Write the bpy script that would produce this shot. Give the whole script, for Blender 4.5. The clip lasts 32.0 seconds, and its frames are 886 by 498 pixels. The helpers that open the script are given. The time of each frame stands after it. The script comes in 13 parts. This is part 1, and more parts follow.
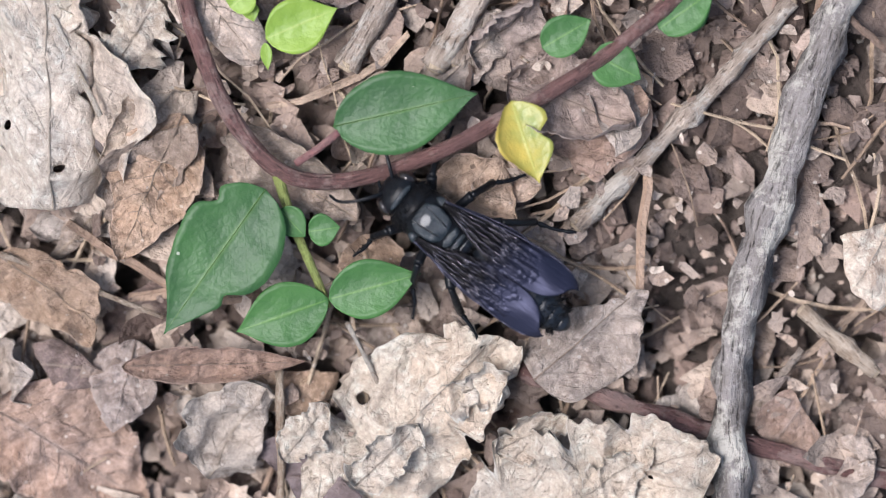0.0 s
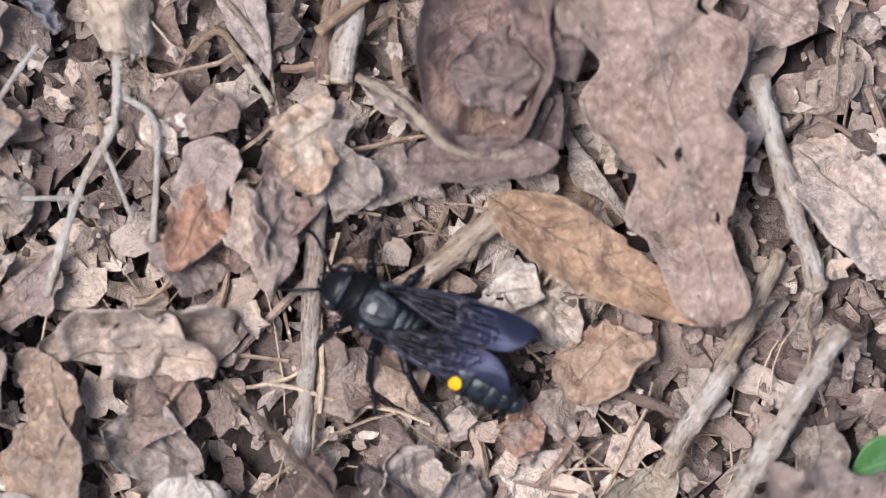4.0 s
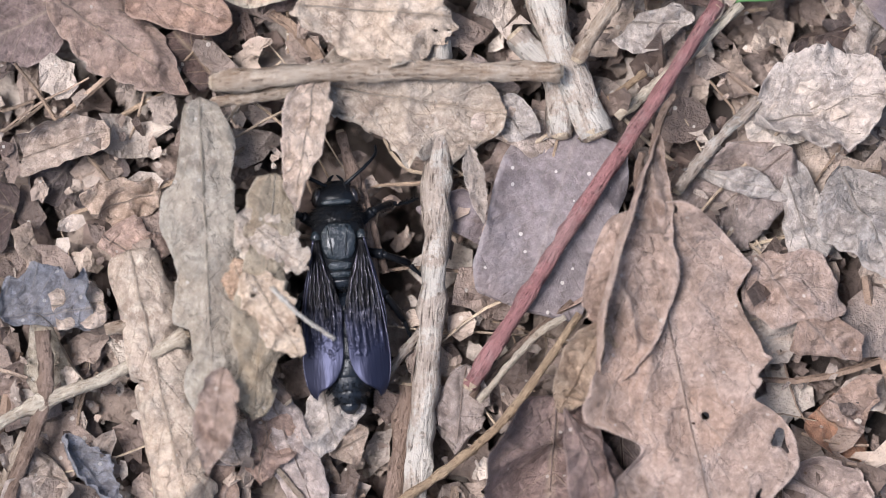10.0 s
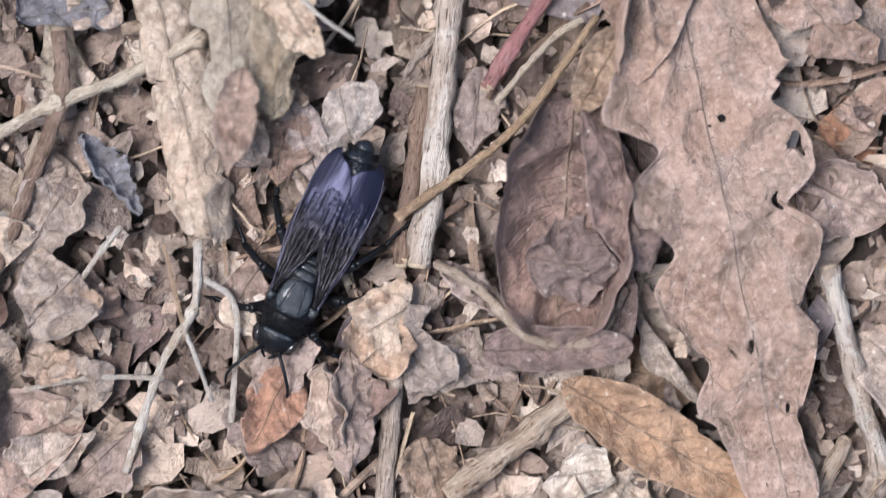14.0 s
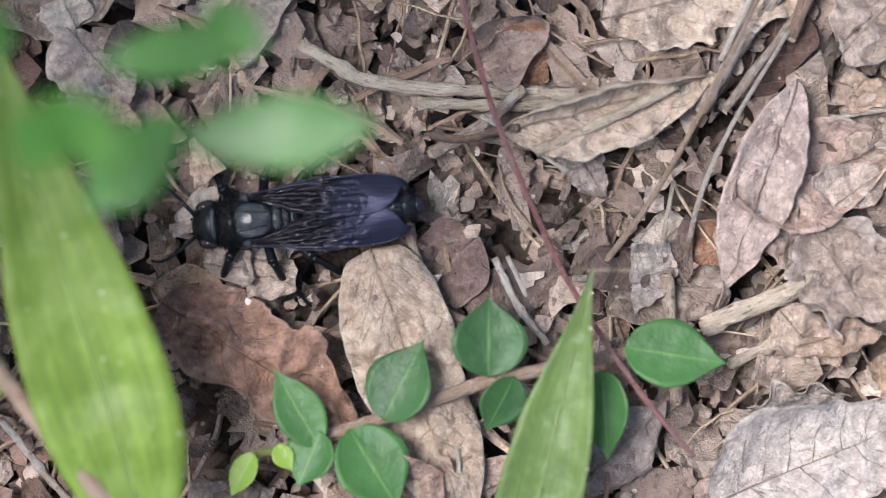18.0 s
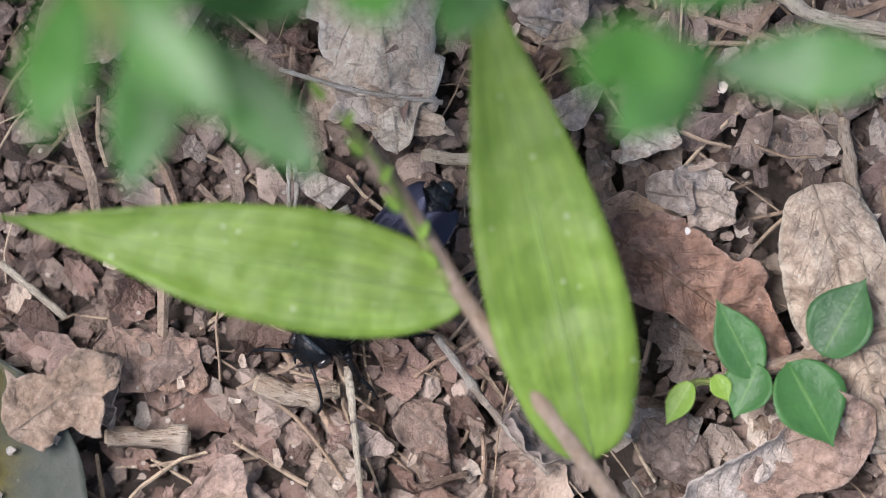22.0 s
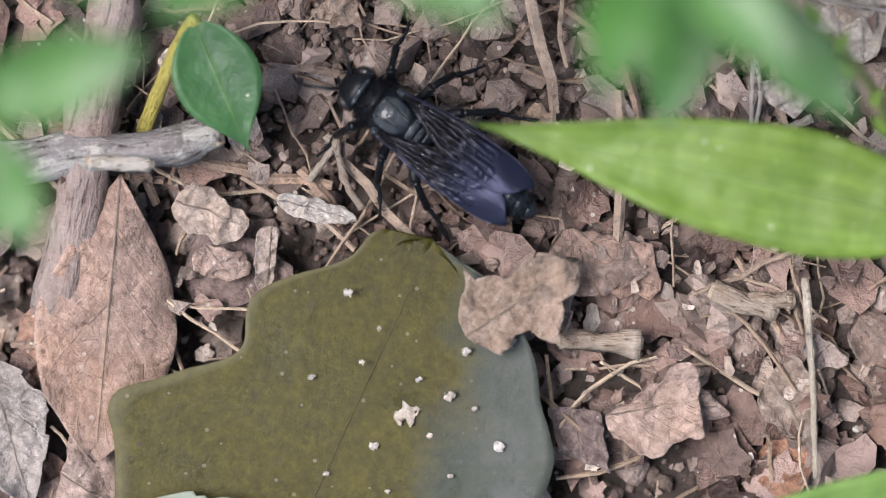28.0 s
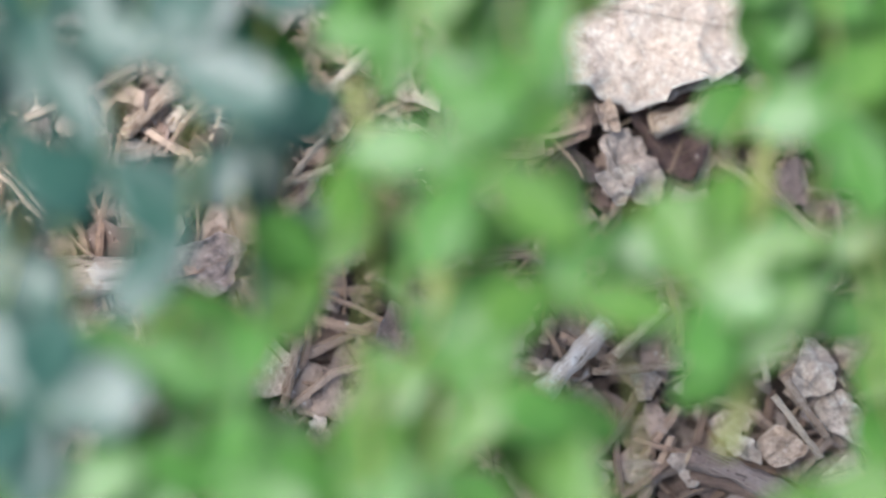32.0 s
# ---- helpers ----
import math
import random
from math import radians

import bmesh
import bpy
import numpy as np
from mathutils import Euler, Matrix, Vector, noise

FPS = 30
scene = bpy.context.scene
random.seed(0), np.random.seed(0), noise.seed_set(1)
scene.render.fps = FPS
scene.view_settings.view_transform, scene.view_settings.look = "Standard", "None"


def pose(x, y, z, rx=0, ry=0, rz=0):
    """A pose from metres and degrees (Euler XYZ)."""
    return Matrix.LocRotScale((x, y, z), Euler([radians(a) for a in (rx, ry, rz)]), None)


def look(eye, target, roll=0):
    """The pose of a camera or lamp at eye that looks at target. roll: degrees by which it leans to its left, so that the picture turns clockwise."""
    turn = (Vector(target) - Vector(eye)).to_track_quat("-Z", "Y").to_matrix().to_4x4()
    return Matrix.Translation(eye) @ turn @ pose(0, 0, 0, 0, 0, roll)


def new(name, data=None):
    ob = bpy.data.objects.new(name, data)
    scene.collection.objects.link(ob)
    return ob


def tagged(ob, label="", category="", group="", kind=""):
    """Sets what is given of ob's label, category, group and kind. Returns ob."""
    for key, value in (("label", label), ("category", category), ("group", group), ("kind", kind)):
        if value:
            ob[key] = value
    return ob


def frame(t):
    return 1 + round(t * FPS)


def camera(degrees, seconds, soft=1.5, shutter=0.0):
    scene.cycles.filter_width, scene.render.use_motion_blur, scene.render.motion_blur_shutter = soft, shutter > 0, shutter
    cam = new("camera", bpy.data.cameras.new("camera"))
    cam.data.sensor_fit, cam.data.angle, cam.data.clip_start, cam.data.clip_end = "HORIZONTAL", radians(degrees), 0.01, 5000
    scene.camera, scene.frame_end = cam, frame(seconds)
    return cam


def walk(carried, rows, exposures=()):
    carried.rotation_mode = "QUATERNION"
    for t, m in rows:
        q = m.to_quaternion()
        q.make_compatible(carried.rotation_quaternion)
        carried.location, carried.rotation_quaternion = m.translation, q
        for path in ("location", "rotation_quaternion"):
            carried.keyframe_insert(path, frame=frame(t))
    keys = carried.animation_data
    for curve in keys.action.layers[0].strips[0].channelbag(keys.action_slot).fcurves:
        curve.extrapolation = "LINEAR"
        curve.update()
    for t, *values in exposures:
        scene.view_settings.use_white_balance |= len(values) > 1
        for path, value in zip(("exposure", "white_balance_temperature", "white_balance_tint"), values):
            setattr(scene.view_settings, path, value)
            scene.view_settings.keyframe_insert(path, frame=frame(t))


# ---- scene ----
cam = camera(13.0, 32.0, 0.8, 0.15)
# a shallow depth of field: the plants over the ground go soft
cam.data.dof.use_dof = True
cam.data.dof.focus_distance = 0.4515
cam.data.dof.aperture_fstop = 10.5
walk(cam, [
    (0, pose(0.01830, 0.03670, 0.45801, -5.643, 2.227, -3.918)),
    (0.5, pose(0.01121, 0.03374, 0.45598, -4.404, 2.266, -3.491)),
    (1, pose(0.00066, 0.03129, 0.45316, -2.753, 1.688, -3.120)),
    (1.5, pose(-0.00827, 0.03283, 0.45070, -1.290, 1.022, -2.931)),
    (2, pose(-0.01030, 0.04047, 0.44935, -0.670, 0.795, -2.876)),
    (2.5, pose(-0.01223, 0.04735, 0.44911, 0.032, 0.310, -2.949)),
    (3, pose(-0.01458, 0.05502, 0.44951, 0.529, -0.240, -2.954)),
    (3.5, pose(-0.01624, 0.05987, 0.44997, 0.860, -0.412, -2.888)),
    (5.5, pose(-0.02901, 0.09248, 0.45227, -0.465, -0.673, -1.828)),
    (6, pose(-0.03053, 0.09582, 0.45249, 0.137, -0.782, -1.641)),
    (6.5, pose(-0.03314, 0.09783, 0.45286, 0.812, -1.153, -1.577)),
    (7, pose(-0.03542, 0.09911, 0.45305, 1.383, -1.487, -1.619)),
    (7.5, pose(-0.03522, 0.09992, 0.45321, 1.811, -1.519, -1.683)),
    (8, pose(-0.03183, 0.10138, 0.45421, 1.990, -1.156, -1.728)),
    (8.5, pose(-0.02865, 0.10275, 0.45483, 2.173, -0.817, -1.823)),
    (9, pose(-0.02441, 0.10456, 0.45526, 2.283, -0.355, -1.812)),
    (9.5, pose(-0.02099, 0.10826, 0.45581, 2.147, -0.003, -1.865)),
    (10, pose(-0.01950, 0.11457, 0.45632, 1.688, 0.095, -2.005)),
    (10.5, pose(-0.01925, 0.12161, 0.45697, 1.132, 0.028, -2.043)),
    (11, pose(-0.01912, 0.12706, 0.45683, 0.765, -0.046, -2.077)),
    (11.5, pose(-0.01950, 0.13158, 0.45702, 0.515, -0.179, -2.102)),
    (12, pose(-0.02046, 0.13365, 0.45716, 0.539, -0.370, -2.121)),
    (12.5, pose(-0.02112, 0.13329, 0.45748, 0.342, -0.523, -2.142)),
    (13, pose(-0.02333, 0.12879, 0.45736, -0.212, -0.862, -2.091)),
    (13.5, pose(-0.02976, 0.12100, 0.45686, -1.089, -1.659, -2.056)),
    (14, pose(-0.03675, 0.11241, 0.45635, -2.361, -1.844, -1.803)),
    (14.5, pose(-0.04761, 0.10407, 0.45624, -3.198, -1.638, -1.501)),
    (15, pose(-0.05923, 0.09583, 0.45514, -2.980, -1.219, -1.127)),
    (15.5, pose(-0.07117, 0.08951, 0.45422, -2.444, -0.854, -0.556)),
    (17.5, pose(-0.10927, 0.06388, 0.45434, -0.070, -0.041, -0.967)),
    (18, pose(-0.11506, 0.06173, 0.45459, 0.276, 0.226, -0.389)),
    (18.5, pose(-0.12435, 0.06186, 0.45521, 0.246, 0.490, 0.244)),
    (19, pose(-0.13371, 0.06336, 0.45579, -0.125, 1.560, 0.739)),
    (19.5, pose(-0.14114, 0.06353, 0.45626, -0.384, 1.874, 1.138)),
    (20, pose(-0.14533, 0.06238, 0.45629, -0.448, 1.552, 1.407)),
    (20.5, pose(-0.14958, 0.06178, 0.45643, -0.434, 1.170, 1.578)),
    (21, pose(-0.15230, 0.06109, 0.45643, -0.294, 1.007, 1.769)),
    (21.5, pose(-0.15685, 0.06132, 0.45684, -0.412, 0.810, 2.137)),
    (22, pose(-0.16189, 0.06134, 0.45700, -0.813, 0.765, 2.455)),
    (22.5, pose(-0.16785, 0.06138, 0.45703, -1.273, 0.751, 2.838)),
    (23, pose(-0.17597, 0.06304, 0.45709, -2.014, 0.482, 3.288)),
    (23.5, pose(-0.18061, 0.06653, 0.45665, -3.863, 0.662, 3.524)),
    (24, pose(-0.18247, 0.06701, 0.45663, -6.145, 0.889, 3.452)),
    (24.5, pose(-0.19126, 0.06436, 0.45625, -8.057, -0.307, 3.437)),
    (26.5, pose(-0.17847, 0.06319, 0.45393, -2.731, -0.066, 3.046)),
    (27, pose(-0.18731, 0.06947, 0.45412, -2.238, 0.418, 3.453)),
    (27.5, pose(-0.19689, 0.07442, 0.45382, -2.823, 1.785, 3.728)),
    (28, pose(-0.20398, 0.07803, 0.45389, -4.607, 2.396, 4.273)),
    (28.5, pose(-0.20825, 0.07743, 0.45360, -2.045, 2.064, 4.601)),
    (29, pose(-0.20257, 0.07716, 0.45341, 1.029, 1.727, 3.481)),
    (29.5, pose(-0.20193, 0.08916, 0.45263, 1.054, 0.414, 2.867)),
    (30, pose(-0.19959, 0.08603, 0.45362, 3.046, -0.268, 2.350)),
    (30.5, pose(-0.20085, 0.09047, 0.45411, 5.107, -1.208, 1.994)),
    (31, pose(-0.20253, 0.09429, 0.45404, 7.061, -2.106, 1.754)),
    (31.5, pose(-0.20021, 0.10424, 0.45752, 7.143, -2.491, 1.654)),
    (32, pose(-0.20943, 0.09375, 0.46372, 8.375, -4.572, 1.227)),
], [(0.0, 1.18), (3.0, 1.22), (6.0, 1.28), (12.0, 1.27), (14.0, 1.28), (15.0, 1.11), (18.0, 1.33), (21.0, 1.29), (22.0, 1.26), (23.0, 1.27), (24.0, 1.15), (27.0, 1.53), (28.0, 1.27), (29.0, 1.76), (30.0, 1.76), (31.0, 1.72), (32.0, 1.8)])

# ---- light ----
world = bpy.data.worlds.new("sky")
scene.world = world
world.use_nodes = True
wn = world.node_tree.nodes
sky = wn.new("ShaderNodeTexSky")
sky.sky_type = "NISHITA"
sky.sun_disc = False
sky.sun_elevation, sky.sun_rotation = radians(62), radians(-80)
sky.air_density, sky.dust_density = 1.0, 3.0
wn["Background"].inputs["Strength"].default_value = 0.088
world.node_tree.links.new(sky.outputs[0], wn["Background"].inputs["Color"])

sun = new("sun", bpy.data.lights.new("sun", "SUN"))
sun.data.energy, sun.data.angle, sun.data.color = 2.2, radians(21), (0.99, 0.965, 1.02)
sun.matrix_world = look((-0.25, 0.06, 0.72), (0, 0, 0))

# ---- materials ----
def shader(name):
    m = bpy.data.materials.new(name)
    m.use_nodes = True
    return m, m.node_tree.nodes, m.node_tree.links, m.node_tree.nodes["Principled BSDF"]


def math_node(nodes, links, op, a, b=None, clamp=False):
    n = nodes.new("ShaderNodeMath")
    n.operation, n.use_clamp = op, clamp
    for socket, v in zip(n.inputs, (a, b)):
        if v is None:
            continue
        if isinstance(v, (int, float)):
            socket.default_value = v
        else:
            links.new(v, socket)
    return n.outputs[0]


def mix_node(nodes, links, fac, a, b, kind="MIX"):
    n = nodes.new("ShaderNodeMix")
    n.data_type, n.blend_type = "RGBA", kind
    for socket, v in ((n.inputs[0], fac), (n.inputs[6], a), (n.inputs[7], b)):
        if isinstance(v, (int, float)):
            socket.default_value = v
        elif isinstance(v, tuple):
            socket.default_value = (*v, 1)
        else:
            links.new(v, socket)
    return n.outputs[2]


def noise_node(nodes, links, vec, scale, detail=4.0, rough=0.6):
    n = nodes.new("ShaderNodeTexNoise")
    n.inputs["Scale"].default_value, n.inputs["Detail"].default_value, n.inputs["Roughness"].default_value = scale, detail, rough
    links.new(vec, n.inputs["Vector"])
    return n.outputs["Fac"]


def ramp_node(nodes, links, fac, lo, hi):
    n = nodes.new("ShaderNodeMapRange")
    n.inputs[1].default_value, n.inputs[2].default_value = lo, hi
    links.new(fac, n.inputs[0])
    return n.outputs[0]


def bump_node(nodes, links, height, strength, distance, normal=None):
    n = nodes.new("ShaderNodeBump")
    n.inputs["Strength"].default_value, n.inputs["Distance"].default_value = strength, distance
    links.new(height, n.inputs["Height"])
    if normal:
        links.new(normal, n.inputs["Normal"])
    return n.outputs[0]


def vein_mask(nodes, links, count, slant, width):
    """The midrib and the side veins of a leaf, from its UV map."""
    uv = nodes.new("ShaderNodeUVMap").outputs[0]
    sep = nodes.new("ShaderNodeSeparateXYZ")
    links.new(uv, sep.inputs[0])
    off = math_node(nodes, links, "ABSOLUTE", math_node(nodes, links, "SUBTRACT", sep.outputs[1], 0.5))
    mid = math_node(nodes, links, "SUBTRACT", 1.0, math_node(nodes, links, "DIVIDE", off, 0.035), True)
    run = math_node(nodes, links, "SUBTRACT", math_node(nodes, links, "MULTIPLY", sep.outputs[0], count), math_node(nodes, links, "MULTIPLY", off, slant))
    near = math_node(nodes, links, "ABSOLUTE", math_node(nodes, links, "SUBTRACT", math_node(nodes, links, "FRACT", run), 0.5))
    side = math_node(nodes, links, "SUBTRACT", 1.0, math_node(nodes, links, "DIVIDE", near, width), True)
    return mid, math_node(nodes, links, "MAXIMUM", mid, math_node(nodes, links, "MULTIPLY", side, 0.6))


LEAF_TONES = {}


def dead_leaf_material(name, light, dark, vein=(0.45, 0.36, 0.27), speck=0.5, rough=0.5, count=8.0, vein_amount=0.45, stain=0.55, web_amount=1.0, vary=1.0):
    m, nodes, links, bsdf = shader(name)
    LEAF_TONES[name] = (light, dark)
    vec = nodes.new("ShaderNodeTexCoord").outputs["Object"]
    info = nodes.new("ShaderNodeObjectInfo")
    big = noise_node(nodes, links, vec, 110, 6, 0.68)
    fine = noise_node(nodes, links, vec, 800, 6, 0.8)
    blot = noise_node(nodes, links, vec, 210, 4, 0.55)
    warm = noise_node(nodes, links, vec, 62, 3, 0.6)
    col = mix_node(nodes, links, ramp_node(nodes, links, big, 0.28, 0.66), dark, light)
    # warm and dark stains with soft borders
    col = mix_node(nodes, links, math_node(nodes, links, "MULTIPLY", ramp_node(nodes, links, warm, 0.5, 0.66), stain * 0.8), col, (light[0] * 0.98, light[1] * 0.85, light[2] * 0.74))
    col = mix_node(nodes, links, math_node(nodes, links, "MULTIPLY", ramp_node(nodes, links, blot, 0.57, 0.67), stain), col, (dark[0] * 0.62, dark[1] * 0.55, dark[2] * 0.52))
    col = mix_node(nodes, links, math_node(nodes, links, "MULTIPLY", ramp_node(nodes, links, blot, 0.42, 0.32), stain * 0.6), col, tuple(min(0.75, c * 1.3 + 0.02) for c in light))
    col = mix_node(nodes, links, math_node(nodes, links, "MULTIPLY", ramp_node(nodes, links, fine, 0.52, 0.64), 0.42), col, tuple(c * 0.4 for c in dark))
    col = mix_node(nodes, links, math_node(nodes, links, "MULTIPLY", ramp_node(nodes, links, fine, 0.5, 0.38), 0.52), col, tuple(min(0.8, c * 1.5) for c in light))
    mid, veins = vein_mask(nodes, links, count, 5.0, 0.07)
    col = mix_node(nodes, links, math_node(nodes, links, "MULTIPLY", veins, vein_amount), col, vein)
    # the dry margin is paler
    sep = nodes.new("ShaderNodeSeparateXYZ")
    links.new(nodes.new("ShaderNodeUVMap").outputs[0], sep.inputs[0])
    off = math_node(nodes, links, "ABSOLUTE", math_node(nodes, links, "SUBTRACT", sep.outputs[1], 0.5))
    col = mix_node(nodes, links, math_node(nodes, links, "MULTIPLY", ramp_node(nodes, links, off, 0.455, 0.495), 0.5), col, tuple(min(0.7, c * 1.25 + 0.06) for c in light))
    cells = nodes.new("ShaderNodeTexVoronoi")
    cells.inputs["Scale"].default_value = 420
    links.new(vec, cells.inputs["Vector"])
    net = nodes.new("ShaderNodeTexVoronoi")
    net.feature = "DISTANCE_TO_EDGE"
    net.inputs["Scale"].default_value = 520
    links.new(vec, net.inputs["Vector"])
    web = ramp_node(nodes, links, net.outputs["Distance"], 0.09, 0.0)
    col = mix_node(nodes, links, math_node(nodes, links, "MULTIPLY", web, 0.12 * web_amount), col, tuple(c * 0.45 for c in dark))
    grain = math_node(nodes, links, "MULTIPLY", math_node(nodes, links, "LESS_THAN", cells.outputs["Distance"], 0.1), speck)
    col = mix_node(nodes, links, grain, col, (0.66, 0.61, 0.55))
    spots = nodes.new("ShaderNodeTexVoronoi")
    spots.inputs["Scale"].default_value = 190
    links.new(vec, spots.inputs["Vector"])
    col = mix_node(nodes, links, math_node(nodes, links, "MULTIPLY", math_node(nodes, links, "LESS_THAN", spots.outputs["Distance"], 0.075), 0.55), col, (0.05, 0.035, 0.028))
    hsv = nodes.new("ShaderNodeHueSaturation")
    links.new(col, hsv.inputs["Color"])
    v = nodes.new("ShaderNodeMapRange")
    v.inputs[3].default_value, v.inputs[4].default_value = 1.0 - 0.2 * vary, 1.0 + 0.28 * vary
    links.new(info.outputs["Random"], v.inputs[0])
    links.new(v.outputs[0], hsv.inputs["Value"])
    tint = nodes.new("ShaderNodeMapRange")
    tint.inputs[3].default_value, tint.inputs[4].default_value = 1.0 - 0.28 * vary, 1.0 + 0.35 * vary
    links.new(math_node(nodes, links, "FRACT", math_node(nodes, links, "MULTIPLY", info.outputs["Random"], 17.3)), tint.inputs[0])
    links.new(tint.outputs[0], hsv.inputs["Saturation"])
    links.new(hsv.outputs[0], bsdf.inputs["Base Color"])
    gloss = nodes.new("ShaderNodeMapRange")
    gloss.inputs[1].default_value, gloss.inputs[2].default_value = 0.3, 0.7
    gloss.inputs[3].default_value, gloss.inputs[4].default_value = rough - 0.14, rough + 0.16
    links.new(big, gloss.inputs[0])
    links.new(gloss.outputs[0], bsdf.inputs["Roughness"])
    bsdf.inputs["Specular IOR Level"].default_value = 0.55
    ridge = math_node(nodes, links, "ABSOLUTE", math_node(nodes, links, "SUBTRACT", noise_node(nodes, links, vec, 230, 2, 0.5), 0.5))
    nrm = bump_node(nodes, links, math_node(nodes, links, "SUBTRACT", veins, math_node(nodes, links, "MULTIPLY", web, 0.35 * web_amount)), 0.5 * web_amount, 0.0005)
    nrm = bump_node(nodes, links, ramp_node(nodes, links, ridge, 0.0, 0.09), 0.55 * web_amount, 0.0005, nrm)
    nrm = bump_node(nodes, links, math_node(nodes, links, "ADD", fine, math_node(nodes, links, "MULTIPLY", big, 1.2)), 0.25 + 0.6 * web_amount, 0.0010, nrm)
    links.new(nrm, bsdf.inputs["Normal"])
    return m


def green_leaf_material(name, light, dark, vein, rough=0.4, count=7.0, slant=5.0, through_light=0.25, streak=0.0, gloss=0.4):
    m, nodes, links, bsdf = shader(name)
    vec = nodes.new("ShaderNodeTexCoord").outputs["Object"]
    big = noise_node(nodes, links, vec, 130, 4)
    fine = noise_node(nodes, links, vec, 900, 3)
    col = mix_node(nodes, links, ramp_node(nodes, links, big, 0.32, 0.68), dark, light)
    mid, veins = vein_mask(nodes, links, count, slant, 0.05)
    col = mix_node(nodes, links, math_node(nodes, links, "MULTIPLY", mid, 0.5), col, vein)
    col = mix_node(nodes, links, math_node(nodes, links, "MULTIPLY", veins, 0.12), col, vein)
    if streak:
        uv = nodes.new("ShaderNodeUVMap").outputs[0]
        stretch = nodes.new("ShaderNodeVectorMath")
        stretch.operation = "MULTIPLY"
        stretch.inputs[1].default_value = (2.2, 34, 1)
        links.new(uv, stretch.inputs[0])
        lines = noise_node(nodes, links, stretch.outputs[0], 1.0, 3)
        col = mix_node(nodes, links, math_node(nodes, links, "MULTIPLY", ramp_node(nodes, links, lines, 0.4, 0.65), streak), col, tuple(c * 0.6 for c in dark))
        across = nodes.new("ShaderNodeVectorMath")
        across.operation = "MULTIPLY"
        across.inputs[1].default_value = (26, 7, 1)
        links.new(uv, across.inputs[0])
        bands = noise_node(nodes, links, across.outputs[0], 1.0, 2)
        col = mix_node(nodes, links, math_node(nodes, links, "MULTIPLY", ramp_node(nodes, links, bands, 0.5, 0.7), 0.2), col, tuple(min(0.7, c * 1.35 + 0.03) for c in light))
    cells = nodes.new("ShaderNodeTexVoronoi")
    cells.inputs["Scale"].default_value = 340
    links.new(vec, cells.inputs["Vector"])
    col = mix_node(nodes, links, math_node(nodes, links, "MULTIPLY", math_node(nodes, links, "LESS_THAN", cells.outputs["Distance"], 0.08), 0.6), col, (0.6, 0.6, 0.5))
    links.new(col, bsdf.inputs["Base Color"])
    bsdf.inputs["Roughness"].default_value = rough
    bsdf.inputs["Specular IOR Level"].default_value = gloss
    nrm = bump_node(nodes, links, veins, 0.1, 0.0004)
    nrm = bump_node(nodes, links, math_node(nodes, links, "ADD", fine, math_node(nodes, links, "MULTIPLY", big, 3.0)), 0.25, 0.0006, nrm)
    links.new(nrm, bsdf.inputs["Normal"])
    glow = nodes.new("ShaderNodeBsdfTranslucent")
    links.new(col, glow.inputs["Color"])
    mixer = nodes.new("ShaderNodeMixShader")
    mixer.inputs[0].default_value = through_light
    links.new(bsdf.outputs[0], mixer.inputs[1])
    links.new(glow.outputs[0], mixer.inputs[2])
    links.new(mixer.outputs[0], nodes["Material Output"].inputs["Surface"])
    return m


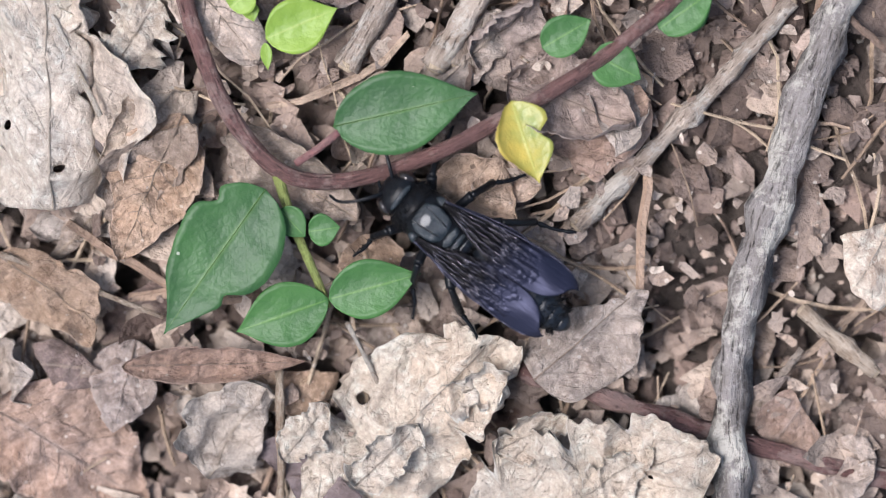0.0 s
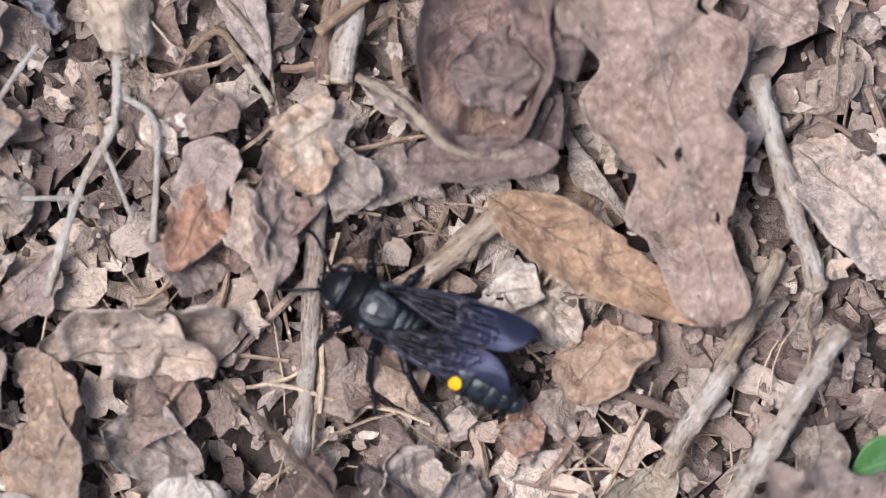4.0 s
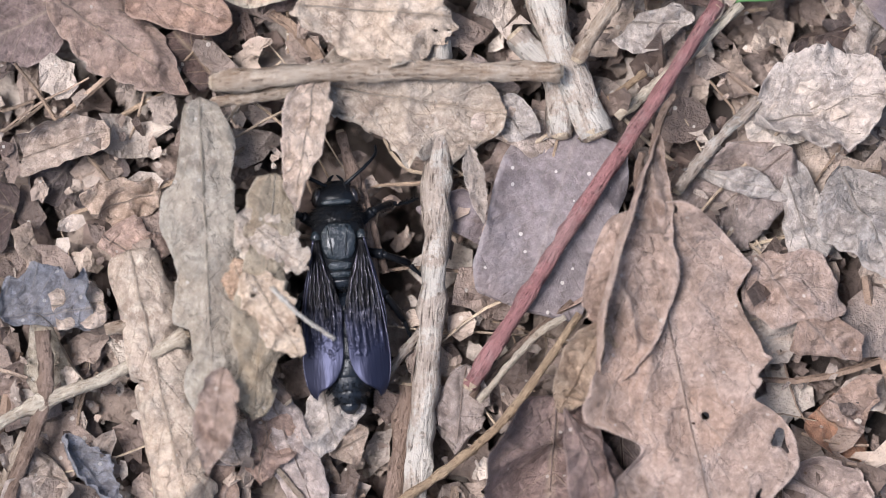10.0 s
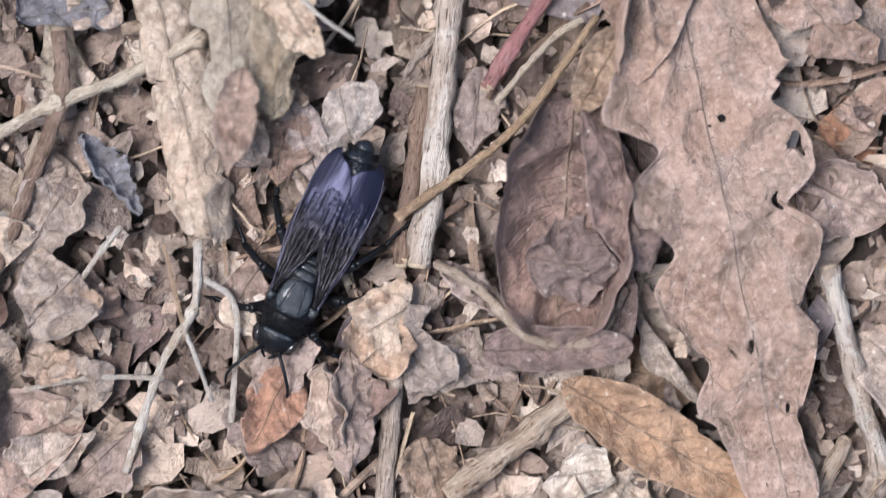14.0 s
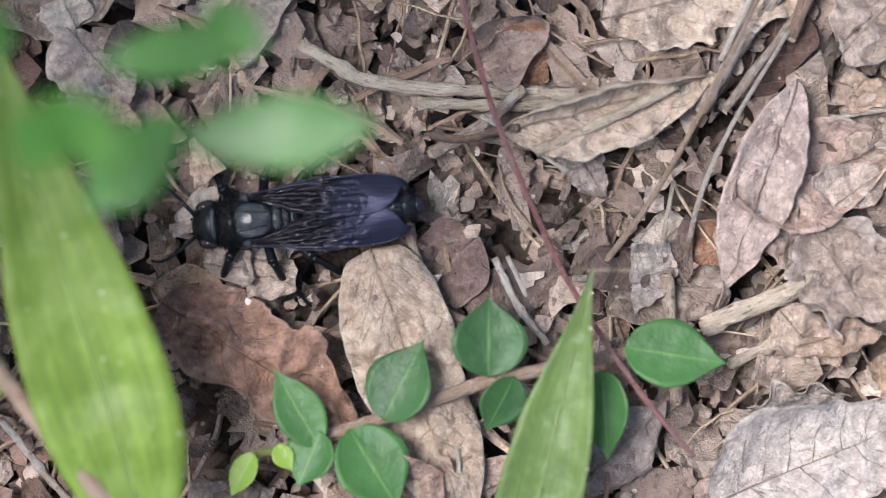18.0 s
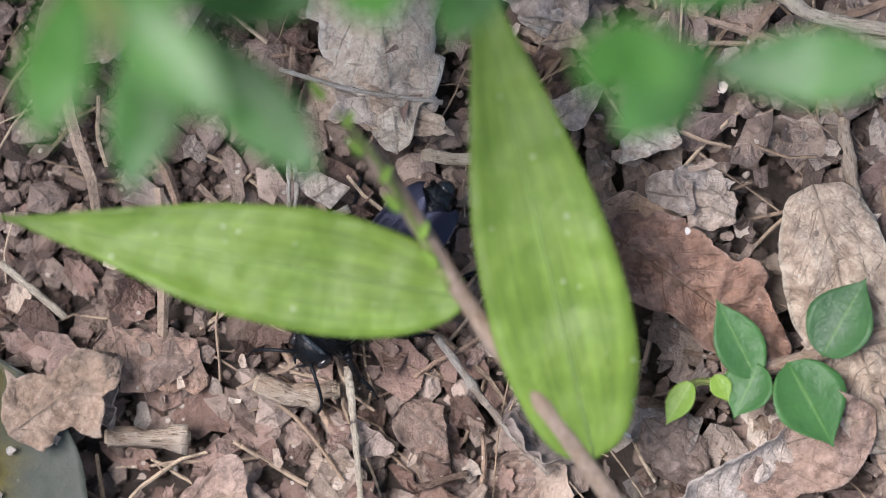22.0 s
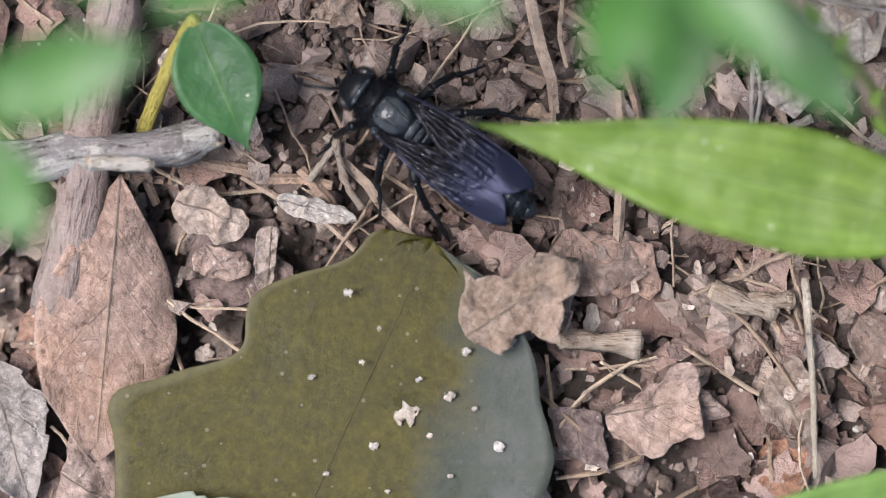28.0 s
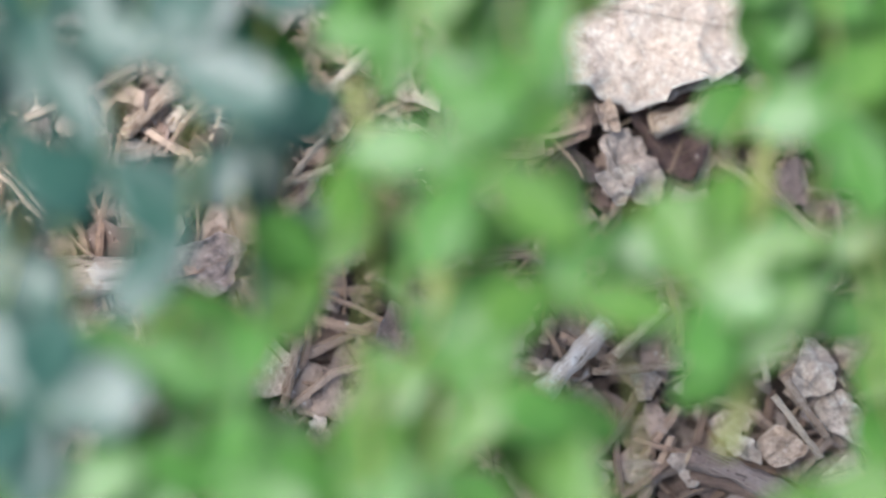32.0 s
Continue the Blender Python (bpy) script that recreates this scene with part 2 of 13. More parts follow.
def bark_material(name, light, dark, rough=0.8, patch=0.0, patch_colour=(0.55, 0.53, 0.48)):
    m, nodes, links, bsdf = shader(name)
    vec = nodes.new("ShaderNodeTexCoord").outputs["Object"]
    uv = nodes.new("ShaderNodeUVMap").outputs[0]
    stretch = nodes.new("ShaderNodeVectorMath")
    stretch.operation = "MULTIPLY"
    stretch.inputs[1].default_value = (6, 20, 1)
    links.new(uv, stretch.inputs[0])
    grain = noise_node(nodes, links, stretch.outputs[0], 1.0, 5, 0.7)
    big = noise_node(nodes, links, vec, 170, 5, 0.65)
    col = mix_node(nodes, links, ramp_node(nodes, links, math_node(nodes, links, "ADD", math_node(nodes, links, "MULTIPLY", grain, 0.5), math_node(nodes, links, "MULTIPLY", big, 0.5)), 0.4, 0.58), dark, light)
    crack = ramp_node(nodes, links, grain, 0.4, 0.34)
    col = mix_node(nodes, links, math_node(nodes, links, "MULTIPLY", crack, 0.65), col, tuple(c * 0.35 for c in dark))
    fine = noise_node(nodes, links, vec, 1000, 4, 0.75)
    col = mix_node(nodes, links, math_node(nodes, links, "MULTIPLY", ramp_node(nodes, links, fine, 0.54, 0.64), 0.45), col, tuple(min(0.8, c * 1.45) for c in light))
    if patch:
        blot = noise_node(nodes, links, vec, 120, 6, 0.75)
        col = mix_node(nodes, links, math_node(nodes, links, "MULTIPLY", ramp_node(nodes, links, blot, 0.5, 0.56), patch), col, patch_colour)
    cells = nodes.new("ShaderNodeTexVoronoi")
    cells.inputs["Scale"].default_value = 650
    links.new(vec, cells.inputs["Vector"])
    col = mix_node(nodes, links, math_node(nodes, links, "MULTIPLY", math_node(nodes, links, "LESS_THAN", cells.outputs["Distance"], 0.14), 0.5), col, tuple(c * 0.4 for c in dark))
    links.new(col, bsdf.inputs["Base Color"])
    bsdf.inputs["Roughness"].default_value = rough
    bsdf.inputs["Specular IOR Level"].default_value = 0.3
    links.new(bump_node(nodes, links, math_node(nodes, links, "ADD", math_node(nodes, links, "ADD", grain, big), math_node(nodes, links, "SUBTRACT", math_node(nodes, links, "MULTIPLY", fine, 0.6), crack)), 0.9, 0.0008), bsdf.inputs["Normal"])
    return m


def island_material(name, tones, rough=0.8, spread=0.7):
    """Loose crumbs and scraps: each island takes its own tone."""
    m, nodes, links, bsdf = shader(name)
    vec = nodes.new("ShaderNodeTexCoord").outputs["Object"]
    geo = nodes.new("ShaderNodeNewGeometry")
    ramp = nodes.new("ShaderNodeValToRGB")
    ramp.color_ramp.interpolation = "LINEAR"
    for i, tone in enumerate(tones):
        e = ramp.color_ramp.elements[i] if i < 2 else ramp.color_ramp.elements.new(i / (len(tones) - 1))
        e.position = i / (len(tones) - 1)
        e.color = (*tone, 1)
    links.new(geo.outputs["Random Per Island"], ramp.inputs[0])
    big = noise_node(nodes, links, vec, 140, 5, 0.65)
    fine = noise_node(nodes, links, vec, 800, 4, 0.7)
    dim = mix_node(nodes, links, ramp_node(nodes, links, big, 0.35, 0.65), (0.45, 0.43, 0.42), (1.3, 1.28, 1.26))
    col = mix_node(nodes, links, spread, ramp.outputs[0], dim, "MULTIPLY")
    col = mix_node(nodes, links, math_node(nodes, links, "MULTIPLY", ramp_node(nodes, links, fine, 0.55, 0.7), 0.5), col, (0.05, 0.035, 0.028))
    cells = nodes.new("ShaderNodeTexVoronoi")
    cells.inputs["Scale"].default_value = 380
    links.new(vec, cells.inputs["Vector"])
    col = mix_node(nodes, links, math_node(nodes, links, "MULTIPLY", math_node(nodes, links, "LESS_THAN", cells.outputs["Distance"], 0.11), 0.5), col, (0.6, 0.55, 0.48))
    links.new(col, bsdf.inputs["Base Color"])
    bsdf.inputs["Roughness"].default_value = rough
    bsdf.inputs["Specular IOR Level"].default_value = 0.45
    links.new(bump_node(nodes, links, math_node(nodes, links, "ADD", fine, big), 0.8, 0.0011), bsdf.inputs["Normal"])
    return m


def plain_material(name, colour, rough=0.4, metal=0.0, scale=700, depth=0.0003, vary=0.3, coat=0.0, sheen=0.0, gloss=0.3):
    m, nodes, links, bsdf = shader(name)
    vec = nodes.new("ShaderNodeTexCoord").outputs["Object"]
    fine = noise_node(nodes, links, vec, scale, 4, 0.65)
    col = mix_node(nodes, links, math_node(nodes, links, "MULTIPLY", fine, vary), colour, tuple(c * 0.4 for c in colour))
    links.new(col, bsdf.inputs["Base Color"])
    bsdf.inputs["Roughness"].default_value, bsdf.inputs["Metallic"].default_value = rough, metal
    bsdf.inputs["Coat Weight"].default_value = coat
    bsdf.inputs["Specular IOR Level"].default_value = gloss
    bsdf.inputs["Sheen Weight"].default_value = sheen
    links.new(bump_node(nodes, links, fine, 0.6, depth), bsdf.inputs["Normal"])
    return m


LEAF = {
    "pale": dead_leaf_material("pale_dead_leaf", (0.54, 0.46, 0.385), (0.34, 0.265, 0.21), (0.34, 0.26, 0.19)),
    "white": dead_leaf_material("bleached_leaf", (0.62, 0.55, 0.48), (0.43, 0.36, 0.31), vein_amount=0.1),
    "honey": dead_leaf_material("honey_brown_leaf", (0.41, 0.3, 0.21), (0.26, 0.17, 0.11), (0.2, 0.13, 0.08), rough=0.42, vary=0.3),
    "straw": dead_leaf_material("yellowish_tan_leaf", (0.58, 0.475, 0.385), (0.38, 0.285, 0.215), (0.32, 0.23, 0.16), rough=0.42, vary=0.3),
    "chalk": dead_leaf_material("chalky_bleached_leaf", (0.64, 0.56, 0.475), (0.43, 0.355, 0.285), (0.4, 0.31, 0.24), vein_amount=0.25, rough=0.45, stain=0.5, vary=0.3),
    "oak": dead_leaf_material("mottled_brown_leaf", (0.42, 0.315, 0.262), (0.245, 0.165, 0.122), (0.46, 0.38, 0.33), rough=0.42, stain=0.75, vary=0.0),
    "tan": dead_leaf_material("tan_dead_leaf", (0.46, 0.365, 0.3), (0.24, 0.17, 0.125)),
    "brown": dead_leaf_material("brown_dead_leaf", (0.375, 0.29, 0.25), (0.25, 0.178, 0.138), (0.407, 0.347, 0.317), rough=0.55),
    "grey": dead_leaf_material("grey_dead_leaf", (0.48, 0.41, 0.36), (0.24, 0.2, 0.17)),
    "pink": dead_leaf_material("pinkish_dead_leaf", (0.41, 0.315, 0.27), (0.23, 0.17, 0.145), rough=0.55),
    "orange": dead_leaf_material("orange_brown_leaf", (0.44, 0.305, 0.21), (0.26, 0.158, 0.1), stain=0.75),
    "rust": dead_leaf_material("rusty_leaf", (0.44, 0.255, 0.175), (0.23, 0.118, 0.078), rough=0.34, vary=0.3),
    "umber": dead_leaf_material("umber_brown_leaf", (0.275, 0.2, 0.178), (0.135, 0.094, 0.082), rough=0.42, vary=0.3),
    "purple": dead_leaf_material("purplish_grey_leaf", (0.185, 0.155, 0.157), (0.12, 0.094, 0.093), rough=0.5, web_amount=0.5, vein_amount=0.08),
    "dark": dead_leaf_material("dark_brown_leaf", (0.12, 0.086, 0.077), (0.065, 0.045, 0.038), rough=0.5),
    "olive": dead_leaf_material("olive_grey_leaf", (0.41, 0.36, 0.295), (0.29, 0.24, 0.185)),
    "blue": dead_leaf_material("slate_grey_leaf", (0.252, 0.252, 0.287), (0.16, 0.145, 0.145), rough=0.45),
    "rot": dead_leaf_material("olive_green_rotting_leaf", (0.06, 0.05, 0.008), (0.034, 0.031, 0.007), (0.035, 0.03, 0.012), rough=0.36, count=5.0, vein_amount=0.3, speck=0.12, stain=0.15, web_amount=0.15, vary=0.0),
}


def slate_side(m):
    """One half of the rotting leaf has gone slate grey, with a ragged border."""
    nodes, links = m.node_tree.nodes, m.node_tree.links
    bsdf = nodes["Principled BSDF"]
    was = bsdf.inputs["Base Color"].links[0].from_socket
    sep = nodes.new("ShaderNodeSeparateXYZ")
    links.new(nodes.new("ShaderNodeUVMap").outputs[0], sep.inputs[0])
    blot = noise_node(nodes, links, nodes.new("ShaderNodeTexCoord").outputs["Object"], 90, 5, 0.65)
    edge = math_node(nodes, links, "ADD", sep.outputs[1], math_node(nodes, links, "MULTIPLY", blot, 0.5))
    grey = mix_node(nodes, links, ramp_node(nodes, links, blot, 0.35, 0.65), (0.032, 0.042, 0.034), (0.085, 0.094, 0.09))
    links.new(mix_node(nodes, links, math_node(nodes, links, "MULTIPLY", ramp_node(nodes, links, edge, 0.58, 0.42), 0.8), was, grey), bsdf.inputs["Base Color"])


slate_side(LEAF["rot"])
LEAF["rot"].node_tree.nodes["Principled BSDF"].inputs["Specular IOR Level"].default_value = 0.22
GREEN = {
    "deep": green_leaf_material("deep_green_leaf", (0.044, 0.118, 0.038), (0.024, 0.07, 0.026), (0.11, 0.2, 0.06), rough=0.45, through_light=0.12, gloss=0.28),
    "mid": green_leaf_material("green_leaf", (0.06, 0.16, 0.044), (0.035, 0.105, 0.031), (0.14, 0.26, 0.07), rough=0.45, through_light=0.15, gloss=0.28),
    "young": green_leaf_material("young_green_leaf", (0.27, 0.4, 0.07), (0.17, 0.29, 0.045), (0.36, 0.45, 0.13), gloss=0.28),
    "yellow": green_leaf_material("yellowing_leaf", (0.55, 0.4, 0.08), (0.15, 0.23, 0.06), (0.4, 0.42, 0.12), through_light=0.12),
    "grass": green_leaf_material("grass_blade", (0.205, 0.315, 0.047), (0.14, 0.235, 0.034), (0.28, 0.42, 0.1), rough=0.5, count=1.0, slant=0.0, through_light=0.25, streak=0.8),
    "cool": green_leaf_material("cool_grass_blade", (0.205, 0.34, 0.08), (0.145, 0.26, 0.055), (0.3, 0.43, 0.17), rough=0.45, count=1.0, slant=0.0, through_light=0.25, streak=0.6),
    "olive": green_leaf_material("olive_grass_blade", (0.13, 0.2, 0.055), (0.085, 0.14, 0.04), (0.15, 0.21, 0.07), rough=0.45, count=1.0, slant=0.0, through_light=0.12, streak=0.5, gloss=0.3),
    "under": green_leaf_material("pale_leaf_underside", (0.235, 0.265, 0.205), (0.17, 0.197, 0.15), (0.33, 0.35, 0.29), rough=0.6, count=6.0, through_light=0.08),
    "shrub": green_leaf_material("shrub_leaf", (0.068, 0.19, 0.034), (0.04, 0.125, 0.023), (0.17, 0.33, 0.1), rough=0.3, through_light=0.28, gloss=0.3),
    "lime": green_leaf_material("light_shrub_leaf", (0.088, 0.2, 0.034), (0.052, 0.138, 0.024), (0.24, 0.38, 0.12), rough=0.32, through_light=0.3, gloss=0.3),
    "glossy": green_leaf_material("glossy_shrub_leaf", (0.06, 0.17, 0.035), (0.036, 0.115, 0.026), (0.11, 0.25, 0.07), rough=0.35, through_light=0.2, gloss=0.3),
    # same shrub leaf, with the shade at its upper left put into the colour
    "shade": green_leaf_material("shaded_shrub_leaf", (0.024, 0.072, 0.052), (0.014, 0.048, 0.036), (0.06, 0.13, 0.09), rough=0.3, through_light=0.12, gloss=0.3),
}
BARK = {
    "rotrib": bark_material("olive_leaf_rib", (0.2, 0.17, 0.07), (0.12, 0.1, 0.045), rough=0.5),
    "greenrib": bark_material("dull_green_leaf_rib", (0.13, 0.25, 0.075), (0.09, 0.19, 0.055), rough=0.45),
    "leafrib": bark_material("green_leaf_rib", (0.28, 0.4, 0.14), (0.2, 0.32, 0.1), rough=0.5),
    "wood": bark_material("broken_wood", (0.55, 0.45, 0.33), (0.36, 0.28, 0.2)),
    "grey": bark_material("grey_bark", (0.41, 0.345, 0.29), (0.215, 0.165, 0.13), patch=0.5),
    "lichen": bark_material("lichened_grey_bark", (0.25, 0.23, 0.22), (0.12, 0.105, 0.095), patch=0.7, patch_colour=(0.46, 0.44, 0.39)),
    "tan": bark_material("tan_twig", (0.407, 0.336, 0.268), (0.24, 0.165, 0.11)),
    "straw": bark_material("straw_stalk", (0.57, 0.5, 0.4), (0.4, 0.32, 0.24), rough=0.6),
    "root": bark_material("pale_rootlet", (0.582, 0.546, 0.500), (0.42, 0.34, 0.25)),
    "brown": bark_material("brown_twig", (0.252, 0.179, 0.140), (0.13, 0.085, 0.06)),
    "red": bark_material("reddish_stem", (0.31, 0.15, 0.145), (0.19, 0.088, 0.085), rough=0.45, patch=0.3, patch_colour=(0.36, 0.26, 0.24)),
    "vine": bark_material("dark_red_brown_stem", (0.165, 0.088, 0.08), (0.09, 0.05, 0.046), rough=0.45, patch=0.35, patch_colour=(0.36, 0.28, 0.25)),
    "ochre": bark_material("ochre_stalk", (0.42, 0.31, 0.205), (0.26, 0.175, 0.11), rough=0.6),
    "green": bark_material("green_stalk", (0.310, 0.378, 0.122), (0.22, 0.25, 0.08), rough=0.5),
    "lemon": bark_material("yellow_leaf_stalk", (0.46, 0.4, 0.1), (0.3, 0.26, 0.07), rough=0.5),
    "bleached": bark_material("bleached_branch", (0.78, 0.7, 0.58), (0.58, 0.5, 0.38), rough=0.6),
    "shoot": bark_material("pinkish_tan_stem", (0.369, 0.284, 0.232), (0.27, 0.19, 0.12), rough=0.5),
    "branch": bark_material("pinkish_brown_branch", (0.27, 0.21, 0.185), (0.17, 0.12, 0.098), patch=0.25, patch_colour=(0.36, 0.31, 0.27)),
}


def rib_material(leaf):
    """The raised ribs of a leaf are a little lighter or darker than the leaf."""
    light, dark = LEAF_TONES[leaf.name]
    f = 0.8 if light[0] > 0.4 else 1.0
    return bark_material(leaf.name + "_rib", tuple(c * f for c in light), tuple((a + b) / 2 * f for a, b in zip(light, dark)), rough=0.6)


RIB = {tone: BARK["rotrib"] if tone == "rot" else rib_material(m) for tone, m in LEAF.items()}


# ---- shape tools ----
def part(name, bm, material, parent, label=""):
    me = bpy.data.meshes.new(name)
    bm.to_mesh(me)
    bm.free()
    me.materials.append(material)
    for p in me.polygons:
        p.use_smooth = True
    ob = new(name, me)
    if parent:
        ob.parent = parent
    return tagged(ob, label)


def soil_height(x, y):
    p = Vector((x * 40, y * 40, 0.3))
    return 0.0022 * noise.noise(p) + 0.0011 * noise.noise(p * 3.1)


MIDLINE, SHEET = [], []


def midrib(owner, material, radius, until=0.96):
    """A raised rib along the leaf that leaf_shape() made last."""
    n = len(MIDLINE)
    if n * until < 8:
        return None
    line = [p + Vector((0, 0, radius * 0.25)) for p in MIDLINE[: int(n * until) : 3]]
    return part("midrib", tube(line, radius, radius * 0.3, 6, 2, 0.05, 1), material, owner)


def side_veins(owner, material, radius, pairs):
    """Raised veins from the midrib towards the edge of the leaf that leaf_shape() made last."""
    nu, nv = len(SHEET) - 1, len(SHEET[0]) - 1
    for k in range(pairs):
        for side in (-1, 1):
            start = (0.12 + 0.7 * (k + 0.25 * side) / pairs) * nu
            line = []
            for q in range(6):
                f = q / 5 * 0.86
                i = min(nu, int(start + f * nu * 0.13 + f * f * nu * 0.04))
                j = int(round(nv / 2 + side * f * nv / 2))
                line.append(SHEET[i][j] + Vector((0, 0, radius * 0.2)))
            part("side_vein", tube(line, radius, radius * 0.4, 5, 2, 0.05, 1), material, owner)


def leaf_shape(length, width, peak=0.42, blunt=0.8, curl=(0.3, 0.3), bend=0.1, crumple=0.12, tear=0.1, holes=0.0, teeth=0, tooth=0.22, twist=0.0, flutter=0.0, crease=0.0, notch=(), breaks=(), lip=0.0, point=0.0, seed=1, nu=26, nv=12, thick=0.0002):
    """A leaf along +x from its base at the origin; curl bends the two halves up (or down), bend arches it lengthwise; breaks are straight tears (turn, reach)."""
    bm = bmesh.new()
    uv = bm.loops.layers.uv.new("UVMap")
    shift = Vector((seed * 7.31, seed * 3.17, seed * 1.73))
    power = math.log(0.5) / math.log(peak)
    cuts = []
    for turn, reach in breaks:
        c, q = math.cos(turn), math.sin(turn)
        cuts.append((c, q, c * length / 2 + reach * math.hypot(c * length / 2, q * width / 2)))
    lost = set()
    grid = []
    MIDLINE.clear()
    SHEET.clear()
    for i in range(nu + 1):
        u = i / nu
        form = max(math.sin(math.pi * u**power), 0.0) ** (blunt + point * u**1.5)
        row = []
        for j in range(nv + 1):
            v = 2 * j / nv - 1
            half = width / 2 * form
            edge = abs(v) ** 4
            ragged = 1 + tear * edge * (0.95 * noise.noise(Vector((u * 5, math.copysign(3, v), 0)) + shift) + 0.3 * noise.noise(Vector((u * 14, math.copysign(5, v), 0)) + shift) + (0.6 * noise.cell(Vector((u * 7 + seed, math.copysign(5, v), seed))) if tear > 0.2 else 0) + 0.07 * noise.noise(Vector((u * 30, math.copysign(7, v), 0)) + shift))
            if teeth:
                ragged -= tooth * edge * (1 - (u * teeth) % 1)
            for at, deep, wide, side in notch:
                if side * v > 0:
                    ragged *= 1 - deep * math.exp(-(((u - at) / wide) ** 2))
            half = max(half * ragged, width * 0.004)
            c = curl[0] if v < 0 else curl[1]
            a = c * v
            y = half * (math.sin(a) / c if abs(c) > 0.01 else v)
            z = half * ((1 - math.cos(a)) / c if abs(c) > 0.01 else 0)
            x = length * (u + tear * 0.12 * noise.noise(Vector((v * 4, u * 2, 4)) + shift) * u)
            z += flutter * width * abs(v) ** 3 * (noise.noise(Vector((u * 5, math.copysign(2, v), 3)) + shift) + 0.5 * noise.noise(Vector((u * 13, math.copysign(2, v), 6)) + shift))
            z += bend * length * (0.25 - (u - 0.5) ** 2) + twist * (u - 0.5) * y
            q = Vector((x, y, 0)) * (1.6 / width) + shift
            for c, k, d in cuts:
                over = c * x + k * y - d - 0.045 * length * noise.noise(Vector(((k * x - c * y) * 700, d * 900, seed)))
                if over > 0:
                    x, y = x - c * over, y - k * over
                    lost.add((i, j))
            z += lip * width * abs(v) ** 6 + crumple * width * 0.3 * (0.5 - abs(noise.noise(q * 1.6 + shift)) * 2)
            z += crumple * width * 0.6 * (noise.noise(q) + 0.55 * noise.noise(q * 2.7) + 0.14 * noise.noise(q * 6.3))
            if crease:
                z += crease * width * ((1 - abs(noise.noise(q * 0.8))) ** 4 + 0.5 * (1 - abs(noise.noise(q * 1.9 + shift))) ** 4)
            row.append(bm.verts.new((x, y, z)))
        grid.append(row)
        if (i, nv // 2) not in lost:
            MIDLINE.append(row[nv // 2].co.copy())
        SHEET.append([v.co.copy() for v in row])
    for i in range(nu):
        for j in range(nv):
            if lost and all(k in lost for k in ((i, j), (i + 1, j), (i + 1, j + 1), (i, j + 1))):
                continue
            if holes:
                q = Vector((i / nu * 5 * length / width, j / nv * 5, 9)) + shift
                if noise.noise(q) + 0.5 * noise.noise(q * 2.3) > 0.75 - holes:
                    continue
            f = bm.faces.new((grid[i][j], grid[i + 1][j], grid[i + 1][j + 1], grid[i][j + 1]))
            for loop, (a, b) in zip(f.loops, ((i, j), (i + 1, j), (i + 1, j + 1), (i, j + 1))):
                loop[uv].uv = (a / nu, b / nv)
    loose = [v for v in bm.verts if not v.link_faces]
    bmesh.ops.delete(bm, geom=loose, context="VERTS")
    if holes or cuts:
        soften_rim(bm)
    if thick:
        thicken(bm, thick)
    return bm


def soften_rim(bm):
    """Rounds the stepped edges of holes and tears."""
    for _ in range(2):
        moves = []
        for v in bm.verts:
            near = [e.other_vert(v).co for e in v.link_edges if len(e.link_faces) == 1]
            if len(near) == 2:
                moves.append((v, v.co * 0.5 + (near[0] + near[1]) * 0.25))
        for v, co in moves:
            v.co = co


def thicken(bm, thick):
    """Gives a sheet an under side and an edge."""
    uv = bm.loops.layers.uv.active
    tops = list(bm.faces)
    rim = [e for e in bm.edges if len(e.link_faces) == 1]
    under = {v: bm.verts.new(v.co - Vector((0, 0, thick))) for v in list(bm.verts)}
    for f in tops:
        g = bm.faces.new([under[v] for v in reversed(f.verts)])
        if uv:
            for a, b in zip(g.loops, reversed(list(f.loops))):
                a[uv].uv = b[uv].uv
    for e in rim:
        loop = e.link_loops[0]
        a, b = loop.vert, loop.link_loop_next.vert
        g = bm.faces.new((b, a, under[a], under[b]))
        if uv:
            for q, src in zip(g.loops, (loop.link_loop_next, loop, loop, loop.link_loop_next)):
                q[uv].uv = src[uv].uv


def spline(points, steps):
    pts = [Vector(p) for p in points]
    pts = [2 * pts[0] - pts[1], *pts, 2 * pts[-1] - pts[-2]]
    out = []
    for k in range(1, len(pts) - 2):
        a, b, c, d = pts[k - 1 : k + 3]
        for i in range(steps):
            t = i / steps
            out.append(0.5 * (2 * b + (c - a) * t + (2 * a - 5 * b + 4 * c - d) * t * t + (3 * b - a - 3 * c + d) * t**3))
    out.append(pts[-2])
    return out


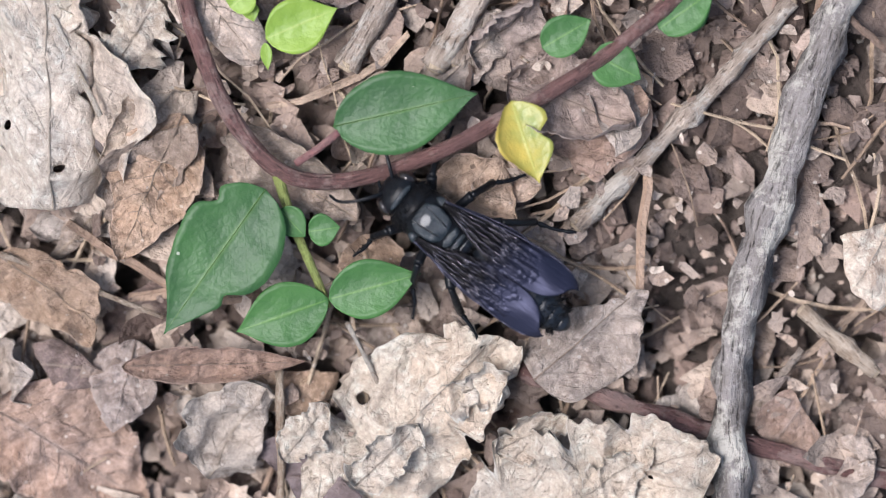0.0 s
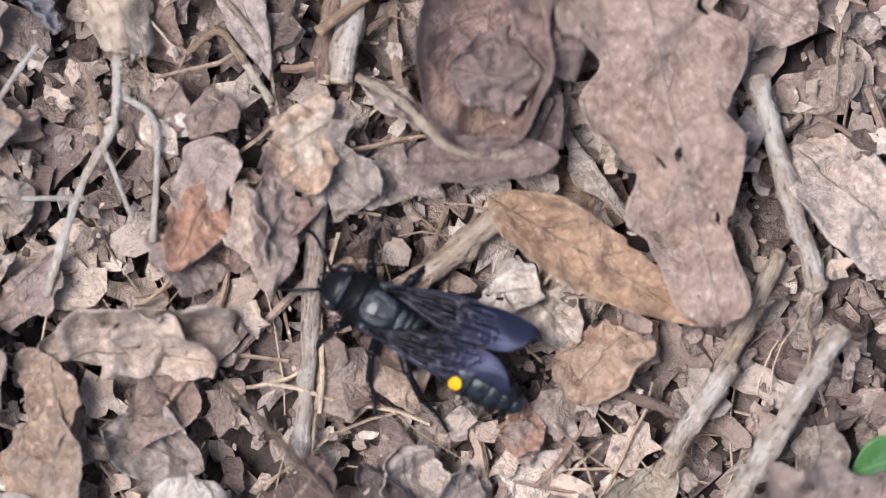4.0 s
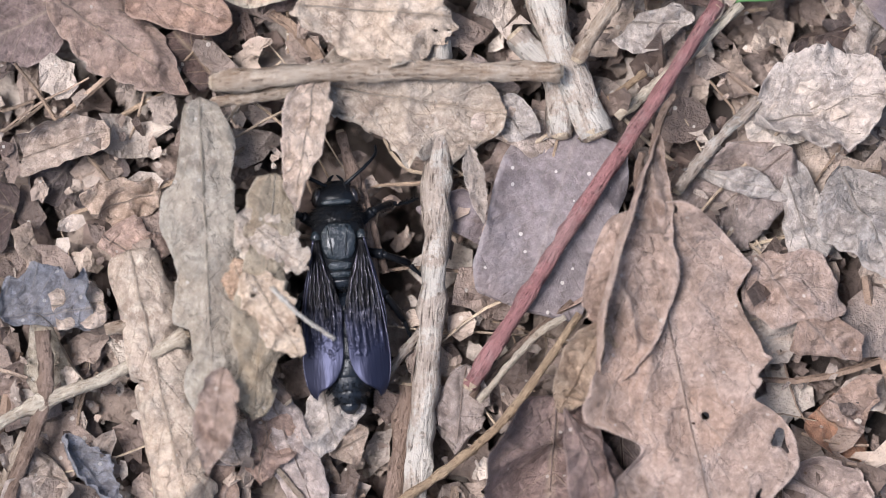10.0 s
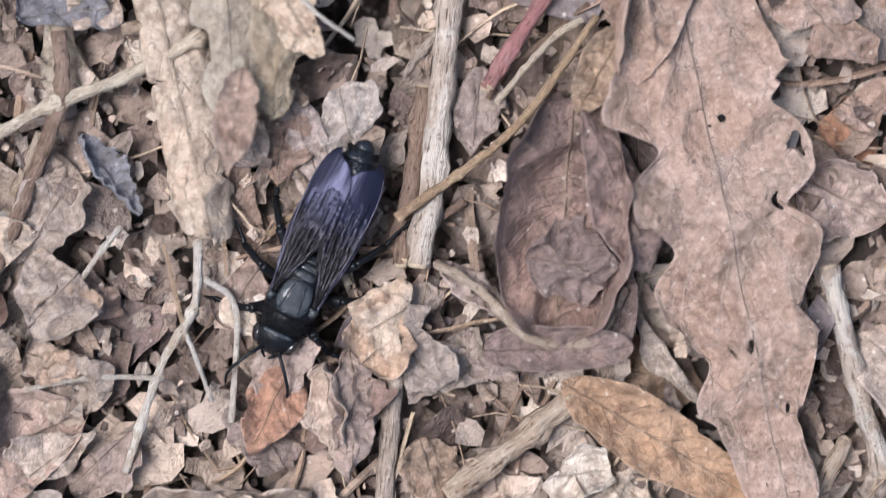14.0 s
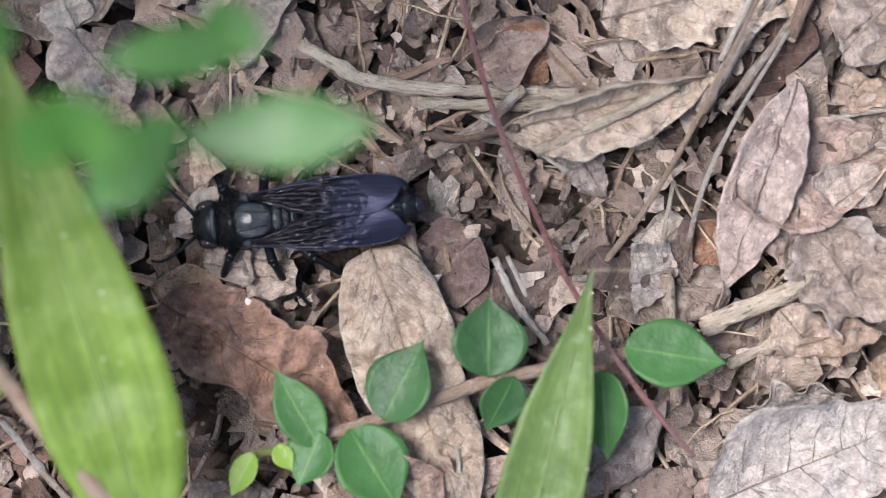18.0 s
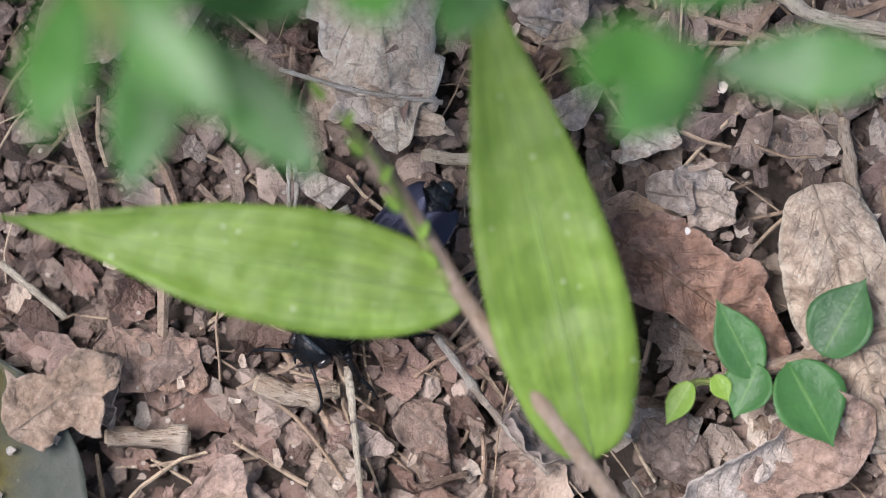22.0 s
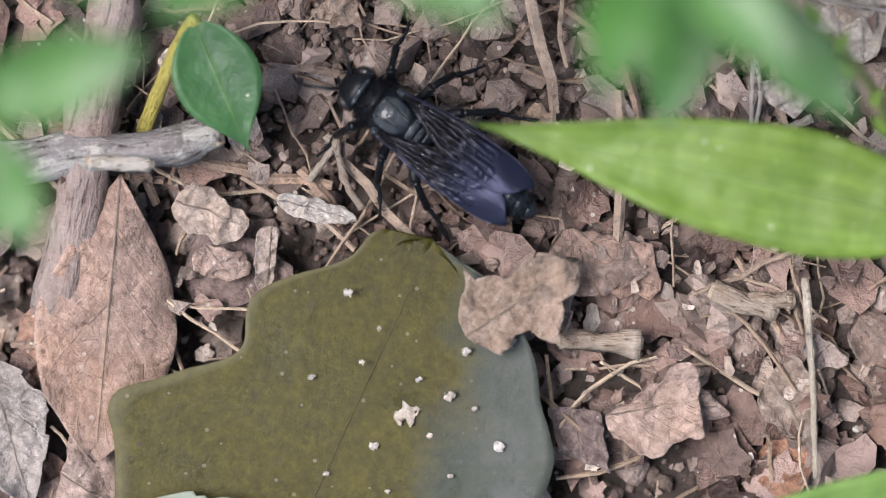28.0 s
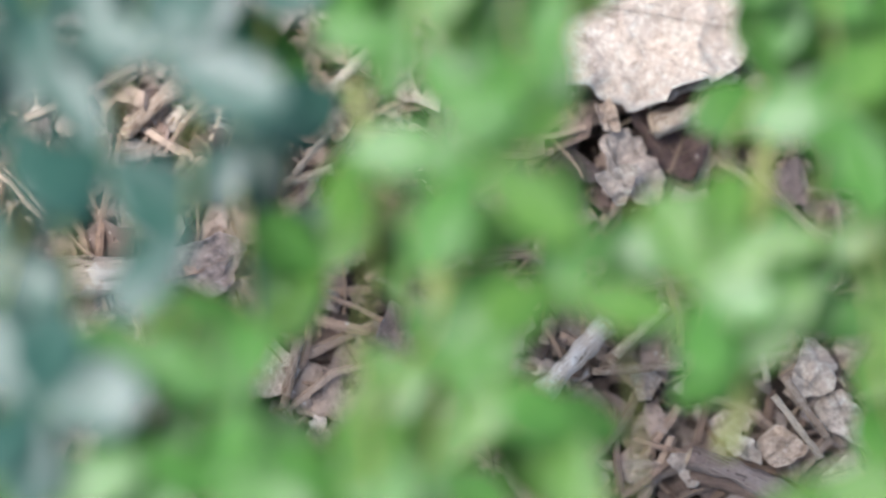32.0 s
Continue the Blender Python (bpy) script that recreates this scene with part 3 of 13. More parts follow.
def tube(points, r0, r1=None, sides=9, steps=8, rough=0.12, seed=1, knots=0.0, bm=None):
    """A stem through the points, tapering from r0 to r1, with an uneven skin and knots."""
    r1 = r0 if r1 is None else r1
    bm = bm or bmesh.new()
    uv = bm.loops.layers.uv.verify()
    line = spline(points, steps)
    rings, run = [], 0.0
    shift = Vector((seed * 5.1, seed * 2.3, 0))
    up = Vector((0.13, 0.21, 1)).normalized()
    for i, p in enumerate(line):
        ahead = (line[min(i + 1, len(line) - 1)] - line[max(i - 1, 0)]).normalized()
        side = ahead.cross(up)
        side = side.normalized() if side.length > 1e-5 else ahead.orthogonal().normalized()
        top = side.cross(ahead)
        if i:
            run += (p - line[i - 1]).length
        f = i / (len(line) - 1)
        r = r0 + (r1 - r0) * f
        r *= 1 + knots * max(0.0, noise.noise(Vector((run / r0 / 5, seed, 7)))) ** 2 * 3
        ring = []
        for s in range(sides):
            a = 2 * math.pi * s / sides
            d = side * math.cos(a) + top * math.sin(a)
            rr = r * (1 + rough * (noise.noise(d * 1.7 + shift + Vector((run / r0 * 0.5, 0, 0)))) * 2)
            ring.append(bm.verts.new(p + d * rr))
        rings.append((ring, run))
    for (a, ra), (b, rb) in zip(rings, rings[1:]):
        for s in range(sides):
            n = (s + 1) % sides
            f = bm.faces.new((a[s], a[n], b[n], b[s]))
            for loop, (x, y) in zip(f.loops, ((ra, s), (ra, s + 1), (rb, s + 1), (rb, s))):
                loop[uv].uv = (x / (r0 * 12), y / sides)
    for ring, back in ((rings[0][0], True), (rings[-1][0], False)):
        bm.faces.new(ring[::-1] if not back else ring)
    bmesh.ops.recalc_face_normals(bm, faces=bm.faces[:])
    return bm


def mm(*v):
    return tuple(a / 1000 for a in v)


def lay(base, tip, z=0.0, roll=0.0, pitch=0.0):
    """The pose of a leaf that lies from base to tip (millimetres), z above the soil."""
    (ax, ay), (bx, by) = base, tip
    turn = math.degrees(math.atan2(by - ay, bx - ax))
    return pose(ax / 1000, ay / 1000, soil_height(ax / 1000, ay / 1000) + z / 1000) @ pose(0, 0, 0, 0, 0, turn) @ pose(0, 0, 0, roll, pitch, 0)


made = [0]


def dead_leaf(tone, base, tip, width, z=3.0, stalk=0.0, label="", roll=0.0, pitch=0.0, **form):
    made[0] += 1
    length = math.dist(base, tip) / 1000
    form["crumple"] = form.get("crumple", 0.16) * 1.5
    dice = random.Random(made[0])
    form.setdefault("curl", (dice.uniform(-0.8, 1.3), dice.uniform(-0.8, 1.3)))
    form.setdefault("flutter", 0.2)
    loose = 0.008 < length < 0.026 and tone not in ("purple", "rot") and not label
    if loose:
        roll, pitch = roll + dice.gauss(0, 15), pitch + dice.gauss(0, 6)
        form.setdefault("lip", dice.uniform(-0.12, 0.2))
    form.setdefault("crease", 0.0 if tone in ("purple", "rot") else 0.15)
    form.setdefault("twist", dice.uniform(-0.5, 0.5))
    form["tear"] = form.get("tear", 0.15) * 1.35
    if loose and form["tear"] > 0.25 or 0.004 < length <= 0.008:
        form["tear"] *= 0.55
        form["breaks"] = [(dice.uniform(0, 6.28), dice.uniform(0.3, 0.85)) for _ in range(dice.choice((3, 4, 5)))]
        form.setdefault("blunt", 0.35)
    elif form["tear"] > 0.38:
        form.setdefault("blunt", 0.5)
    form.setdefault("seed", made[0])
    form.setdefault("nu", 52)
    form.setdefault("nv", 20)
    ob = part("dead_leaf", leaf_shape(length, width / 1000, **form), LEAF[tone], None)
    ob.matrix_world = lay(base, tip, z, roll, pitch)
    tagged(ob, label or LEAF_WORDS[tone], "dead leaf", "leaf litter")
    if length > 0.005:
        if tone != "purple":
            midrib(ob, RIB[tone], 0.0001 + min(length, 0.04) * 0.0014, 0.8 if form["tear"] > 0.38 else 0.95)
        if length > 0.017 and tone not in ("purple", "pink", "chalk", "white", "rot") and not form.get("breaks") and not form.get("holes") and form["tear"] < 0.3:
            side_veins(ob, RIB[tone], 0.00005 + min(length, 0.04) * 0.0008, 6)
    if stalk:
        b = form.get("bend", 0.1) * length
        pts = [(-stalk / 1000, stalk / 5000, 0.0008), (-stalk / 2000, 0, 0.0006), (0, 0, 0.0002), (length * 0.08, 0, b * 0.3)]
        part("petiole", tube(pts, 0.00045, 0.0005, 7, 5, seed=made[0]), BARK["brown"], ob, "thin brown leaf stalk")
    return ob


LEAF_WORDS = {
    "pale": "pale buff dried leaf, crumbling and torn, on the litter",
    "white": "bleached whitish scrap of dry leaf on the soil",
    "tan": "dry tan leaf, crumpled and torn, on the forest floor",
    "brown": "large brown dried leaf with wavy edges and small holes",
    "grey": "weathered grey-brown dead leaf lying on the litter",
    "pink": "pinkish brown dead leaf, dry and slightly curled",
    "oak": "mottled brown dead leaf with a lobed edge",
    "chalk": "chalky bleached dead leaf, cracked and torn",
    "straw": "yellowish tan dried leaf, cracked and curled",
    "honey": "honey-brown dry leaf, veined and curled",
    "orange": "orange-brown curled dead leaf on the litter",
    "rust": "rust-brown dead leaf, creased and torn at the edge",
    "purple": "smooth purplish grey dead leaf lying flat",
    "umber": "dark umber brown cupped leaf with creases",
    "dark": "dark brown curled dead leaf on the soil",
    "olive": "olive-grey dried leaf strip with ragged curled edges",
    "blue": "slate-grey weathered dead leaf with a lobed edge",
    "rot": "olive-green rotting broad leaf with brown stains, flat on soil",
}


def stick(tone, points, thick, z=2.5, end=None, knots=0.4, rough=0.28, label="", sides=10, name="stick", category="stick"):
    made[0] += 1
    pts = []
    for p in points:
        h = p[2] if len(p) > 2 else z
        pts.append((p[0] / 1000, p[1] / 1000, soil_height(p[0] / 1000, p[1] / 1000) + (h + thick / 2) / 1000))
    o = Vector(pts[0])
    bm = tube([Vector(p) - o for p in pts], thick / 2000, (end or thick) / 2000, sides, 10, rough, made[0], knots)
    ob = part(name, bm, BARK[tone], None)
    ob.location = o
    if thick > 1.3:
        line = spline([Vector(p) - o for p in pts], 10)
        for a, b, r in ((line[0], line[1], thick), (line[-1], line[-2], end or thick)):
            d = (a - b).normalized()
            cap = tube([a - d * 0.0006, a + d * 0.00005, a + d * 0.00035], r / 2000 * 0.9, r / 2000 * 0.6, sides, 3, 0.3, made[0])
            part("broken_end", cap, BARK["wood"], ob, "pale broken end")
    return tagged(ob, label or STICK_WORDS[tone], category, "sticks and stalks")


def scaly_twig(points, thick):
    """A dry evergreen twig: a thin stem clothed in small lifted scales, thickest in the middle."""
    ob = stick("brown", points, thick * 0.32, end=thick * 0.55, knots=0.5, rough=0.3, label="dry reddish brown twig clothed in small scales", name="scaly_twig")
    start = ob.location.copy()
    line = spline([Vector((p[0] / 1000, p[1] / 1000, soil_height(p[0] / 1000, p[1] / 1000) + (p[2] + thick * 0.3) / 1000)) - start for p in points], 30)
    r = random.Random(31)
    shapes = []
    for n in range(6):
        bm = tube([Vector((0, 0, 0)), Vector((0, 0.00012 * (n % 3), 0.0011)), Vector((0.0002 * (n % 3), 0, 0.0022))], 0.0002, 0.00003, 5, 2, 0.1, n + 1)
        me = bpy.data.meshes.new("scale")
        bm.to_mesh(me)
        bm.free()
        me.materials.append(BARK[("tan", "shoot", "branch")[n % 3]])
        shapes.append(me)
    for i in range(1, len(line) - 1):
        d = (line[i - 1] - line[i + 1]).normalized()
        size = (0.55 + 0.45 * min(1.0, i / len(line) * 2.2)) * thick / 1.8
        for _ in range(2):
            a = r.random() * 2 * math.pi
            side = d.orthogonal().normalized()
            out = side * math.cos(a) + d.cross(side) * math.sin(a)
            spread = r.uniform(0.25, 0.5) if r.random() < 0.75 else r.uniform(0.7, 1.1)
            way = (d + out * spread).normalized()
            scale = new("scale", shapes[r.randrange(6)])
            scale.parent = ob
            long = (1.7 if r.random() < 0.08 else 1.0) * r.uniform(0.5, 1.0) * size
            scale.matrix_local = Matrix.Translation(line[i] + out * thick * 0.1 / 1000) @ way.to_track_quat("Z", "Y").to_matrix().to_4x4() @ Matrix.Diagonal((size, size, long, 1))
    return ob


STICK_WORDS = {
    "grey": "weathered grey fallen twig lying across the litter",
    "lichen": "grey bark stick with pale lichen patches on the ground",
    "tan": "dry tan twig lying on the dead leaves",
    "straw": "pale straw-coloured dry grass stalk on the litter",
    "root": "thin pale dried rootlet on the leaf litter",
    "brown": "thin dark brown twig among dead leaves",
    "red": "reddish woody stem lying across the leaves",
    "vine": "dark red-brown thin vine stem over the litter",
    "ochre": "ochre yellow dry stalk lying on leaves",
    "green": "thin greenish stalk on the litter",
    "shoot": "pinkish tan stem on the ground",
    "branch": "thick pinkish brown fallen branch on the ground",
}


def plant(name, label, category="plant"):
    return tagged(new(name), label, category)


def plant_stem(owner, tone, points, thick, end=None, name="stem", label=""):
    """points in millimetres, heights over the datum."""
    made[0] += 1
    return part(name, tube([mm(*p) for p in points], thick / 2000, (end or thick) / 2000, 9, 9, 0.06, made[0], 0.15), BARK[tone], owner, label)


def plant_leaf(owner, tone, base, tip, width, label="", name="leaf", **form):
    """A green leaf between two points in millimetres."""
    made[0] += 1
    a, b = Vector(mm(*base)), Vector(mm(*tip))
    d = b - a
    form.setdefault("seed", made[0])
    roll = form.pop("roll", 0.0)
    rib = form.pop("rib", name in ("leaf", "blade"))
    if name == "leaf":
        form.setdefault("point", 0.4)
    if name == "blade":
        form.setdefault("point", 0.55)
        form.setdefault("flutter", 0.07)
        form["crumple"] = 0.06
        form["nu"] = 70
    opts = dict(curl=(0.35, 0.35), bend=0.08, crumple=0.03, tear=0.03, nu=22, nv=10, thick=0.00009)
    opts.update(form)
    ob = part(name, leaf_shape(d.length, width / 1000, **opts), GREEN[tone], owner, label)
    if d.length > (0.009 if name == "blade" else 0.013) and rib:
        midrib(ob, BARK["leafrib" if name == "blade" else "greenrib"], 0.00006 + d.length * (0.0011 if name == "blade" else 0.0006))
    turn = math.degrees(math.atan2(d.y, d.x))
    rise = math.degrees(math.asin(d.z / d.length))
    ob.matrix_local = Matrix.Translation(a) @ pose(0, 0, 0, 0, 0, turn) @ pose(0, 0, 0, roll, -rise, 0)
    return ob


# ---- ground ----
def soil_material():
    m, nodes, links, bsdf = shader("forest_soil")
    vec = nodes.new("ShaderNodeTexCoord").outputs["Object"]
    big = noise_node(nodes, links, vec, 60, 6, 0.65)
    fine = noise_node(nodes, links, vec, 600, 6, 0.75)
    col = mix_node(nodes, links, ramp_node(nodes, links, big, 0.35, 0.65), (0.06, 0.045, 0.037), (0.125, 0.095, 0.078))
    col = mix_node(nodes, links, ramp_node(nodes, links, fine, 0.52, 0.7), col, (0.03, 0.022, 0.018))
    links.new(col, bsdf.inputs["Base Color"])
    bsdf.inputs["Roughness"].default_value = 0.9
    links.new(bump_node(nodes, links, math_node(nodes, links, "ADD", fine, big), 1.0, 0.002), bsdf.inputs["Normal"])
    return m


def axis(lo, hi, step):
    inner = list(np.arange(lo, hi + step / 2, step))
    out, d, a, b = [], step * 2, lo, hi
    left, right = [], []
    while d < 40:
        a, b = a - d, b + d
        left.insert(0, a)
        right.append(b)
        d *= 1.6
    return left + inner + right


HOLLOWS = ((-0.0108, 0.0847, 0.0045, 0.0032), (-0.0055, 0.0849, 0.0045, 0.0032), (-0.028, 0.13, 0.0085, 0.013), (-0.033, 0.136, 0.008, 0.012), (-0.0355, 0.122, 0.0055, 0.008))


def hollow(x, y):
    """Bare dips between the leaves."""
    return max(math.exp(-(((x - a) / c) ** 2 + ((y - b) / d) ** 2) ** 2) for a, b, c, d in HOLLOWS)


def pit(x, y):
    """The dark hole under the pale leaf, where the wasp digs."""
    return max(math.exp(-(((x - a) / c) ** 2 + ((y - b) / d) ** 2) ** 2) for a, b, c, d in HOLLOWS[2:])


def leafy(x, y):
    """How far dead leaves, rather than bare crumbs, cover the soil."""
    bare = math.exp(-(((x + 0.235) / 0.045) ** 2 + ((y - 0.075) / 0.04) ** 2))
    bare += 0.8 * math.exp(-(((x + 0.175) / 0.03) ** 2 + ((y - 0.06) / 0.03) ** 2))
    bare += 0.7 * math.exp(-(((x + 0.1796) / 0.03) ** 2 + ((y - 0.0307) / 0.025) ** 2))
    bare += 0.9 * math.exp(-(((x - 0.04) / 0.022) ** 2 + ((y - 0.01) / 0.03) ** 2))
    bare += 0.8 * math.exp(-(((x - 0.022) / 0.016) ** 2 + ((y + 0.004) / 0.016) ** 2))
    bare += 0.5 * math.exp(-(((x - 0.03) / 0.015) ** 2 + ((y - 0.06) / 0.03) ** 2))
    return (1 - min(bare, 0.92)) * (1 - hollow(x, y))


def bed(x, y):
    """The bare soil, sunk where the leaf litter lies thick over it."""
    clod = 0.0011 * noise.noise(Vector((x * 330, y * 330, 2))) + 0.0006 * noise.noise(Vector((x * 800, y * 800, 5)))
    return soil_height(x, y) + clod - 0.0045 * max(leafy(x, y), hollow(x, y)) - 0.011 * pit(x, y) - 0.0008


gx, gy = axis(-0.295, 0.075, 0.0012), axis(-0.06, 0.22, 0.0012)
verts = []
for y in gy:
    for x in gx:
        far = max(0.0, abs(x + 0.11) - 0.3, abs(y - 0.08) - 0.3)
        h = bed(x, y) if far < 0.5 else -0.005
        verts.append((x, y, h + min(far, 3) * 0.02 * noise.noise(Vector((x * 2, y * 2, 0)))))
w = len(gx)
faces = [(j * w + i, j * w + i + 1, (j + 1) * w + i + 1, (j + 1) * w + i) for j in range(len(gy) - 1) for i in range(w - 1)]
me = bpy.data.meshes.new("ground")
me.from_pydata(verts, [], faces)
me.materials.append(soil_material())
for p in me.polygons:
    p.use_smooth = True
ground = tagged(new("ground", me), "dark brown forest soil under leaf litter", "ground", kind="structure")

rng = np.random.default_rng(11)
WIDE = (-0.29, 0.07, -0.055, 0.215)


def scraps(name, count, small, large, tones, label, category, high=0.0045, keep=None, slim=0.75):
    vs, fs = [], []
    n = 12 if large > 0.006 else 7
    for _ in range(count):
        x, y = rng.uniform(WIDE[0], WIDE[1]), rng.uniform(WIDE[2], WIDE[3])
        if keep and rng.random() > keep(x, y):
            continue
        size = small + (large - small) * rng.random() ** 2.2
        ratio, turn = rng.uniform(slim * 0.5, 1.0), rng.uniform(0, 6.283)
        cup, tilt, lean = rng.normal(0, 0.4), rng.normal(0, 0.3), rng.normal(0, 0.3)
        z0 = bed(x, y) + 0.0004 + rng.random() * (soil_height(x, y) + high - bed(x, y))
        c, s = math.cos(turn), math.sin(turn)
        k = len(vs)
        vs.append((x, y, z0))
        radii = rng.uniform(0.5, 1.2, n)
        for ring in (0.55, 1.0):
            for i in range(n):
                a = 6.283 * i / n
                r = size / 2 * ring * (radii[i] if ring == 1 else 0.5 * radii[i] + 0.5)
                px, py = r * math.cos(a), r * math.sin(a) * ratio
                pz = cup * (px * px - 0.4 * py * py) / size * 3 + tilt * px + lean * py + rng.normal(0, 0.03) * size * ring
                vs.append((x + px * c - py * s, y + px * s + py * c, z0 + pz))
        for i in range(n):
            j = (i + 1) % n
            fs.append((k, k + 1 + i, k + 1 + j))
            fs.append((k + 1 + i, k + 1 + n + i, k + 1 + n + j, k + 1 + j))
    me = bpy.data.meshes.new(name)
    me.from_pydata(vs, [], fs)
    me.materials.append(island_material(name, tones, 0.55))
    return tagged(new(name, me), label, category, kind="stuff")


def crumbs(name, count, small, large, tones, label, category, keep=None):
    base = bmesh.new()
    bmesh.ops.create_icosphere(base, subdivisions=1, radius=0.5)
    bv = np.array([v.co[:] for v in base.verts])
    bf = [[v.index for v in f.verts] for f in base.faces]
    base.free()
    vs, fs = [], []
    for _ in range(count):
        x, y = rng.uniform(WIDE[0], WIDE[1]), rng.uniform(WIDE[2], WIDE[3])
        if keep and rng.random() > keep(x, y):
            continue
        size = small + (large - small) * rng.random() ** 3
        v = bv * rng.uniform(0.6, 1.35, (len(bv), 1)) * size * rng.uniform(0.6, 1.2, 3)
        turn = rng.uniform(0, 6.283)
        c, s = math.cos(turn), math.sin(turn)
        z = bed(x, y) + size * 0.15 + rng.uniform(0, 0.0012)
        k = len(vs)
        vs.extend((x + a * c - b * s, y + a * s + b * c, z + h) for a, b, h in v)
        fs.extend([k + i for i in f] for f in bf)
    me = bpy.data.meshes.new(name)
    me.from_pydata(vs, [], fs)
    me.materials.append(island_material(name, tones, 0.9))
    return tagged(new(name, me), label, category, kind="stuff")


def fibres(name, count, short, long, thin, thick, tones, label, category, keep=None, high=0.005):
    vs, fs = [], []
    for _ in range(count):
        x, y = rng.uniform(WIDE[0], WIDE[1]), rng.uniform(WIDE[2], WIDE[3])
        if keep and rng.random() > keep(x, y):
            continue
        length, turn, bow = rng.uniform(short, long), rng.uniform(0, 6.283), rng.normal(0, 0.12)
        r = rng.uniform(thin, thick) / 2
        c, s = math.cos(turn), math.sin(turn)
        z0, rise = rng.uniform(0.001, high), rng.normal(0, 0.0012)
        k = len(vs)
        segs, sides = 5, 5
        for i in range(segs + 1):
            f = i / segs - 0.5
            px, py = f * length, bow * length * (0.25 - f * f) * 2 + rng.normal(0, 0.012) * length
            cx, cy = x + px * c - py * s, y + px * s + py * c
            cz = soil_height(cx, cy) + z0 + rise * f
            for q in range(sides):
                a = 6.283 * q / sides
                rr = r * (1.1 - 0.5 * abs(f))
                vs.append((cx - s * rr * math.cos(a), cy + c * rr * math.cos(a), cz + rr * math.sin(a)))
        for i in range(segs):
            for q in range(sides):
                n = (q + 1) % sides
                fs.append((k + i * sides + q, k + i * sides + n, k + (i + 1) * sides + n, k + (i + 1) * sides + q))
        fs.append(tuple(k + q for q in range(sides)))
        fs.append(tuple(k + segs * sides + q for q in reversed(range(sides))))
    me = bpy.data.meshes.new(name)
    me.from_pydata(vs, [], fs)
    me.materials.append(island_material(name, tones, 0.75))
    return tagged(new(name, me), label, category, kind="stuff")


def crumbly(x, y):
    """Fine bare crumbs between the shrub and the rotting leaf."""
    return min(1.0, 1.2 * math.exp(-(((x + 0.215) / 0.03) ** 2 + ((y - 0.068) / 0.022) ** 2) ** 2) + math.exp(-(((x + 0.242) / 0.014) ** 2 + ((y - 0.046) / 0.012) ** 2)))


def woody(x, y):
    return 0.12 + 0.88 / (1 + math.exp(-((y - 0.112) * 90 - (x + 0.14) * 70)))


def damp(x, y):
    """The darker, moister litter under the grass and the rotting leaf."""
    return 1 / ((1 + math.exp((x + 0.152) * 130)) * (1 + math.exp((y - 0.105) * 130)))


TONES = [(0.09, 0.064, 0.053), (0.2, 0.15, 0.124), (0.31, 0.236, 0.193), (0.47, 0.378, 0.305), (0.21, 0.156, 0.13), (0.58, 0.5, 0.425), (0.11, 0.074, 0.06), (0.44, 0.37, 0.315)]
scraps("leaf_scraps", 11500, 0.0028, 0.011, TONES, "small torn scraps of brown dead leaves over soil", "leaf litter", high=0.004, keep=lambda x, y: (0.2 + 0.8 * leafy(x, y)) * (1 - hollow(x, y)) * (1 - 0.85 * damp(x, y)))
scraps("damp_leaf_scraps", 7000, 0.0022, 0.009, [(0.055, 0.036, 0.029), (0.15, 0.093, 0.073), (0.25, 0.165, 0.135), (0.09, 0.057, 0.045), (0.33, 0.235, 0.2), (0.19, 0.112, 0.082)], "damp dark reddish brown leaf scraps over soil", "leaf litter", high=0.0042, keep=lambda x, y: damp(x, y) * (1 - 0.88 * crumbly(x, y)))
scraps("leaf_crumbs", 17000, 0.001, 0.004, TONES, "crumbled bits of dead leaf scattered over the litter", "leaf litter", high=0.005, keep=lambda x, y: 1 - 0.75 * damp(x, y))
crumbs("soil_crumbs", 27000, 0.0009, 0.0062, [(0.1, 0.072, 0.06), (0.2, 0.15, 0.125), (0.3, 0.235, 0.2), (0.14, 0.098, 0.08), (0.4, 0.32, 0.275), (0.24, 0.17, 0.14)], "loose dark soil crumbs and clods", "soil", keep=lambda x, y: 1.05 - 0.75 * leafy(x, y))
crumbs("fine_soil", 70000, 0.0008, 0.003, [(0.09, 0.063, 0.052), (0.17, 0.125, 0.105), (0.27, 0.205, 0.175), (0.12, 0.082, 0.067)], "fine crumbly bare soil beside the rotting leaf", "soil", keep=crumbly)
crumbs("mineral_grit", 1500, 0.0005, 0.0016, [(0.5, 0.46, 0.4), (0.36, 0.31, 0.26), (0.66, 0.63, 0.58)], "pale grit grains in the soil", "grit")
fibres("plant_fibres", 1500, 0.006, 0.022, 0.0002, 0.0006, [(0.35, 0.26, 0.18), (0.2, 0.14, 0.1), (0.5, 0.4, 0.29), (0.28, 0.2, 0.15)], "fine dry rootlets and stalk fibres in the litter", "fibres")
fibres("dry_needles", 2400, 0.008, 0.02, 0.0005, 0.0015, [(0.36, 0.26, 0.19), (0.24, 0.165, 0.12), (0.44, 0.34, 0.26), (0.17, 0.12, 0.09)], "dry brown needles and wood slivers on the ground", "needles", keep=lambda x, y: max(woody(x, y), 0.3) * (1 - 0.7 * damp(x, y)) if x < -0.1 else 0.06)


ROT = (-0.2323, 0.0119, 0.028)


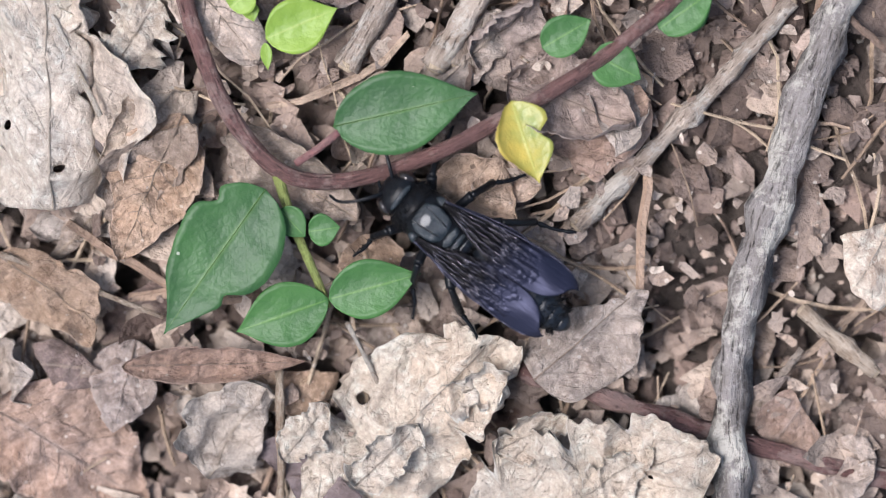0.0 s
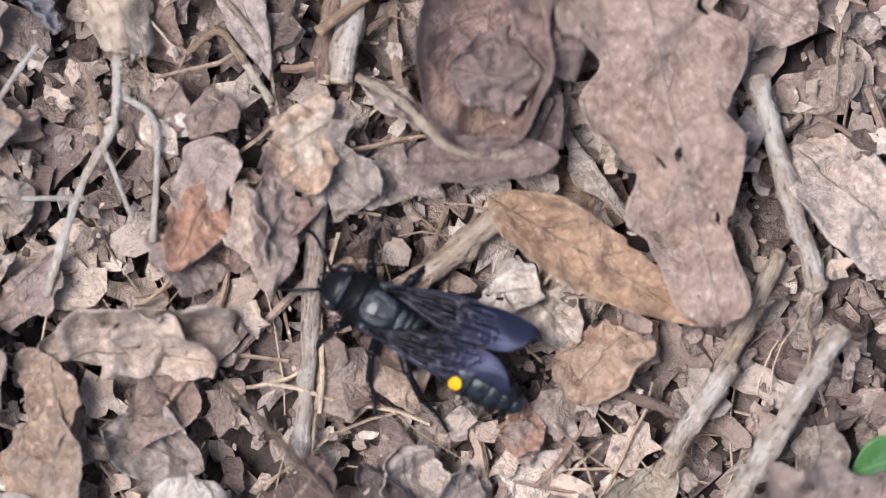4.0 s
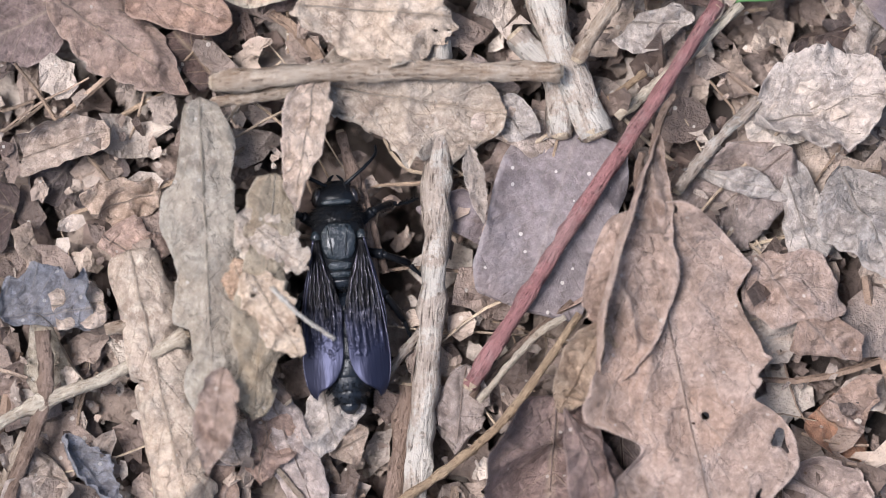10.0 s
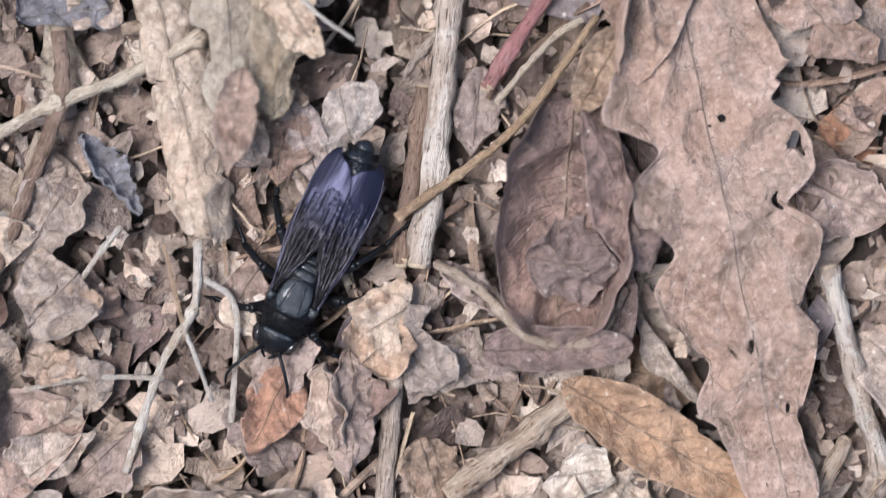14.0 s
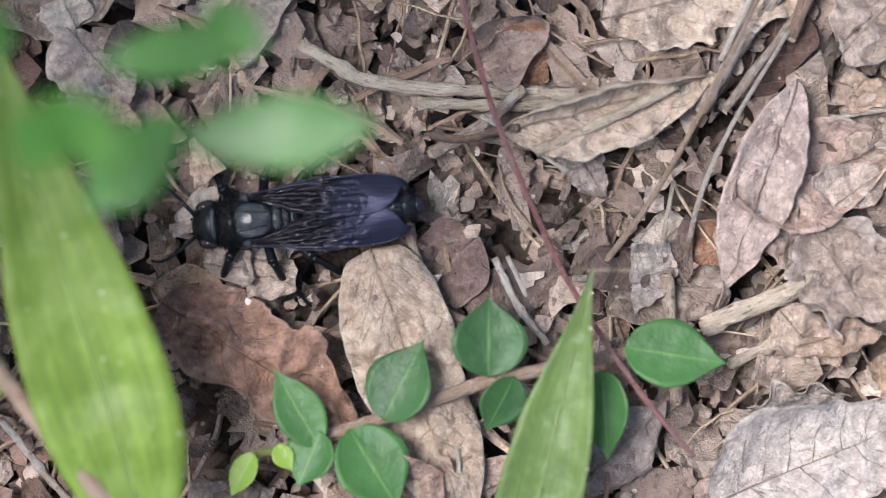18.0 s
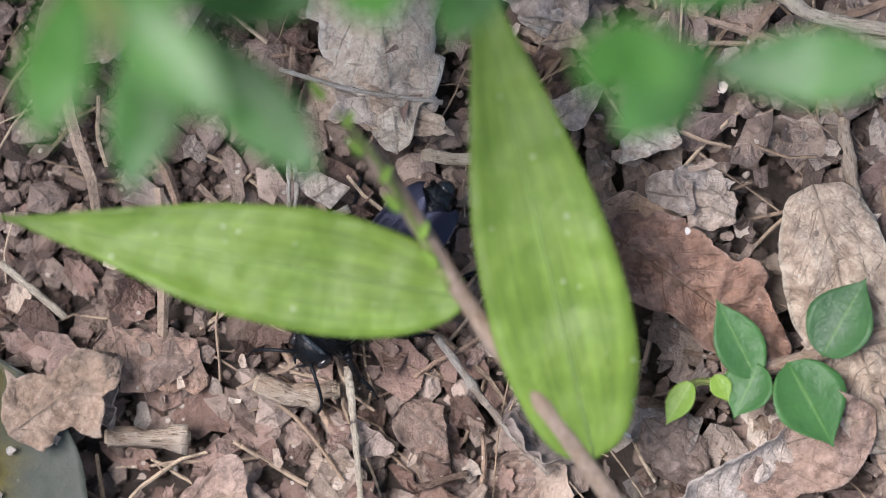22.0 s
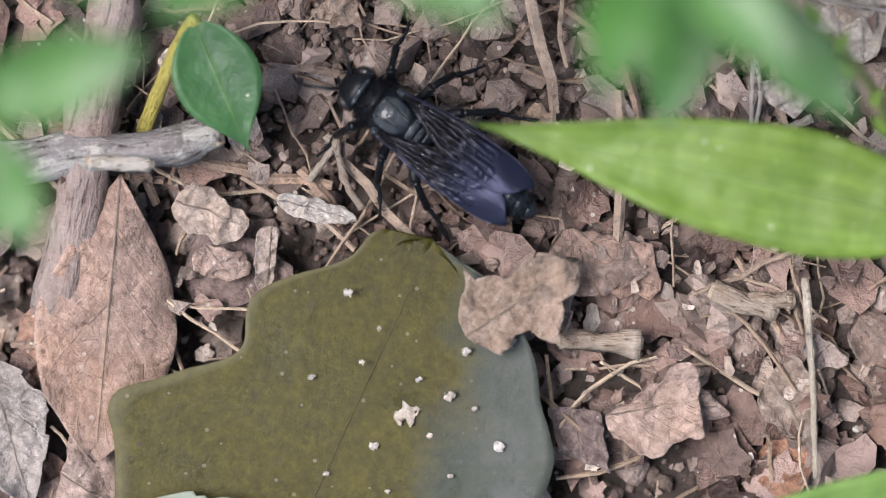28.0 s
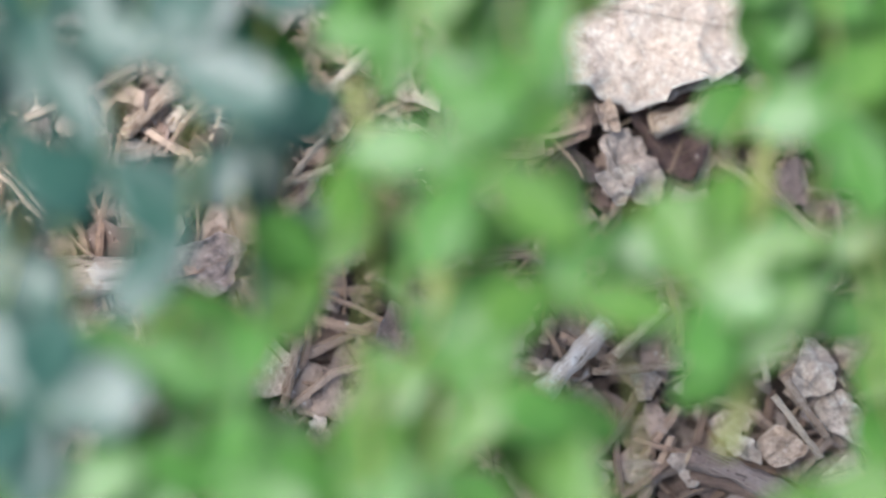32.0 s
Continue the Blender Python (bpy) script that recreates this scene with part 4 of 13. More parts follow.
def litter_pieces():
    """The larger torn leaf pieces, a few shapes shared among many."""
    shapes = []
    tones = ("tan", "brown", "grey", "umber", "tan", "dark", "pale", "brown", "rust", "grey", "pink", "olive", "purple", "dark", "brown", "umber")
    for i, tone in enumerate(tones):
        bm = leaf_shape(0.013 + 0.006 * rng.random(), 0.008 + 0.005 * rng.random(), 0.35 + 0.3 * rng.random(), 0.4, (rng.normal(0.2, 0.7), rng.normal(0.2, 0.7)), rng.normal(0, 0.15), 0.3, 0.4, 0.1, breaks=[(rng.uniform(0, 6.28), rng.uniform(0.3, 0.8)) for _ in range(4)], lip=rng.normal(0.05, 0.15), seed=200 + i, nu=18, nv=10, thick=0)
        me = bpy.data.meshes.new("leaf_piece")
        bm.to_mesh(me)
        bm.free()
        me.materials.append(LEAF[tone])
        for p in me.polygons:
            p.use_smooth = True
        shapes.append(me)
    spots = []
    while len(spots) < 300:
        best, gap = None, -1
        for _ in range(12):
            x, y = rng.uniform(WIDE[0], WIDE[1]), rng.uniform(WIDE[2], WIDE[3])
            if leafy(x, y) < 0.45:
                continue
            if hollow(x, y) > 0.15:
                continue
            if y > 0.175 and x > -0.1 or y < -0.03 and x < -0.08 or math.hypot(x - ROT[0], y - ROT[1]) < ROT[2]:
                continue
            d = min((math.dist((x, y), s) for s in spots), default=1)
            if d > gap:
                best, gap = (x, y), d
        if best:
            spots.append(best)
    for k, (x, y) in enumerate(spots):
        wet = (3, 5, 8, 13, 14, 15)
        ob = new("leaf_piece", shapes[wet[k % 6] if rng.random() < damp(x, y) else k % len(shapes)])
        ob.parent = ground
        ob.matrix_local = pose(x, y, soil_height(x, y) + rng.uniform(0.0008, 0.0042), rng.normal(0, 11), rng.normal(0, 11), rng.uniform(0, 360))


# ---- leaves, sticks and plants ----
dead_leaf('pale', (-47.9, 28.1), (-41.5, -0.8), 18.0, 5, tear=0.5, holes=0.05, crumple=0.12)
dead_leaf('tan', (-30.6, 11.1), (-44.1, -8.7), 11.3, 5, curl=(0.8, 0.5), tear=0.4)
dead_leaf('brown', (-57.2, -22.0), (-39.4, -35.3), 16.0, 5, curl=(-0.6, -0.4))
dead_leaf('chalk', (-20.8, -37.8), (4.8, -15.9), 20.0, 5, tear=0.2, holes=0.07, crumple=0.15, crease=0.2, blunt=0.4, breaks=((0.5, 0.85), (1.9, 0.8), (3.7, 0.85), (5.0, 0.8)), notch=((0.35, 0.6, 0.02, 1), (0.62, 0.5, 0.02, -1), (0.8, 0.4, 0.03, 1)), nu=96, nv=44, label='bleached leaf, cracked and flaking, on the litter')
for at, to, wide, lift in (((-14.2, -33.4), (-6.4, -26.6), 6.4, 8.5), ((-3.6, -24.2), (4.6, -21.6), 5.4, 8.5), ((-22.4, -29.8), (-16.8, -23.6), 4.6, 8.0), ((2.4, -30.6), (10.8, -27.0), 5.8, 8.5), ((12.6, -36.4), (20.6, -31.2), 5.2, 8.5)):
    dead_leaf('chalk', at, to, wide, lift, tear=0.4, crease=0.2, lip=0.15, label='small flake of bleached leaf, curled at its edge')
dead_leaf('chalk', (-6.4, -42.7), (28.4, -30.7), 21.0, 5.5, tear=0.2, holes=0.06, crumple=0.15, crease=0.2, blunt=0.4, breaks=((0.6, 0.85), (1.4, 0.8), (2.3, 0.78), (4.9, 0.8)), notch=((0.3, 0.5, 0.02, 1), (0.55, 0.6, 0.02, 1), (0.75, 0.5, 0.03, 1)), nu=100, nv=44, label='broad bleached leaf, cracked and torn, on the litter')
dead_leaf('pale', (-35.5, -36.2), (-24.2, -20.7), 14.0, 5, tear=0.5, crumple=0.15)
dead_leaf('white', (51.8, -4.3), (42.4, -18.4), 11.3, 4, tear=0.3)
dead_leaf('tan', (8.3, -22.8), (23.7, -10.4), 13.3, 4.5, curl=(0.6, 0.2), tear=0.2)
dead_leaf('tan', (-56.5, -3.3), (-39.3, -15.8), 8.7, 4.5, tear=0.3)
dead_leaf('pink', (-40.7, -17.9), (-18.7, -18.6), 4.7, 6, curl=(0.7, 0.7))
dead_leaf('pink', (3.3, 2.8), (22.9, 8.2), 12.7, 4, tear=0.25)
dead_leaf('grey', (-28.1, 9.5), (-11.6, -2.2), 11.3, 4, tear=0.3)
dead_leaf('grey', (-2.7, 11.2), (10.5, 21.5), 11.3, 4, tear=0.3)
dead_leaf('pale', (-30.7, 16.5), (-41.7, 3.3), 10.0, 6, tear=0.4, curl=(0.9, 0.3))
dead_leaf('tan', (-11.8, -4.9), (-8.5, -14.5), 8.7, 4)
dead_leaf('brown', (-39.3, -15.1), (-42.8, -25.7), 8.7, 4.5)
dead_leaf('grey', (-55.3, -14.1), (-52.4, -27.8), 9.3, 4.5, tear=0.4)
dead_leaf('tan', (1.6, 6.3), (9.8, -0.3), 10.0, 4, tear=0.3)
dead_leaf('tan', (47.3, -35.3), (36.5, -38.0), 10.0, 5, tear=0.3)
dead_leaf('chalk', (-47.2, 1.0), (-45.2, 46.5), 17.5, 7.0, tear=0.34, curl=(-1.3, -0.8), holes=0.03, crumple=0.12, blunt=0.2, crease=0.13, lip=-0.08, nu=110, nv=50, notch=((0.6, 0.5, 0.03, 1), (0.3, 0.35, 0.02, -1), (0.45, 0.4, 0.02, -1), (0.52, 0.5, 0.012, -1), (0.86, 0.5, 0.05, -1)), label='large bleached leaf, half rolled, cracked and torn')
dead_leaf('chalk', (-38.5, 17.5), (-33.5, 24.5), 7.0, 8.0, tear=0.5, curl=(-0.6, 0.5), blunt=0.35, label='torn frayed flap of a bleached leaf')
dead_leaf('grey', (-34.1, 33.3), (-22.1, 16.8), 9.0, 8, curl=(0.9, -0.5), tear=0.15, crease=0.1, blunt=0.4)
dead_leaf('pale', (-66.7, 18.0), (-54.5, 1.8), 13.3, 5, tear=0.4)
dead_leaf('tan', (-31.3, 11.0), (-39.9, -5.5), 10.0, 5, curl=(0.7, 0.2))
dead_leaf('brown', (-65.3, 32.9), (-54.8, 34.3), 17.3, 4.5, tear=0.3, curl=(-0.4, -0.4))
dead_leaf('tan', (-61.4, 52.8), (-64.9, 36.8), 8.7, 6, curl=(0.6, 0.9), tear=0.3)
dead_leaf('orange', (-27.1, 28.4), (-13.0, 37.4), 7.3, 5, curl=(0.9, 0.6))
dead_leaf('grey', (-0.0, 38.0), (3.2, 23.5), 7.3, 4, tear=0.3)
dead_leaf('pink', (-15.5, 27.7), (-7.9, 24.1), 7.3, 4)
dead_leaf('brown', (12.6, 30.9), (38.4, 41.9), 22.0, 4, tear=0.3, peak=0.4, holes=0.02, label='large grey-brown lobed dead leaf lying flat on soil')
dead_leaf('pink', (2.7, 14.5), (9.6, 23.2), 11.3, 3.6)
dead_leaf('pink', (6.5, 11.7), (21.1, 5.7), 12.7, 3.6)
dead_leaf('tan', (-8.0, -3.8), (8.5, 1.2), 11.3, 4.5, tear=0.3)
dead_leaf('brown', (-9.1, 50.8), (-5.4, 46.7), 6.0, 5)
dead_leaf('grey', (-57.1, 62.7), (-41.1, 60.5), 10.7, 6, tear=0.4, crumple=0.2, curl=(0.6, 0.6))
dead_leaf('brown', (-63.7, 37.2), (-56.0, 60.0), 10.0, 5, tear=0.4, curl=(0.5, 0.2))
dead_leaf('orange', (-9.6, 77.6), (14.2, 61.9), 10.0, 6, curl=(1.0, 0.9), crumple=0.12, bend=0.06, label='orange-brown curled leaf beside the large brown leaf')
dead_leaf('tan', (41.3, 66.0), (24.1, 83.1), 11.3, 5, tear=0.25, curl=(0.4, 0.2))
dead_leaf('brown', (-46.3, 74.4), (-38.6, 85.0), 8.7, 5, tear=0.4)
dead_leaf('pink', (-42.1, 68.4), (-46.8, 77.7), 10.0, 4.5, tear=0.3)
dead_leaf('pink', (-34.2, 82.2), (-35.0, 66.7), 6.7, 5, curl=(0.6, 0.6))
dead_leaf('tan', (-32.4, 80.1), (-24.9, 87.5), 10.0, 5.5, curl=(0.7, 0.7), tear=0.2)
dead_leaf('tan', (-23.6, 75.2), (-16.7, 83.9), 9.3, 4.5, tear=0.4, holes=0.08)
dead_leaf('tan', (-22.3, 49.2), (-17.7, 63.2), 9.3, 5, tear=0.4)
dead_leaf('tan', (-26.4, 71.5), (-24.2, 63.6), 7.3, 4)
dead_leaf('rust', (-1.3, 55.9), (9.5, 62.5), 8.7, 4, curl=(0.5, 0.1))
dead_leaf('pale', (-7.0, 69.2), (-0.4, 59.8), 8.7, 3.5, tear=0.3)
dead_leaf('grey', (-22.3, 49.2), (-17.7, 38.6), 9.3, 4.5)
dead_leaf('dark', (-19.7, 38.1), (-25.0, 48.1), 8.7, 4)
dead_leaf('white', (-47.4, 89.3), (-44.4, 83.3), 6.0, 6)
dead_leaf('tan', (-13.4, 47.5), (-17.7, 38.7), 6.0, 5)
dead_leaf('grey', (27.0, 51.9), (27.7, 40.2), 7.3, 5, tear=0.3)
dead_leaf('rust', (-9.9, 50.7), (-3.9, 53.0), 7.3, 4, tear=0.5)
dead_leaf('oak', (3.4, 132.0), (16.0, 62.0), 24.5, 7.5, stalk=6, curl=(0.5, 0.35), bend=0.03, crumple=0.13, tear=0.16, flutter=0.2, holes=0.07, blunt=0.32, peak=0.42, nu=150, nv=60, crease=0.1, teeth=6, tooth=0.16, notch=((0.33, 0.3, 0.035, 1), (0.5, 0.35, 0.03, 1), (0.66, 0.3, 0.04, 1), (0.86, 0.55, 0.12, 1), (0.22, 0.25, 0.03, -1), (0.38, 0.4, 0.03, -1), (0.55, 0.35, 0.035, -1), (0.74, 0.35, 0.04, -1), (0.9, 0.3, 0.1, -1)), label='large brown dried leaf with lobes, stalk and holes')
dead_leaf('oak', (5.2, 140.0), (-2.4, 111.6), 10.5, 9.5, stalk=5, roll=-8, curl=(2.1, 0.15), bend=0.05, crumple=0.12, tear=0.14, blunt=0.55, peak=0.62, crease=0.16, lip=0.1, nu=70, nv=36, label='lobe of dry brown leaf with a rolled edge')
dead_leaf('honey', (-1.2, 118.5), (-7.2, 108.6), 6.6, 10.5, curl=(0.9, -0.6), bend=0.08, crumple=0.14, tear=0.12, blunt=0.6, crease=0.18, label='curled honey-brown flap of the large dead leaf')
dead_leaf('umber', (-7.2, 110.6), (-10.2, 82.8), 21.0, 5.0, curl=(1.25, 1.5), bend=-0.12, crumple=0.16, crease=0.2, tear=0.14, blunt=0.3, peak=0.5, lip=0.12, nu=64, nv=40, label='dark pinkish brown cupped leaf with a curled rim')
stick('tan', [(-23.9, 91.9, 8), (-19.1, 88.9, 9), (-14.2, 83.6, 10), (-9.1, 81.9, 10), (-5.1, 83.3, 10), (-2.0, 88.4, 9)], 1.07, 3.0, label='curled pale rim of a dead leaf', name='leaf_rim', category='dead leaf')
dead_leaf('brown', (-24.2, 91.9), (-13.4, 83.5), 4.7, 7, curl=(0.9, 0.5))
dead_leaf('umber', (-18.7, 81.6), (-1.2, 81.4), 6.0, 8.5, roll=-14, curl=(0.9, 0.5), tear=0.1, crumple=0.06, blunt=0.4)
dead_leaf('umber', (-3.2, 80.0), (-2.3, 94.2), 4.7, 9, curl=(0.8, 0.8), tear=0.1)
dead_leaf('umber', (-6.6, 109.0), (0.6, 90.0), 9.5, 11.5, roll=-12, curl=(0.5, -0.7), tear=0.1, crumple=0.1, crease=0.16, blunt=0.7, peak=0.6, label='grey-brown folded flap over a cupped leaf')
dead_leaf('umber', (-13.5, 92.5), (-1.8, 91.0), 9.0, 8.5, roll=14, curl=(0.7, -0.3), crumple=0.3, crease=0.25, tear=0.2, label='crumpled dark leaf scrap inside a cupped leaf')
dead_leaf('straw', (-55.8, 129.0), (-49.4, 95.6), 11.6, 8.0, curl=(-1.5, -1.3), crumple=0.16, tear=0.3, blunt=0.16, crease=0.14, notch=((0.45, 0.5, 0.012, -1), (0.78, 0.4, 0.03, 1), (0.3, 0.3, 0.02, 1)), nu=90, nv=30, label='tan leaf rolled into a half tube, torn at the end')
dead_leaf('olive', (-47.1, 146.1), (-46.5, 110.0), 8.3, 10, curl=(-0.7, -0.4), crumple=0.08, tear=0.34, blunt=0.25)
dead_leaf('olive', (-38.6, 137.0), (-42.1, 109.5), 6.1, 11, curl=(0.5, -0.7), crumple=0.08, tear=0.34, blunt=0.25)
dead_leaf('oak', (-44.9, 115.0), (-47.2, 102.4), 6.4, 13, roll=10, curl=(1.2, 0.8), bend=0.1, crumple=0.16, crease=0.18, tear=0.16, point=0.5, label='brown cupped leaf scrap with a curled rim')
dead_leaf('pale', (-34.0, 147.2), (-12.4, 143.2), 13.0, 7.0, bend=0.0, twist=0.0, curl=(-0.3, -0.15), crumple=0.1, tear=0.32, teeth=9, tooth=0.1, blunt=0.35, peak=0.5, holes=0.05, crease=0.1, nu=96, nv=44, label='pale buff leaf with a torn toothed edge under a twig')
dead_leaf('grey', (-16.4, 139.6), (-14.9, 130.4), 2.6, 9.0, curl=(0.8, 0.8), tear=0.2, crumple=0.1, label='narrow curled strip hanging from a torn leaf')
dead_leaf('purple', (-3.6, 141.2), (-10.8, 120.4), 15.0, 5, curl=(0.12, -0.1), crumple=0.05, tear=0.05, blunt=0.1, peak=0.5, bend=0.03, label='smooth purplish grey leaf broken off square')
dead_leaf('pale', (33.9, 147.0), (16.2, 139.3), 13.3, 6, curl=(0.3, 0.3), tear=0.2)
dead_leaf('pink', (21.3, 138.3), (5.7, 126.3), 12.0, 4.5)
dead_leaf('brown', (15.6, 127.9), (25.0, 115.8), 10.0, 5, tear=0.3)
dead_leaf('grey', (19.8, 136.9), (25.0, 118.4), 6.7, 5.5, curl=(-0.8, -0.8), tear=0.2)
dead_leaf('grey', (26.4, 135.4), (32.4, 121.5), 10.0, 5)
dead_leaf('blue', (-71.0, 121.4), (-56.9, 122.3), 9.3, 6, curl=(0.2, 0.2), tear=0.45)
dead_leaf('blue', (-64.8, 107.5), (-58.2, 98.2), 4.7, 6.5, curl=(0.9, 0.9))
dead_leaf('pink', (-40.3, 112.6), (-33.7, 92.2), 6.0, 5.5, curl=(0.5, 0.3), bend=0.02, tear=0.05)
dead_leaf('tan', (-69.9, 139.8), (-58.0, 143.3), 8.7, 5, tear=0.4)
dead_leaf('tan', (-62.2, 133.5), (-52.3, 135.9), 8.7, 6, tear=0.4)
dead_leaf('pink', (-59.1, 130.9), (-51.4, 125.4), 8.0, 5, tear=0.4)
dead_leaf('tan', (-66.2, 133.1), (-70.4, 126.7), 7.3, 4.5, tear=0.4)
dead_leaf('grey', (-32.8, 150.0), (-36.6, 132.6), 6.0, 9, curl=(1.0, 0.7))
dead_leaf('pale', (-42.0, 126.2), (-36.6, 116.2), 5.6, 12.5, tear=0.4, blunt=0.3, breaks=(), crumple=0.1, holes=0.07, teeth=11, tooth=0.12, nu=90, nv=30, label='pale scrap of eaten leaf with a jagged edge')
dead_leaf('pale', (-43.0, 132.5), (-35.5, 126.0), 5.0, 12.0, tear=0.4, blunt=0.3, breaks=(), crumple=0.1, teeth=8, tooth=0.12, nu=60, nv=24, label='pale eaten leaf scrap beside the dark hole')
stick('root', [(-39.5, 124.0, 14), (-36.2, 120.6, 14.5), (-32.4, 117.8, 14)], 0.5, 13)
dead_leaf('tan', (-41.4, 121.6), (-44.5, 128.2), 6.0, 10, tear=0.5)
dead_leaf('tan', (-33.7, 104.5), (-27.7, 107.6), 7.3, 5, tear=0.4)
dead_leaf('brown', (-17.6, 114.5), (-19.3, 104.1), 6.7, 5, curl=(0.7, 0.5))
dead_leaf('dark', (0.6, 110.0), (0.7, 93.0), 8.0, 4)
dead_leaf('pink', (18.6, 100.3), (28.9, 94.7), 10.7, 4.5)
dead_leaf('brown', (21.6, 110.7), (29.3, 103.9), 11.3, 4, tear=0.3)
dead_leaf('grey', (-12.7, 145.1), (-9.0, 138.4), 6.0, 6)
dead_leaf('tan', (-64.1, 105.1), (-72.9, 91.0), 8.0, 5, tear=0.4, curl=(0.6, 0.2))
dead_leaf('tan', (-61.7, 95.3), (-71.8, 85.1), 10.0, 5, tear=0.4)
dead_leaf('grey', (-71.8, 82.6), (-61.6, 78.4), 10.0, 5, tear=0.4, holes=0.04)
dead_leaf('pink', (-43.0, 93.4), (-48.4, 85.1), 8.0, 5, tear=0.4)
dead_leaf('white', (-46.9, 89.6), (-43.8, 85.7), 4.7, 5.5)
dead_leaf('pink', (-39.1, 90.7), (-45.2, 83.7), 8.0, 5, tear=0.3)
dead_leaf('rust', (-40.7, 80.3), (-46.2, 70.1), 7.3, 5)
dead_leaf('tan', (-36.8, 80.9), (-34.5, 69.8), 6.0, 6, curl=(0.7, 0.7))
dead_leaf('tan', (-28.8, 89.1), (-25.8, 80.6), 8.0, 5.5, tear=0.3, curl=(0.4, 0.2))
dead_leaf('tan', (-26.3, 83.8), (-20.6, 78.5), 8.7, 5, tear=0.4)
dead_leaf('brown', (-19.1, 84.9), (-15.5, 74.4), 7.3, 5, tear=0.3)
dead_leaf('grey', (-34.6, 114.0), (-32.3, 103.5), 9.3, 4.5, tear=0.2)
dead_leaf('pink', (-40.5, 110.9), (-41.4, 101.2), 7.3, 5)
dead_leaf('tan', (-46.3, 111.0), (-43.9, 103.8), 5.3, 7)
dead_leaf('brown', (19.7, 120.3), (27.2, 112.3), 10.0, 5, tear=0.3)
dead_leaf('blue', (14.8, 104.8), (15.9, 98.2), 4.7, 4)
dead_leaf('straw', (-56.4, 168.0), (-28.6, 158.8), 12.2, 8, curl=(0.25, 0.5), crumple=0.09, tear=0.1, point=0.5, peak=0.55, label='olive-tan dried leaf with a clear midrib and pointed tip')
dead_leaf('pale', (-38.2, 156.6), (-14.8, 154.1), 13.6, 8.5, tear=0.08, curl=(0.3, 0.2), holes=0.03, blunt=0.3, breaks=((0.4, 0.72), (2.4, 0.7), (4.1, 0.74), (5.4, 0.8)), nu=90, nv=36, label='pale angular piece of dead leaf, torn straight')
dead_leaf('pink', (-64.7, 159.3), (-48.8, 146.9), 9.3, 6, curl=(-0.5, -0.4))
dead_leaf('pink', (-60.0, 162.4), (-43.2, 155.2), 7.3, 6.5, tear=0.3)
dead_leaf('pink', (-3.6, 164.8), (11.2, 157.1), 11.3, 7, tear=0.1, curl=(0.3, 0.3))
dead_leaf('grey', (0.0, 153.6), (10.5, 153.2), 6.0, 6, tear=0.3)
dead_leaf('grey', (16.6, 141.2), (33.1, 143.2), 12.7, 6.5, tear=0.15, curl=(0.3, 0.4))
dead_leaf('pink', (18.2, 163.5), (12.8, 160.4), 9.3, 5)
dead_leaf('pink', (-25.8, 165.7), (-15.4, 163.3), 8.0, 7)
dead_leaf('grey', (28.4, 155.9), (36.7, 148.4), 12.7, 5, tear=0.3)
dead_leaf('brown', (-67.8, 168.0), (-58.8, 162.4), 10.0, 5, tear=0.3)
dead_leaf('pink', (-41.4, 171.6), (-25.7, 168.4), 8.7, 5)
dead_leaf('brown', (24.3, 167.9), (34.6, 161.0), 10.0, 5)
dead_leaf('grey', (-66.7, 122.6), (-57.9, 123.0), 8.0, 6, tear=0.4)
dead_leaf('pink', (-84.1, 68.8), (-64.6, 75.5), 13.3, 5.5, curl=(0.3, 0.2), tear=0.12)
dead_leaf('tan', (-74.6, 66.6), (-67.2, 53.9), 10.7, 6, tear=0.35, curl=(0.4, 0.2))
dead_leaf('tan', (-62.4, 61.0), (-37.3, 64.9), 10.7, 6, tear=0.4, crumple=0.25, holes=0.04)
dead_leaf('tan', (-59.0, 62.9), (-60.1, 49.0), 9.3, 6, tear=0.3, curl=(0.6, 0.3))
dead_leaf('pale', (-25.6, 87.6), (-36.2, 82.0), 10.0, 6.5, tear=0.2, curl=(-0.5, -0.3))
dead_leaf('tan', (-28.9, 83.7), (-20.6, 75.6), 8.7, 5.5, tear=0.4)
dead_leaf('white', (-13.9, 65.8), (-2.6, 67.1), 7.3, 5, tear=0.25, blunt=0.45)
dead_leaf('tan', (-6.6, 50.7), (9.5, 62.8), 9.3, 5, tear=0.3)
dead_leaf('tan', (-71.4, 86.8), (-64.2, 88.6), 8.7, 5.5, tear=0.4)
dead_leaf('tan', (-71.5, 82.9), (-62.5, 80.0), 7.3, 6, tear=0.4)
dead_leaf('pale', (-83.2, 104.1), (-77.6, 96.2), 8.7, 6, tear=0.4)
dead_leaf('tan', (-70.3, 102.5), (-64.3, 106.2), 10.7, 5.5, curl=(0.7, 0.6))
dead_leaf('pale', (-98.5, 90.2), (-70.3, 97.0), 11.0, 5.5, tear=0.36, curl=(0.3, 0.5), crumple=0.14, crease=0.16, blunt=0.5, bend=0.06, nu=90, nv=36, holes=0.04, label='long pale tan dead leaf, torn along its edge')
dead_leaf('straw', (-110.2, 77.6), (-84.6, 84.0), 11.0, 8.5, roll=14, curl=(0.5, 2.0), bend=0.2, tear=0.12, stalk=8, crumple=0.1, crease=0.1, peak=0.45, blunt=0.8, point=0.3, nu=70, nv=36, label='curled tan leaf arching over the litter')
dead_leaf('pink', (-81.8, 76.4), (-76.5, 83.5), 8.7, 5, tear=0.3)
dead_leaf('tan', (-73.3, 82.8), (-61.4, 95.1), 7.3, 6, curl=(0.9, 0.3), tear=0.3)
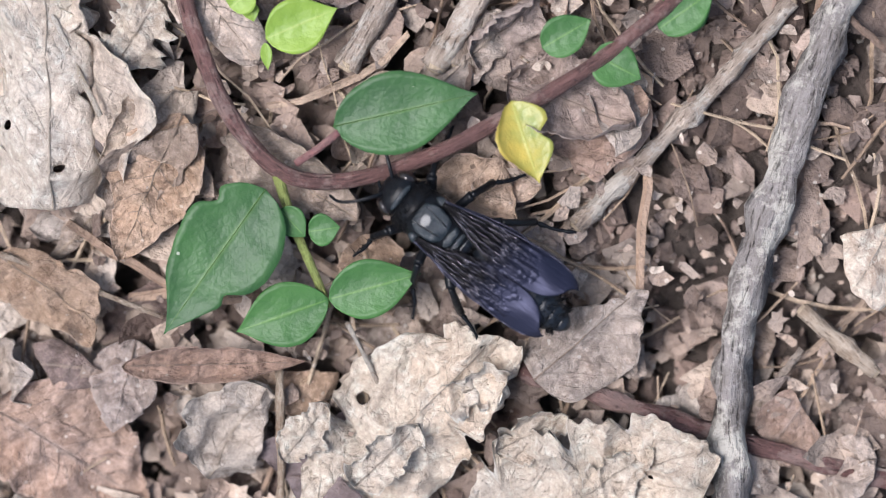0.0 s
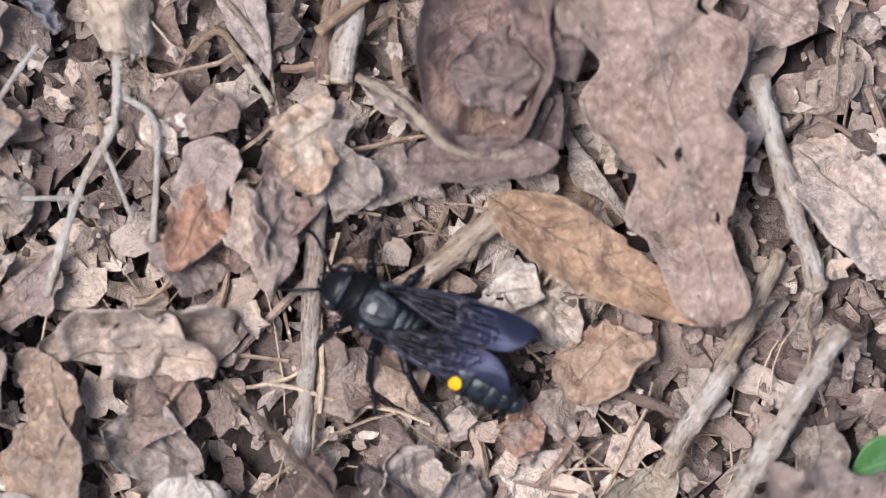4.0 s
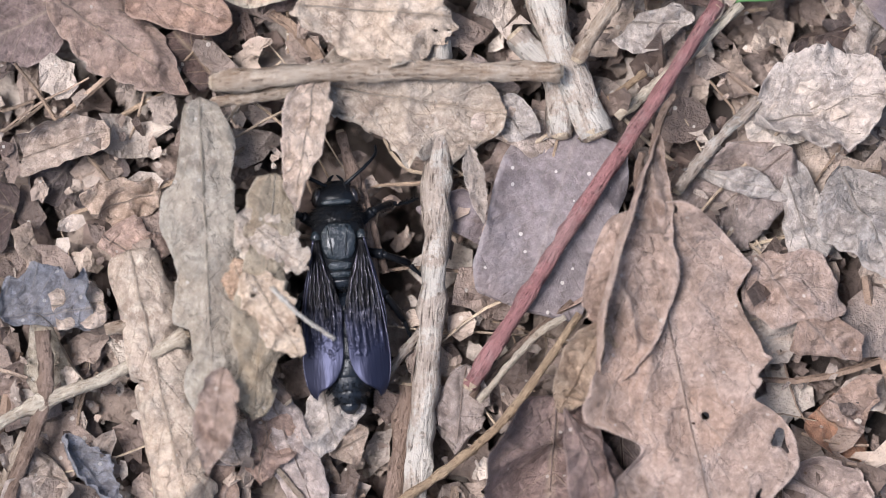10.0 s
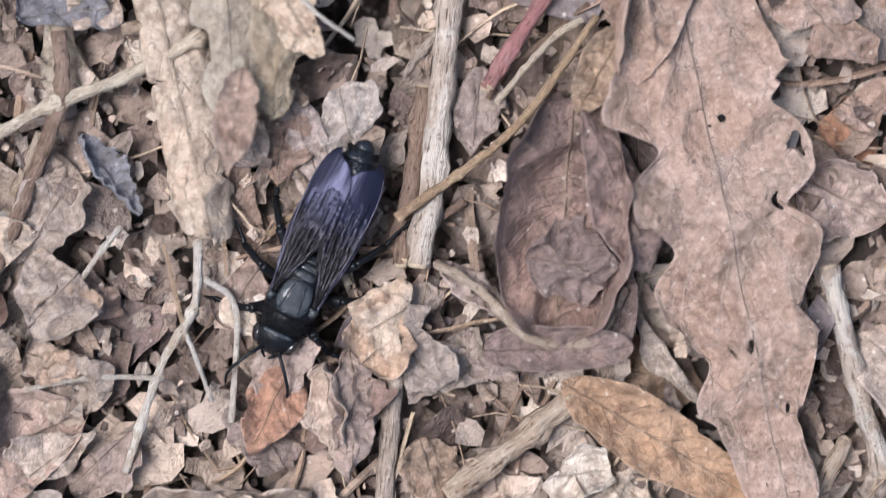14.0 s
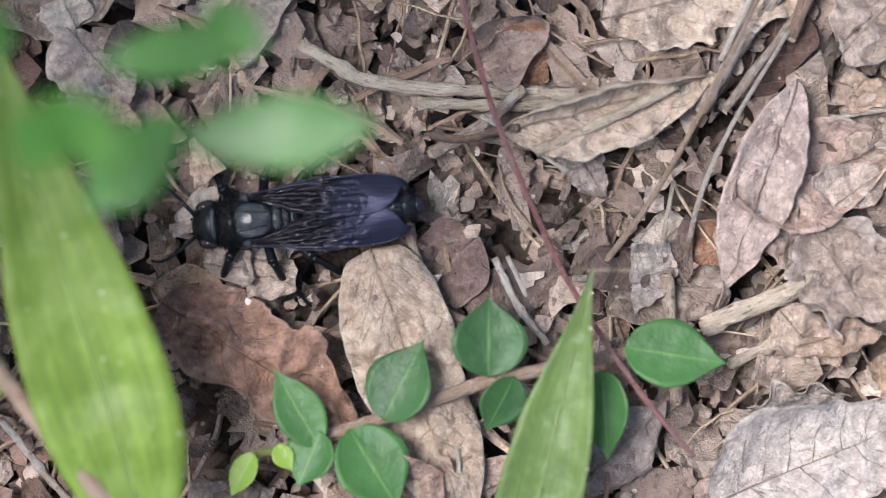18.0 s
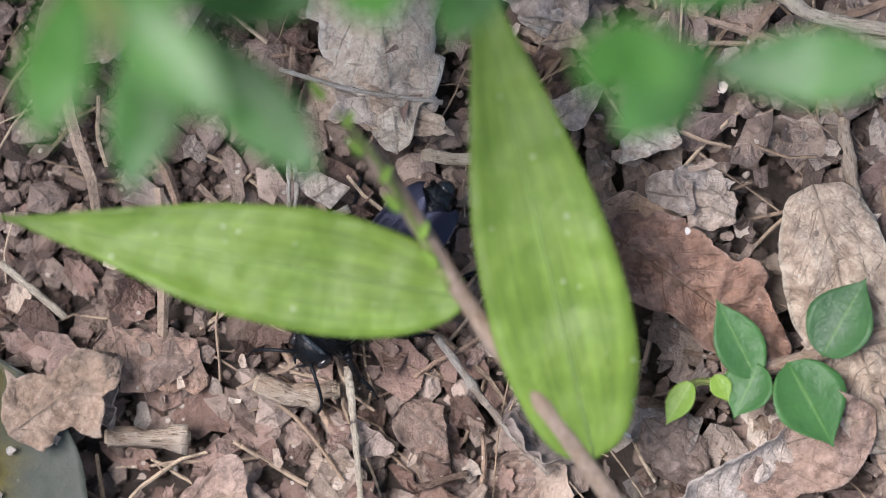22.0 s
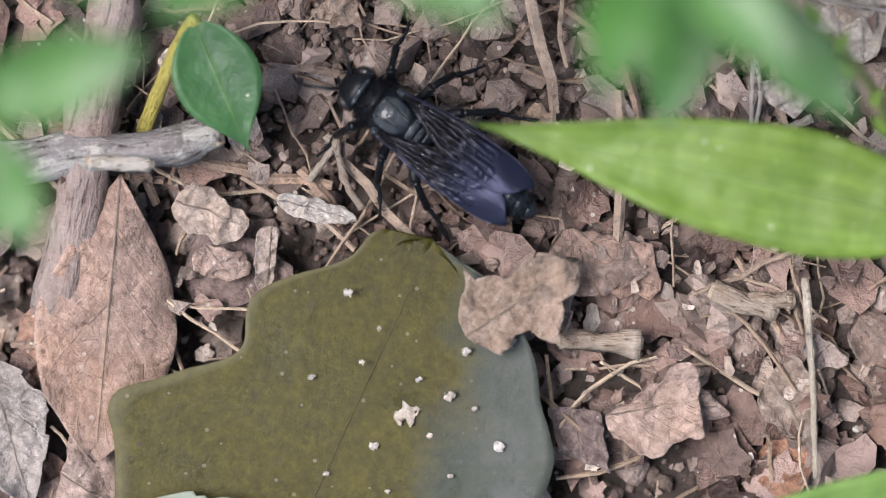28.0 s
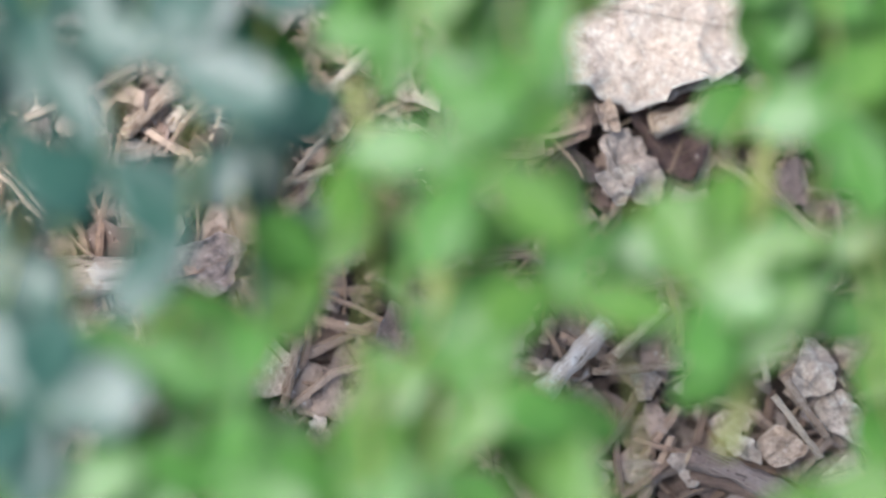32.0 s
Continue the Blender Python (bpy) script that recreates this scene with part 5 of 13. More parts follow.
dead_leaf('tan', (-72.6, 82.2), (-63.5, 79.5), 7.3, 6, tear=0.4)
dead_leaf('grey', (-72.8, 67.8), (-63.6, 74.2), 11.3, 5, tear=0.3)
dead_leaf('grey', (-99.0, 58.9), (-87.2, 62.7), 8.7, 4.5, tear=0.3)
dead_leaf('pink', (-83.3, 65.3), (-74.1, 66.5), 9.3, 4.5, tear=0.3)
dead_leaf('tan', (-74.8, 66.5), (-65.7, 54.7), 11.3, 5.5, tear=0.45, curl=(0.3, 0.3))
dead_leaf('tan', (-78.1, 56.7), (-71.7, 49.4), 8.0, 5, tear=0.4)
dead_leaf('tan', (-63.1, 58.6), (-60.0, 42.2), 9.3, 6, tear=0.3, curl=(0.6, 0.2))
dead_leaf('grey', (-83.5, 43.0), (-69.1, 45.5), 10.7, 5, tear=0.3)
dead_leaf('tan', (-55.3, 53.3), (-43.6, 48.0), 8.7, 6.5, curl=(0.8, 0.4))
dead_leaf('pink', (-62.2, 84.0), (-66.0, 90.6), 8.7, 5, tear=0.4)
dead_leaf('pink', (-76.0, 83.2), (-85.4, 57.0), 9.0, 6.5, roll=-12, curl=(0.2, 1.1), tear=0.1, bend=0.1, twist=0.5, point=0.9, peak=0.45, crumple=0.1, label='pinkish brown pointed leaf, half folded')
dead_leaf('straw', (-125.2, 64.0), (-115.0, 33.4), 12.7, 5.5, curl=(0.3, 0.15), tear=0.12, blunt=0.35, crumple=0.14, label='flat tan leaf with a long pale midrib')
dead_leaf('rust', (-149.2, 58.0), (-127.0, 43.6), 11.6, 7.0, curl=(0.9, -0.5), bend=0.05, tear=0.22, crumple=0.2, crease=0.22, blunt=0.4, lip=0.12, nu=70, nv=34, label='reddish brown crumpled leaf with cracked folds')
dead_leaf('grey', (-86.2, 34.2), (-61.8, 44.3), 18.7, 4.5, tear=0.15, crumple=0.07, blunt=0.5)
dead_leaf('grey', (-100.1, 60.0), (-83.8, 59.0), 9.3, 4.5, tear=0.25)
dead_leaf('grey', (-147.8, 64.7), (-131.5, 61.2), 10.7, 4, tear=0.35)
dead_leaf('pink', (-59.4, 73.7), (-68.7, 65.3), 8.7, 5, tear=0.35)
dead_leaf('pink', (-102.5, 77.0), (-98.0, 69.7), 6.0, 4.5)
dead_leaf('tan', (-78.7, 51.1), (-66.3, 54.8), 8.0, 5, tear=0.4)
dead_leaf('tan', (-63.6, 58.7), (-62.6, 40.4), 10.0, 5, tear=0.3)
dead_leaf('pink', (-101.8, 35.8), (-91.2, 46.1), 10.0, 4)
dead_leaf('pale', (-187.8, 73.6), (-166.7, 69.2), 8.0, 5, tear=0.3, curl=(0.2, 0.2))
dead_leaf('straw', (-190.0, 86.7), (-165.5, 79.8), 16.7, 4.5, tear=0.3, holes=0.05, crumple=0.1)
dead_leaf('tan', (-160.4, 89.7), (-151.7, 79.9), 11.3, 4.5, tear=0.3)
dead_leaf('straw', (-184.4, 73.9), (-165.8, 67.8), 12.7, 4.5, tear=0.4, crumple=0.15)
dead_leaf('pale', (-184.6, 58.8), (-178.8, 62.9), 8.0, 5, tear=0.4)
dead_leaf('pink', (-206.1, 45.0), (-194.6, 37.4), 11.3, 4.5, tear=0.35)
dead_leaf('pink', (-211.2, 39.6), (-205.0, 31.8), 10.0, 4.5, tear=0.35)
dead_leaf('pink', (-135.2, 30.5), (-116.4, 38.3), 15.3, 4, tear=0.2, blunt=0.5)
dead_leaf('brown', (-143.3, 36.3), (-135.9, 29.9), 7.3, 4.5)
dead_leaf('grey', (-140.7, 61.3), (-132.7, 58.9), 8.0, 4, tear=0.4)
dead_leaf('pink', (-177.9, 28.7), (-172.8, 35.4), 7.3, 4.5, tear=0.3)
dead_leaf('tan', (-216.4, 31.3), (-204.5, 40.8), 9.3, 9.6, tear=0.45, crumple=0.14, curl=(0.3, 0.3), label='crumpled pinkish tan leaf scrap on the rotting leaf')
dead_leaf('rot', (-242.4, -15.3), (-221.2, 41.4), 46.0, 8.0, flutter=0.015, twist=0.0, blunt=0.36, peak=0.55, tear=0.12, notch=((0.66, 0.3, 0.12, 1), (0.48, -0.12, 0.08, 1), (0.91, 0.5, 0.1, 1)), curl=(0.06, 0.06), bend=0.01, crumple=0.02, holes=0.0, nu=60, nv=40)
toothed = part('toothed_leaf', leaf_shape(0.0526, 0.0178, 0.68, 0.16, (0.1, 0.2), 0.02, 0.04, 0.26, 0, 9, 0.12, seed=77, nu=110, nv=24), GREEN['under'], None)
toothed.matrix_world = lay((-253.5, 6.8), (-202.9, -7.4), 11.0)
midrib(toothed, BARK['leafrib'], 0.00012, 0.85)
dead_leaf('white', (-224.1, 21.0), (-221.2, 22.1), 2.5, 9.4, tear=0.5, nu=10, nv=6, label='pale crumb of debris on the rotting leaf')
dead_leaf('white', (-218.5, 23.8), (-217.1, 24.4), 1.2, 9.4, tear=0.5, nu=10, nv=6, label='pale crumb of debris on the rotting leaf')
dead_leaf('white', (-226.7, 17.4), (-225.5, 17.8), 1.0, 9.4, tear=0.5, nu=10, nv=6, label='pale crumb of debris on the rotting leaf')
dead_leaf('white', (-230.8, 34.9), (-229.8, 35.3), 0.9, 9.4, tear=0.5, nu=10, nv=6, label='pale crumb of debris on the rotting leaf')
dead_leaf('white', (-216.8, 29.2), (-215.7, 29.6), 1.0, 9.4, tear=0.5, nu=10, nv=6, label='pale crumb of debris on the rotting leaf')
dead_leaf('white', (-212.3, 18.3), (-211.0, 18.8), 1.1, 9.4, tear=0.5, nu=10, nv=6, label='pale crumb of debris on the rotting leaf')
dead_leaf('white', (-234.3, 24.8), (-233.4, 25.2), 0.7, 9.4, tear=0.5, nu=10, nv=6, label='pale crumb of debris on the rotting leaf')
dead_leaf('white', (-211.7, 30.8), (-210.6, 31.2), 0.9, 9.4, tear=0.5, nu=10, nv=6, label='pale crumb of debris on the rotting leaf')
dead_leaf('white', (-221.9, 25.6), (-221.1, 25.9), 0.6, 9.4, tear=0.5, nu=10, nv=6, label='pale crumb of debris on the rotting leaf')
dead_leaf('white', (-222.7, 17.0), (-222.1, 17.2), 0.5, 9.4, tear=0.5, nu=10, nv=6, label='pale crumb of debris on the rotting leaf')
dead_leaf('white', (-228.5, 27.2), (-227.8, 27.4), 0.6, 9.4, tear=0.5, nu=10, nv=6, label='pale crumb of debris on the rotting leaf')
dead_leaf('white', (-220.2, 19.1), (-219.4, 19.4), 0.7, 9.4, tear=0.5, nu=10, nv=6, label='pale crumb of debris on the rotting leaf')
dead_leaf('white', (-224.5, 12.3), (-223.8, 12.5), 0.5, 9.4, tear=0.5, nu=10, nv=6, label='pale crumb of debris on the rotting leaf')
dead_leaf('white', (-215.2, 22.7), (-214.5, 23.0), 0.6, 9.4, tear=0.5, nu=10, nv=6, label='pale crumb of debris on the rotting leaf')
dead_leaf('white', (-231.8, 13.8), (-231.0, 14.1), 0.6, 9.4, tear=0.5, nu=10, nv=6, label='pale crumb of debris on the rotting leaf')
dead_leaf('white', (-217.4, 14.7), (-216.7, 14.9), 0.5, 9.4, tear=0.5, nu=10, nv=6, label='pale crumb of debris on the rotting leaf')
dead_leaf('white', (-226.7, 31.2), (-226.2, 31.4), 0.5, 9.4, tear=0.5, nu=10, nv=6, label='pale crumb of debris on the rotting leaf')
tagged(toothed, 'pale grey-green toothed leaf lying underside up', 'leaf', 'leaf litter')
dead_leaf('pink', (-202.8, 21.8), (-185.2, 26.8), 12.0, 4.5, tear=0.35, crumple=0.12)
dead_leaf('brown', (-143.6, 35.9), (-135.2, 27.8), 7.3, 5, curl=(-0.5, -0.5))
dead_leaf('grey', (-141.2, 18.8), (-123.2, 36.4), 12.7, 5, tear=0.15, blunt=0.5)
dead_leaf('white', (-157.8, 7.7), (-160.2, -16.7), 19.3, 4.5, tear=0.2, holes=0.03, blunt=0.45, crumple=0.08, label='pale pinkish dead leaf with round holes')
dead_leaf('straw', (-134.3, 12.5), (-151.6, 4.1), 10.7, 5, tear=0.2, curl=(0.4, 0.3))
dead_leaf('pale', (-145.4, 1.7), (-129.9, -9.5), 11.3, 4.5, tear=0.3)
dead_leaf('umber', (-204.5, 25.5), (-201.2, 14.4), 8.7, 4, tear=0.3)
dead_leaf('pink', (-193.8, 23.6), (-185.2, 24.8), 7.3, 4.5, tear=0.35)
dead_leaf('pink', (-205.3, 40.7), (-196.1, 40.6), 8.7, 4, tear=0.4)
dead_leaf('tan', (-182.3, 30.2), (-173.5, 16.8), 8.7, 4, tear=0.3)
dead_leaf('brown', (-171.4, 36.2), (-164.5, 30.7), 7.3, 4.5, tear=0.3)
dead_leaf('grey', (-200.8, -7.0), (-187.8, -1.5), 8.7, 3.8, tear=0.35)
dead_leaf('grey', (-232.4, -15.7), (-222.9, -19.2), 9.3, 3.8, tear=0.3)
dead_leaf('pink', (-186.4, -2.1), (-180.0, 1.0), 7.3, 4.2, tear=0.3)
dead_leaf('tan', (-179.3, -9.7), (-169.3, -20.0), 7.3, 4.4, tear=0.3)
dead_leaf('rust', (-220.7, -21.7), (-213.8, -25.4), 7.3, 4, tear=0.3)
dead_leaf('pink', (-257.7, 46.5), (-258.4, 12.8), 17.0, 7, curl=(0.3, -0.4), roll=-8, tear=0.04, crumple=0.05, bend=0.03, blunt=0.85, peak=0.55, crease=0.05, label='long pinkish grey leaf, smooth, folded along its midrib')
dead_leaf('tan', (-252.9, 44.6), (-242.7, 41.5), 7.3, 5, tear=0.45)
dead_leaf('tan', (-240.1, 41.7), (-240.2, 33.1), 3.7, 5, tear=0.3)
dead_leaf('white', (-239.7, 45.0), (-230.3, 43.1), 3.3, 5, blunt=0.5, curl=(0.8, 0.8))
dead_leaf('grey', (-272.0, 23.3), (-265.5, 6.4), 10.0, 5)
dead_leaf('pink', (-266.0, 13.1), (-254.9, 7.3), 13.3, 5, tear=0.2)
dead_leaf('pink', (-247.9, 39.0), (-243.0, 34.1), 6.0, 4, tear=0.3)
dead_leaf('tan', (-213.6, 56.8), (-208.3, 55.3), 4.7, 4.5, tear=0.4)
dead_leaf('chalk', (-179.4, 102.4), (-173.4, 66.2), 15.3, 4.5, tear=0.25, crumple=0.14, curl=(-0.3, -0.3), blunt=0.45)
dead_leaf('purple', (-227.0, 111.9), (-226.7, 102.1), 5.7, 6, curl=(-0.9, -0.9))
dead_leaf('orange', (-202.9, 92.4), (-197.3, 96.7), 7.3, 5, curl=(0.6, 0.2))
dead_leaf('brown', (-211.7, 75.6), (-205.0, 83.2), 9.3, 4.5)
dead_leaf('tan', (-205.8, 74.7), (-194.8, 87.0), 6.0, 6, curl=(0.9, 0.3), tear=0.2)
dead_leaf('tan', (-251.8, 86.9), (-241.7, 83.6), 10.0, 4.5, tear=0.3)
dead_leaf('pale', (-233.2, 95.2), (-226.9, 99.5), 7.3, 4.5, tear=0.35)
dead_leaf('tan', (-236.9, 69.5), (-230.2, 67.3), 6.7, 4, tear=0.4)
dead_leaf('white', (-168.9, 114.5), (-159.8, 114.2), 9.3, 6, tear=0.3)
dead_leaf('white', (-184.9, 108.7), (-180.1, 103.0), 7.3, 4.5, tear=0.3)
dead_leaf('pink', (-208.0, 157.1), (-197.6, 162.1), 7.3, 5, tear=0.2)
dead_leaf('pink', (-225.2, 160.5), (-217.9, 159.5), 7.3, 4.5, tear=0.3)
dead_leaf('chalk', (-170.1, 192.6), (-137.6, 189.4), 21.0, 8.0, tear=0.16, crumple=0.07, crease=0.1, curl=(-0.35, -0.25), blunt=0.4, peak=0.5, nu=70, nv=36, label='broad bleached buff leaf with dark specks')
dead_leaf('pale', (-156.3, 175.4), (-149.3, 167.4), 10.0, 4.5, tear=0.35)
dead_leaf('straw', (-156.4, 181.6), (-154.0, 174.6), 3.4, 8.0, curl=(1.6, 1.4), crumple=0.1, tear=0.2, label='narrow curled tan leaf strip under a bleached leaf')
stick('grey', [(-150.4, 180.6), (-145.0, 182.8), (-139.6, 183.8)], 1.9, 7.5, knots=0.4)
stick('straw', [(-149.0, 177.6), (-139.6, 181.2)], 2.8, 6.0, end=2.4, knots=0.2)
dead_leaf('chalk', (-155.8, 172.6), (-150.8, 168.0), 6.0, 7.5, tear=0.4)
dead_leaf('chalk', (-133.4, 149.4), (-127.2, 144.4), 7.0, 8.0, tear=0.35)
dead_leaf('chalk', (-127.6, 146.2), (-124.0, 138.6), 6.0, 8.0, tear=0.35)
dead_leaf('straw', (-135.6, 137.8), (-130.2, 142.0), 5.6, 8.0, tear=0.25)
dead_leaf('chalk', (-140.2, 140.6), (-136.2, 136.8), 3.8, 8.0, tear=0.35)
stick('branch', [(-144.6, 138.0), (-137.6, 135.6), (-130.4, 132.2)], 2.7, 8.0, end=2.3, knots=0.4)
stick('straw', [(-137.0, 152.6), (-135.6, 147.0)], 0.8, 9.0, knots=0.2)
stick('tan', [(-133.8, 147.4), (-128.4, 140.4)], 0.9, 10.0, knots=0.2)
stick('straw', [(-135.0, 145.2), (-129.2, 138.0)], 0.8, 10.5, knots=0.2)
stick('straw', [(-153.8, 149.6), (-147.8, 155.6)], 1.1, 9.0, knots=0.2)
stick('tan', [(-156.4, 147.4), (-145.6, 148.6)], 0.9, 9.0, knots=0.2)
dead_leaf('tan', (-192.4, 176.1), (-185.8, 179.8), 8.7, 5, curl=(0.6, 0.2), tear=0.1)
dead_leaf('white', (-133.5, 148.6), (-126.0, 150.2), 8.0, 5.5, tear=0.4)
dead_leaf('pale', (-130.7, 144.6), (-123.9, 142.0), 7.3, 5.5, tear=0.4)
dead_leaf('white', (-146.9, 134.7), (-142.9, 140.2), 5.3, 5, tear=0.4)
dead_leaf('pale', (-141.5, 141.6), (-136.8, 144.4), 5.3, 5, tear=0.4)
dead_leaf('pale', (-128.6, 135.8), (-122.5, 138.0), 6.7, 5.5, tear=0.4)
dead_leaf('pale', (-126.7, 152.9), (-121.9, 150.3), 6.0, 5.5, tear=0.4)
dead_leaf('white', (-152.5, 146.0), (-147.0, 146.2), 4.7, 5, tear=0.4)
dead_leaf('orange', (-134.7, 137.7), (-129.2, 137.9), 6.7, 5, tear=0.2)
dead_leaf('pale', (-211.8, 190.0), (-205.0, 188.9), 8.0, 4.5, tear=0.3)
dead_leaf('pink', (-205.4, 159.3), (-198.1, 160.9), 6.0, 5, tear=0.1)
stick('lichen', [(46.8, 21.7), (39.1, 3.1), (33.6, -11.9), (31.0, -21.1), (29.1, -41.8)], 4.30, 3.5, knots=0.5, rough=0.4)
stick('vine', [(5.7, -21.5), (14.8, -25.4), (27.8, -30.6), (49.9, -38.4)], 2.27, 3.5, knots=0.5, rough=0.25, label='dark reddish knotted twig lying under the grey stick')
stick('grey', [(40.1, 19.5), (30.3, 9.6), (22.6, 2.8), (13.4, -5.3)], 2.1, 3)
stick('grey', [(0.2, 15.0), (4.0, 22.0)], 2.67, 4)
stick('tan', [(-22.3, -19.4), (-23.3, -36.1)], 0.93, 6)
stick('tan', [(-54.1, -3.8), (-45.8, -7.7), (-35.4, -12.4)], 0.60, 7)
stick('grey', [(-14.0, -14.4), (-10.3, -23.3)], 0.53, 7)
stick('straw', [(-51.7, 17.9), (-50.3, 10.5), (-47.0, 1.7)], 0.93, 7)
stick('tan', [(39.2, -16.8), (47.3, -24.7)], 1.73, 4)
stick('grey', [(33.2, -27.8), (38.9, -21.5)], 0.80, 4)
stick('brown', [(46.4, 17.2), (50.6, 13.0)], 0.80, 5)
stick('grey', [(29.8, 60.6, 8), (25.7, 54.7, 7.5), (17.5, 42.6, 7.5), (9.2, 30.5, 7), (3.7, 22.4, 6), (-1.9, 14.5, 5)], 2.47, 6, knots=0.3, end=3.07)
stick('grey', [(-0.2, 34.1), (-5.2, 25.9), (-12.2, 15.2)], 2.80, 3.5, knots=0.2)
scaly_twig([(-40.5, 58.0, 8.0), (-35.4, 52.0, 8.5), (-30.5, 46.0, 9.0), (-25.1, 39.3, 9.0), (-21.1, 35.3, 8.5), (-17.7, 31.4, 8.0)], 1.8)
stick('straw', [(-68.8, 0.6), (-54.4, 2.5)], 1.07, 6)
stick('grey', [(-4.3, 42.1), (9.7, 38.2)], 2.13, 3.5)
stick('straw', [(-1.3, 38.4), (4.6, 38.7)], 1.33, 4.5)
stick('root', [(-50.3, 37.9), (-47.0, 27.5), (-40.7, 11.7)], 0.60, 9)
stick('grey', [(-19.5, 152.6), (-20.5, 129.2), (-22.2, 113.6), (-23.9, 100.7), (-25.8, 91.6)], 3.07, 5, knots=0.2, label='long grey-tan fallen stalk lying across the leaves')
stick('grey', [(-27.2, 86.4), (-29.5, 73.4), (-31.7, 53.9), (-34.1, 39.0)], 2.13, 3.2, knots=0.2, label='long grey fallen stalk half under dead leaves')
stick('grey', [(21.9, 89.8), (24.5, 77.9), (27.8, 65.4)], 2.40, 4)
stick('tan', [(23.5, 69.6), (18.1, 59.5), (9.2, 45.0)], 2.07, 4, knots=0.3)
stick('brown', [(-29.9, 53.5), (-23.3, 55.1)], 1.07, 4.5)
stick('brown', [(3.9, 55.0), (11.5, 51.4)], 1.20, 4)
stick('straw', [(-78.7, 106.1), (-67.6, 111.3), (-58.5, 114.6), (-49.6, 118.9)], 1.47, 7)
stick('brown', [(-66.4, 120.0), (-66.3, 112.2), (-71.1, 100.7), (-76.7, 87.9)], 1.73, 7, knots=0.3)
stick('root', [(-51.1, 95.6), (-51.8, 87.9), (-55.9, 80.9), (-60.4, 68.7)], 1.00, 7)
stick('root', [(-50.7, 91.1), (-47.0, 87.1), (-48.0, 74.2)], 0.73, 7)
stick('root', [(-71.8, 78.7), (-64.0, 79.8), (-55.6, 79.6)], 0.60, 7)
stick('root', [(-64.6, 91.5), (-62.2, 94.6), (-59.9, 97.2)], 0.67, 7.5)
stick('root', [(-52.8, 84.7), (-50.1, 76.8)], 0.53, 7.5)
stick('ochre', [(-4.3, 119.8), (-12.7, 108.7), (-19.3, 103.1), (-28.2, 97.2)], 0.93, 8, end=1.13)
stick('straw', [(-16.3, 110.1), (-9.9, 117.0), (-6.0, 119.5)], 0.80, 9)
stick('brown', [(-23.9, 111.1), (-26.9, 97.5), (-27.7, 91.7)], 2.00, 4)
stick('tan', [(-59.0, 119.8), (-50.5, 121.5)], 1.20, 7)
stick('tan', [(-15.3, 70.5), (-8.0, 75.3)], 2.40, 4)
stick('straw', [(-38.0, 96.5), (-33.8, 89.5)], 0.93, 5)
stick('red', [(13.1, 155.3), (5.5, 144.4), (-5.5, 129.1), (-11.6, 120.1), (-17.4, 111.8)], 1.67, 7.5, knots=0.25, end=1.93)
stick('tan', [(-45.5, 147.6), (-32.2, 148.3), (-19.2, 148.2), (-5.6, 147.5)], 2.27, 10, knots=0.1)
stick('tan', [(-45.7, 145.4), (-40.8, 146.0), (-34.2, 146.8)], 1.33, 9)
stick('grey', [(-8.2, 162.9), (-5.9, 152.3), (-1.7, 140.3)], 3.73, 5, knots=0.15)
stick('grey', [(-10.5, 152.5), (-6.0, 147.1), (-5.6, 140.5)], 2.93, 4, knots=0.2)
stick('tan', [(-3.6, 149.0), (-0.1, 154.1), (2.7, 159.3)], 1.73, 9)
stick('grey', [(-15.5, 160.1), (-10.7, 167.1)], 2.67, 6)
stick('straw', [(0.9, 142.4), (6.4, 146.8), (15.9, 155.1)], 1.20, 5)
stick('ochre', [(0.0, 144.5), (4.4, 147.6)], 0.80, 5)
stick('grey', [(7.5, 133.6), (11.9, 138.7), (17.4, 143.8)], 1.33, 6)
stick('brown', [(-31.2, 141.8), (-28.9, 131.9), (-27.3, 120.1)], 1.33, 5)
stick('brown', [(-29.1, 136.5), (-26.5, 125.3)], 0.80, 5)
stick('brown', [(-42.0, 119.5), (-40.5, 113.9), (-38.3, 110.9)], 1.60, 6)
stick('tan', [(-47.8, 110.2), (-40.2, 103.5), (-33.9, 95.4)], 0.60, 6)
stick('ochre', [(-43.0, 95.7), (-39.4, 97.9), (-36.6, 94.2)], 0.80, 6)
stick('brown', [(-28.1, 93.9), (-25.9, 103.0), (-24.3, 112.1)], 2.13, 3.6)
stick('grey', [(-26.8, 113.5), (-22.7, 118.6)], 0.93, 5)
stick('brown', [(-20.1, 98.9), (-22.8, 97.0)], 0.93, 5)
stick('brown', [(-17.1, 110.6), (-13.7, 114.4), (-5.0, 121.3)], 0.80, 5)
stick('straw', [(-86.9, 54.7), (-73.6, 60.2)], 2.27, 5)
stick('straw', [(-83.7, 50.3), (-77.1, 53.7)], 1.33, 5)
stick('tan', [(-23.1, 65.0), (-15.4, 70.1), (-8.3, 75.5)], 2.80, 4.5)
stick('grey', [(10.0, 47.4), (17.5, 57.1)], 2.67, 4)
stick('grey', [(-84.5, 86.5), (-80.3, 95.6)], 0.80, 6)
stick('tan', [(-72.3, 101.2), (-68.8, 108.3)], 1.20, 6)
stick('grey', [(-87.0, 79.7), (-81.7, 88.1), (-73.1, 99.1)], 1.60, 6)
stick('grey', [(-84.3, 79.7), (-73.8, 93.2)], 0.93, 7)
stick('root', [(-84.9, 85.3), (-79.9, 94.9)], 0.67, 8)
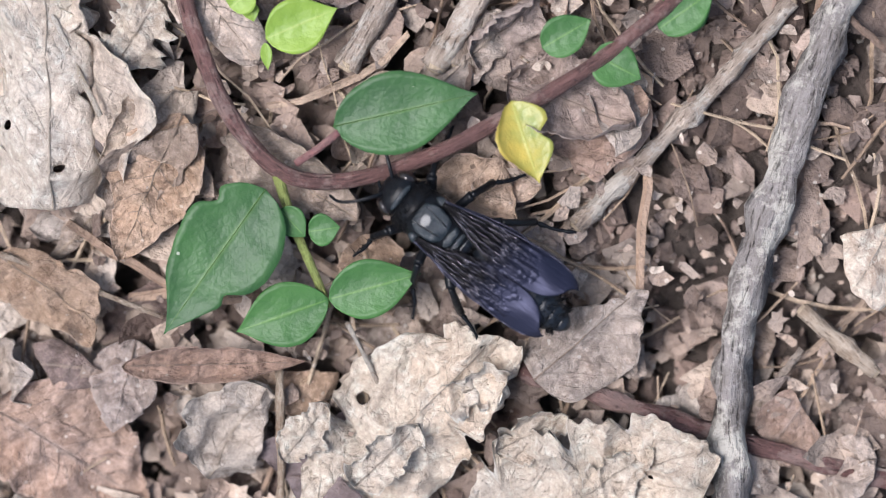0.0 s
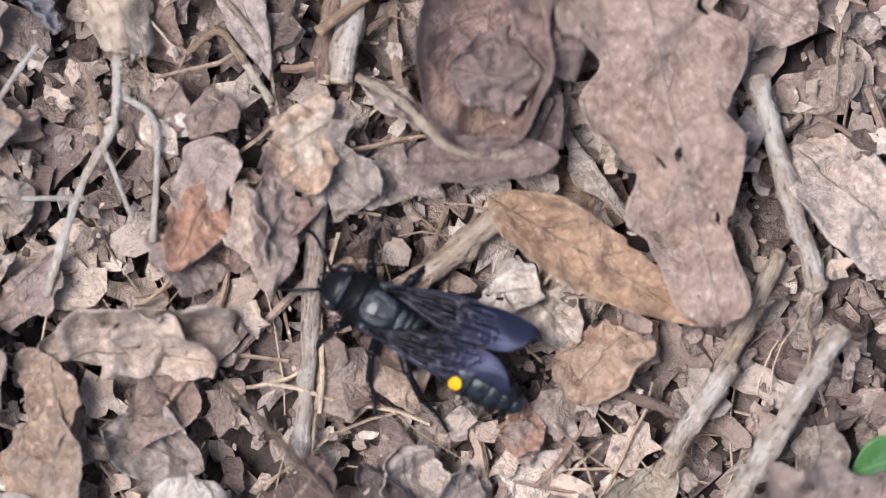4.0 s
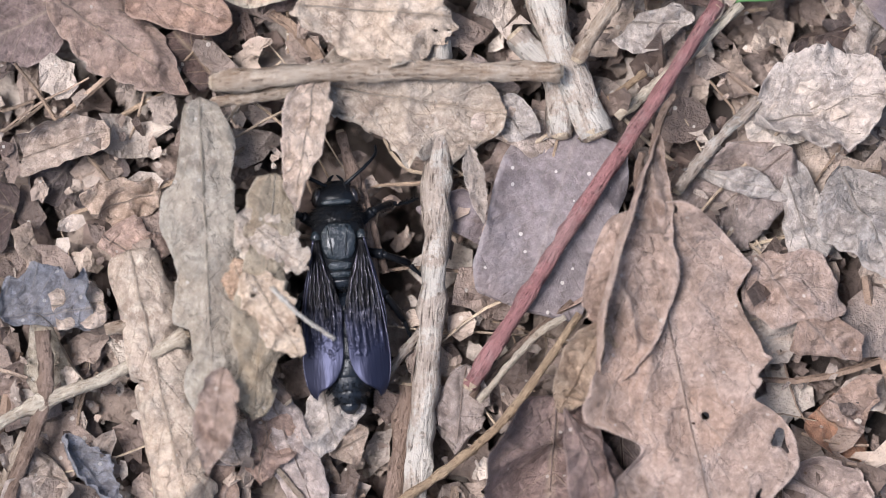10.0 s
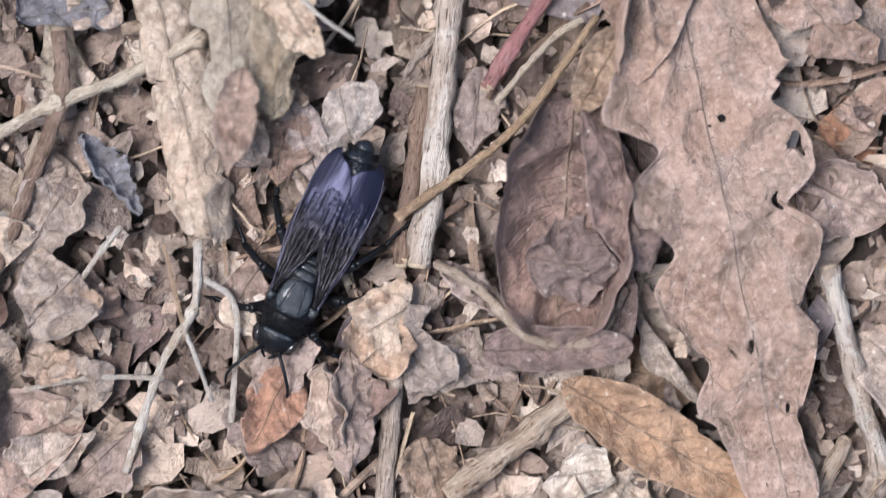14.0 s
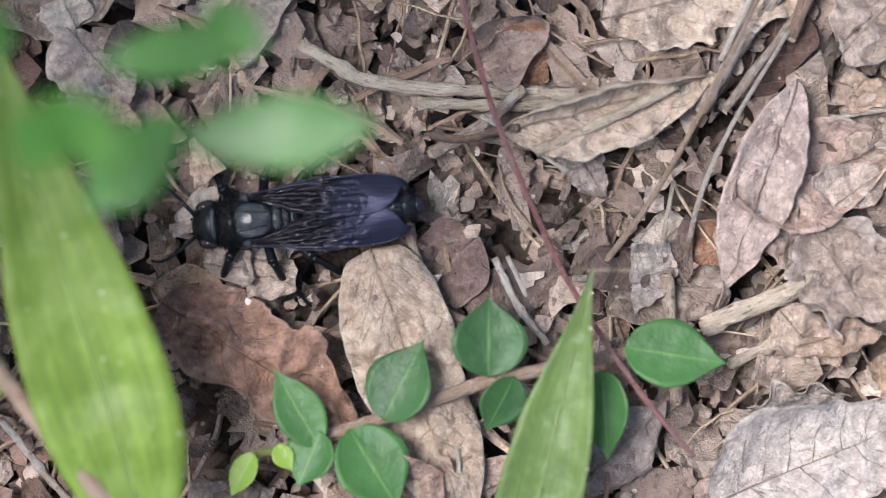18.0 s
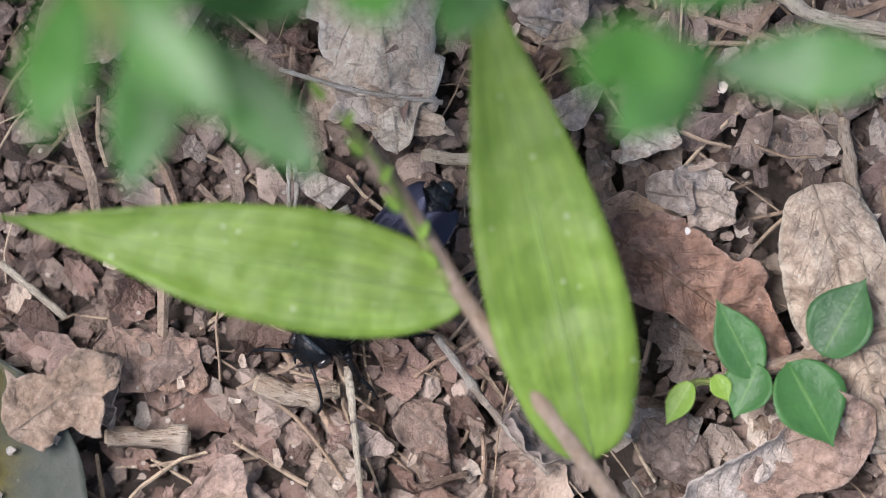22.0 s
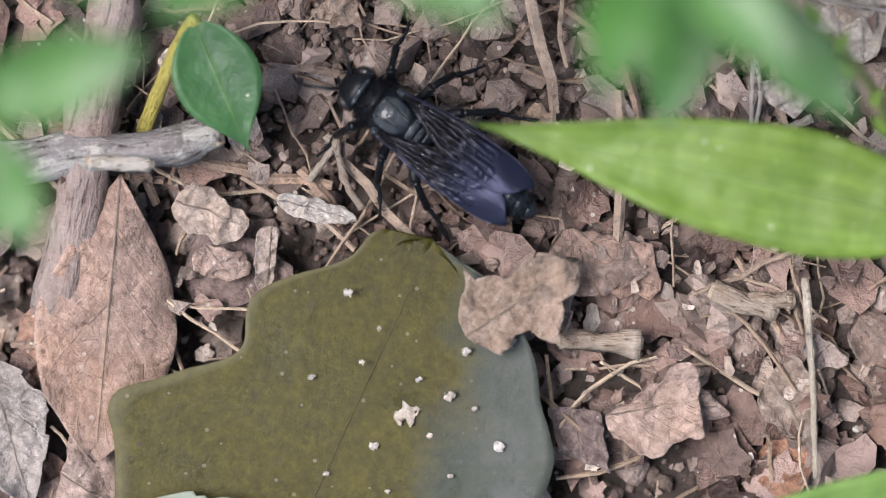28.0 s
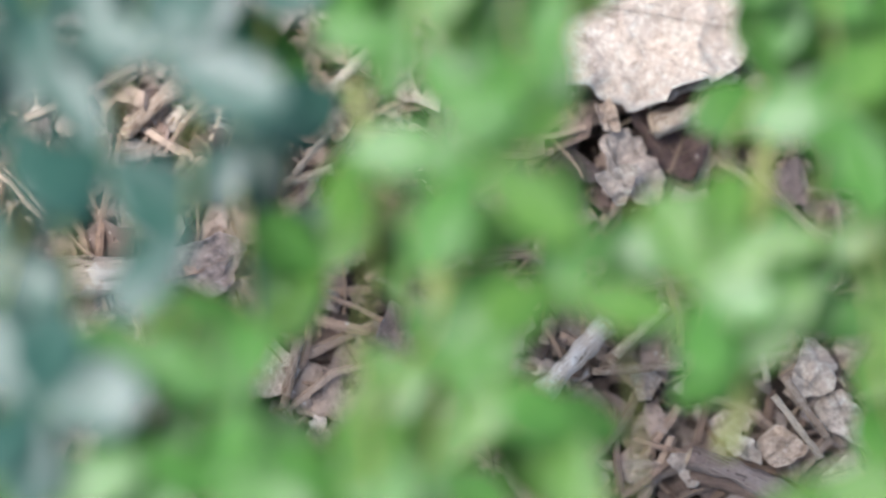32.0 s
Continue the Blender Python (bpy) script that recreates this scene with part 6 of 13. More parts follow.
stick('straw', [(-106.1, 74.9), (-99.3, 77.9), (-89.9, 82.4)], 1.2, 9.5, knots=0.2)
stick('straw', [(-119.6, 80.7), (-105.3, 80.5), (-94.2, 81.1)], 1.33, 5)
stick('root', [(-101.9, 60.3), (-99.6, 60.9), (-96.0, 64.8)], 0.67, 6)
stick('red', [(-115.4, 95.7), (-110.9, 79.5), (-105.2, 65.5), (-100.8, 57.0), (-94.6, 47.6), (-88.4, 40.0)], 0.72, 12, label='long thin reddish stem arching over the litter', end=0.6, knots=0.15, rough=0.12)
stick('shoot', [(-99.6, 60.4, 5), (-94.0, 67.8, 8), (-88.2, 77.6, 10), (-83.6, 86.4, 11), (-80.0, 93.5, 10)], 0.75, 8, end=0.55, knots=0.25, rough=0.15, label='thin pale tan grass stem leaning over the litter')
stick('grey', [(-88.4, 64.5, 4), (-87.0, 70.2, 6), (-83.6, 77.8, 8), (-77.0, 88.6, 9)], 0.7, 7, end=0.45, knots=0.25, rough=0.15)
stick('root', [(-112.4, 79.2), (-107.6, 76.2), (-102.4, 72.6)], 0.5, 8.5, knots=0.2)
stick('straw', [(-85.4, 65.2), (-84.0, 58.4)], 0.55, 6, knots=0.2)
stick('straw', [(-90.2, 71.6), (-91.6, 64.0)], 0.5, 6, knots=0.2)
stick('root', [(-109.4, 63.0, 7), (-107.2, 58.4, 7)], 0.55, 7, knots=0.2)
stick('straw', [(-133.0, 87.6), (-124.6, 83.2), (-112.8, 82.1), (-101.4, 81.6)], 1.60, 5)
stick('grey', [(-118.1, 74.9), (-112.2, 78.1), (-107.6, 82.2)], 1.47, 7)
stick('root', [(-110.9, 62.8), (-108.0, 56.9), (-104.8, 52.9)], 0.80, 6)
stick('tan', [(-102.5, 75.0), (-111.0, 76.5), (-114.2, 77.2)], 0.93, 5)
stick('brown', [(-118.5, 57.0), (-113.3, 55.0)], 1.60, 5.5)
stick('tan', [(-90.9, 60.5), (-90.4, 52.6), (-89.9, 46.0)], 1.60, 4)
stick('root', [(-118.5, 51.8), (-116.0, 45.3), (-114.9, 36.8)], 0.53, 6)
stick('straw', [(-68.0, 36.0), (-63.3, 41.1), (-58.1, 48.8)], 1.07, 6)
stick('root', [(-187.5, 74.7), (-178.9, 72.7), (-168.4, 71.6)], 0.53, 7)
stick('root', [(-186.0, 65.9), (-184.9, 61.4), (-185.4, 55.5)], 0.47, 6)
stick('root', [(-183.9, 56.2), (-178.7, 58.9)], 0.93, 5)
stick('tan', [(-122.0, 71.6), (-120.5, 64.5), (-115.8, 37.7)], 1.47, 5)
stick('tan', [(-205.7, 31.2), (-196.4, 31.4)], 2.40, 4.5)
stick('straw', [(-178.1, 40.6), (-176.5, 30.1), (-175.1, 17.7)], 0.93, 7, end=0.6)
stick('grey', [(-168.1, 44.7), (-160.7, 35.6), (-154.1, 29.1)], 0.87, 6)
stick('straw', [(-219.2, 50.9), (-211.3, 44.8)], 0.87, 5)
stick('root', [(-186.1, 65.0), (-185.6, 56.8)], 0.47, 6)
stick('straw', [(-170.3, 65.6), (-163.7, 65.0)], 1.47, 5)
stick('brown', [(-169.4, 26.8), (-163.6, 28.8)], 0.80, 5)
stick('tan', [(-185.1, 37.1), (-179.3, 37.8)], 2.13, 5)
stick('tan', [(-195.8, -13.3), (-191.5, -6.3), (-184.4, -3.2)], 0.80, 5)
stick('grey', [(-199.5, -5.4), (-197.1, -13.4)], 0.67, 5)
stick('grey', [(-189.4, -20.5), (-183.6, -27.6)], 1.47, 4.5)
stick('tan', [(-211.2, -23.0), (-206.3, -28.8)], 0.93, 5)
stick('root', [(-135.3, 7.1), (-137.7, 3.6), (-132.8, -0.1)], 1.73, 5)
stick('brown', [(-175.4, 2.0), (-176.2, -6.7)], 0.80, 5)
stick('lichen', [(-274.5, 45.0), (-264.2, 48.4), (-255.0, 49.5), (-246.4, 52.1)], 5.60, 6, end=3.73, knots=0.2, label='short broken branch with pale lichen on the soil')
stick('root', [(-260.6, 48.1), (-253.5, 48.3)], 1.47, 13)
stick('branch', [(-252.1, 116.7), (-254.8, 96.9), (-256.1, 83.7), (-259.2, 69.7), (-261.0, 54.5), (-263.7, 29.9)], 5.87, 5, knots=0.15)
stick('straw', [(-236.2, 47.2), (-233.6, 51.4), (-234.6, 52.6)], 0.80, 5)
stick('tan', [(-233.6, 52.7), (-231.9, 47.6), (-229.7, 44.5)], 0.80, 5.5)
stick('tan', [(-188.6, 38.1), (-181.2, 36.1)], 2.40, 5)
stick('straw', [(-236.4, 96.2), (-229.4, 98.9), (-220.1, 101.9)], 1.20, 7)
stick('tan', [(-248.7, 92.9), (-241.0, 95.4)], 1.33, 6)
stick('tan', [(-212.9, 106.7), (-207.9, 110.8), (-204.0, 110.3)], 1.07, 7)
stick('tan', [(-210.3, 105.5), (-207.2, 109.6)], 0.80, 7)
stick('tan', [(-211.7, 108.1), (-204.5, 108.7)], 0.67, 7)
stick('grey', [(-159.2, 99.9), (-153.4, 102.7), (-147.1, 106.9)], 1.60, 5)
stick('grey', [(-164.9, 97.0), (-157.9, 102.5)], 1.07, 5)
stick('root', [(-155.0, 107.9), (-151.1, 110.0)], 0.93, 6)
stick('root', [(-162.1, 144.9), (-158.7, 149.1), (-154.4, 153.6)], 2.67, 6)
stick('tan', [(-154.0, 149.2), (-148.6, 154.8)], 1.60, 6)
stick('tan', [(-155.3, 148.5), (-145.8, 148.8)], 0.93, 6)
stick('tan', [(-149.5, 178.3), (-143.3, 179.6), (-137.8, 179.8)], 3.20, 5)
stick('brown', [(-149.5, 180.4), (-145.4, 181.9), (-139.3, 185.0)], 1.73, 5)
stick('tan', [(-212.6, 174.7), (-206.1, 181.1)], 2.00, 5)
stick('tan', [(-209.0, 165.1), (-205.2, 172.1)], 1.07, 6)
stick('straw', [(-192.4, 170.3), (-187.8, 176.3)], 0.80, 7)
stick('straw', [(-193.7, 169.4), (-187.6, 171.3)], 1.07, 6)
stick('straw', [(-189.9, 178.8), (-183.3, 186.6)], 1.60, 6)
stick('tan', [(-191.1, 150.9), (-192.9, 142.1)], 1.20, 5)
stick('brown', [(-144.0, 136.8), (-136.5, 135.0), (-130.4, 132.5)], 3.33, 4)
stick('tan', [(-132.9, 146.5), (-125.3, 139.9)], 0.93, 6)
stick('tan', [(-135.6, 150.5), (-132.2, 151.3), (-132.6, 154.7)], 0.80, 6)
stick('grey', [(-230.6, 188.3), (-219.9, 189.4), (-210.5, 190.4)], 4.67, 6)
stick('grey', [(-222.8, 156.8), (-210.1, 157.9)], 4.00, 4)
dead_leaf('pink', (-162.6, 37.8), (-151.5, 29.9), 10.0, 5, tear=0.3, curl=(0.4, 0.2))
dead_leaf('pale', (-136.3, 28.3), (-141.8, 11.4), 10.0, 5.5, tear=0.25, curl=(0.3, 0.3))
dead_leaf('tan', (-166.0, 19.7), (-160.6, 27.4), 8.7, 5, tear=0.35)
dead_leaf('grey', (-157.0, 23.0), (-146.8, 19.0), 8.0, 5, tear=0.3)
dead_leaf('white', (-147.8, 31.9), (-144.3, 34.4), 2.0, 6, tear=0.2, blunt=0.3)
dead_leaf('grey', (-143.6, 39.7), (-137.1, 30.8), 8.7, 5, tear=0.3)
vine = plant('vine', 'creeping vine with red-brown stem and green leaves', 'vine')
plant_stem(vine, 'vine', [(-30.8, 28.4, 9.0), (-29.0, 20.5, 10.0), (-26.0, 11.8, 11.0), (-20.6, 4.3, 11.0), (-13.5, 2.4, 11.0), (-3.5, 4.5, 12.0), (6.6, 8.8, 12.0), (16.0, 13.6, 11.0), (26.2, 20.7, 11.0), (35.8, 29.1, 10.0), (42.1, 36.4, 8.0), (49.5, 45.1, 2.0)], 2.15, 1.57, 'stem', '')
plant_stem(vine, 'vine', [(27.4, 21.6, 10.5), (32.5, 24.6, 10.5), (38.5, 25.8, 9.0), (49.0, 28.0, 3.0)], 1.75, 1.4, 'side_stem', '')
plant_stem(vine, 'green', [(-20.6, 3.6, 11.0), (-19.2, -2.5, 10.0), (-17.3, -7.9, 10.0), (-15.9, -12.3, 10.0)], 1.30, 0.91, 'side_stem', 'yellow-green side shoot')
plant_stem(vine, 'red', [(-18.3, 4.8, 11.0), (-15.8, 6.3, 12.0), (-13.0, 8.2, 13.0)], 0.91, None, 'leaf_stalk', '')
plant_leaf(vine, 'deep', (-13.6, 8.9, 13.0), (3.2, 11.6, 13.0), 9.7, '', 'leaf', curl=(0.3, 0.3))
plant_leaf(vine, 'yellow', (7.0, 10.5, 13.0), (9.6, 0.8, 13.0), 7.8, 'leaf turning yellow', 'leaf', curl=(1.3, 0.1), tear=0.2, notch=((0.45, 0.45, 0.1, 1),))
plant_leaf(vine, 'deep', (-21.9, 2.2, 13.0), (-34.9, -13.8, 13.0), 12.3, '', 'leaf', curl=(0.3, 0.25), tear=0.1, peak=0.36, nu=40, notch=((0.62, 0.3, 0.05, 1), (0.2, 0.3, 0.05, -1)))
plant_leaf(vine, 'mid', (-15.7, -11.2, 11.0), (-26.7, -14.3, 11.0), 7.8, '', 'leaf', peak=0.45)
plant_leaf(vine, 'mid', (-15.7, -11.2, 11.0), (-4.8, -8.9, 11.0), 7.0, '', 'leaf')
plant_leaf(vine, 'mid', (-20.5, -0.3, 12.0), (-17.8, -3.7, 12.0), 3.6, '', 'leaf', blunt=0.6)
plant_leaf(vine, 'mid', (-17.4, -3.1, 12.0), (-13.7, -2.8, 12.0), 3.9, '', 'leaf', blunt=0.6)
plant_leaf(vine, 'young', (-20.7, 19.4, 12.0), (-12.2, 22.4, 12.0), 6.5, 'bright young leaf', 'leaf')
plant_leaf(vine, 'young', (-20.8, 19.0, 12.0), (-20.7, 15.8, 12.0), 1.4, '', 'leaf')
plant_leaf(vine, 'young', (-22.5, 23.7, 11.0), (-22.0, 21.4, 11.0), 2.0, '', 'leaf')
plant_leaf(vine, 'mid', (10.9, 16.2, 11.0), (16.7, 19.1, 11.0), 4.9, '', 'leaf', blunt=0.6)
plant_leaf(vine, 'mid', (16.7, 15.2, 11.0), (22.0, 11.9, 11.0), 5.5, '', 'leaf', blunt=0.6)
plant_leaf(vine, 'deep', (26.0, 18.1, 10.0), (30.7, 20.4, 10.0), 4.6, '', 'leaf', blunt=0.6)
plant_leaf(vine, 'young', (-24.5, 23.2, 12.0), (-21.5, 25.6, 12.0), 4.0, '', 'leaf', blunt=0.55)
plant_leaf(vine, 'mid', (19.5, 28.0, 11.0), (28.8, 30.0, 11.0), 7.2, '', 'leaf', blunt=0.55)
plant_leaf(vine, 'deep', (24.7, 23.9, 11.0), (30.0, 27.4, 11.0), 5.2, '', 'leaf', blunt=0.55)
plant_leaf(vine, 'mid', (24.4, 17.5, 11.0), (31.0, 21.6, 11.0), 5.2, '', 'leaf', blunt=0.55)
plant_leaf(vine, 'mid', (36.7, 46.3, 10.0), (29.9, 44.1, 10.0), 6.2, '', 'leaf', blunt=0.55)
sprig = plant('leafy_sprig', 'small green leaves on a pinkish stem', 'plant')
plant_leaf(sprig, 'mid', (23.5, 161.0, 11.0), (14.8, 154.8, 11.0), 6.5, '', 'leaf', curl=(0.4, 0.2))
plant_leaf(sprig, 'mid', (21.0, 163.7, 11.0), (26.3, 158.9, 11.0), 6.5, '', 'leaf')
plant_leaf(sprig, 'mid', (24.9, 165.5, 11.0), (28.7, 162.7, 11.0), 3.9, '', 'leaf')
plant_stem(sprig, 'red', [(22.5, 162.3, 11.0), (23.9, 167.0, 9.0), (27.5, 175.3, 2.0)], 1.05, None, 'stem', '')
creeper = plant('creeper', 'low creeper with oval glossy green leaves', 'vine')
plant_stem(creeper, 'shoot', [(-135.5, 40.9, 9.0), (-123.7, 44.6, 10.0), (-112.1, 48.6, 10.0), (-101.7, 50.7, 10.0), (-91.3, 52.7, 9.0), (-87.8, 54.2, 4.0)], 1.70, 1.31, 'stem', '')
plant_stem(creeper, 'green', [(-134.8, 40.9, 9.0), (-138.0, 40.6, 10.0), (-140.0, 38.7, 10.0)], 0.91, None, 'shoot_tip', '')
plant_leaf(creeper, 'deep', (-111.7, 49.3, 12.0), (-111.6, 58.6, 12.0), 9.1, '', 'leaf', blunt=0.66, peak=0.42, point=0.75, roll=9, bend=0.16, curl=(0.60, 0.30))
plant_leaf(creeper, 'mid', (-96.2, 52.6, 12.0), (-84.5, 50.6, 12.0), 8.1, '', 'leaf', blunt=0.66, peak=0.42, point=0.75, roll=-7, bend=0.04, curl=(0.45, 0.20))
plant_leaf(creeper, 'mid', (-98.8, 50.0, 12.0), (-98.1, 39.6, 12.0), 6.5, '', 'leaf', blunt=0.66, peak=0.42, point=0.75, roll=18, bend=0.10, curl=(0.30, 0.55))
plant_leaf(creeper, 'deep', (-123.7, 44.4, 12.0), (-119.0, 53.6, 12.0), 8.1, '', 'leaf', blunt=0.66, peak=0.42, point=0.75, roll=-12, bend=0.16, curl=(0.60, 0.30))
plant_leaf(creeper, 'mid', (-131.1, 41.6, 12.0), (-136.1, 50.4, 12.0), 5.8, '', 'leaf', blunt=0.66, peak=0.42, point=0.75, roll=6, bend=0.04, curl=(0.45, 0.20))
plant_leaf(creeper, 'mid', (-130.8, 43.2, 12.0), (-133.5, 36.8, 12.0), 6.2, '', 'leaf', blunt=0.66, peak=0.42, point=0.75, roll=14, bend=0.10, curl=(0.30, 0.55))
plant_leaf(creeper, 'mid', (-127.6, 43.5, 12.0), (-121.9, 34.0, 12.0), 9.1, '', 'leaf', blunt=0.66, peak=0.42, point=0.75, roll=-9, bend=0.16, curl=(0.60, 0.30))
plant_leaf(creeper, 'young', (-138.5, 40.8, 12.0), (-141.2, 35.7, 12.0), 3.2, '', 'leaf', blunt=0.66, peak=0.42, point=0.75, roll=20, bend=0.04, curl=(0.45, 0.20))
plant_leaf(creeper, 'young', (-135.9, 41.7, 12.0), (-134.1, 38.7, 12.0), 2.6, '', 'leaf', blunt=0.66, peak=0.42, point=0.75, roll=-5, bend=0.10, curl=(0.30, 0.55))
plant_leaf(creeper, 'deep', (-108.8, 49.3, 11.0), (-112.1, 42.9, 9.0), 5.8, '', 'leaf', blunt=0.66, peak=0.42, point=0.75, roll=-16, bend=0.16, curl=(0.60, 0.30))
grass = plant('bamboo_grass', 'broad-bladed grass shoot, bright green, standing over the soil', 'grass')
plant_stem(grass, 'shoot', [(-176.3, 66.0, 34.0), (-172.2, 60.7, 32.0), (-164.7, 49.6, 28.0), (-157.9, 40.8, 27.0), (-151.4, 32.9, 25.0), (-142.4, 21.4, 20.0), (-129.7, 2.0, 8.0), (-124.2, -7.2, 0.0)], 1.88, 2.51, 'stem', '')
plant_leaf(grass, 'grass', (-164.4, 49.7, 28.0), (-218.0, 56.7, 30.0), 13.9, 'broad lance-shaped grass blade', 'blade', tear=0.06, curl=(0.25, 0.25), bend=0.05, nu=40, peak=0.33, blunt=0.85)
plant_leaf(grass, 'grass', (-149.5, 32.2, 25.0), (-166.3, 90.3, 36.0), 15.7, 'broad lance-shaped grass blade', 'blade', curl=(0.25, 0.25), bend=0.05, nu=40, peak=0.3, blunt=0.8, tear=0.06)
plant_leaf(grass, 'cool', (-140.0, 19.2, 24.0), (-203.7, 8.0, 34.0), 16.7, 'broad lance-shaped grass blade', 'blade', curl=(0.25, 0.2), bend=0.05, nu=40, peak=0.36, blunt=0.75)
plant_leaf(grass, 'cool', (-113.5, -5.2, 24.0), (-178.9, -24.0, 30.0), 18.9, 'broad lance-shaped grass blade', 'blade', curl=(0.25, 0.2), bend=0.05, nu=40, peak=0.4, blunt=0.75)
plant_stem(grass, 'green', [(-166.4, 51.1, 29.0), (-170.9, 58.3, 32.0), (-175.6, 65.5, 36.0), (-179.5, 69.5, 38.0)], 0.99, 0.49, 'flower_stalk', '')
plant_leaf(grass, 'young', (-167.8, 52.9, 31.0), (-169.7, 54.9, 32.0), 1.2, '', 'bud')
plant_leaf(grass, 'young', (-169.9, 55.9, 32.3), (-169.1, 58.1, 33.3), 1.2, '', 'bud')
plant_leaf(grass, 'young', (-172.1, 58.9, 33.7), (-174.0, 60.9, 34.7), 1.2, '', 'bud')
plant_leaf(grass, 'young', (-174.2, 61.9, 35.0), (-173.3, 64.0, 36.0), 1.2, '', 'bud')
plant_leaf(grass, 'young', (-176.3, 64.8, 36.3), (-178.2, 66.8, 37.3), 1.2, '', 'bud')
plant_leaf(grass, 'young', (-178.4, 67.7, 37.7), (-177.5, 69.8, 38.7), 1.2, '', 'bud')
plant_leaf(grass, 'young', (-180.5, 70.6, 39.0), (-182.4, 72.6, 40.0), 1.2, '', 'bud')
grass_low = plant('grass_shoot', 'olive green grass blade beside the creeper', 'grass')
plant_leaf(grass_low, 'olive', (-109.3, 21.7, 12.0), (-99.8, 62.3, 20.0), 10.4, '', 'blade', curl=(0.7, 0.5), bend=0.06, nu=36, peak=0.36, blunt=0.85, tear=0.06)
plant_stem(grass_low, 'green', [(-108.6, 22.6, 12.0), (-110.0, 17.8, 0.0)], 1.72, None, 'stem', '')
dark_sprig = plant('dark_green_sprig', 'single dark green leaf on a yellow stalk', 'plant')
plant_leaf(dark_sprig, 'deep', (-249.8, 64.9, 14.0), (-242.5, 50.4, 13.0), 10.3, '', 'leaf', curl=(0.5, 0.3), rib=True, point=0.8, crumple=0.05)
plant_stem(dark_sprig, 'lemon', [(-249.7, 65.2, 14.0), (-251.2, 62.8, 12.0), (-253.4, 57.6, 9.0), (-255.8, 51.4, 4.0)], 1.5, 1.9, 'stem', '')
shrub = plant('shrub', 'leafy green shrub with small oblong leaves, out over the soil', 'shrub')
plant_leaf(shrub, 'glossy', (-141.5, 74.3, 80.0), (-122.6, 75.4, 82.0), 7.4, '', 'leaf', peak=0.55, blunt=0.6, curl=(0.25, 0.25))
plant_leaf(shrub, 'glossy', (-141.6, 76.5, 80.0), (-150.6, 67.4, 82.0), 7.1, '', 'leaf', peak=0.55, blunt=0.6, curl=(0.25, 0.25))
plant_leaf(shrub, 'glossy', (-133.1, 83.9, 80.0), (-149.4, 81.6, 82.0), 5.2, '', 'leaf', peak=0.55, blunt=0.6, curl=(0.25, 0.25))
plant_leaf(shrub, 'glossy', (-194.2, 78.7, 80.0), (-197.3, 60.0, 82.0), 7.1, '', 'leaf', peak=0.55, blunt=0.6, curl=(0.25, 0.25))
plant_leaf(shrub, 'glossy', (-192.5, 76.1, 80.0), (-179.0, 62.2, 82.0), 7.1, '', 'leaf', peak=0.55, blunt=0.6, curl=(0.25, 0.25))
plant_leaf(shrub, 'glossy', (-194.8, 79.8, 80.0), (-179.3, 79.1, 82.0), 6.0, '', 'leaf', peak=0.55, blunt=0.6, curl=(0.25, 0.25))
plant_leaf(shrub, 'glossy', (-162.7, 87.9, 80.0), (-167.2, 75.6, 82.0), 7.1, '', 'leaf', peak=0.55, blunt=0.6, curl=(0.25, 0.25))
plant_leaf(shrub, 'glossy', (-159.4, 87.4, 80.0), (-161.4, 81.3, 82.0), 6.0, '', 'leaf', peak=0.55, blunt=0.6, curl=(0.25, 0.25))
plant_leaf(shrub, 'glossy', (-139.2, 87.5, 80.0), (-133.7, 82.6, 82.0), 4.9, '', 'leaf', peak=0.55, blunt=0.6, curl=(0.25, 0.25))
plant_leaf(shrub, 'shrub', (-150.8, 77.8, 104.0), (-153.7, 70.4, 108.0), 5.7, '', 'leaf', peak=0.58, blunt=0.6, curl=(0.25, 0.25), rib=False)
plant_leaf(shrub, 'shrub', (-150.8, 77.8, 104.0), (-145.6, 70.8, 108.0), 5.7, '', 'leaf', peak=0.58, blunt=0.6, curl=(0.25, 0.25), rib=False)
plant_leaf(shrub, 'shrub', (-230.6, 81.0, 104.0), (-243.4, 67.8, 108.0), 7.7, '', 'leaf', peak=0.58, blunt=0.6, curl=(0.25, 0.25), rib=False)
plant_leaf(shrub, 'shrub', (-230.6, 81.0, 104.0), (-212.5, 69.8, 108.0), 7.7, '', 'leaf', peak=0.58, blunt=0.6, curl=(0.25, 0.25), rib=False)
plant_leaf(shrub, 'shrub', (-230.6, 81.0, 104.0), (-233.2, 92.3, 108.0), 7.7, '', 'leaf', peak=0.58, blunt=0.6, curl=(0.25, 0.25), rib=False)
plant_leaf(shrub, 'shrub', (-230.6, 81.0, 104.0), (-218.1, 86.0, 108.0), 7.7, '', 'leaf', peak=0.58, blunt=0.6, curl=(0.25, 0.25), rib=False)
plant_leaf(shrub, 'shrub', (-200.0, 80.4, 104.0), (-203.2, 64.0, 108.0), 6.7, '', 'leaf', peak=0.58, blunt=0.6, curl=(0.25, 0.25), rib=False)
plant_leaf(shrub, 'shrub', (-200.0, 80.4, 104.0), (-186.4, 66.9, 108.0), 6.7, '', 'leaf', peak=0.58, blunt=0.6, curl=(0.25, 0.25), rib=False)
plant_leaf(shrub, 'shrub', (-200.0, 80.4, 104.0), (-201.4, 90.8, 108.0), 6.7, '', 'leaf', peak=0.58, blunt=0.6, curl=(0.25, 0.25), rib=False)
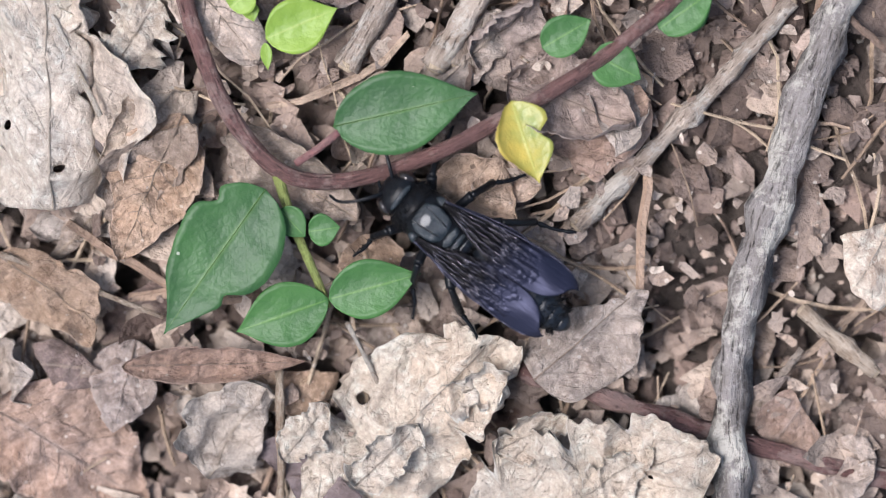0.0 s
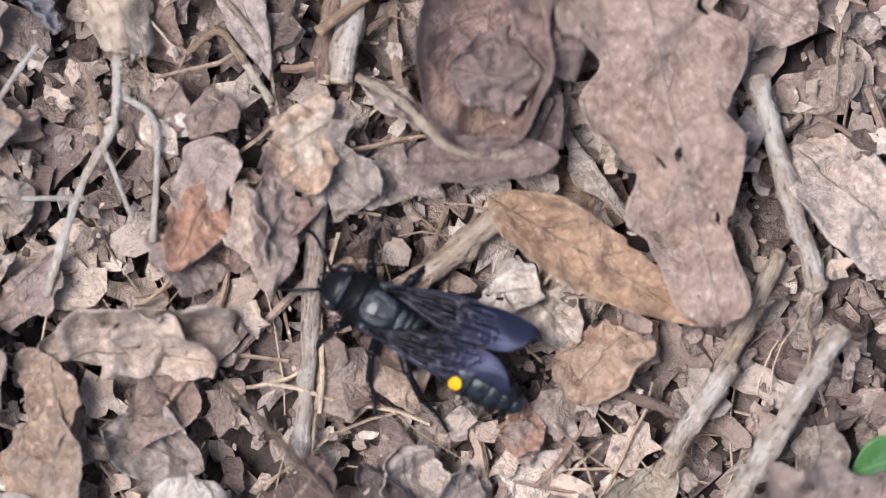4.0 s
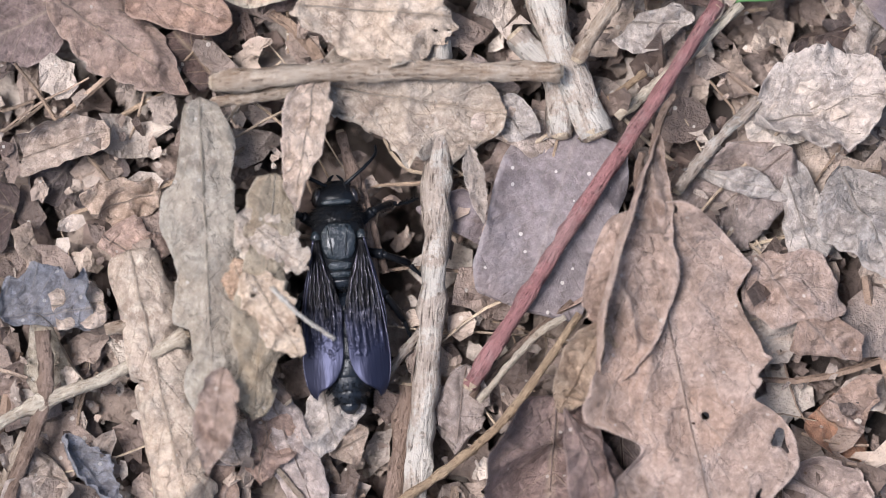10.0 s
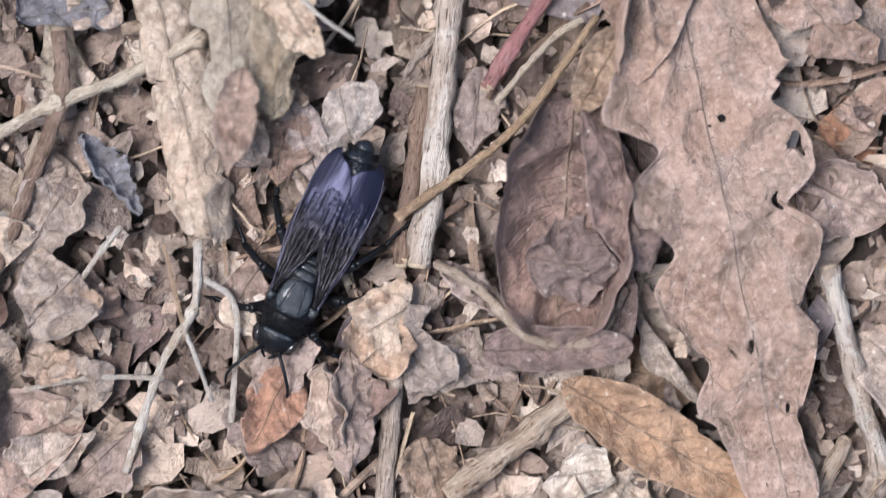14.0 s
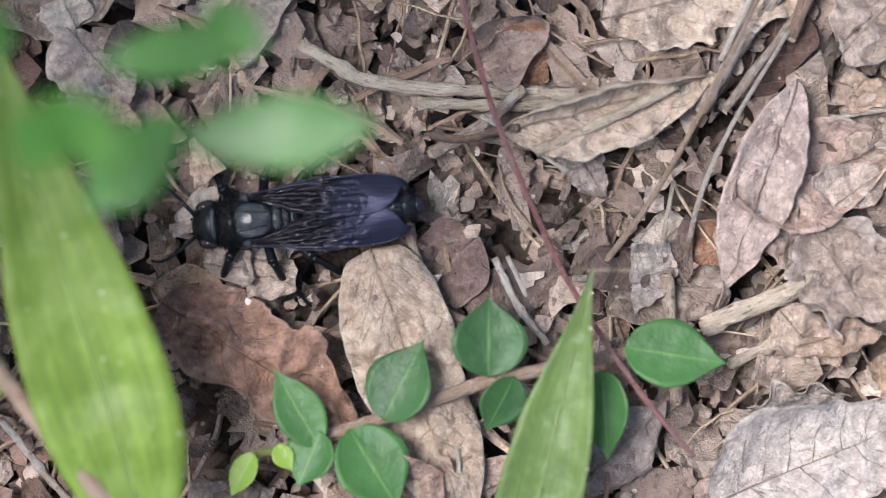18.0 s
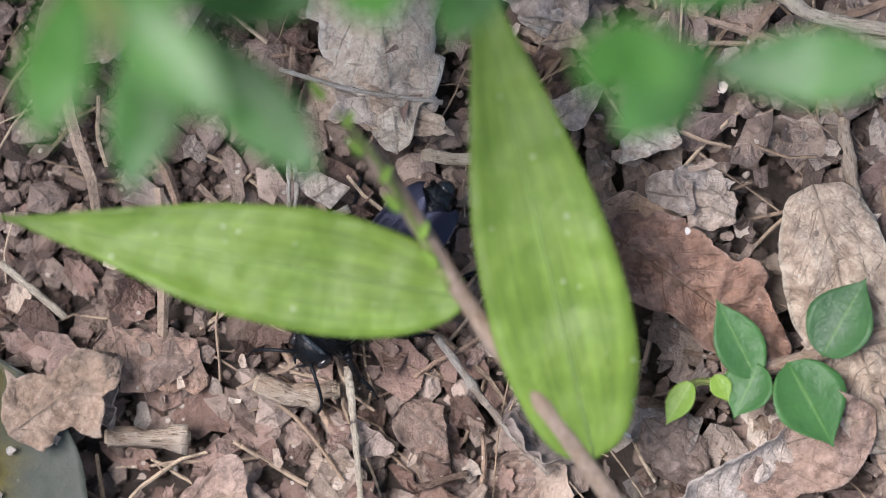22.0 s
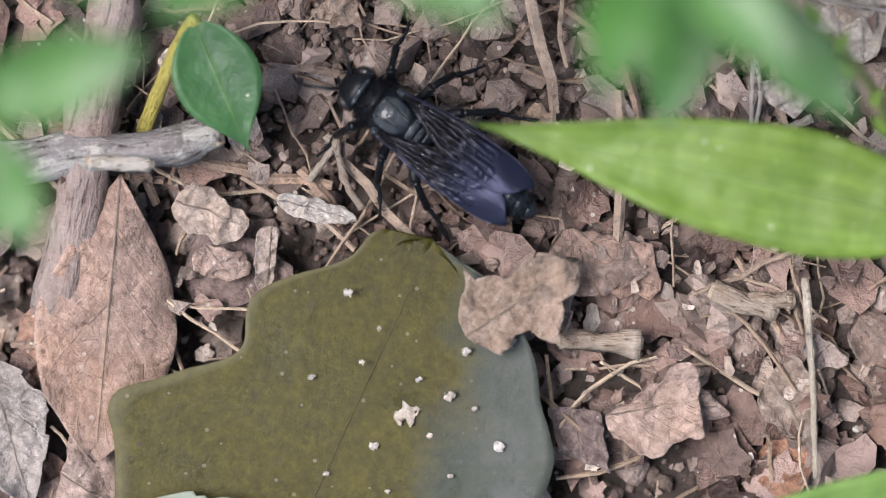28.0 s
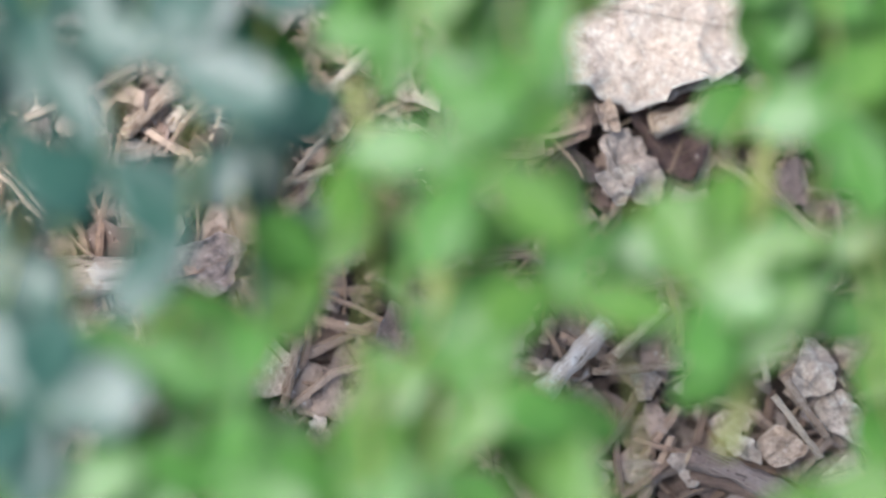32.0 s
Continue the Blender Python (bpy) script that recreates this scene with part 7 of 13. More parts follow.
plant_leaf(shrub, 'shrub', (-200.0, 80.4, 104.0), (-188.5, 79.8, 108.0), 6.7, '', 'leaf', peak=0.58, blunt=0.6, curl=(0.25, 0.25), rib=False)
plant_leaf(shrub, 'shrub', (-200.0, 80.4, 104.0), (-210.8, 82.0, 108.0), 6.7, '', 'leaf', peak=0.58, blunt=0.6, curl=(0.25, 0.25), rib=False)
plant_leaf(shrub, 'shrub', (-258.2, 80.3, 104.0), (-247.6, 69.0, 108.0), 7.7, '', 'leaf', peak=0.58, blunt=0.6, curl=(0.25, 0.25), rib=False)
plant_leaf(shrub, 'shrub', (-258.2, 80.3, 104.0), (-266.0, 70.5, 108.0), 7.7, '', 'leaf', peak=0.58, blunt=0.6, curl=(0.25, 0.25), rib=False)
plant_leaf(shrub, 'shrub', (-258.2, 80.3, 104.0), (-260.5, 91.2, 108.0), 7.7, '', 'leaf', peak=0.58, blunt=0.6, curl=(0.25, 0.25), rib=False)
plant_leaf(shrub, 'shrub', (-258.2, 80.3, 104.0), (-250.9, 85.9, 108.0), 7.7, '', 'leaf', peak=0.58, blunt=0.6, curl=(0.25, 0.25), rib=False)
plant_leaf(shrub, 'shrub', (-262.6, 57.4, 104.0), (-252.5, 47.3, 108.0), 7.7, '', 'leaf', peak=0.58, blunt=0.6, curl=(0.25, 0.25), rib=False)
plant_leaf(shrub, 'shrub', (-262.6, 57.4, 104.0), (-244.3, 65.2, 108.0), 7.7, '', 'leaf', peak=0.58, blunt=0.6, curl=(0.25, 0.25), rib=False)
plant_leaf(shrub, 'shrub', (-215.0, 95.5, 104.0), (-210.0, 90.0, 108.0), 5.7, '', 'leaf', peak=0.58, blunt=0.6, curl=(0.25, 0.25), rib=False)
plant_leaf(shrub, 'shrub', (-215.0, 95.5, 104.0), (-218.2, 92.5, 108.0), 5.7, '', 'leaf', peak=0.58, blunt=0.6, curl=(0.25, 0.25), rib=False)
plant_leaf(shrub, 'shrub', (-215.0, 95.5, 104.0), (-212.6, 100.4, 108.0), 5.7, '', 'leaf', peak=0.58, blunt=0.6, curl=(0.25, 0.25), rib=False)
plant_leaf(shrub, 'shrub', (-215.0, 95.5, 104.0), (-223.8, 102.3, 108.0), 5.7, '', 'leaf', peak=0.58, blunt=0.6, curl=(0.25, 0.25), rib=False)
plant_leaf(shrub, 'shrub', (-204.7, 85.4, 104.0), (-217.5, 82.0, 108.0), 5.7, '', 'leaf', peak=0.58, blunt=0.6, curl=(0.25, 0.25), rib=False)
plant_leaf(shrub, 'shrub', (-204.7, 85.4, 104.0), (-199.9, 89.6, 108.0), 5.7, '', 'leaf', peak=0.58, blunt=0.6, curl=(0.25, 0.25), rib=False)
plant_leaf(shrub, 'shrub', (-204.7, 85.4, 104.0), (-208.1, 93.1, 108.0), 5.7, '', 'leaf', peak=0.58, blunt=0.6, curl=(0.25, 0.25), rib=False)
plant_leaf(shrub, 'shrub', (-197.3, 81.8, 104.0), (-186.6, 85.4, 108.0), 6.7, '', 'leaf', peak=0.58, blunt=0.6, curl=(0.25, 0.25), rib=False)
plant_leaf(shrub, 'shrub', (-197.3, 81.8, 104.0), (-195.4, 90.9, 108.0), 6.7, '', 'leaf', peak=0.58, blunt=0.6, curl=(0.25, 0.25), rib=False)
plant_leaf(shrub, 'shrub', (-175.6, 83.1, 104.0), (-172.0, 92.3, 108.0), 7.2, '', 'leaf', peak=0.58, blunt=0.6, curl=(0.25, 0.25), rib=False)
plant_leaf(shrub, 'shrub', (-175.6, 83.1, 104.0), (-178.9, 90.4, 108.0), 7.2, '', 'leaf', peak=0.58, blunt=0.6, curl=(0.25, 0.25), rib=False)
plant_leaf(shrub, 'shrub', (-175.6, 83.1, 104.0), (-172.0, 76.2, 108.0), 7.2, '', 'leaf', peak=0.58, blunt=0.6, curl=(0.25, 0.25), rib=False)
plant_stem(shrub, "bleached", [(-239.0, 151.9, 74.0), (-235.2, 145.0, 76.0), (-232.1, 137.9, 76.0), (-227.4, 128.7, 75.0), (-221.7, 117.3, 74.0), (-215.8, 109.8, 70.0)], 2.6, 2.3, "branch", "pale forked branch")
plant_stem(shrub, 'bleached', [(-230.1, 131.7, 74.0), (-226.2, 124.6, 74.0), (-221.7, 117.2, 75.0)], 2.57, 2.90, 'branch', '')
plant_stem(shrub, 'bleached', [(-221.7, 117.3, 74.0), (-227.4, 110.8, 72.0), (-234.3, 104.2, 66.0)], 2.71, 2.03, 'branch', '')
plant_stem(shrub, 'bleached', [(-221.7, 117.3, 74.0), (-214.6, 112.9, 74.0), (-206.3, 110.9, 72.0)], 2.57, 1.46, 'branch', '')
plant_stem(shrub, 'bleached', [(-221.7, 117.3, 74.0), (-218.0, 112.8, 73.0), (-215.0, 106.9, 72.0)], 2.46, 1.46, 'branch', '')
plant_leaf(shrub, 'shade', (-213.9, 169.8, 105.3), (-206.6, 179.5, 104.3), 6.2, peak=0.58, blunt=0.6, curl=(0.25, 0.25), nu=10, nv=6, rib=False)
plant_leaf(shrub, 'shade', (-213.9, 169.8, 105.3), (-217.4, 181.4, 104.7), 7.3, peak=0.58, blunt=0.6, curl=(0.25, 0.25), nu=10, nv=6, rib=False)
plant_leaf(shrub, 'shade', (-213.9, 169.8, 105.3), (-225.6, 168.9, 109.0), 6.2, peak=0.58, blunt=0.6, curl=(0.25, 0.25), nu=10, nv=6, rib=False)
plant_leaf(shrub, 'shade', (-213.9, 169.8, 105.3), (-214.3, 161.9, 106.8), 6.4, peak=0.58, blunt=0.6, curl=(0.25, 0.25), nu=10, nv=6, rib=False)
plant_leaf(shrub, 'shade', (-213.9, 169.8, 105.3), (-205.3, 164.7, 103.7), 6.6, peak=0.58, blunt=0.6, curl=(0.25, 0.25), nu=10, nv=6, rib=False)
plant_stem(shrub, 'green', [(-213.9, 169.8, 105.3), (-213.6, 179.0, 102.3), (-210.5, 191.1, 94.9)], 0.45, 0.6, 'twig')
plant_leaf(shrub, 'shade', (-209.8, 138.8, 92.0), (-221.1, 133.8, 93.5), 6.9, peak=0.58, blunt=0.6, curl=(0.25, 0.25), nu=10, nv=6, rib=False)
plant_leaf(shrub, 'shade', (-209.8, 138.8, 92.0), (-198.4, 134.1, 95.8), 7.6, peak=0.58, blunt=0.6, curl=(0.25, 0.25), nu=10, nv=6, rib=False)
plant_leaf(shrub, 'shrub', (-189.3, 114.0, 125.9), (-178.0, 114.1, 128.2), 5.8, peak=0.58, blunt=0.6, curl=(0.25, 0.25), nu=10, nv=6, rib=False)
plant_leaf(shrub, 'shrub', (-189.3, 114.0, 125.9), (-186.5, 125.8, 127.4), 4.4, peak=0.58, blunt=0.6, curl=(0.25, 0.25), nu=10, nv=6, rib=False)
plant_leaf(shrub, 'shrub', (-189.3, 114.0, 125.9), (-196.8, 120.1, 124.1), 4.5, peak=0.58, blunt=0.6, curl=(0.25, 0.25), nu=10, nv=6, rib=False)
plant_stem(shrub, 'green', [(-189.3, 114.0, 125.9), (-188.8, 123.9, 121.7), (-190.7, 137.3, 114.7)], 0.45, 0.6, 'twig')
plant_leaf(shrub, 'lime', (-157.4, 147.5, 109.7), (-154.7, 155.5, 108.3), 5.1, peak=0.58, blunt=0.6, curl=(0.25, 0.25), nu=10, nv=6, rib=False)
plant_leaf(shrub, 'shrub', (-157.4, 147.5, 109.7), (-166.9, 147.0, 108.1), 5.5, peak=0.58, blunt=0.6, curl=(0.25, 0.25), nu=10, nv=6, rib=False)
plant_leaf(shrub, 'shrub', (-157.4, 147.5, 109.7), (-147.2, 141.8, 110.2), 5.8, peak=0.58, blunt=0.6, curl=(0.25, 0.25), nu=10, nv=6, rib=False)
plant_leaf(shrub, 'lime', (-157.4, 147.5, 109.7), (-146.3, 148.5, 111.5), 4.3, peak=0.58, blunt=0.6, curl=(0.25, 0.25), nu=10, nv=6, rib=False)
plant_stem(shrub, 'green', [(-157.4, 147.5, 109.7), (-156.1, 155.7, 106.0), (-151.3, 164.8, 101.9)], 0.45, 0.6, 'twig')
plant_leaf(shrub, 'shrub', (-182.9, 135.9, 112.2), (-176.4, 145.2, 112.6), 6.0, peak=0.58, blunt=0.6, curl=(0.25, 0.25), nu=10, nv=6, rib=False)
plant_leaf(shrub, 'lime', (-182.9, 135.9, 112.2), (-191.1, 128.6, 110.7), 6.2, peak=0.58, blunt=0.6, curl=(0.25, 0.25), nu=10, nv=6, rib=False)
plant_leaf(shrub, 'shrub', (-182.9, 135.9, 112.2), (-173.6, 129.8, 115.0), 4.4, peak=0.58, blunt=0.6, curl=(0.25, 0.25), nu=10, nv=6, rib=False)
plant_leaf(shrub, 'shrub', (-182.9, 135.9, 112.2), (-174.8, 136.8, 115.8), 4.5, peak=0.58, blunt=0.6, curl=(0.25, 0.25), nu=10, nv=6, rib=False)
plant_stem(shrub, 'green', [(-182.9, 135.9, 112.2), (-180.9, 145.7, 110.1), (-177.1, 158.1, 107.0)], 0.45, 0.6, 'twig')
plant_leaf(shrub, 'shrub', (-162.3, 123.7, 99.1), (-173.4, 120.2, 98.9), 6.1, peak=0.58, blunt=0.6, curl=(0.25, 0.25), nu=10, nv=6, rib=False)
plant_leaf(shrub, 'shrub', (-162.3, 123.7, 99.1), (-157.3, 117.1, 102.1), 4.8, peak=0.58, blunt=0.6, curl=(0.25, 0.25), nu=10, nv=6, rib=False)
plant_stem(shrub, 'green', [(-162.3, 123.7, 99.1), (-162.1, 131.1, 95.6), (-163.3, 143.9, 91.2)], 0.45, 0.6, 'twig')
plant_leaf(shrub, 'lime', (-148.9, 116.2, 90.7), (-159.4, 118.9, 90.1), 5.8, peak=0.58, blunt=0.6, curl=(0.25, 0.25), nu=10, nv=6, rib=False)
plant_leaf(shrub, 'shrub', (-148.9, 116.2, 90.7), (-151.6, 104.7, 91.8), 4.9, peak=0.58, blunt=0.6, curl=(0.25, 0.25), nu=10, nv=6, rib=False)
plant_leaf(shrub, 'shrub', (-148.9, 116.2, 90.7), (-146.6, 103.8, 90.7), 4.2, peak=0.58, blunt=0.6, curl=(0.25, 0.25), nu=10, nv=6, rib=False)
plant_leaf(shrub, 'lime', (-148.9, 116.2, 90.7), (-143.2, 121.1, 94.0), 5.5, peak=0.58, blunt=0.6, curl=(0.25, 0.25), nu=10, nv=6, rib=False)
plant_leaf(shrub, 'lime', (-148.7, 165.1, 96.0), (-140.5, 159.2, 96.7), 4.3, peak=0.58, blunt=0.6, curl=(0.25, 0.25), nu=10, nv=6, rib=False)
plant_leaf(shrub, 'shrub', (-148.7, 165.1, 96.0), (-138.8, 170.9, 99.1), 5.6, peak=0.58, blunt=0.6, curl=(0.25, 0.25), nu=10, nv=6, rib=False)
plant_leaf(shrub, 'shrub', (-148.7, 165.1, 96.0), (-151.7, 175.9, 95.6), 6.3, peak=0.58, blunt=0.6, curl=(0.25, 0.25), nu=10, nv=6, rib=False)
plant_leaf(shrub, 'shrub', (-148.7, 165.1, 96.0), (-157.7, 161.5, 96.3), 6.0, peak=0.58, blunt=0.6, curl=(0.25, 0.25), nu=10, nv=6, rib=False)
plant_stem(shrub, 'green', [(-148.7, 165.1, 96.0), (-145.7, 174.6, 93.7), (-143.0, 184.4, 86.1)], 0.45, 0.6, 'twig')
plant_leaf(shrub, 'shrub', (-172.9, 141.4, 122.0), (-170.3, 148.8, 121.4), 6.3, peak=0.58, blunt=0.6, curl=(0.25, 0.25), nu=10, nv=6, rib=False)
plant_leaf(shrub, 'lime', (-172.9, 141.4, 122.0), (-180.3, 137.9, 124.6), 6.0, peak=0.58, blunt=0.6, curl=(0.25, 0.25), nu=10, nv=6, rib=False)
plant_leaf(shrub, 'lime', (-172.9, 141.4, 122.0), (-161.7, 139.4, 121.5), 4.7, peak=0.58, blunt=0.6, curl=(0.25, 0.25), nu=10, nv=6, rib=False)
plant_stem(shrub, 'green', [(-172.9, 141.4, 122.0), (-172.6, 152.1, 119.7), (-179.7, 163.6, 116.2)], 0.45, 0.6, 'twig')
plant_leaf(shrub, 'shrub', (-224.5, 115.9, 122.0), (-233.5, 110.2, 120.4), 5.5, peak=0.58, blunt=0.6, curl=(0.25, 0.25), nu=10, nv=6, rib=False)
plant_leaf(shrub, 'shrub', (-224.5, 115.9, 122.0), (-218.4, 108.3, 120.1), 4.8, peak=0.58, blunt=0.6, curl=(0.25, 0.25), nu=10, nv=6, rib=False)
plant_leaf(shrub, 'shrub', (-213.2, 84.0, 99.4), (-221.8, 80.4, 102.4), 5.9, peak=0.58, blunt=0.6, curl=(0.25, 0.25), nu=10, nv=6, rib=False)
plant_leaf(shrub, 'shrub', (-231.5, 117.7, 93.4), (-240.3, 116.9, 94.5), 5.3, peak=0.58, blunt=0.6, curl=(0.25, 0.25), nu=10, nv=6, rib=False)
plant_leaf(shrub, 'shrub', (-231.5, 117.7, 93.4), (-236.6, 108.5, 92.9), 4.4, peak=0.58, blunt=0.6, curl=(0.25, 0.25), nu=10, nv=6, rib=False)
plant_leaf(shrub, 'shrub', (-231.5, 117.7, 93.4), (-221.3, 113.4, 94.3), 4.2, peak=0.58, blunt=0.6, curl=(0.25, 0.25), nu=10, nv=6, rib=False)
plant_leaf(shrub, 'lime', (-231.5, 117.7, 93.4), (-233.3, 128.3, 93.2), 6.0, peak=0.58, blunt=0.6, curl=(0.25, 0.25), nu=10, nv=6, rib=False)
plant_leaf(shrub, 'shrub', (-162.2, 153.2, 98.9), (-165.6, 145.5, 99.6), 4.9, peak=0.58, blunt=0.6, curl=(0.25, 0.25), nu=10, nv=6, rib=False)
plant_leaf(shrub, 'lime', (-162.2, 153.2, 98.9), (-152.7, 150.2, 102.6), 5.4, peak=0.58, blunt=0.6, curl=(0.25, 0.25), nu=10, nv=6, rib=False)
plant_leaf(shrub, 'shrub', (-178.7, 164.8, 117.7), (-178.1, 177.5, 117.5), 5.7, peak=0.58, blunt=0.6, curl=(0.25, 0.25), nu=10, nv=6, rib=False)
plant_leaf(shrub, 'lime', (-178.7, 164.8, 117.7), (-185.8, 172.9, 121.1), 5.3, peak=0.58, blunt=0.6, curl=(0.25, 0.25), nu=10, nv=6, rib=False)
plant_leaf(shrub, 'shrub', (-178.7, 164.8, 117.7), (-185.2, 159.3, 117.0), 5.9, peak=0.58, blunt=0.6, curl=(0.25, 0.25), nu=10, nv=6, rib=False)
plant_leaf(shrub, 'shrub', (-178.7, 164.8, 117.7), (-175.0, 155.6, 121.1), 4.2, peak=0.58, blunt=0.6, curl=(0.25, 0.25), nu=10, nv=6, rib=False)
plant_stem(shrub, 'green', [(-178.7, 164.8, 117.7), (-177.0, 173.1, 113.6), (-172.3, 186.0, 107.2)], 0.45, 0.6, 'twig')
plant_leaf(shrub, 'shrub', (-148.6, 106.8, 118.9), (-137.5, 102.3, 120.0), 5.6, peak=0.58, blunt=0.6, curl=(0.25, 0.25), nu=10, nv=6, rib=False)
plant_leaf(shrub, 'shrub', (-148.6, 106.8, 118.9), (-146.8, 119.1, 121.2), 4.3, peak=0.58, blunt=0.6, curl=(0.25, 0.25), nu=10, nv=6, rib=False)
plant_leaf(shrub, 'lime', (-148.6, 106.8, 118.9), (-156.9, 116.0, 117.4), 4.3, peak=0.58, blunt=0.6, curl=(0.25, 0.25), nu=10, nv=6, rib=False)
plant_leaf(shrub, 'shrub', (-148.6, 106.8, 118.9), (-156.1, 102.1, 119.1), 4.6, peak=0.58, blunt=0.6, curl=(0.25, 0.25), nu=10, nv=6, rib=False)
plant_leaf(shrub, 'shrub', (-148.6, 106.8, 118.9), (-150.8, 96.7, 120.7), 5.7, peak=0.58, blunt=0.6, curl=(0.25, 0.25), nu=10, nv=6, rib=False)
plant_leaf(shrub, 'lime', (-170.3, 129.4, 118.5), (-170.0, 118.4, 118.2), 5.1, peak=0.58, blunt=0.6, curl=(0.25, 0.25), nu=10, nv=6, rib=False)
plant_leaf(shrub, 'shrub', (-170.3, 129.4, 118.5), (-178.1, 131.6, 120.6), 6.0, peak=0.58, blunt=0.6, curl=(0.25, 0.25), nu=10, nv=6, rib=False)
plant_leaf(shrub, 'shrub', (-183.4, 116.6, 102.7), (-182.9, 124.7, 102.3), 6.1, peak=0.58, blunt=0.6, curl=(0.25, 0.25), nu=10, nv=6, rib=False)
plant_leaf(shrub, 'shrub', (-183.4, 116.6, 102.7), (-190.9, 119.4, 104.6), 4.9, peak=0.58, blunt=0.6, curl=(0.25, 0.25), nu=10, nv=6, rib=False)
plant_stem(shrub, 'green', [(-183.4, 116.6, 102.7), (-181.3, 127.7, 97.0), (-183.4, 136.1, 91.6)], 0.45, 0.6, 'twig')
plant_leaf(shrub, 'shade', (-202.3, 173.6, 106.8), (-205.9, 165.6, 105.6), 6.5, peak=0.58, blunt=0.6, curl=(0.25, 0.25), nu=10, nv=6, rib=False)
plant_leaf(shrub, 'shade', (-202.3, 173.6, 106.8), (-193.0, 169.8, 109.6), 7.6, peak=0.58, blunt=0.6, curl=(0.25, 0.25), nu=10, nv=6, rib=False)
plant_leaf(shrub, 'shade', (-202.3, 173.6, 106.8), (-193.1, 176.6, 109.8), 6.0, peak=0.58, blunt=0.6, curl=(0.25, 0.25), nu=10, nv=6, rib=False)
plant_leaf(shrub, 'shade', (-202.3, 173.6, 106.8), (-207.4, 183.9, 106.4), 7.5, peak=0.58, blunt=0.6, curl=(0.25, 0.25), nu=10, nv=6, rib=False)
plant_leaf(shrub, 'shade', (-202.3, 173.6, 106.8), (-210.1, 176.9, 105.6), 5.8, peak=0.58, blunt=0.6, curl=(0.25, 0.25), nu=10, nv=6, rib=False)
plant_stem(shrub, 'green', [(-202.3, 173.6, 106.8), (-202.0, 183.8, 101.7), (-200.9, 199.6, 98.6)], 0.45, 0.6, 'twig')
plant_leaf(shrub, 'shrub', (-148.7, 174.9, 106.2), (-142.3, 169.7, 109.5), 5.2, peak=0.58, blunt=0.6, curl=(0.25, 0.25), nu=10, nv=6, rib=False)
plant_leaf(shrub, 'shrub', (-148.7, 174.9, 106.2), (-139.3, 182.5, 109.9), 5.9, peak=0.58, blunt=0.6, curl=(0.25, 0.25), nu=10, nv=6, rib=False)
plant_leaf(shrub, 'shrub', (-148.7, 174.9, 106.2), (-159.4, 181.4, 109.8), 5.0, peak=0.58, blunt=0.6, curl=(0.25, 0.25), nu=10, nv=6, rib=False)
plant_leaf(shrub, 'shrub', (-148.7, 174.9, 106.2), (-150.9, 166.2, 105.7), 5.4, peak=0.58, blunt=0.6, curl=(0.25, 0.25), nu=10, nv=6, rib=False)
plant_stem(shrub, 'green', [(-148.7, 174.9, 106.2), (-146.0, 182.1, 100.8), (-149.0, 192.5, 94.9)], 0.45, 0.6, 'twig')
plant_leaf(shrub, 'shrub', (-235.2, 103.1, 100.3), (-241.4, 107.5, 98.8), 4.4, peak=0.58, blunt=0.6, curl=(0.25, 0.25), nu=10, nv=6, rib=False)
plant_leaf(shrub, 'shrub', (-235.2, 103.1, 100.3), (-242.7, 103.4, 103.1), 5.7, peak=0.58, blunt=0.6, curl=(0.25, 0.25), nu=10, nv=6, rib=False)
plant_leaf(shrub, 'shrub', (-235.2, 103.1, 100.3), (-234.4, 90.8, 102.4), 4.6, peak=0.58, blunt=0.6, curl=(0.25, 0.25), nu=10, nv=6, rib=False)
plant_leaf(shrub, 'shrub', (-235.2, 103.1, 100.3), (-229.2, 107.9, 103.3), 5.0, peak=0.58, blunt=0.6, curl=(0.25, 0.25), nu=10, nv=6, rib=False)
plant_stem(shrub, 'green', [(-235.2, 103.1, 100.3), (-235.2, 116.8, 96.8), (-238.9, 127.3, 89.3)], 0.45, 0.6, 'twig')
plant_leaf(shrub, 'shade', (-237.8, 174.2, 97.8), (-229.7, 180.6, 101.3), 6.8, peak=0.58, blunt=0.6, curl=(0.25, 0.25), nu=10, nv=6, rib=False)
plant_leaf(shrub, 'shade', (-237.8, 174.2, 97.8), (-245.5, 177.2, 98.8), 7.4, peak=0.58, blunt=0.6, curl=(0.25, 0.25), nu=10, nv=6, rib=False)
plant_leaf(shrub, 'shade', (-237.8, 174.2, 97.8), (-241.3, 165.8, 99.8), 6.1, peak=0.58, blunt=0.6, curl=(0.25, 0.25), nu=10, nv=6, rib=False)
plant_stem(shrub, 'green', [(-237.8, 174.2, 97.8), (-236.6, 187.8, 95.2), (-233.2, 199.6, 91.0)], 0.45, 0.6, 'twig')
plant_leaf(shrub, 'shrub', (-147.6, 158.9, 121.7), (-155.6, 157.4, 120.0), 5.3, peak=0.58, blunt=0.6, curl=(0.25, 0.25), nu=10, nv=6, rib=False)
plant_leaf(shrub, 'shrub', (-147.6, 158.9, 121.7), (-142.8, 148.9, 121.0), 6.3, peak=0.58, blunt=0.6, curl=(0.25, 0.25), nu=10, nv=6, rib=False)
plant_leaf(shrub, 'lime', (-147.6, 158.9, 121.7), (-143.3, 165.3, 120.8), 6.4, peak=0.58, blunt=0.6, curl=(0.25, 0.25), nu=10, nv=6, rib=False)
plant_stem(shrub, 'green', [(-147.6, 158.9, 121.7), (-148.2, 172.7, 118.1), (-149.4, 188.0, 111.5)], 0.45, 0.6, 'twig')
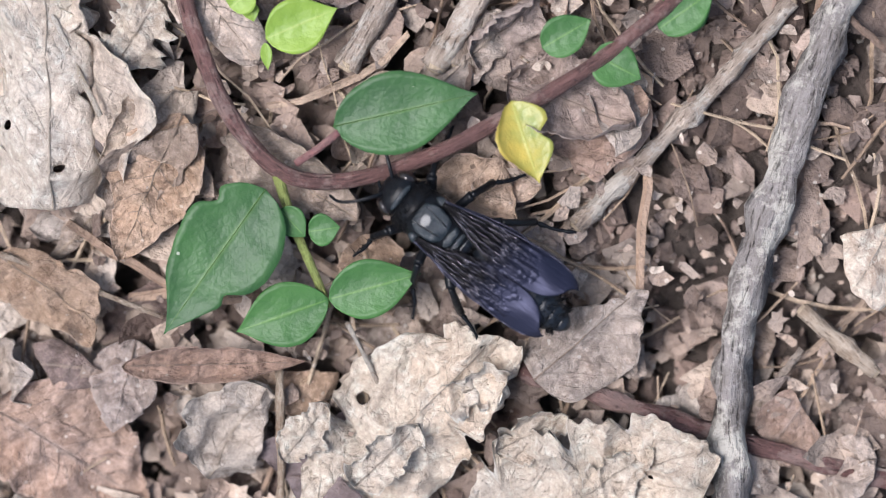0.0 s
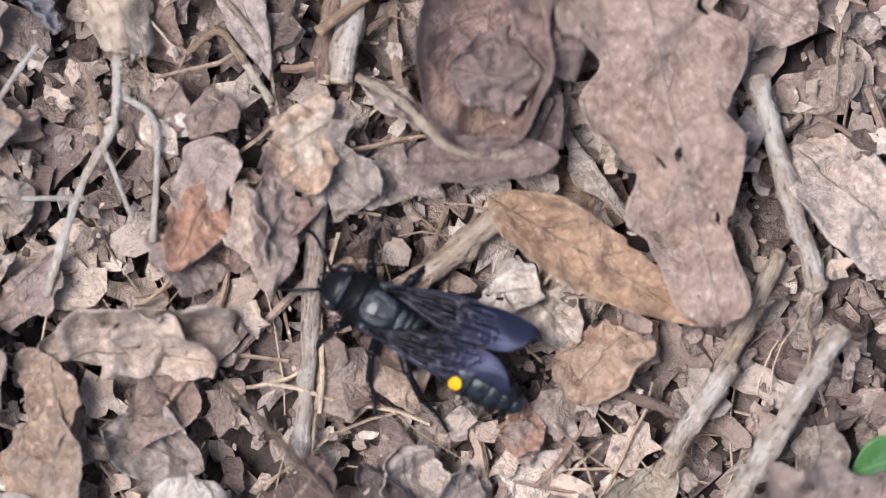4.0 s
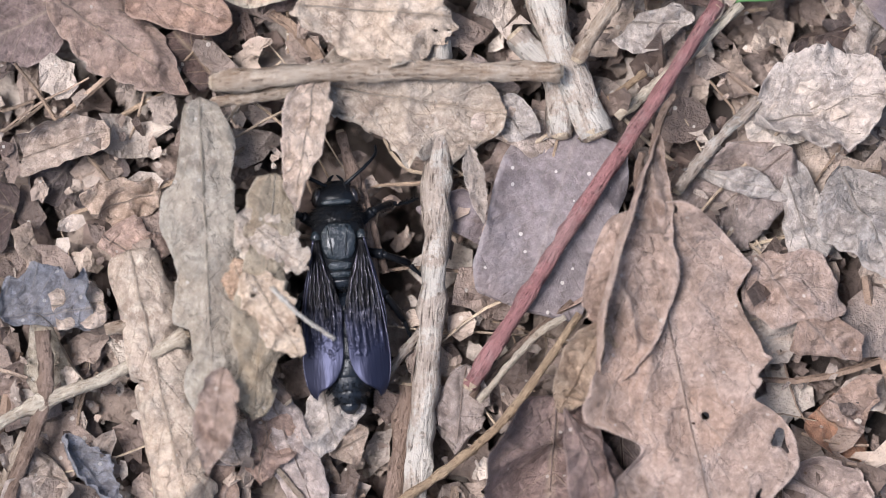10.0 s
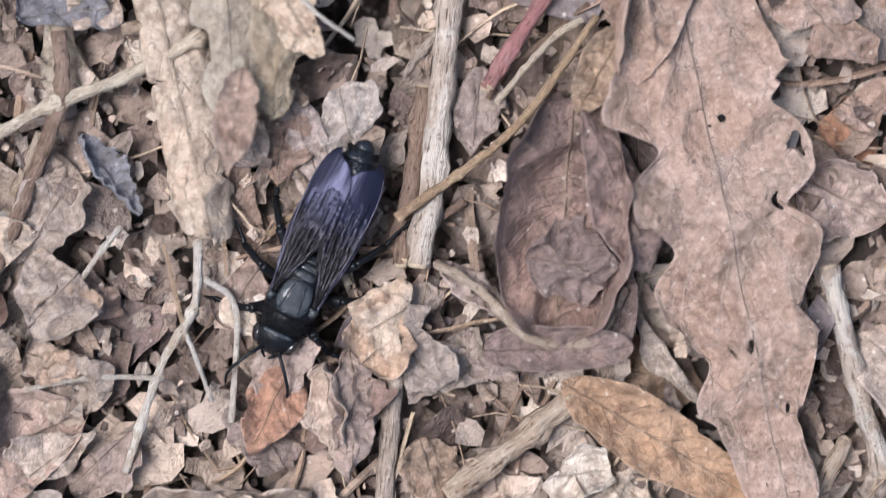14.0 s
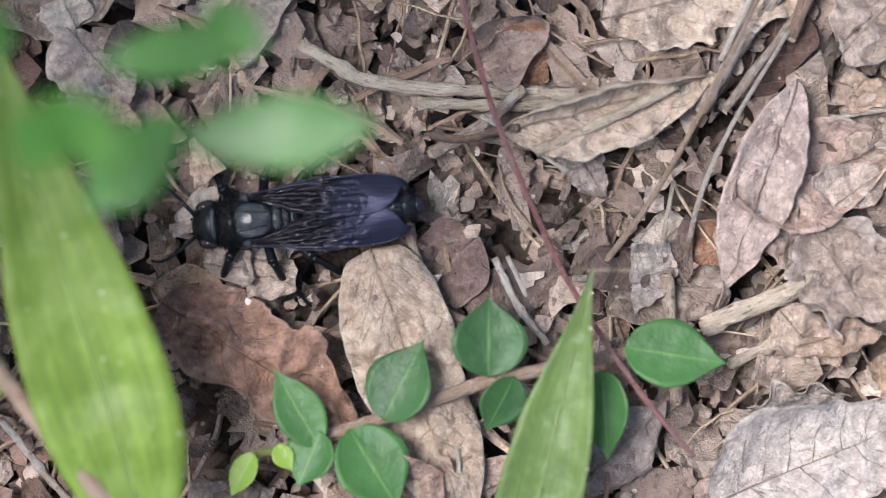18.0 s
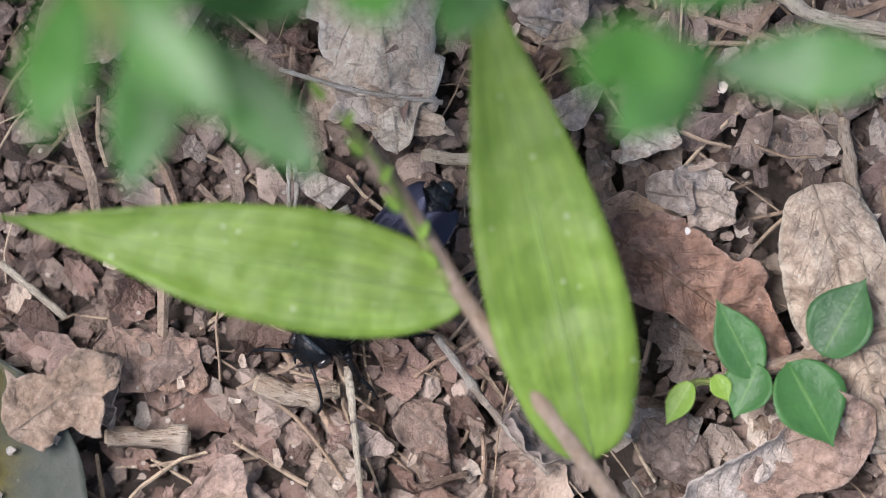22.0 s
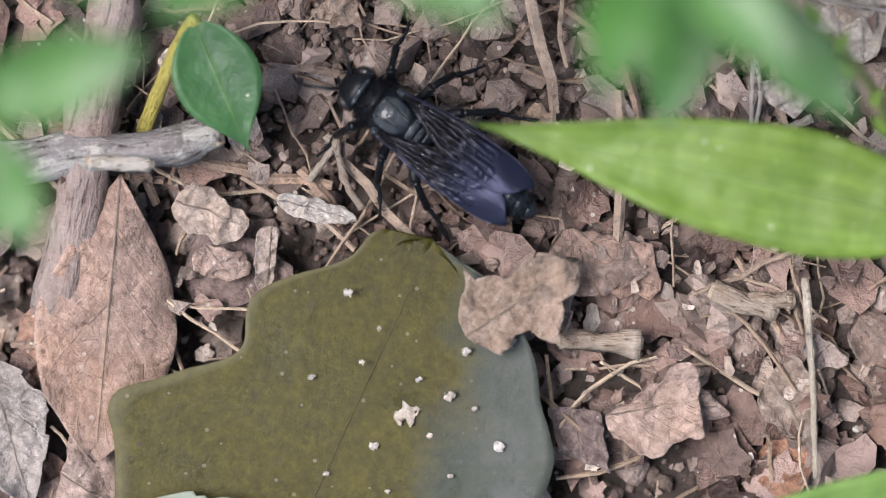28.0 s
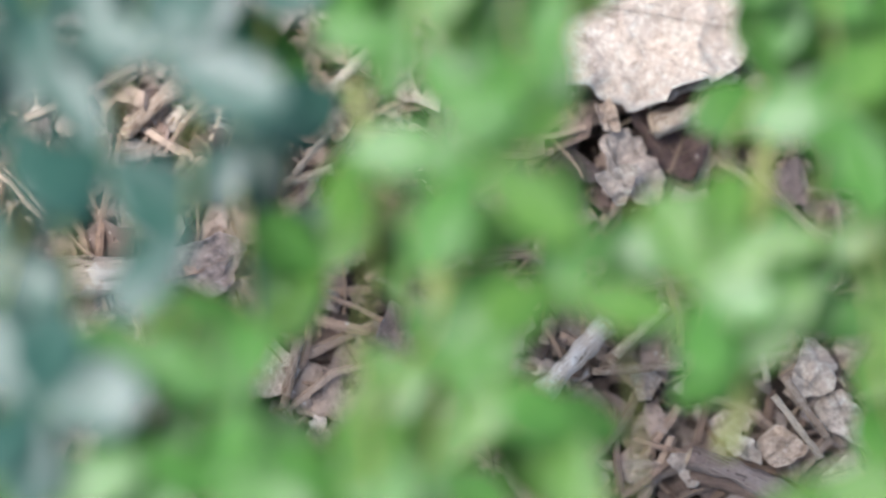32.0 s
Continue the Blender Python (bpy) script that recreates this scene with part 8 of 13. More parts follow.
plant_leaf(shrub, 'shrub', (-201.2, 131.1, 119.5), (-199.6, 121.3, 121.2), 5.2, peak=0.58, blunt=0.6, curl=(0.25, 0.25), nu=10, nv=6, rib=False)
plant_leaf(shrub, 'shrub', (-201.2, 131.1, 119.5), (-199.6, 138.8, 117.9), 5.4, peak=0.58, blunt=0.6, curl=(0.25, 0.25), nu=10, nv=6, rib=False)
plant_leaf(shrub, 'shrub', (-201.2, 131.1, 119.5), (-212.3, 135.6, 120.0), 5.7, peak=0.58, blunt=0.6, curl=(0.25, 0.25), nu=10, nv=6, rib=False)
plant_stem(shrub, 'green', [(-201.2, 131.1, 119.5), (-200.0, 138.2, 113.5), (-201.2, 152.2, 106.4)], 0.45, 0.6, 'twig')
plant_leaf(shrub, 'shrub', (-266.6, 113.7, 96.0), (-258.2, 110.6, 95.3), 5.2, peak=0.58, blunt=0.6, curl=(0.25, 0.25), nu=10, nv=6, rib=False)
plant_leaf(shrub, 'shrub', (-266.6, 113.7, 96.0), (-267.3, 122.0, 96.7), 5.0, peak=0.58, blunt=0.6, curl=(0.25, 0.25), nu=10, nv=6, rib=False)
plant_leaf(shrub, 'shrub', (-266.6, 113.7, 96.0), (-272.9, 106.9, 98.5), 6.1, peak=0.58, blunt=0.6, curl=(0.25, 0.25), nu=10, nv=6, rib=False)
plant_stem(shrub, 'green', [(-266.6, 113.7, 96.0), (-265.4, 122.8, 91.1), (-267.6, 135.8, 83.7)], 0.45, 0.6, 'twig')
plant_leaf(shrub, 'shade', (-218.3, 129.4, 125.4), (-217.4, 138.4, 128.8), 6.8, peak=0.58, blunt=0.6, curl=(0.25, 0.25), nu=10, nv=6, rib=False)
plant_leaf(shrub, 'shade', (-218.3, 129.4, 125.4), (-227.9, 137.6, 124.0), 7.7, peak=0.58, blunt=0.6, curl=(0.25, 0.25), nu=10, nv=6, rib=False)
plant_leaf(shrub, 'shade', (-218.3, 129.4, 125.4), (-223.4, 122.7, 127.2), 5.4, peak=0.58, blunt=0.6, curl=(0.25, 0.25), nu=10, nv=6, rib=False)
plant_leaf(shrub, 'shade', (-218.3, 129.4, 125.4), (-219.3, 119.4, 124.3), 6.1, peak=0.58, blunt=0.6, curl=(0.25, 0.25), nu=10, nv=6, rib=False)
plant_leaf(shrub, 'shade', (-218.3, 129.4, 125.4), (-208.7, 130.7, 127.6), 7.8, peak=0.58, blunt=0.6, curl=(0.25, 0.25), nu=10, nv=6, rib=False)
plant_stem(shrub, 'green', [(-218.3, 129.4, 125.4), (-215.5, 139.5, 121.5), (-217.2, 147.6, 115.9)], 0.45, 0.6, 'twig')
plant_leaf(shrub, 'shrub', (-214.3, 114.5, 106.7), (-208.3, 123.3, 108.3), 5.7, peak=0.58, blunt=0.6, curl=(0.25, 0.25), nu=10, nv=6, rib=False)
plant_stem(shrub, 'green', [(-214.3, 114.5, 106.7), (-210.4, 125.4, 104.3), (-207.3, 137.1, 96.8)], 0.45, 0.6, 'twig')
plant_leaf(shrub, 'shrub', (-197.9, 90.8, 111.4), (-194.6, 101.8, 115.0), 4.9, peak=0.58, blunt=0.6, curl=(0.25, 0.25), nu=10, nv=6, rib=False)
plant_leaf(shrub, 'shrub', (-197.9, 90.8, 111.4), (-208.6, 86.6, 110.4), 4.7, peak=0.58, blunt=0.6, curl=(0.25, 0.25), nu=10, nv=6, rib=False)
plant_stem(shrub, 'green', [(-197.9, 90.8, 111.4), (-196.8, 98.8, 105.8), (-195.2, 109.9, 98.6)], 0.45, 0.6, 'twig')
plant_stem(shrub, 'green', [(-233.1, 83.8, 92.0), (-237.1, 91.9, 86.9), (-232.7, 101.2, 81.3)], 0.45, 0.6, 'twig')
plant_leaf(shrub, 'shade', (-228.8, 144.7, 109.1), (-216.6, 141.0, 112.5), 6.1, peak=0.58, blunt=0.6, curl=(0.25, 0.25), nu=10, nv=6, rib=False)
plant_leaf(shrub, 'shade', (-228.8, 144.7, 109.1), (-222.2, 148.3, 109.3), 5.7, peak=0.58, blunt=0.6, curl=(0.25, 0.25), nu=10, nv=6, rib=False)
plant_leaf(shrub, 'shade', (-228.8, 144.7, 109.1), (-233.8, 152.6, 109.9), 7.5, peak=0.58, blunt=0.6, curl=(0.25, 0.25), nu=10, nv=6, rib=False)
plant_leaf(shrub, 'shade', (-228.8, 144.7, 109.1), (-241.5, 147.0, 109.3), 5.8, peak=0.58, blunt=0.6, curl=(0.25, 0.25), nu=10, nv=6, rib=False)
plant_leaf(shrub, 'shade', (-228.8, 144.7, 109.1), (-228.7, 132.4, 111.2), 7.3, peak=0.58, blunt=0.6, curl=(0.25, 0.25), nu=10, nv=6, rib=False)
plant_stem(shrub, 'green', [(-228.8, 144.7, 109.1), (-232.4, 154.8, 105.7), (-234.4, 169.5, 101.8)], 0.45, 0.6, 'twig')
plant_leaf(shrub, 'shrub', (-159.3, 172.7, 112.3), (-157.0, 184.5, 113.8), 5.1, peak=0.58, blunt=0.6, curl=(0.25, 0.25), nu=10, nv=6, rib=False)
plant_leaf(shrub, 'lime', (-159.3, 172.7, 112.3), (-169.7, 176.4, 115.5), 5.4, peak=0.58, blunt=0.6, curl=(0.25, 0.25), nu=10, nv=6, rib=False)
plant_leaf(shrub, 'shrub', (-159.3, 172.7, 112.3), (-150.1, 172.0, 115.9), 4.5, peak=0.58, blunt=0.6, curl=(0.25, 0.25), nu=10, nv=6, rib=False)
plant_stem(shrub, 'green', [(-159.3, 172.7, 112.3), (-162.9, 183.7, 106.4), (-165.4, 195.1, 99.8)], 0.45, 0.6, 'twig')
plant_leaf(shrub, 'shrub', (-199.6, 98.9, 119.2), (-208.9, 89.9, 120.3), 4.6, peak=0.58, blunt=0.6, curl=(0.25, 0.25), nu=10, nv=6, rib=False)
plant_leaf(shrub, 'shrub', (-199.6, 98.9, 119.2), (-191.2, 89.4, 121.6), 5.0, peak=0.58, blunt=0.6, curl=(0.25, 0.25), nu=10, nv=6, rib=False)
plant_leaf(shrub, 'shrub', (-199.6, 98.9, 119.2), (-187.6, 94.5, 122.9), 4.4, peak=0.58, blunt=0.6, curl=(0.25, 0.25), nu=10, nv=6, rib=False)
plant_leaf(shrub, 'shrub', (-199.6, 98.9, 119.2), (-198.3, 107.0, 118.1), 4.7, peak=0.58, blunt=0.6, curl=(0.25, 0.25), nu=10, nv=6, rib=False)
plant_stem(shrub, 'green', [(-199.6, 98.9, 119.2), (-200.2, 107.1, 115.0), (-204.0, 119.3, 110.4)], 0.45, 0.6, 'twig')
plant_leaf(shrub, 'shrub', (-171.2, 166.2, 112.1), (-174.2, 157.8, 110.9), 5.8, peak=0.58, blunt=0.6, curl=(0.25, 0.25), nu=10, nv=6, rib=False)
plant_leaf(shrub, 'lime', (-171.2, 166.2, 112.1), (-176.4, 177.3, 115.9), 4.5, peak=0.58, blunt=0.6, curl=(0.25, 0.25), nu=10, nv=6, rib=False)
plant_leaf(shrub, 'shrub', (-171.2, 166.2, 112.1), (-180.8, 169.0, 112.9), 5.3, peak=0.58, blunt=0.6, curl=(0.25, 0.25), nu=10, nv=6, rib=False)
plant_stem(shrub, 'green', [(-171.2, 166.2, 112.1), (-168.4, 175.1, 109.6), (-164.7, 186.8, 103.8)], 0.45, 0.6, 'twig')
plant_leaf(shrub, 'shrub', (-176.5, 156.9, 129.6), (-174.1, 167.4, 132.5), 4.2, peak=0.58, blunt=0.6, curl=(0.25, 0.25), nu=10, nv=6, rib=False)
plant_leaf(shrub, 'shrub', (-176.5, 156.9, 129.6), (-184.1, 154.5, 129.3), 6.0, peak=0.58, blunt=0.6, curl=(0.25, 0.25), nu=10, nv=6, rib=False)
plant_stem(shrub, 'green', [(-176.5, 156.9, 129.6), (-177.4, 165.6, 123.9), (-178.0, 176.1, 116.1)], 0.45, 0.6, 'twig')
plant_leaf(shrub, 'shade', (-231.3, 161.5, 124.5), (-223.9, 157.5, 123.6), 5.4, peak=0.58, blunt=0.6, curl=(0.25, 0.25), nu=10, nv=6, rib=False)
plant_leaf(shrub, 'shade', (-231.3, 161.5, 124.5), (-226.6, 167.9, 124.3), 5.7, peak=0.58, blunt=0.6, curl=(0.25, 0.25), nu=10, nv=6, rib=False)
plant_leaf(shrub, 'shade', (-231.3, 161.5, 124.5), (-240.2, 163.4, 126.1), 5.6, peak=0.58, blunt=0.6, curl=(0.25, 0.25), nu=10, nv=6, rib=False)
plant_leaf(shrub, 'shade', (-231.3, 161.5, 124.5), (-233.9, 153.3, 124.9), 6.8, peak=0.58, blunt=0.6, curl=(0.25, 0.25), nu=10, nv=6, rib=False)
plant_stem(shrub, 'green', [(-231.3, 161.5, 124.5), (-232.3, 174.9, 121.4), (-236.2, 190.2, 117.1)], 0.45, 0.6, 'twig')
plant_leaf(shrub, 'shrub', (-224.7, 125.8, 100.0), (-219.1, 119.0, 100.7), 5.1, peak=0.58, blunt=0.6, curl=(0.25, 0.25), nu=10, nv=6, rib=False)
plant_leaf(shrub, 'shrub', (-224.7, 125.8, 100.0), (-216.3, 135.1, 101.6), 5.7, peak=0.58, blunt=0.6, curl=(0.25, 0.25), nu=10, nv=6, rib=False)
plant_leaf(shrub, 'shrub', (-241.6, 124.0, 117.1), (-244.9, 132.7, 117.4), 6.1, peak=0.58, blunt=0.6, curl=(0.25, 0.25), nu=10, nv=6, rib=False)
plant_leaf(shrub, 'shrub', (-241.6, 124.0, 117.1), (-246.9, 117.4, 115.3), 5.1, peak=0.58, blunt=0.6, curl=(0.25, 0.25), nu=10, nv=6, rib=False)
plant_leaf(shrub, 'shrub', (-241.6, 124.0, 117.1), (-229.0, 121.6, 118.7), 5.2, peak=0.58, blunt=0.6, curl=(0.25, 0.25), nu=10, nv=6, rib=False)
plant_stem(shrub, 'green', [(-241.6, 124.0, 117.1), (-244.9, 132.9, 114.1), (-244.9, 145.1, 106.2)], 0.45, 0.6, 'twig')
plant_leaf(shrub, 'shade', (-205.7, 145.7, 126.9), (-212.6, 136.8, 126.8), 5.3, peak=0.58, blunt=0.6, curl=(0.25, 0.25), nu=10, nv=6, rib=False)
plant_stem(shrub, 'green', [(-205.7, 145.7, 126.9), (-205.8, 153.1, 124.1), (-207.3, 168.7, 120.8)], 0.45, 0.6, 'twig')
plant_leaf(shrub, 'shade', (-235.3, 180.3, 98.6), (-232.4, 171.8, 97.0), 6.9, peak=0.58, blunt=0.6, curl=(0.25, 0.25), nu=10, nv=6, rib=False)
plant_leaf(shrub, 'shade', (-235.3, 180.3, 98.6), (-226.4, 188.8, 97.8), 7.2, peak=0.58, blunt=0.6, curl=(0.25, 0.25), nu=10, nv=6, rib=False)
plant_leaf(shrub, 'shade', (-235.3, 180.3, 98.6), (-243.3, 182.2, 96.7), 6.7, peak=0.58, blunt=0.6, curl=(0.25, 0.25), nu=10, nv=6, rib=False)
plant_stem(shrub, 'green', [(-235.3, 180.3, 98.6), (-236.0, 191.1, 94.6), (-233.1, 205.9, 89.9)], 0.45, 0.6, 'twig')
plant_leaf(shrub, 'shrub', (-175.3, 111.8, 124.2), (-175.8, 119.9, 126.2), 6.1, peak=0.58, blunt=0.6, curl=(0.25, 0.25), nu=10, nv=6, rib=False)
plant_leaf(shrub, 'shrub', (-175.3, 111.8, 124.2), (-184.2, 114.9, 125.2), 4.8, peak=0.58, blunt=0.6, curl=(0.25, 0.25), nu=10, nv=6, rib=False)
plant_leaf(shrub, 'lime', (-192.3, 128.8, 102.9), (-199.8, 122.1, 105.1), 4.7, peak=0.58, blunt=0.6, curl=(0.25, 0.25), nu=10, nv=6, rib=False)
plant_leaf(shrub, 'shrub', (-192.3, 128.8, 102.9), (-190.4, 121.4, 101.4), 5.9, peak=0.58, blunt=0.6, curl=(0.25, 0.25), nu=10, nv=6, rib=False)
plant_leaf(shrub, 'lime', (-192.3, 128.8, 102.9), (-184.2, 132.6, 106.6), 5.5, peak=0.58, blunt=0.6, curl=(0.25, 0.25), nu=10, nv=6, rib=False)
plant_leaf(shrub, 'shrub', (-192.3, 128.8, 102.9), (-203.8, 132.0, 102.4), 5.2, peak=0.58, blunt=0.6, curl=(0.25, 0.25), nu=10, nv=6, rib=False)
plant_leaf(shrub, 'shade', (-226.7, 134.1, 111.7), (-223.6, 144.5, 109.9), 6.5, peak=0.58, blunt=0.6, curl=(0.25, 0.25), nu=10, nv=6, rib=False)
plant_leaf(shrub, 'shade', (-226.7, 134.1, 111.7), (-238.1, 135.7, 114.8), 8.0, peak=0.58, blunt=0.6, curl=(0.25, 0.25), nu=10, nv=6, rib=False)
plant_leaf(shrub, 'shade', (-226.7, 134.1, 111.7), (-230.3, 126.3, 113.2), 6.1, peak=0.58, blunt=0.6, curl=(0.25, 0.25), nu=10, nv=6, rib=False)
plant_leaf(shrub, 'shade', (-226.7, 134.1, 111.7), (-214.8, 137.0, 110.3), 6.2, peak=0.58, blunt=0.6, curl=(0.25, 0.25), nu=10, nv=6, rib=False)
plant_stem(shrub, 'green', [(-226.7, 134.1, 111.7), (-224.4, 143.3, 109.3), (-223.0, 152.8, 105.8)], 0.45, 0.6, 'twig')
plant_leaf(shrub, 'shrub', (-138.3, 177.3, 104.9), (-146.9, 176.7, 105.2), 5.3, peak=0.58, blunt=0.6, curl=(0.25, 0.25), nu=10, nv=6, rib=False)
plant_leaf(shrub, 'shrub', (-138.3, 177.3, 104.9), (-137.1, 168.2, 108.8), 6.3, peak=0.58, blunt=0.6, curl=(0.25, 0.25), nu=10, nv=6, rib=False)
plant_leaf(shrub, 'shrub', (-138.3, 177.3, 104.9), (-128.2, 179.9, 108.7), 5.6, peak=0.58, blunt=0.6, curl=(0.25, 0.25), nu=10, nv=6, rib=False)
plant_leaf(shrub, 'lime', (-138.3, 177.3, 104.9), (-140.4, 185.1, 108.7), 4.3, peak=0.58, blunt=0.6, curl=(0.25, 0.25), nu=10, nv=6, rib=False)
plant_stem(shrub, 'green', [(-138.3, 177.3, 104.9), (-136.8, 184.8, 102.3), (-138.6, 198.6, 97.9)], 0.45, 0.6, 'twig')
plant_leaf(shrub, 'shrub', (-186.0, 162.8, 125.7), (-195.4, 163.2, 125.5), 4.6, peak=0.58, blunt=0.6, curl=(0.25, 0.25), nu=10, nv=6, rib=False)
plant_leaf(shrub, 'shrub', (-186.0, 162.8, 125.7), (-181.6, 156.3, 126.8), 5.1, peak=0.58, blunt=0.6, curl=(0.25, 0.25), nu=10, nv=6, rib=False)
plant_leaf(shrub, 'lime', (-186.0, 162.8, 125.7), (-180.6, 174.1, 128.1), 4.8, peak=0.58, blunt=0.6, curl=(0.25, 0.25), nu=10, nv=6, rib=False)
plant_stem(shrub, 'green', [(-186.0, 162.8, 125.7), (-186.7, 175.6, 120.9), (-184.7, 189.2, 116.7)], 0.45, 0.6, 'twig')
plant_leaf(shrub, 'lime', (-229.4, 110.3, 119.6), (-239.4, 103.2, 119.2), 4.4, peak=0.58, blunt=0.6, curl=(0.25, 0.25), nu=10, nv=6, rib=False)
plant_leaf(shrub, 'shrub', (-229.4, 110.3, 119.6), (-231.5, 118.9, 119.0), 4.5, peak=0.58, blunt=0.6, curl=(0.25, 0.25), nu=10, nv=6, rib=False)
plant_leaf(shrub, 'shrub', (-229.4, 110.3, 119.6), (-239.6, 116.2, 120.2), 4.8, peak=0.58, blunt=0.6, curl=(0.25, 0.25), nu=10, nv=6, rib=False)
plant_stem(shrub, 'green', [(-229.4, 110.3, 119.6), (-227.4, 118.3, 117.3), (-226.8, 134.3, 111.3)], 0.45, 0.6, 'twig')
plant_leaf(shrub, 'shrub', (-193.8, 106.7, 103.3), (-202.8, 104.5, 105.2), 5.6, peak=0.58, blunt=0.6, curl=(0.25, 0.25), nu=10, nv=6, rib=False)
plant_leaf(shrub, 'shrub', (-193.8, 106.7, 103.3), (-193.5, 96.1, 102.1), 6.0, peak=0.58, blunt=0.6, curl=(0.25, 0.25), nu=10, nv=6, rib=False)
plant_stem(shrub, 'green', [(-193.8, 106.7, 103.3), (-192.1, 120.6, 100.2), (-187.4, 133.3, 92.6)], 0.45, 0.6, 'twig')
plant_leaf(shrub, 'lime', (-190.8, 154.7, 117.3), (-192.8, 145.9, 120.6), 4.6, peak=0.58, blunt=0.6, curl=(0.25, 0.25), nu=10, nv=6, rib=False)
plant_leaf(shrub, 'shrub', (-190.8, 154.7, 117.3), (-182.7, 153.9, 120.4), 5.4, peak=0.58, blunt=0.6, curl=(0.25, 0.25), nu=10, nv=6, rib=False)
plant_leaf(shrub, 'shrub', (-239.6, 111.7, 127.9), (-245.3, 106.1, 127.4), 5.6, peak=0.58, blunt=0.6, curl=(0.25, 0.25), nu=10, nv=6, rib=False)
plant_leaf(shrub, 'shrub', (-239.6, 111.7, 127.9), (-238.6, 100.6, 126.9), 4.4, peak=0.58, blunt=0.6, curl=(0.25, 0.25), nu=10, nv=6, rib=False)
plant_leaf(shrub, 'shrub', (-239.6, 111.7, 127.9), (-227.8, 110.6, 131.1), 4.5, peak=0.58, blunt=0.6, curl=(0.25, 0.25), nu=10, nv=6, rib=False)
plant_leaf(shrub, 'shrub', (-239.6, 111.7, 127.9), (-235.2, 123.0, 130.5), 4.6, peak=0.58, blunt=0.6, curl=(0.25, 0.25), nu=10, nv=6, rib=False)
plant_leaf(shrub, 'shrub', (-239.6, 111.7, 127.9), (-249.7, 118.2, 131.8), 5.7, peak=0.58, blunt=0.6, curl=(0.25, 0.25), nu=10, nv=6, rib=False)
plant_stem(shrub, 'green', [(-239.6, 111.7, 127.9), (-236.7, 123.5, 122.5), (-235.0, 138.2, 115.6)], 0.45, 0.6, 'twig')
plant_leaf(shrub, 'shade', (-220.3, 147.4, 100.0), (-214.6, 154.0, 98.9), 5.3, peak=0.58, blunt=0.6, curl=(0.25, 0.25), nu=10, nv=6, rib=False)
plant_leaf(shrub, 'shade', (-220.3, 147.4, 100.0), (-229.3, 149.1, 98.1), 7.6, peak=0.58, blunt=0.6, curl=(0.25, 0.25), nu=10, nv=6, rib=False)
plant_leaf(shrub, 'shade', (-220.3, 147.4, 100.0), (-217.6, 139.1, 101.8), 6.3, peak=0.58, blunt=0.6, curl=(0.25, 0.25), nu=10, nv=6, rib=False)
plant_stem(shrub, 'green', [(-220.3, 147.4, 100.0), (-224.8, 160.5, 97.3), (-228.9, 175.7, 93.4)], 0.45, 0.6, 'twig')
plant_leaf(shrub, 'shrub', (-166.1, 172.0, 104.9), (-163.0, 182.7, 106.6), 6.1, peak=0.58, blunt=0.6, curl=(0.25, 0.25), nu=10, nv=6, rib=False)
plant_leaf(shrub, 'lime', (-166.1, 172.0, 104.9), (-175.3, 171.1, 105.9), 5.9, peak=0.58, blunt=0.6, curl=(0.25, 0.25), nu=10, nv=6, rib=False)
plant_stem(shrub, 'green', [(-166.1, 172.0, 104.9), (-166.1, 181.4, 99.7), (-169.8, 190.1, 92.1)], 0.45, 0.6, 'twig')
plant_leaf(shrub, 'shrub', (-139.5, 136.0, 93.4), (-138.6, 128.5, 96.3), 4.2, peak=0.58, blunt=0.6, curl=(0.25, 0.25), nu=10, nv=6, rib=False)
plant_leaf(shrub, 'shrub', (-139.5, 136.0, 93.4), (-129.8, 132.6, 94.2), 6.1, peak=0.58, blunt=0.6, curl=(0.25, 0.25), nu=10, nv=6, rib=False)
plant_leaf(shrub, 'lime', (-139.5, 136.0, 93.4), (-131.5, 143.1, 91.7), 5.2, peak=0.58, blunt=0.6, curl=(0.25, 0.25), nu=10, nv=6, rib=False)
plant_stem(shrub, 'green', [(-139.5, 136.0, 93.4), (-136.4, 148.6, 88.2), (-135.2, 160.3, 80.8)], 0.45, 0.6, 'twig')
plant_leaf(shrub, 'shrub', (-181.9, 178.3, 113.5), (-175.6, 173.9, 117.4), 4.9, peak=0.58, blunt=0.6, curl=(0.25, 0.25), nu=10, nv=6, rib=False)
plant_leaf(shrub, 'shrub', (-181.9, 178.3, 113.5), (-172.5, 180.0, 116.2), 4.3, peak=0.58, blunt=0.6, curl=(0.25, 0.25), nu=10, nv=6, rib=False)
plant_leaf(shrub, 'shrub', (-181.9, 178.3, 113.5), (-184.8, 185.4, 111.7), 4.9, peak=0.58, blunt=0.6, curl=(0.25, 0.25), nu=10, nv=6, rib=False)
plant_leaf(shrub, 'lime', (-181.9, 178.3, 113.5), (-194.3, 175.2, 116.4), 4.3, peak=0.58, blunt=0.6, curl=(0.25, 0.25), nu=10, nv=6, rib=False)
plant_leaf(shrub, 'shrub', (-181.9, 178.3, 113.5), (-186.6, 168.2, 112.8), 5.1, peak=0.58, blunt=0.6, curl=(0.25, 0.25), nu=10, nv=6, rib=False)
plant_stem(shrub, 'green', [(-181.9, 178.3, 113.5), (-181.3, 188.5, 108.3), (-181.7, 200.3, 101.0)], 0.45, 0.6, 'twig')
plant_leaf(shrub, 'shrub', (-191.3, 122.6, 118.0), (-200.8, 126.6, 120.0), 5.5, peak=0.58, blunt=0.6, curl=(0.25, 0.25), nu=10, nv=6, rib=False)
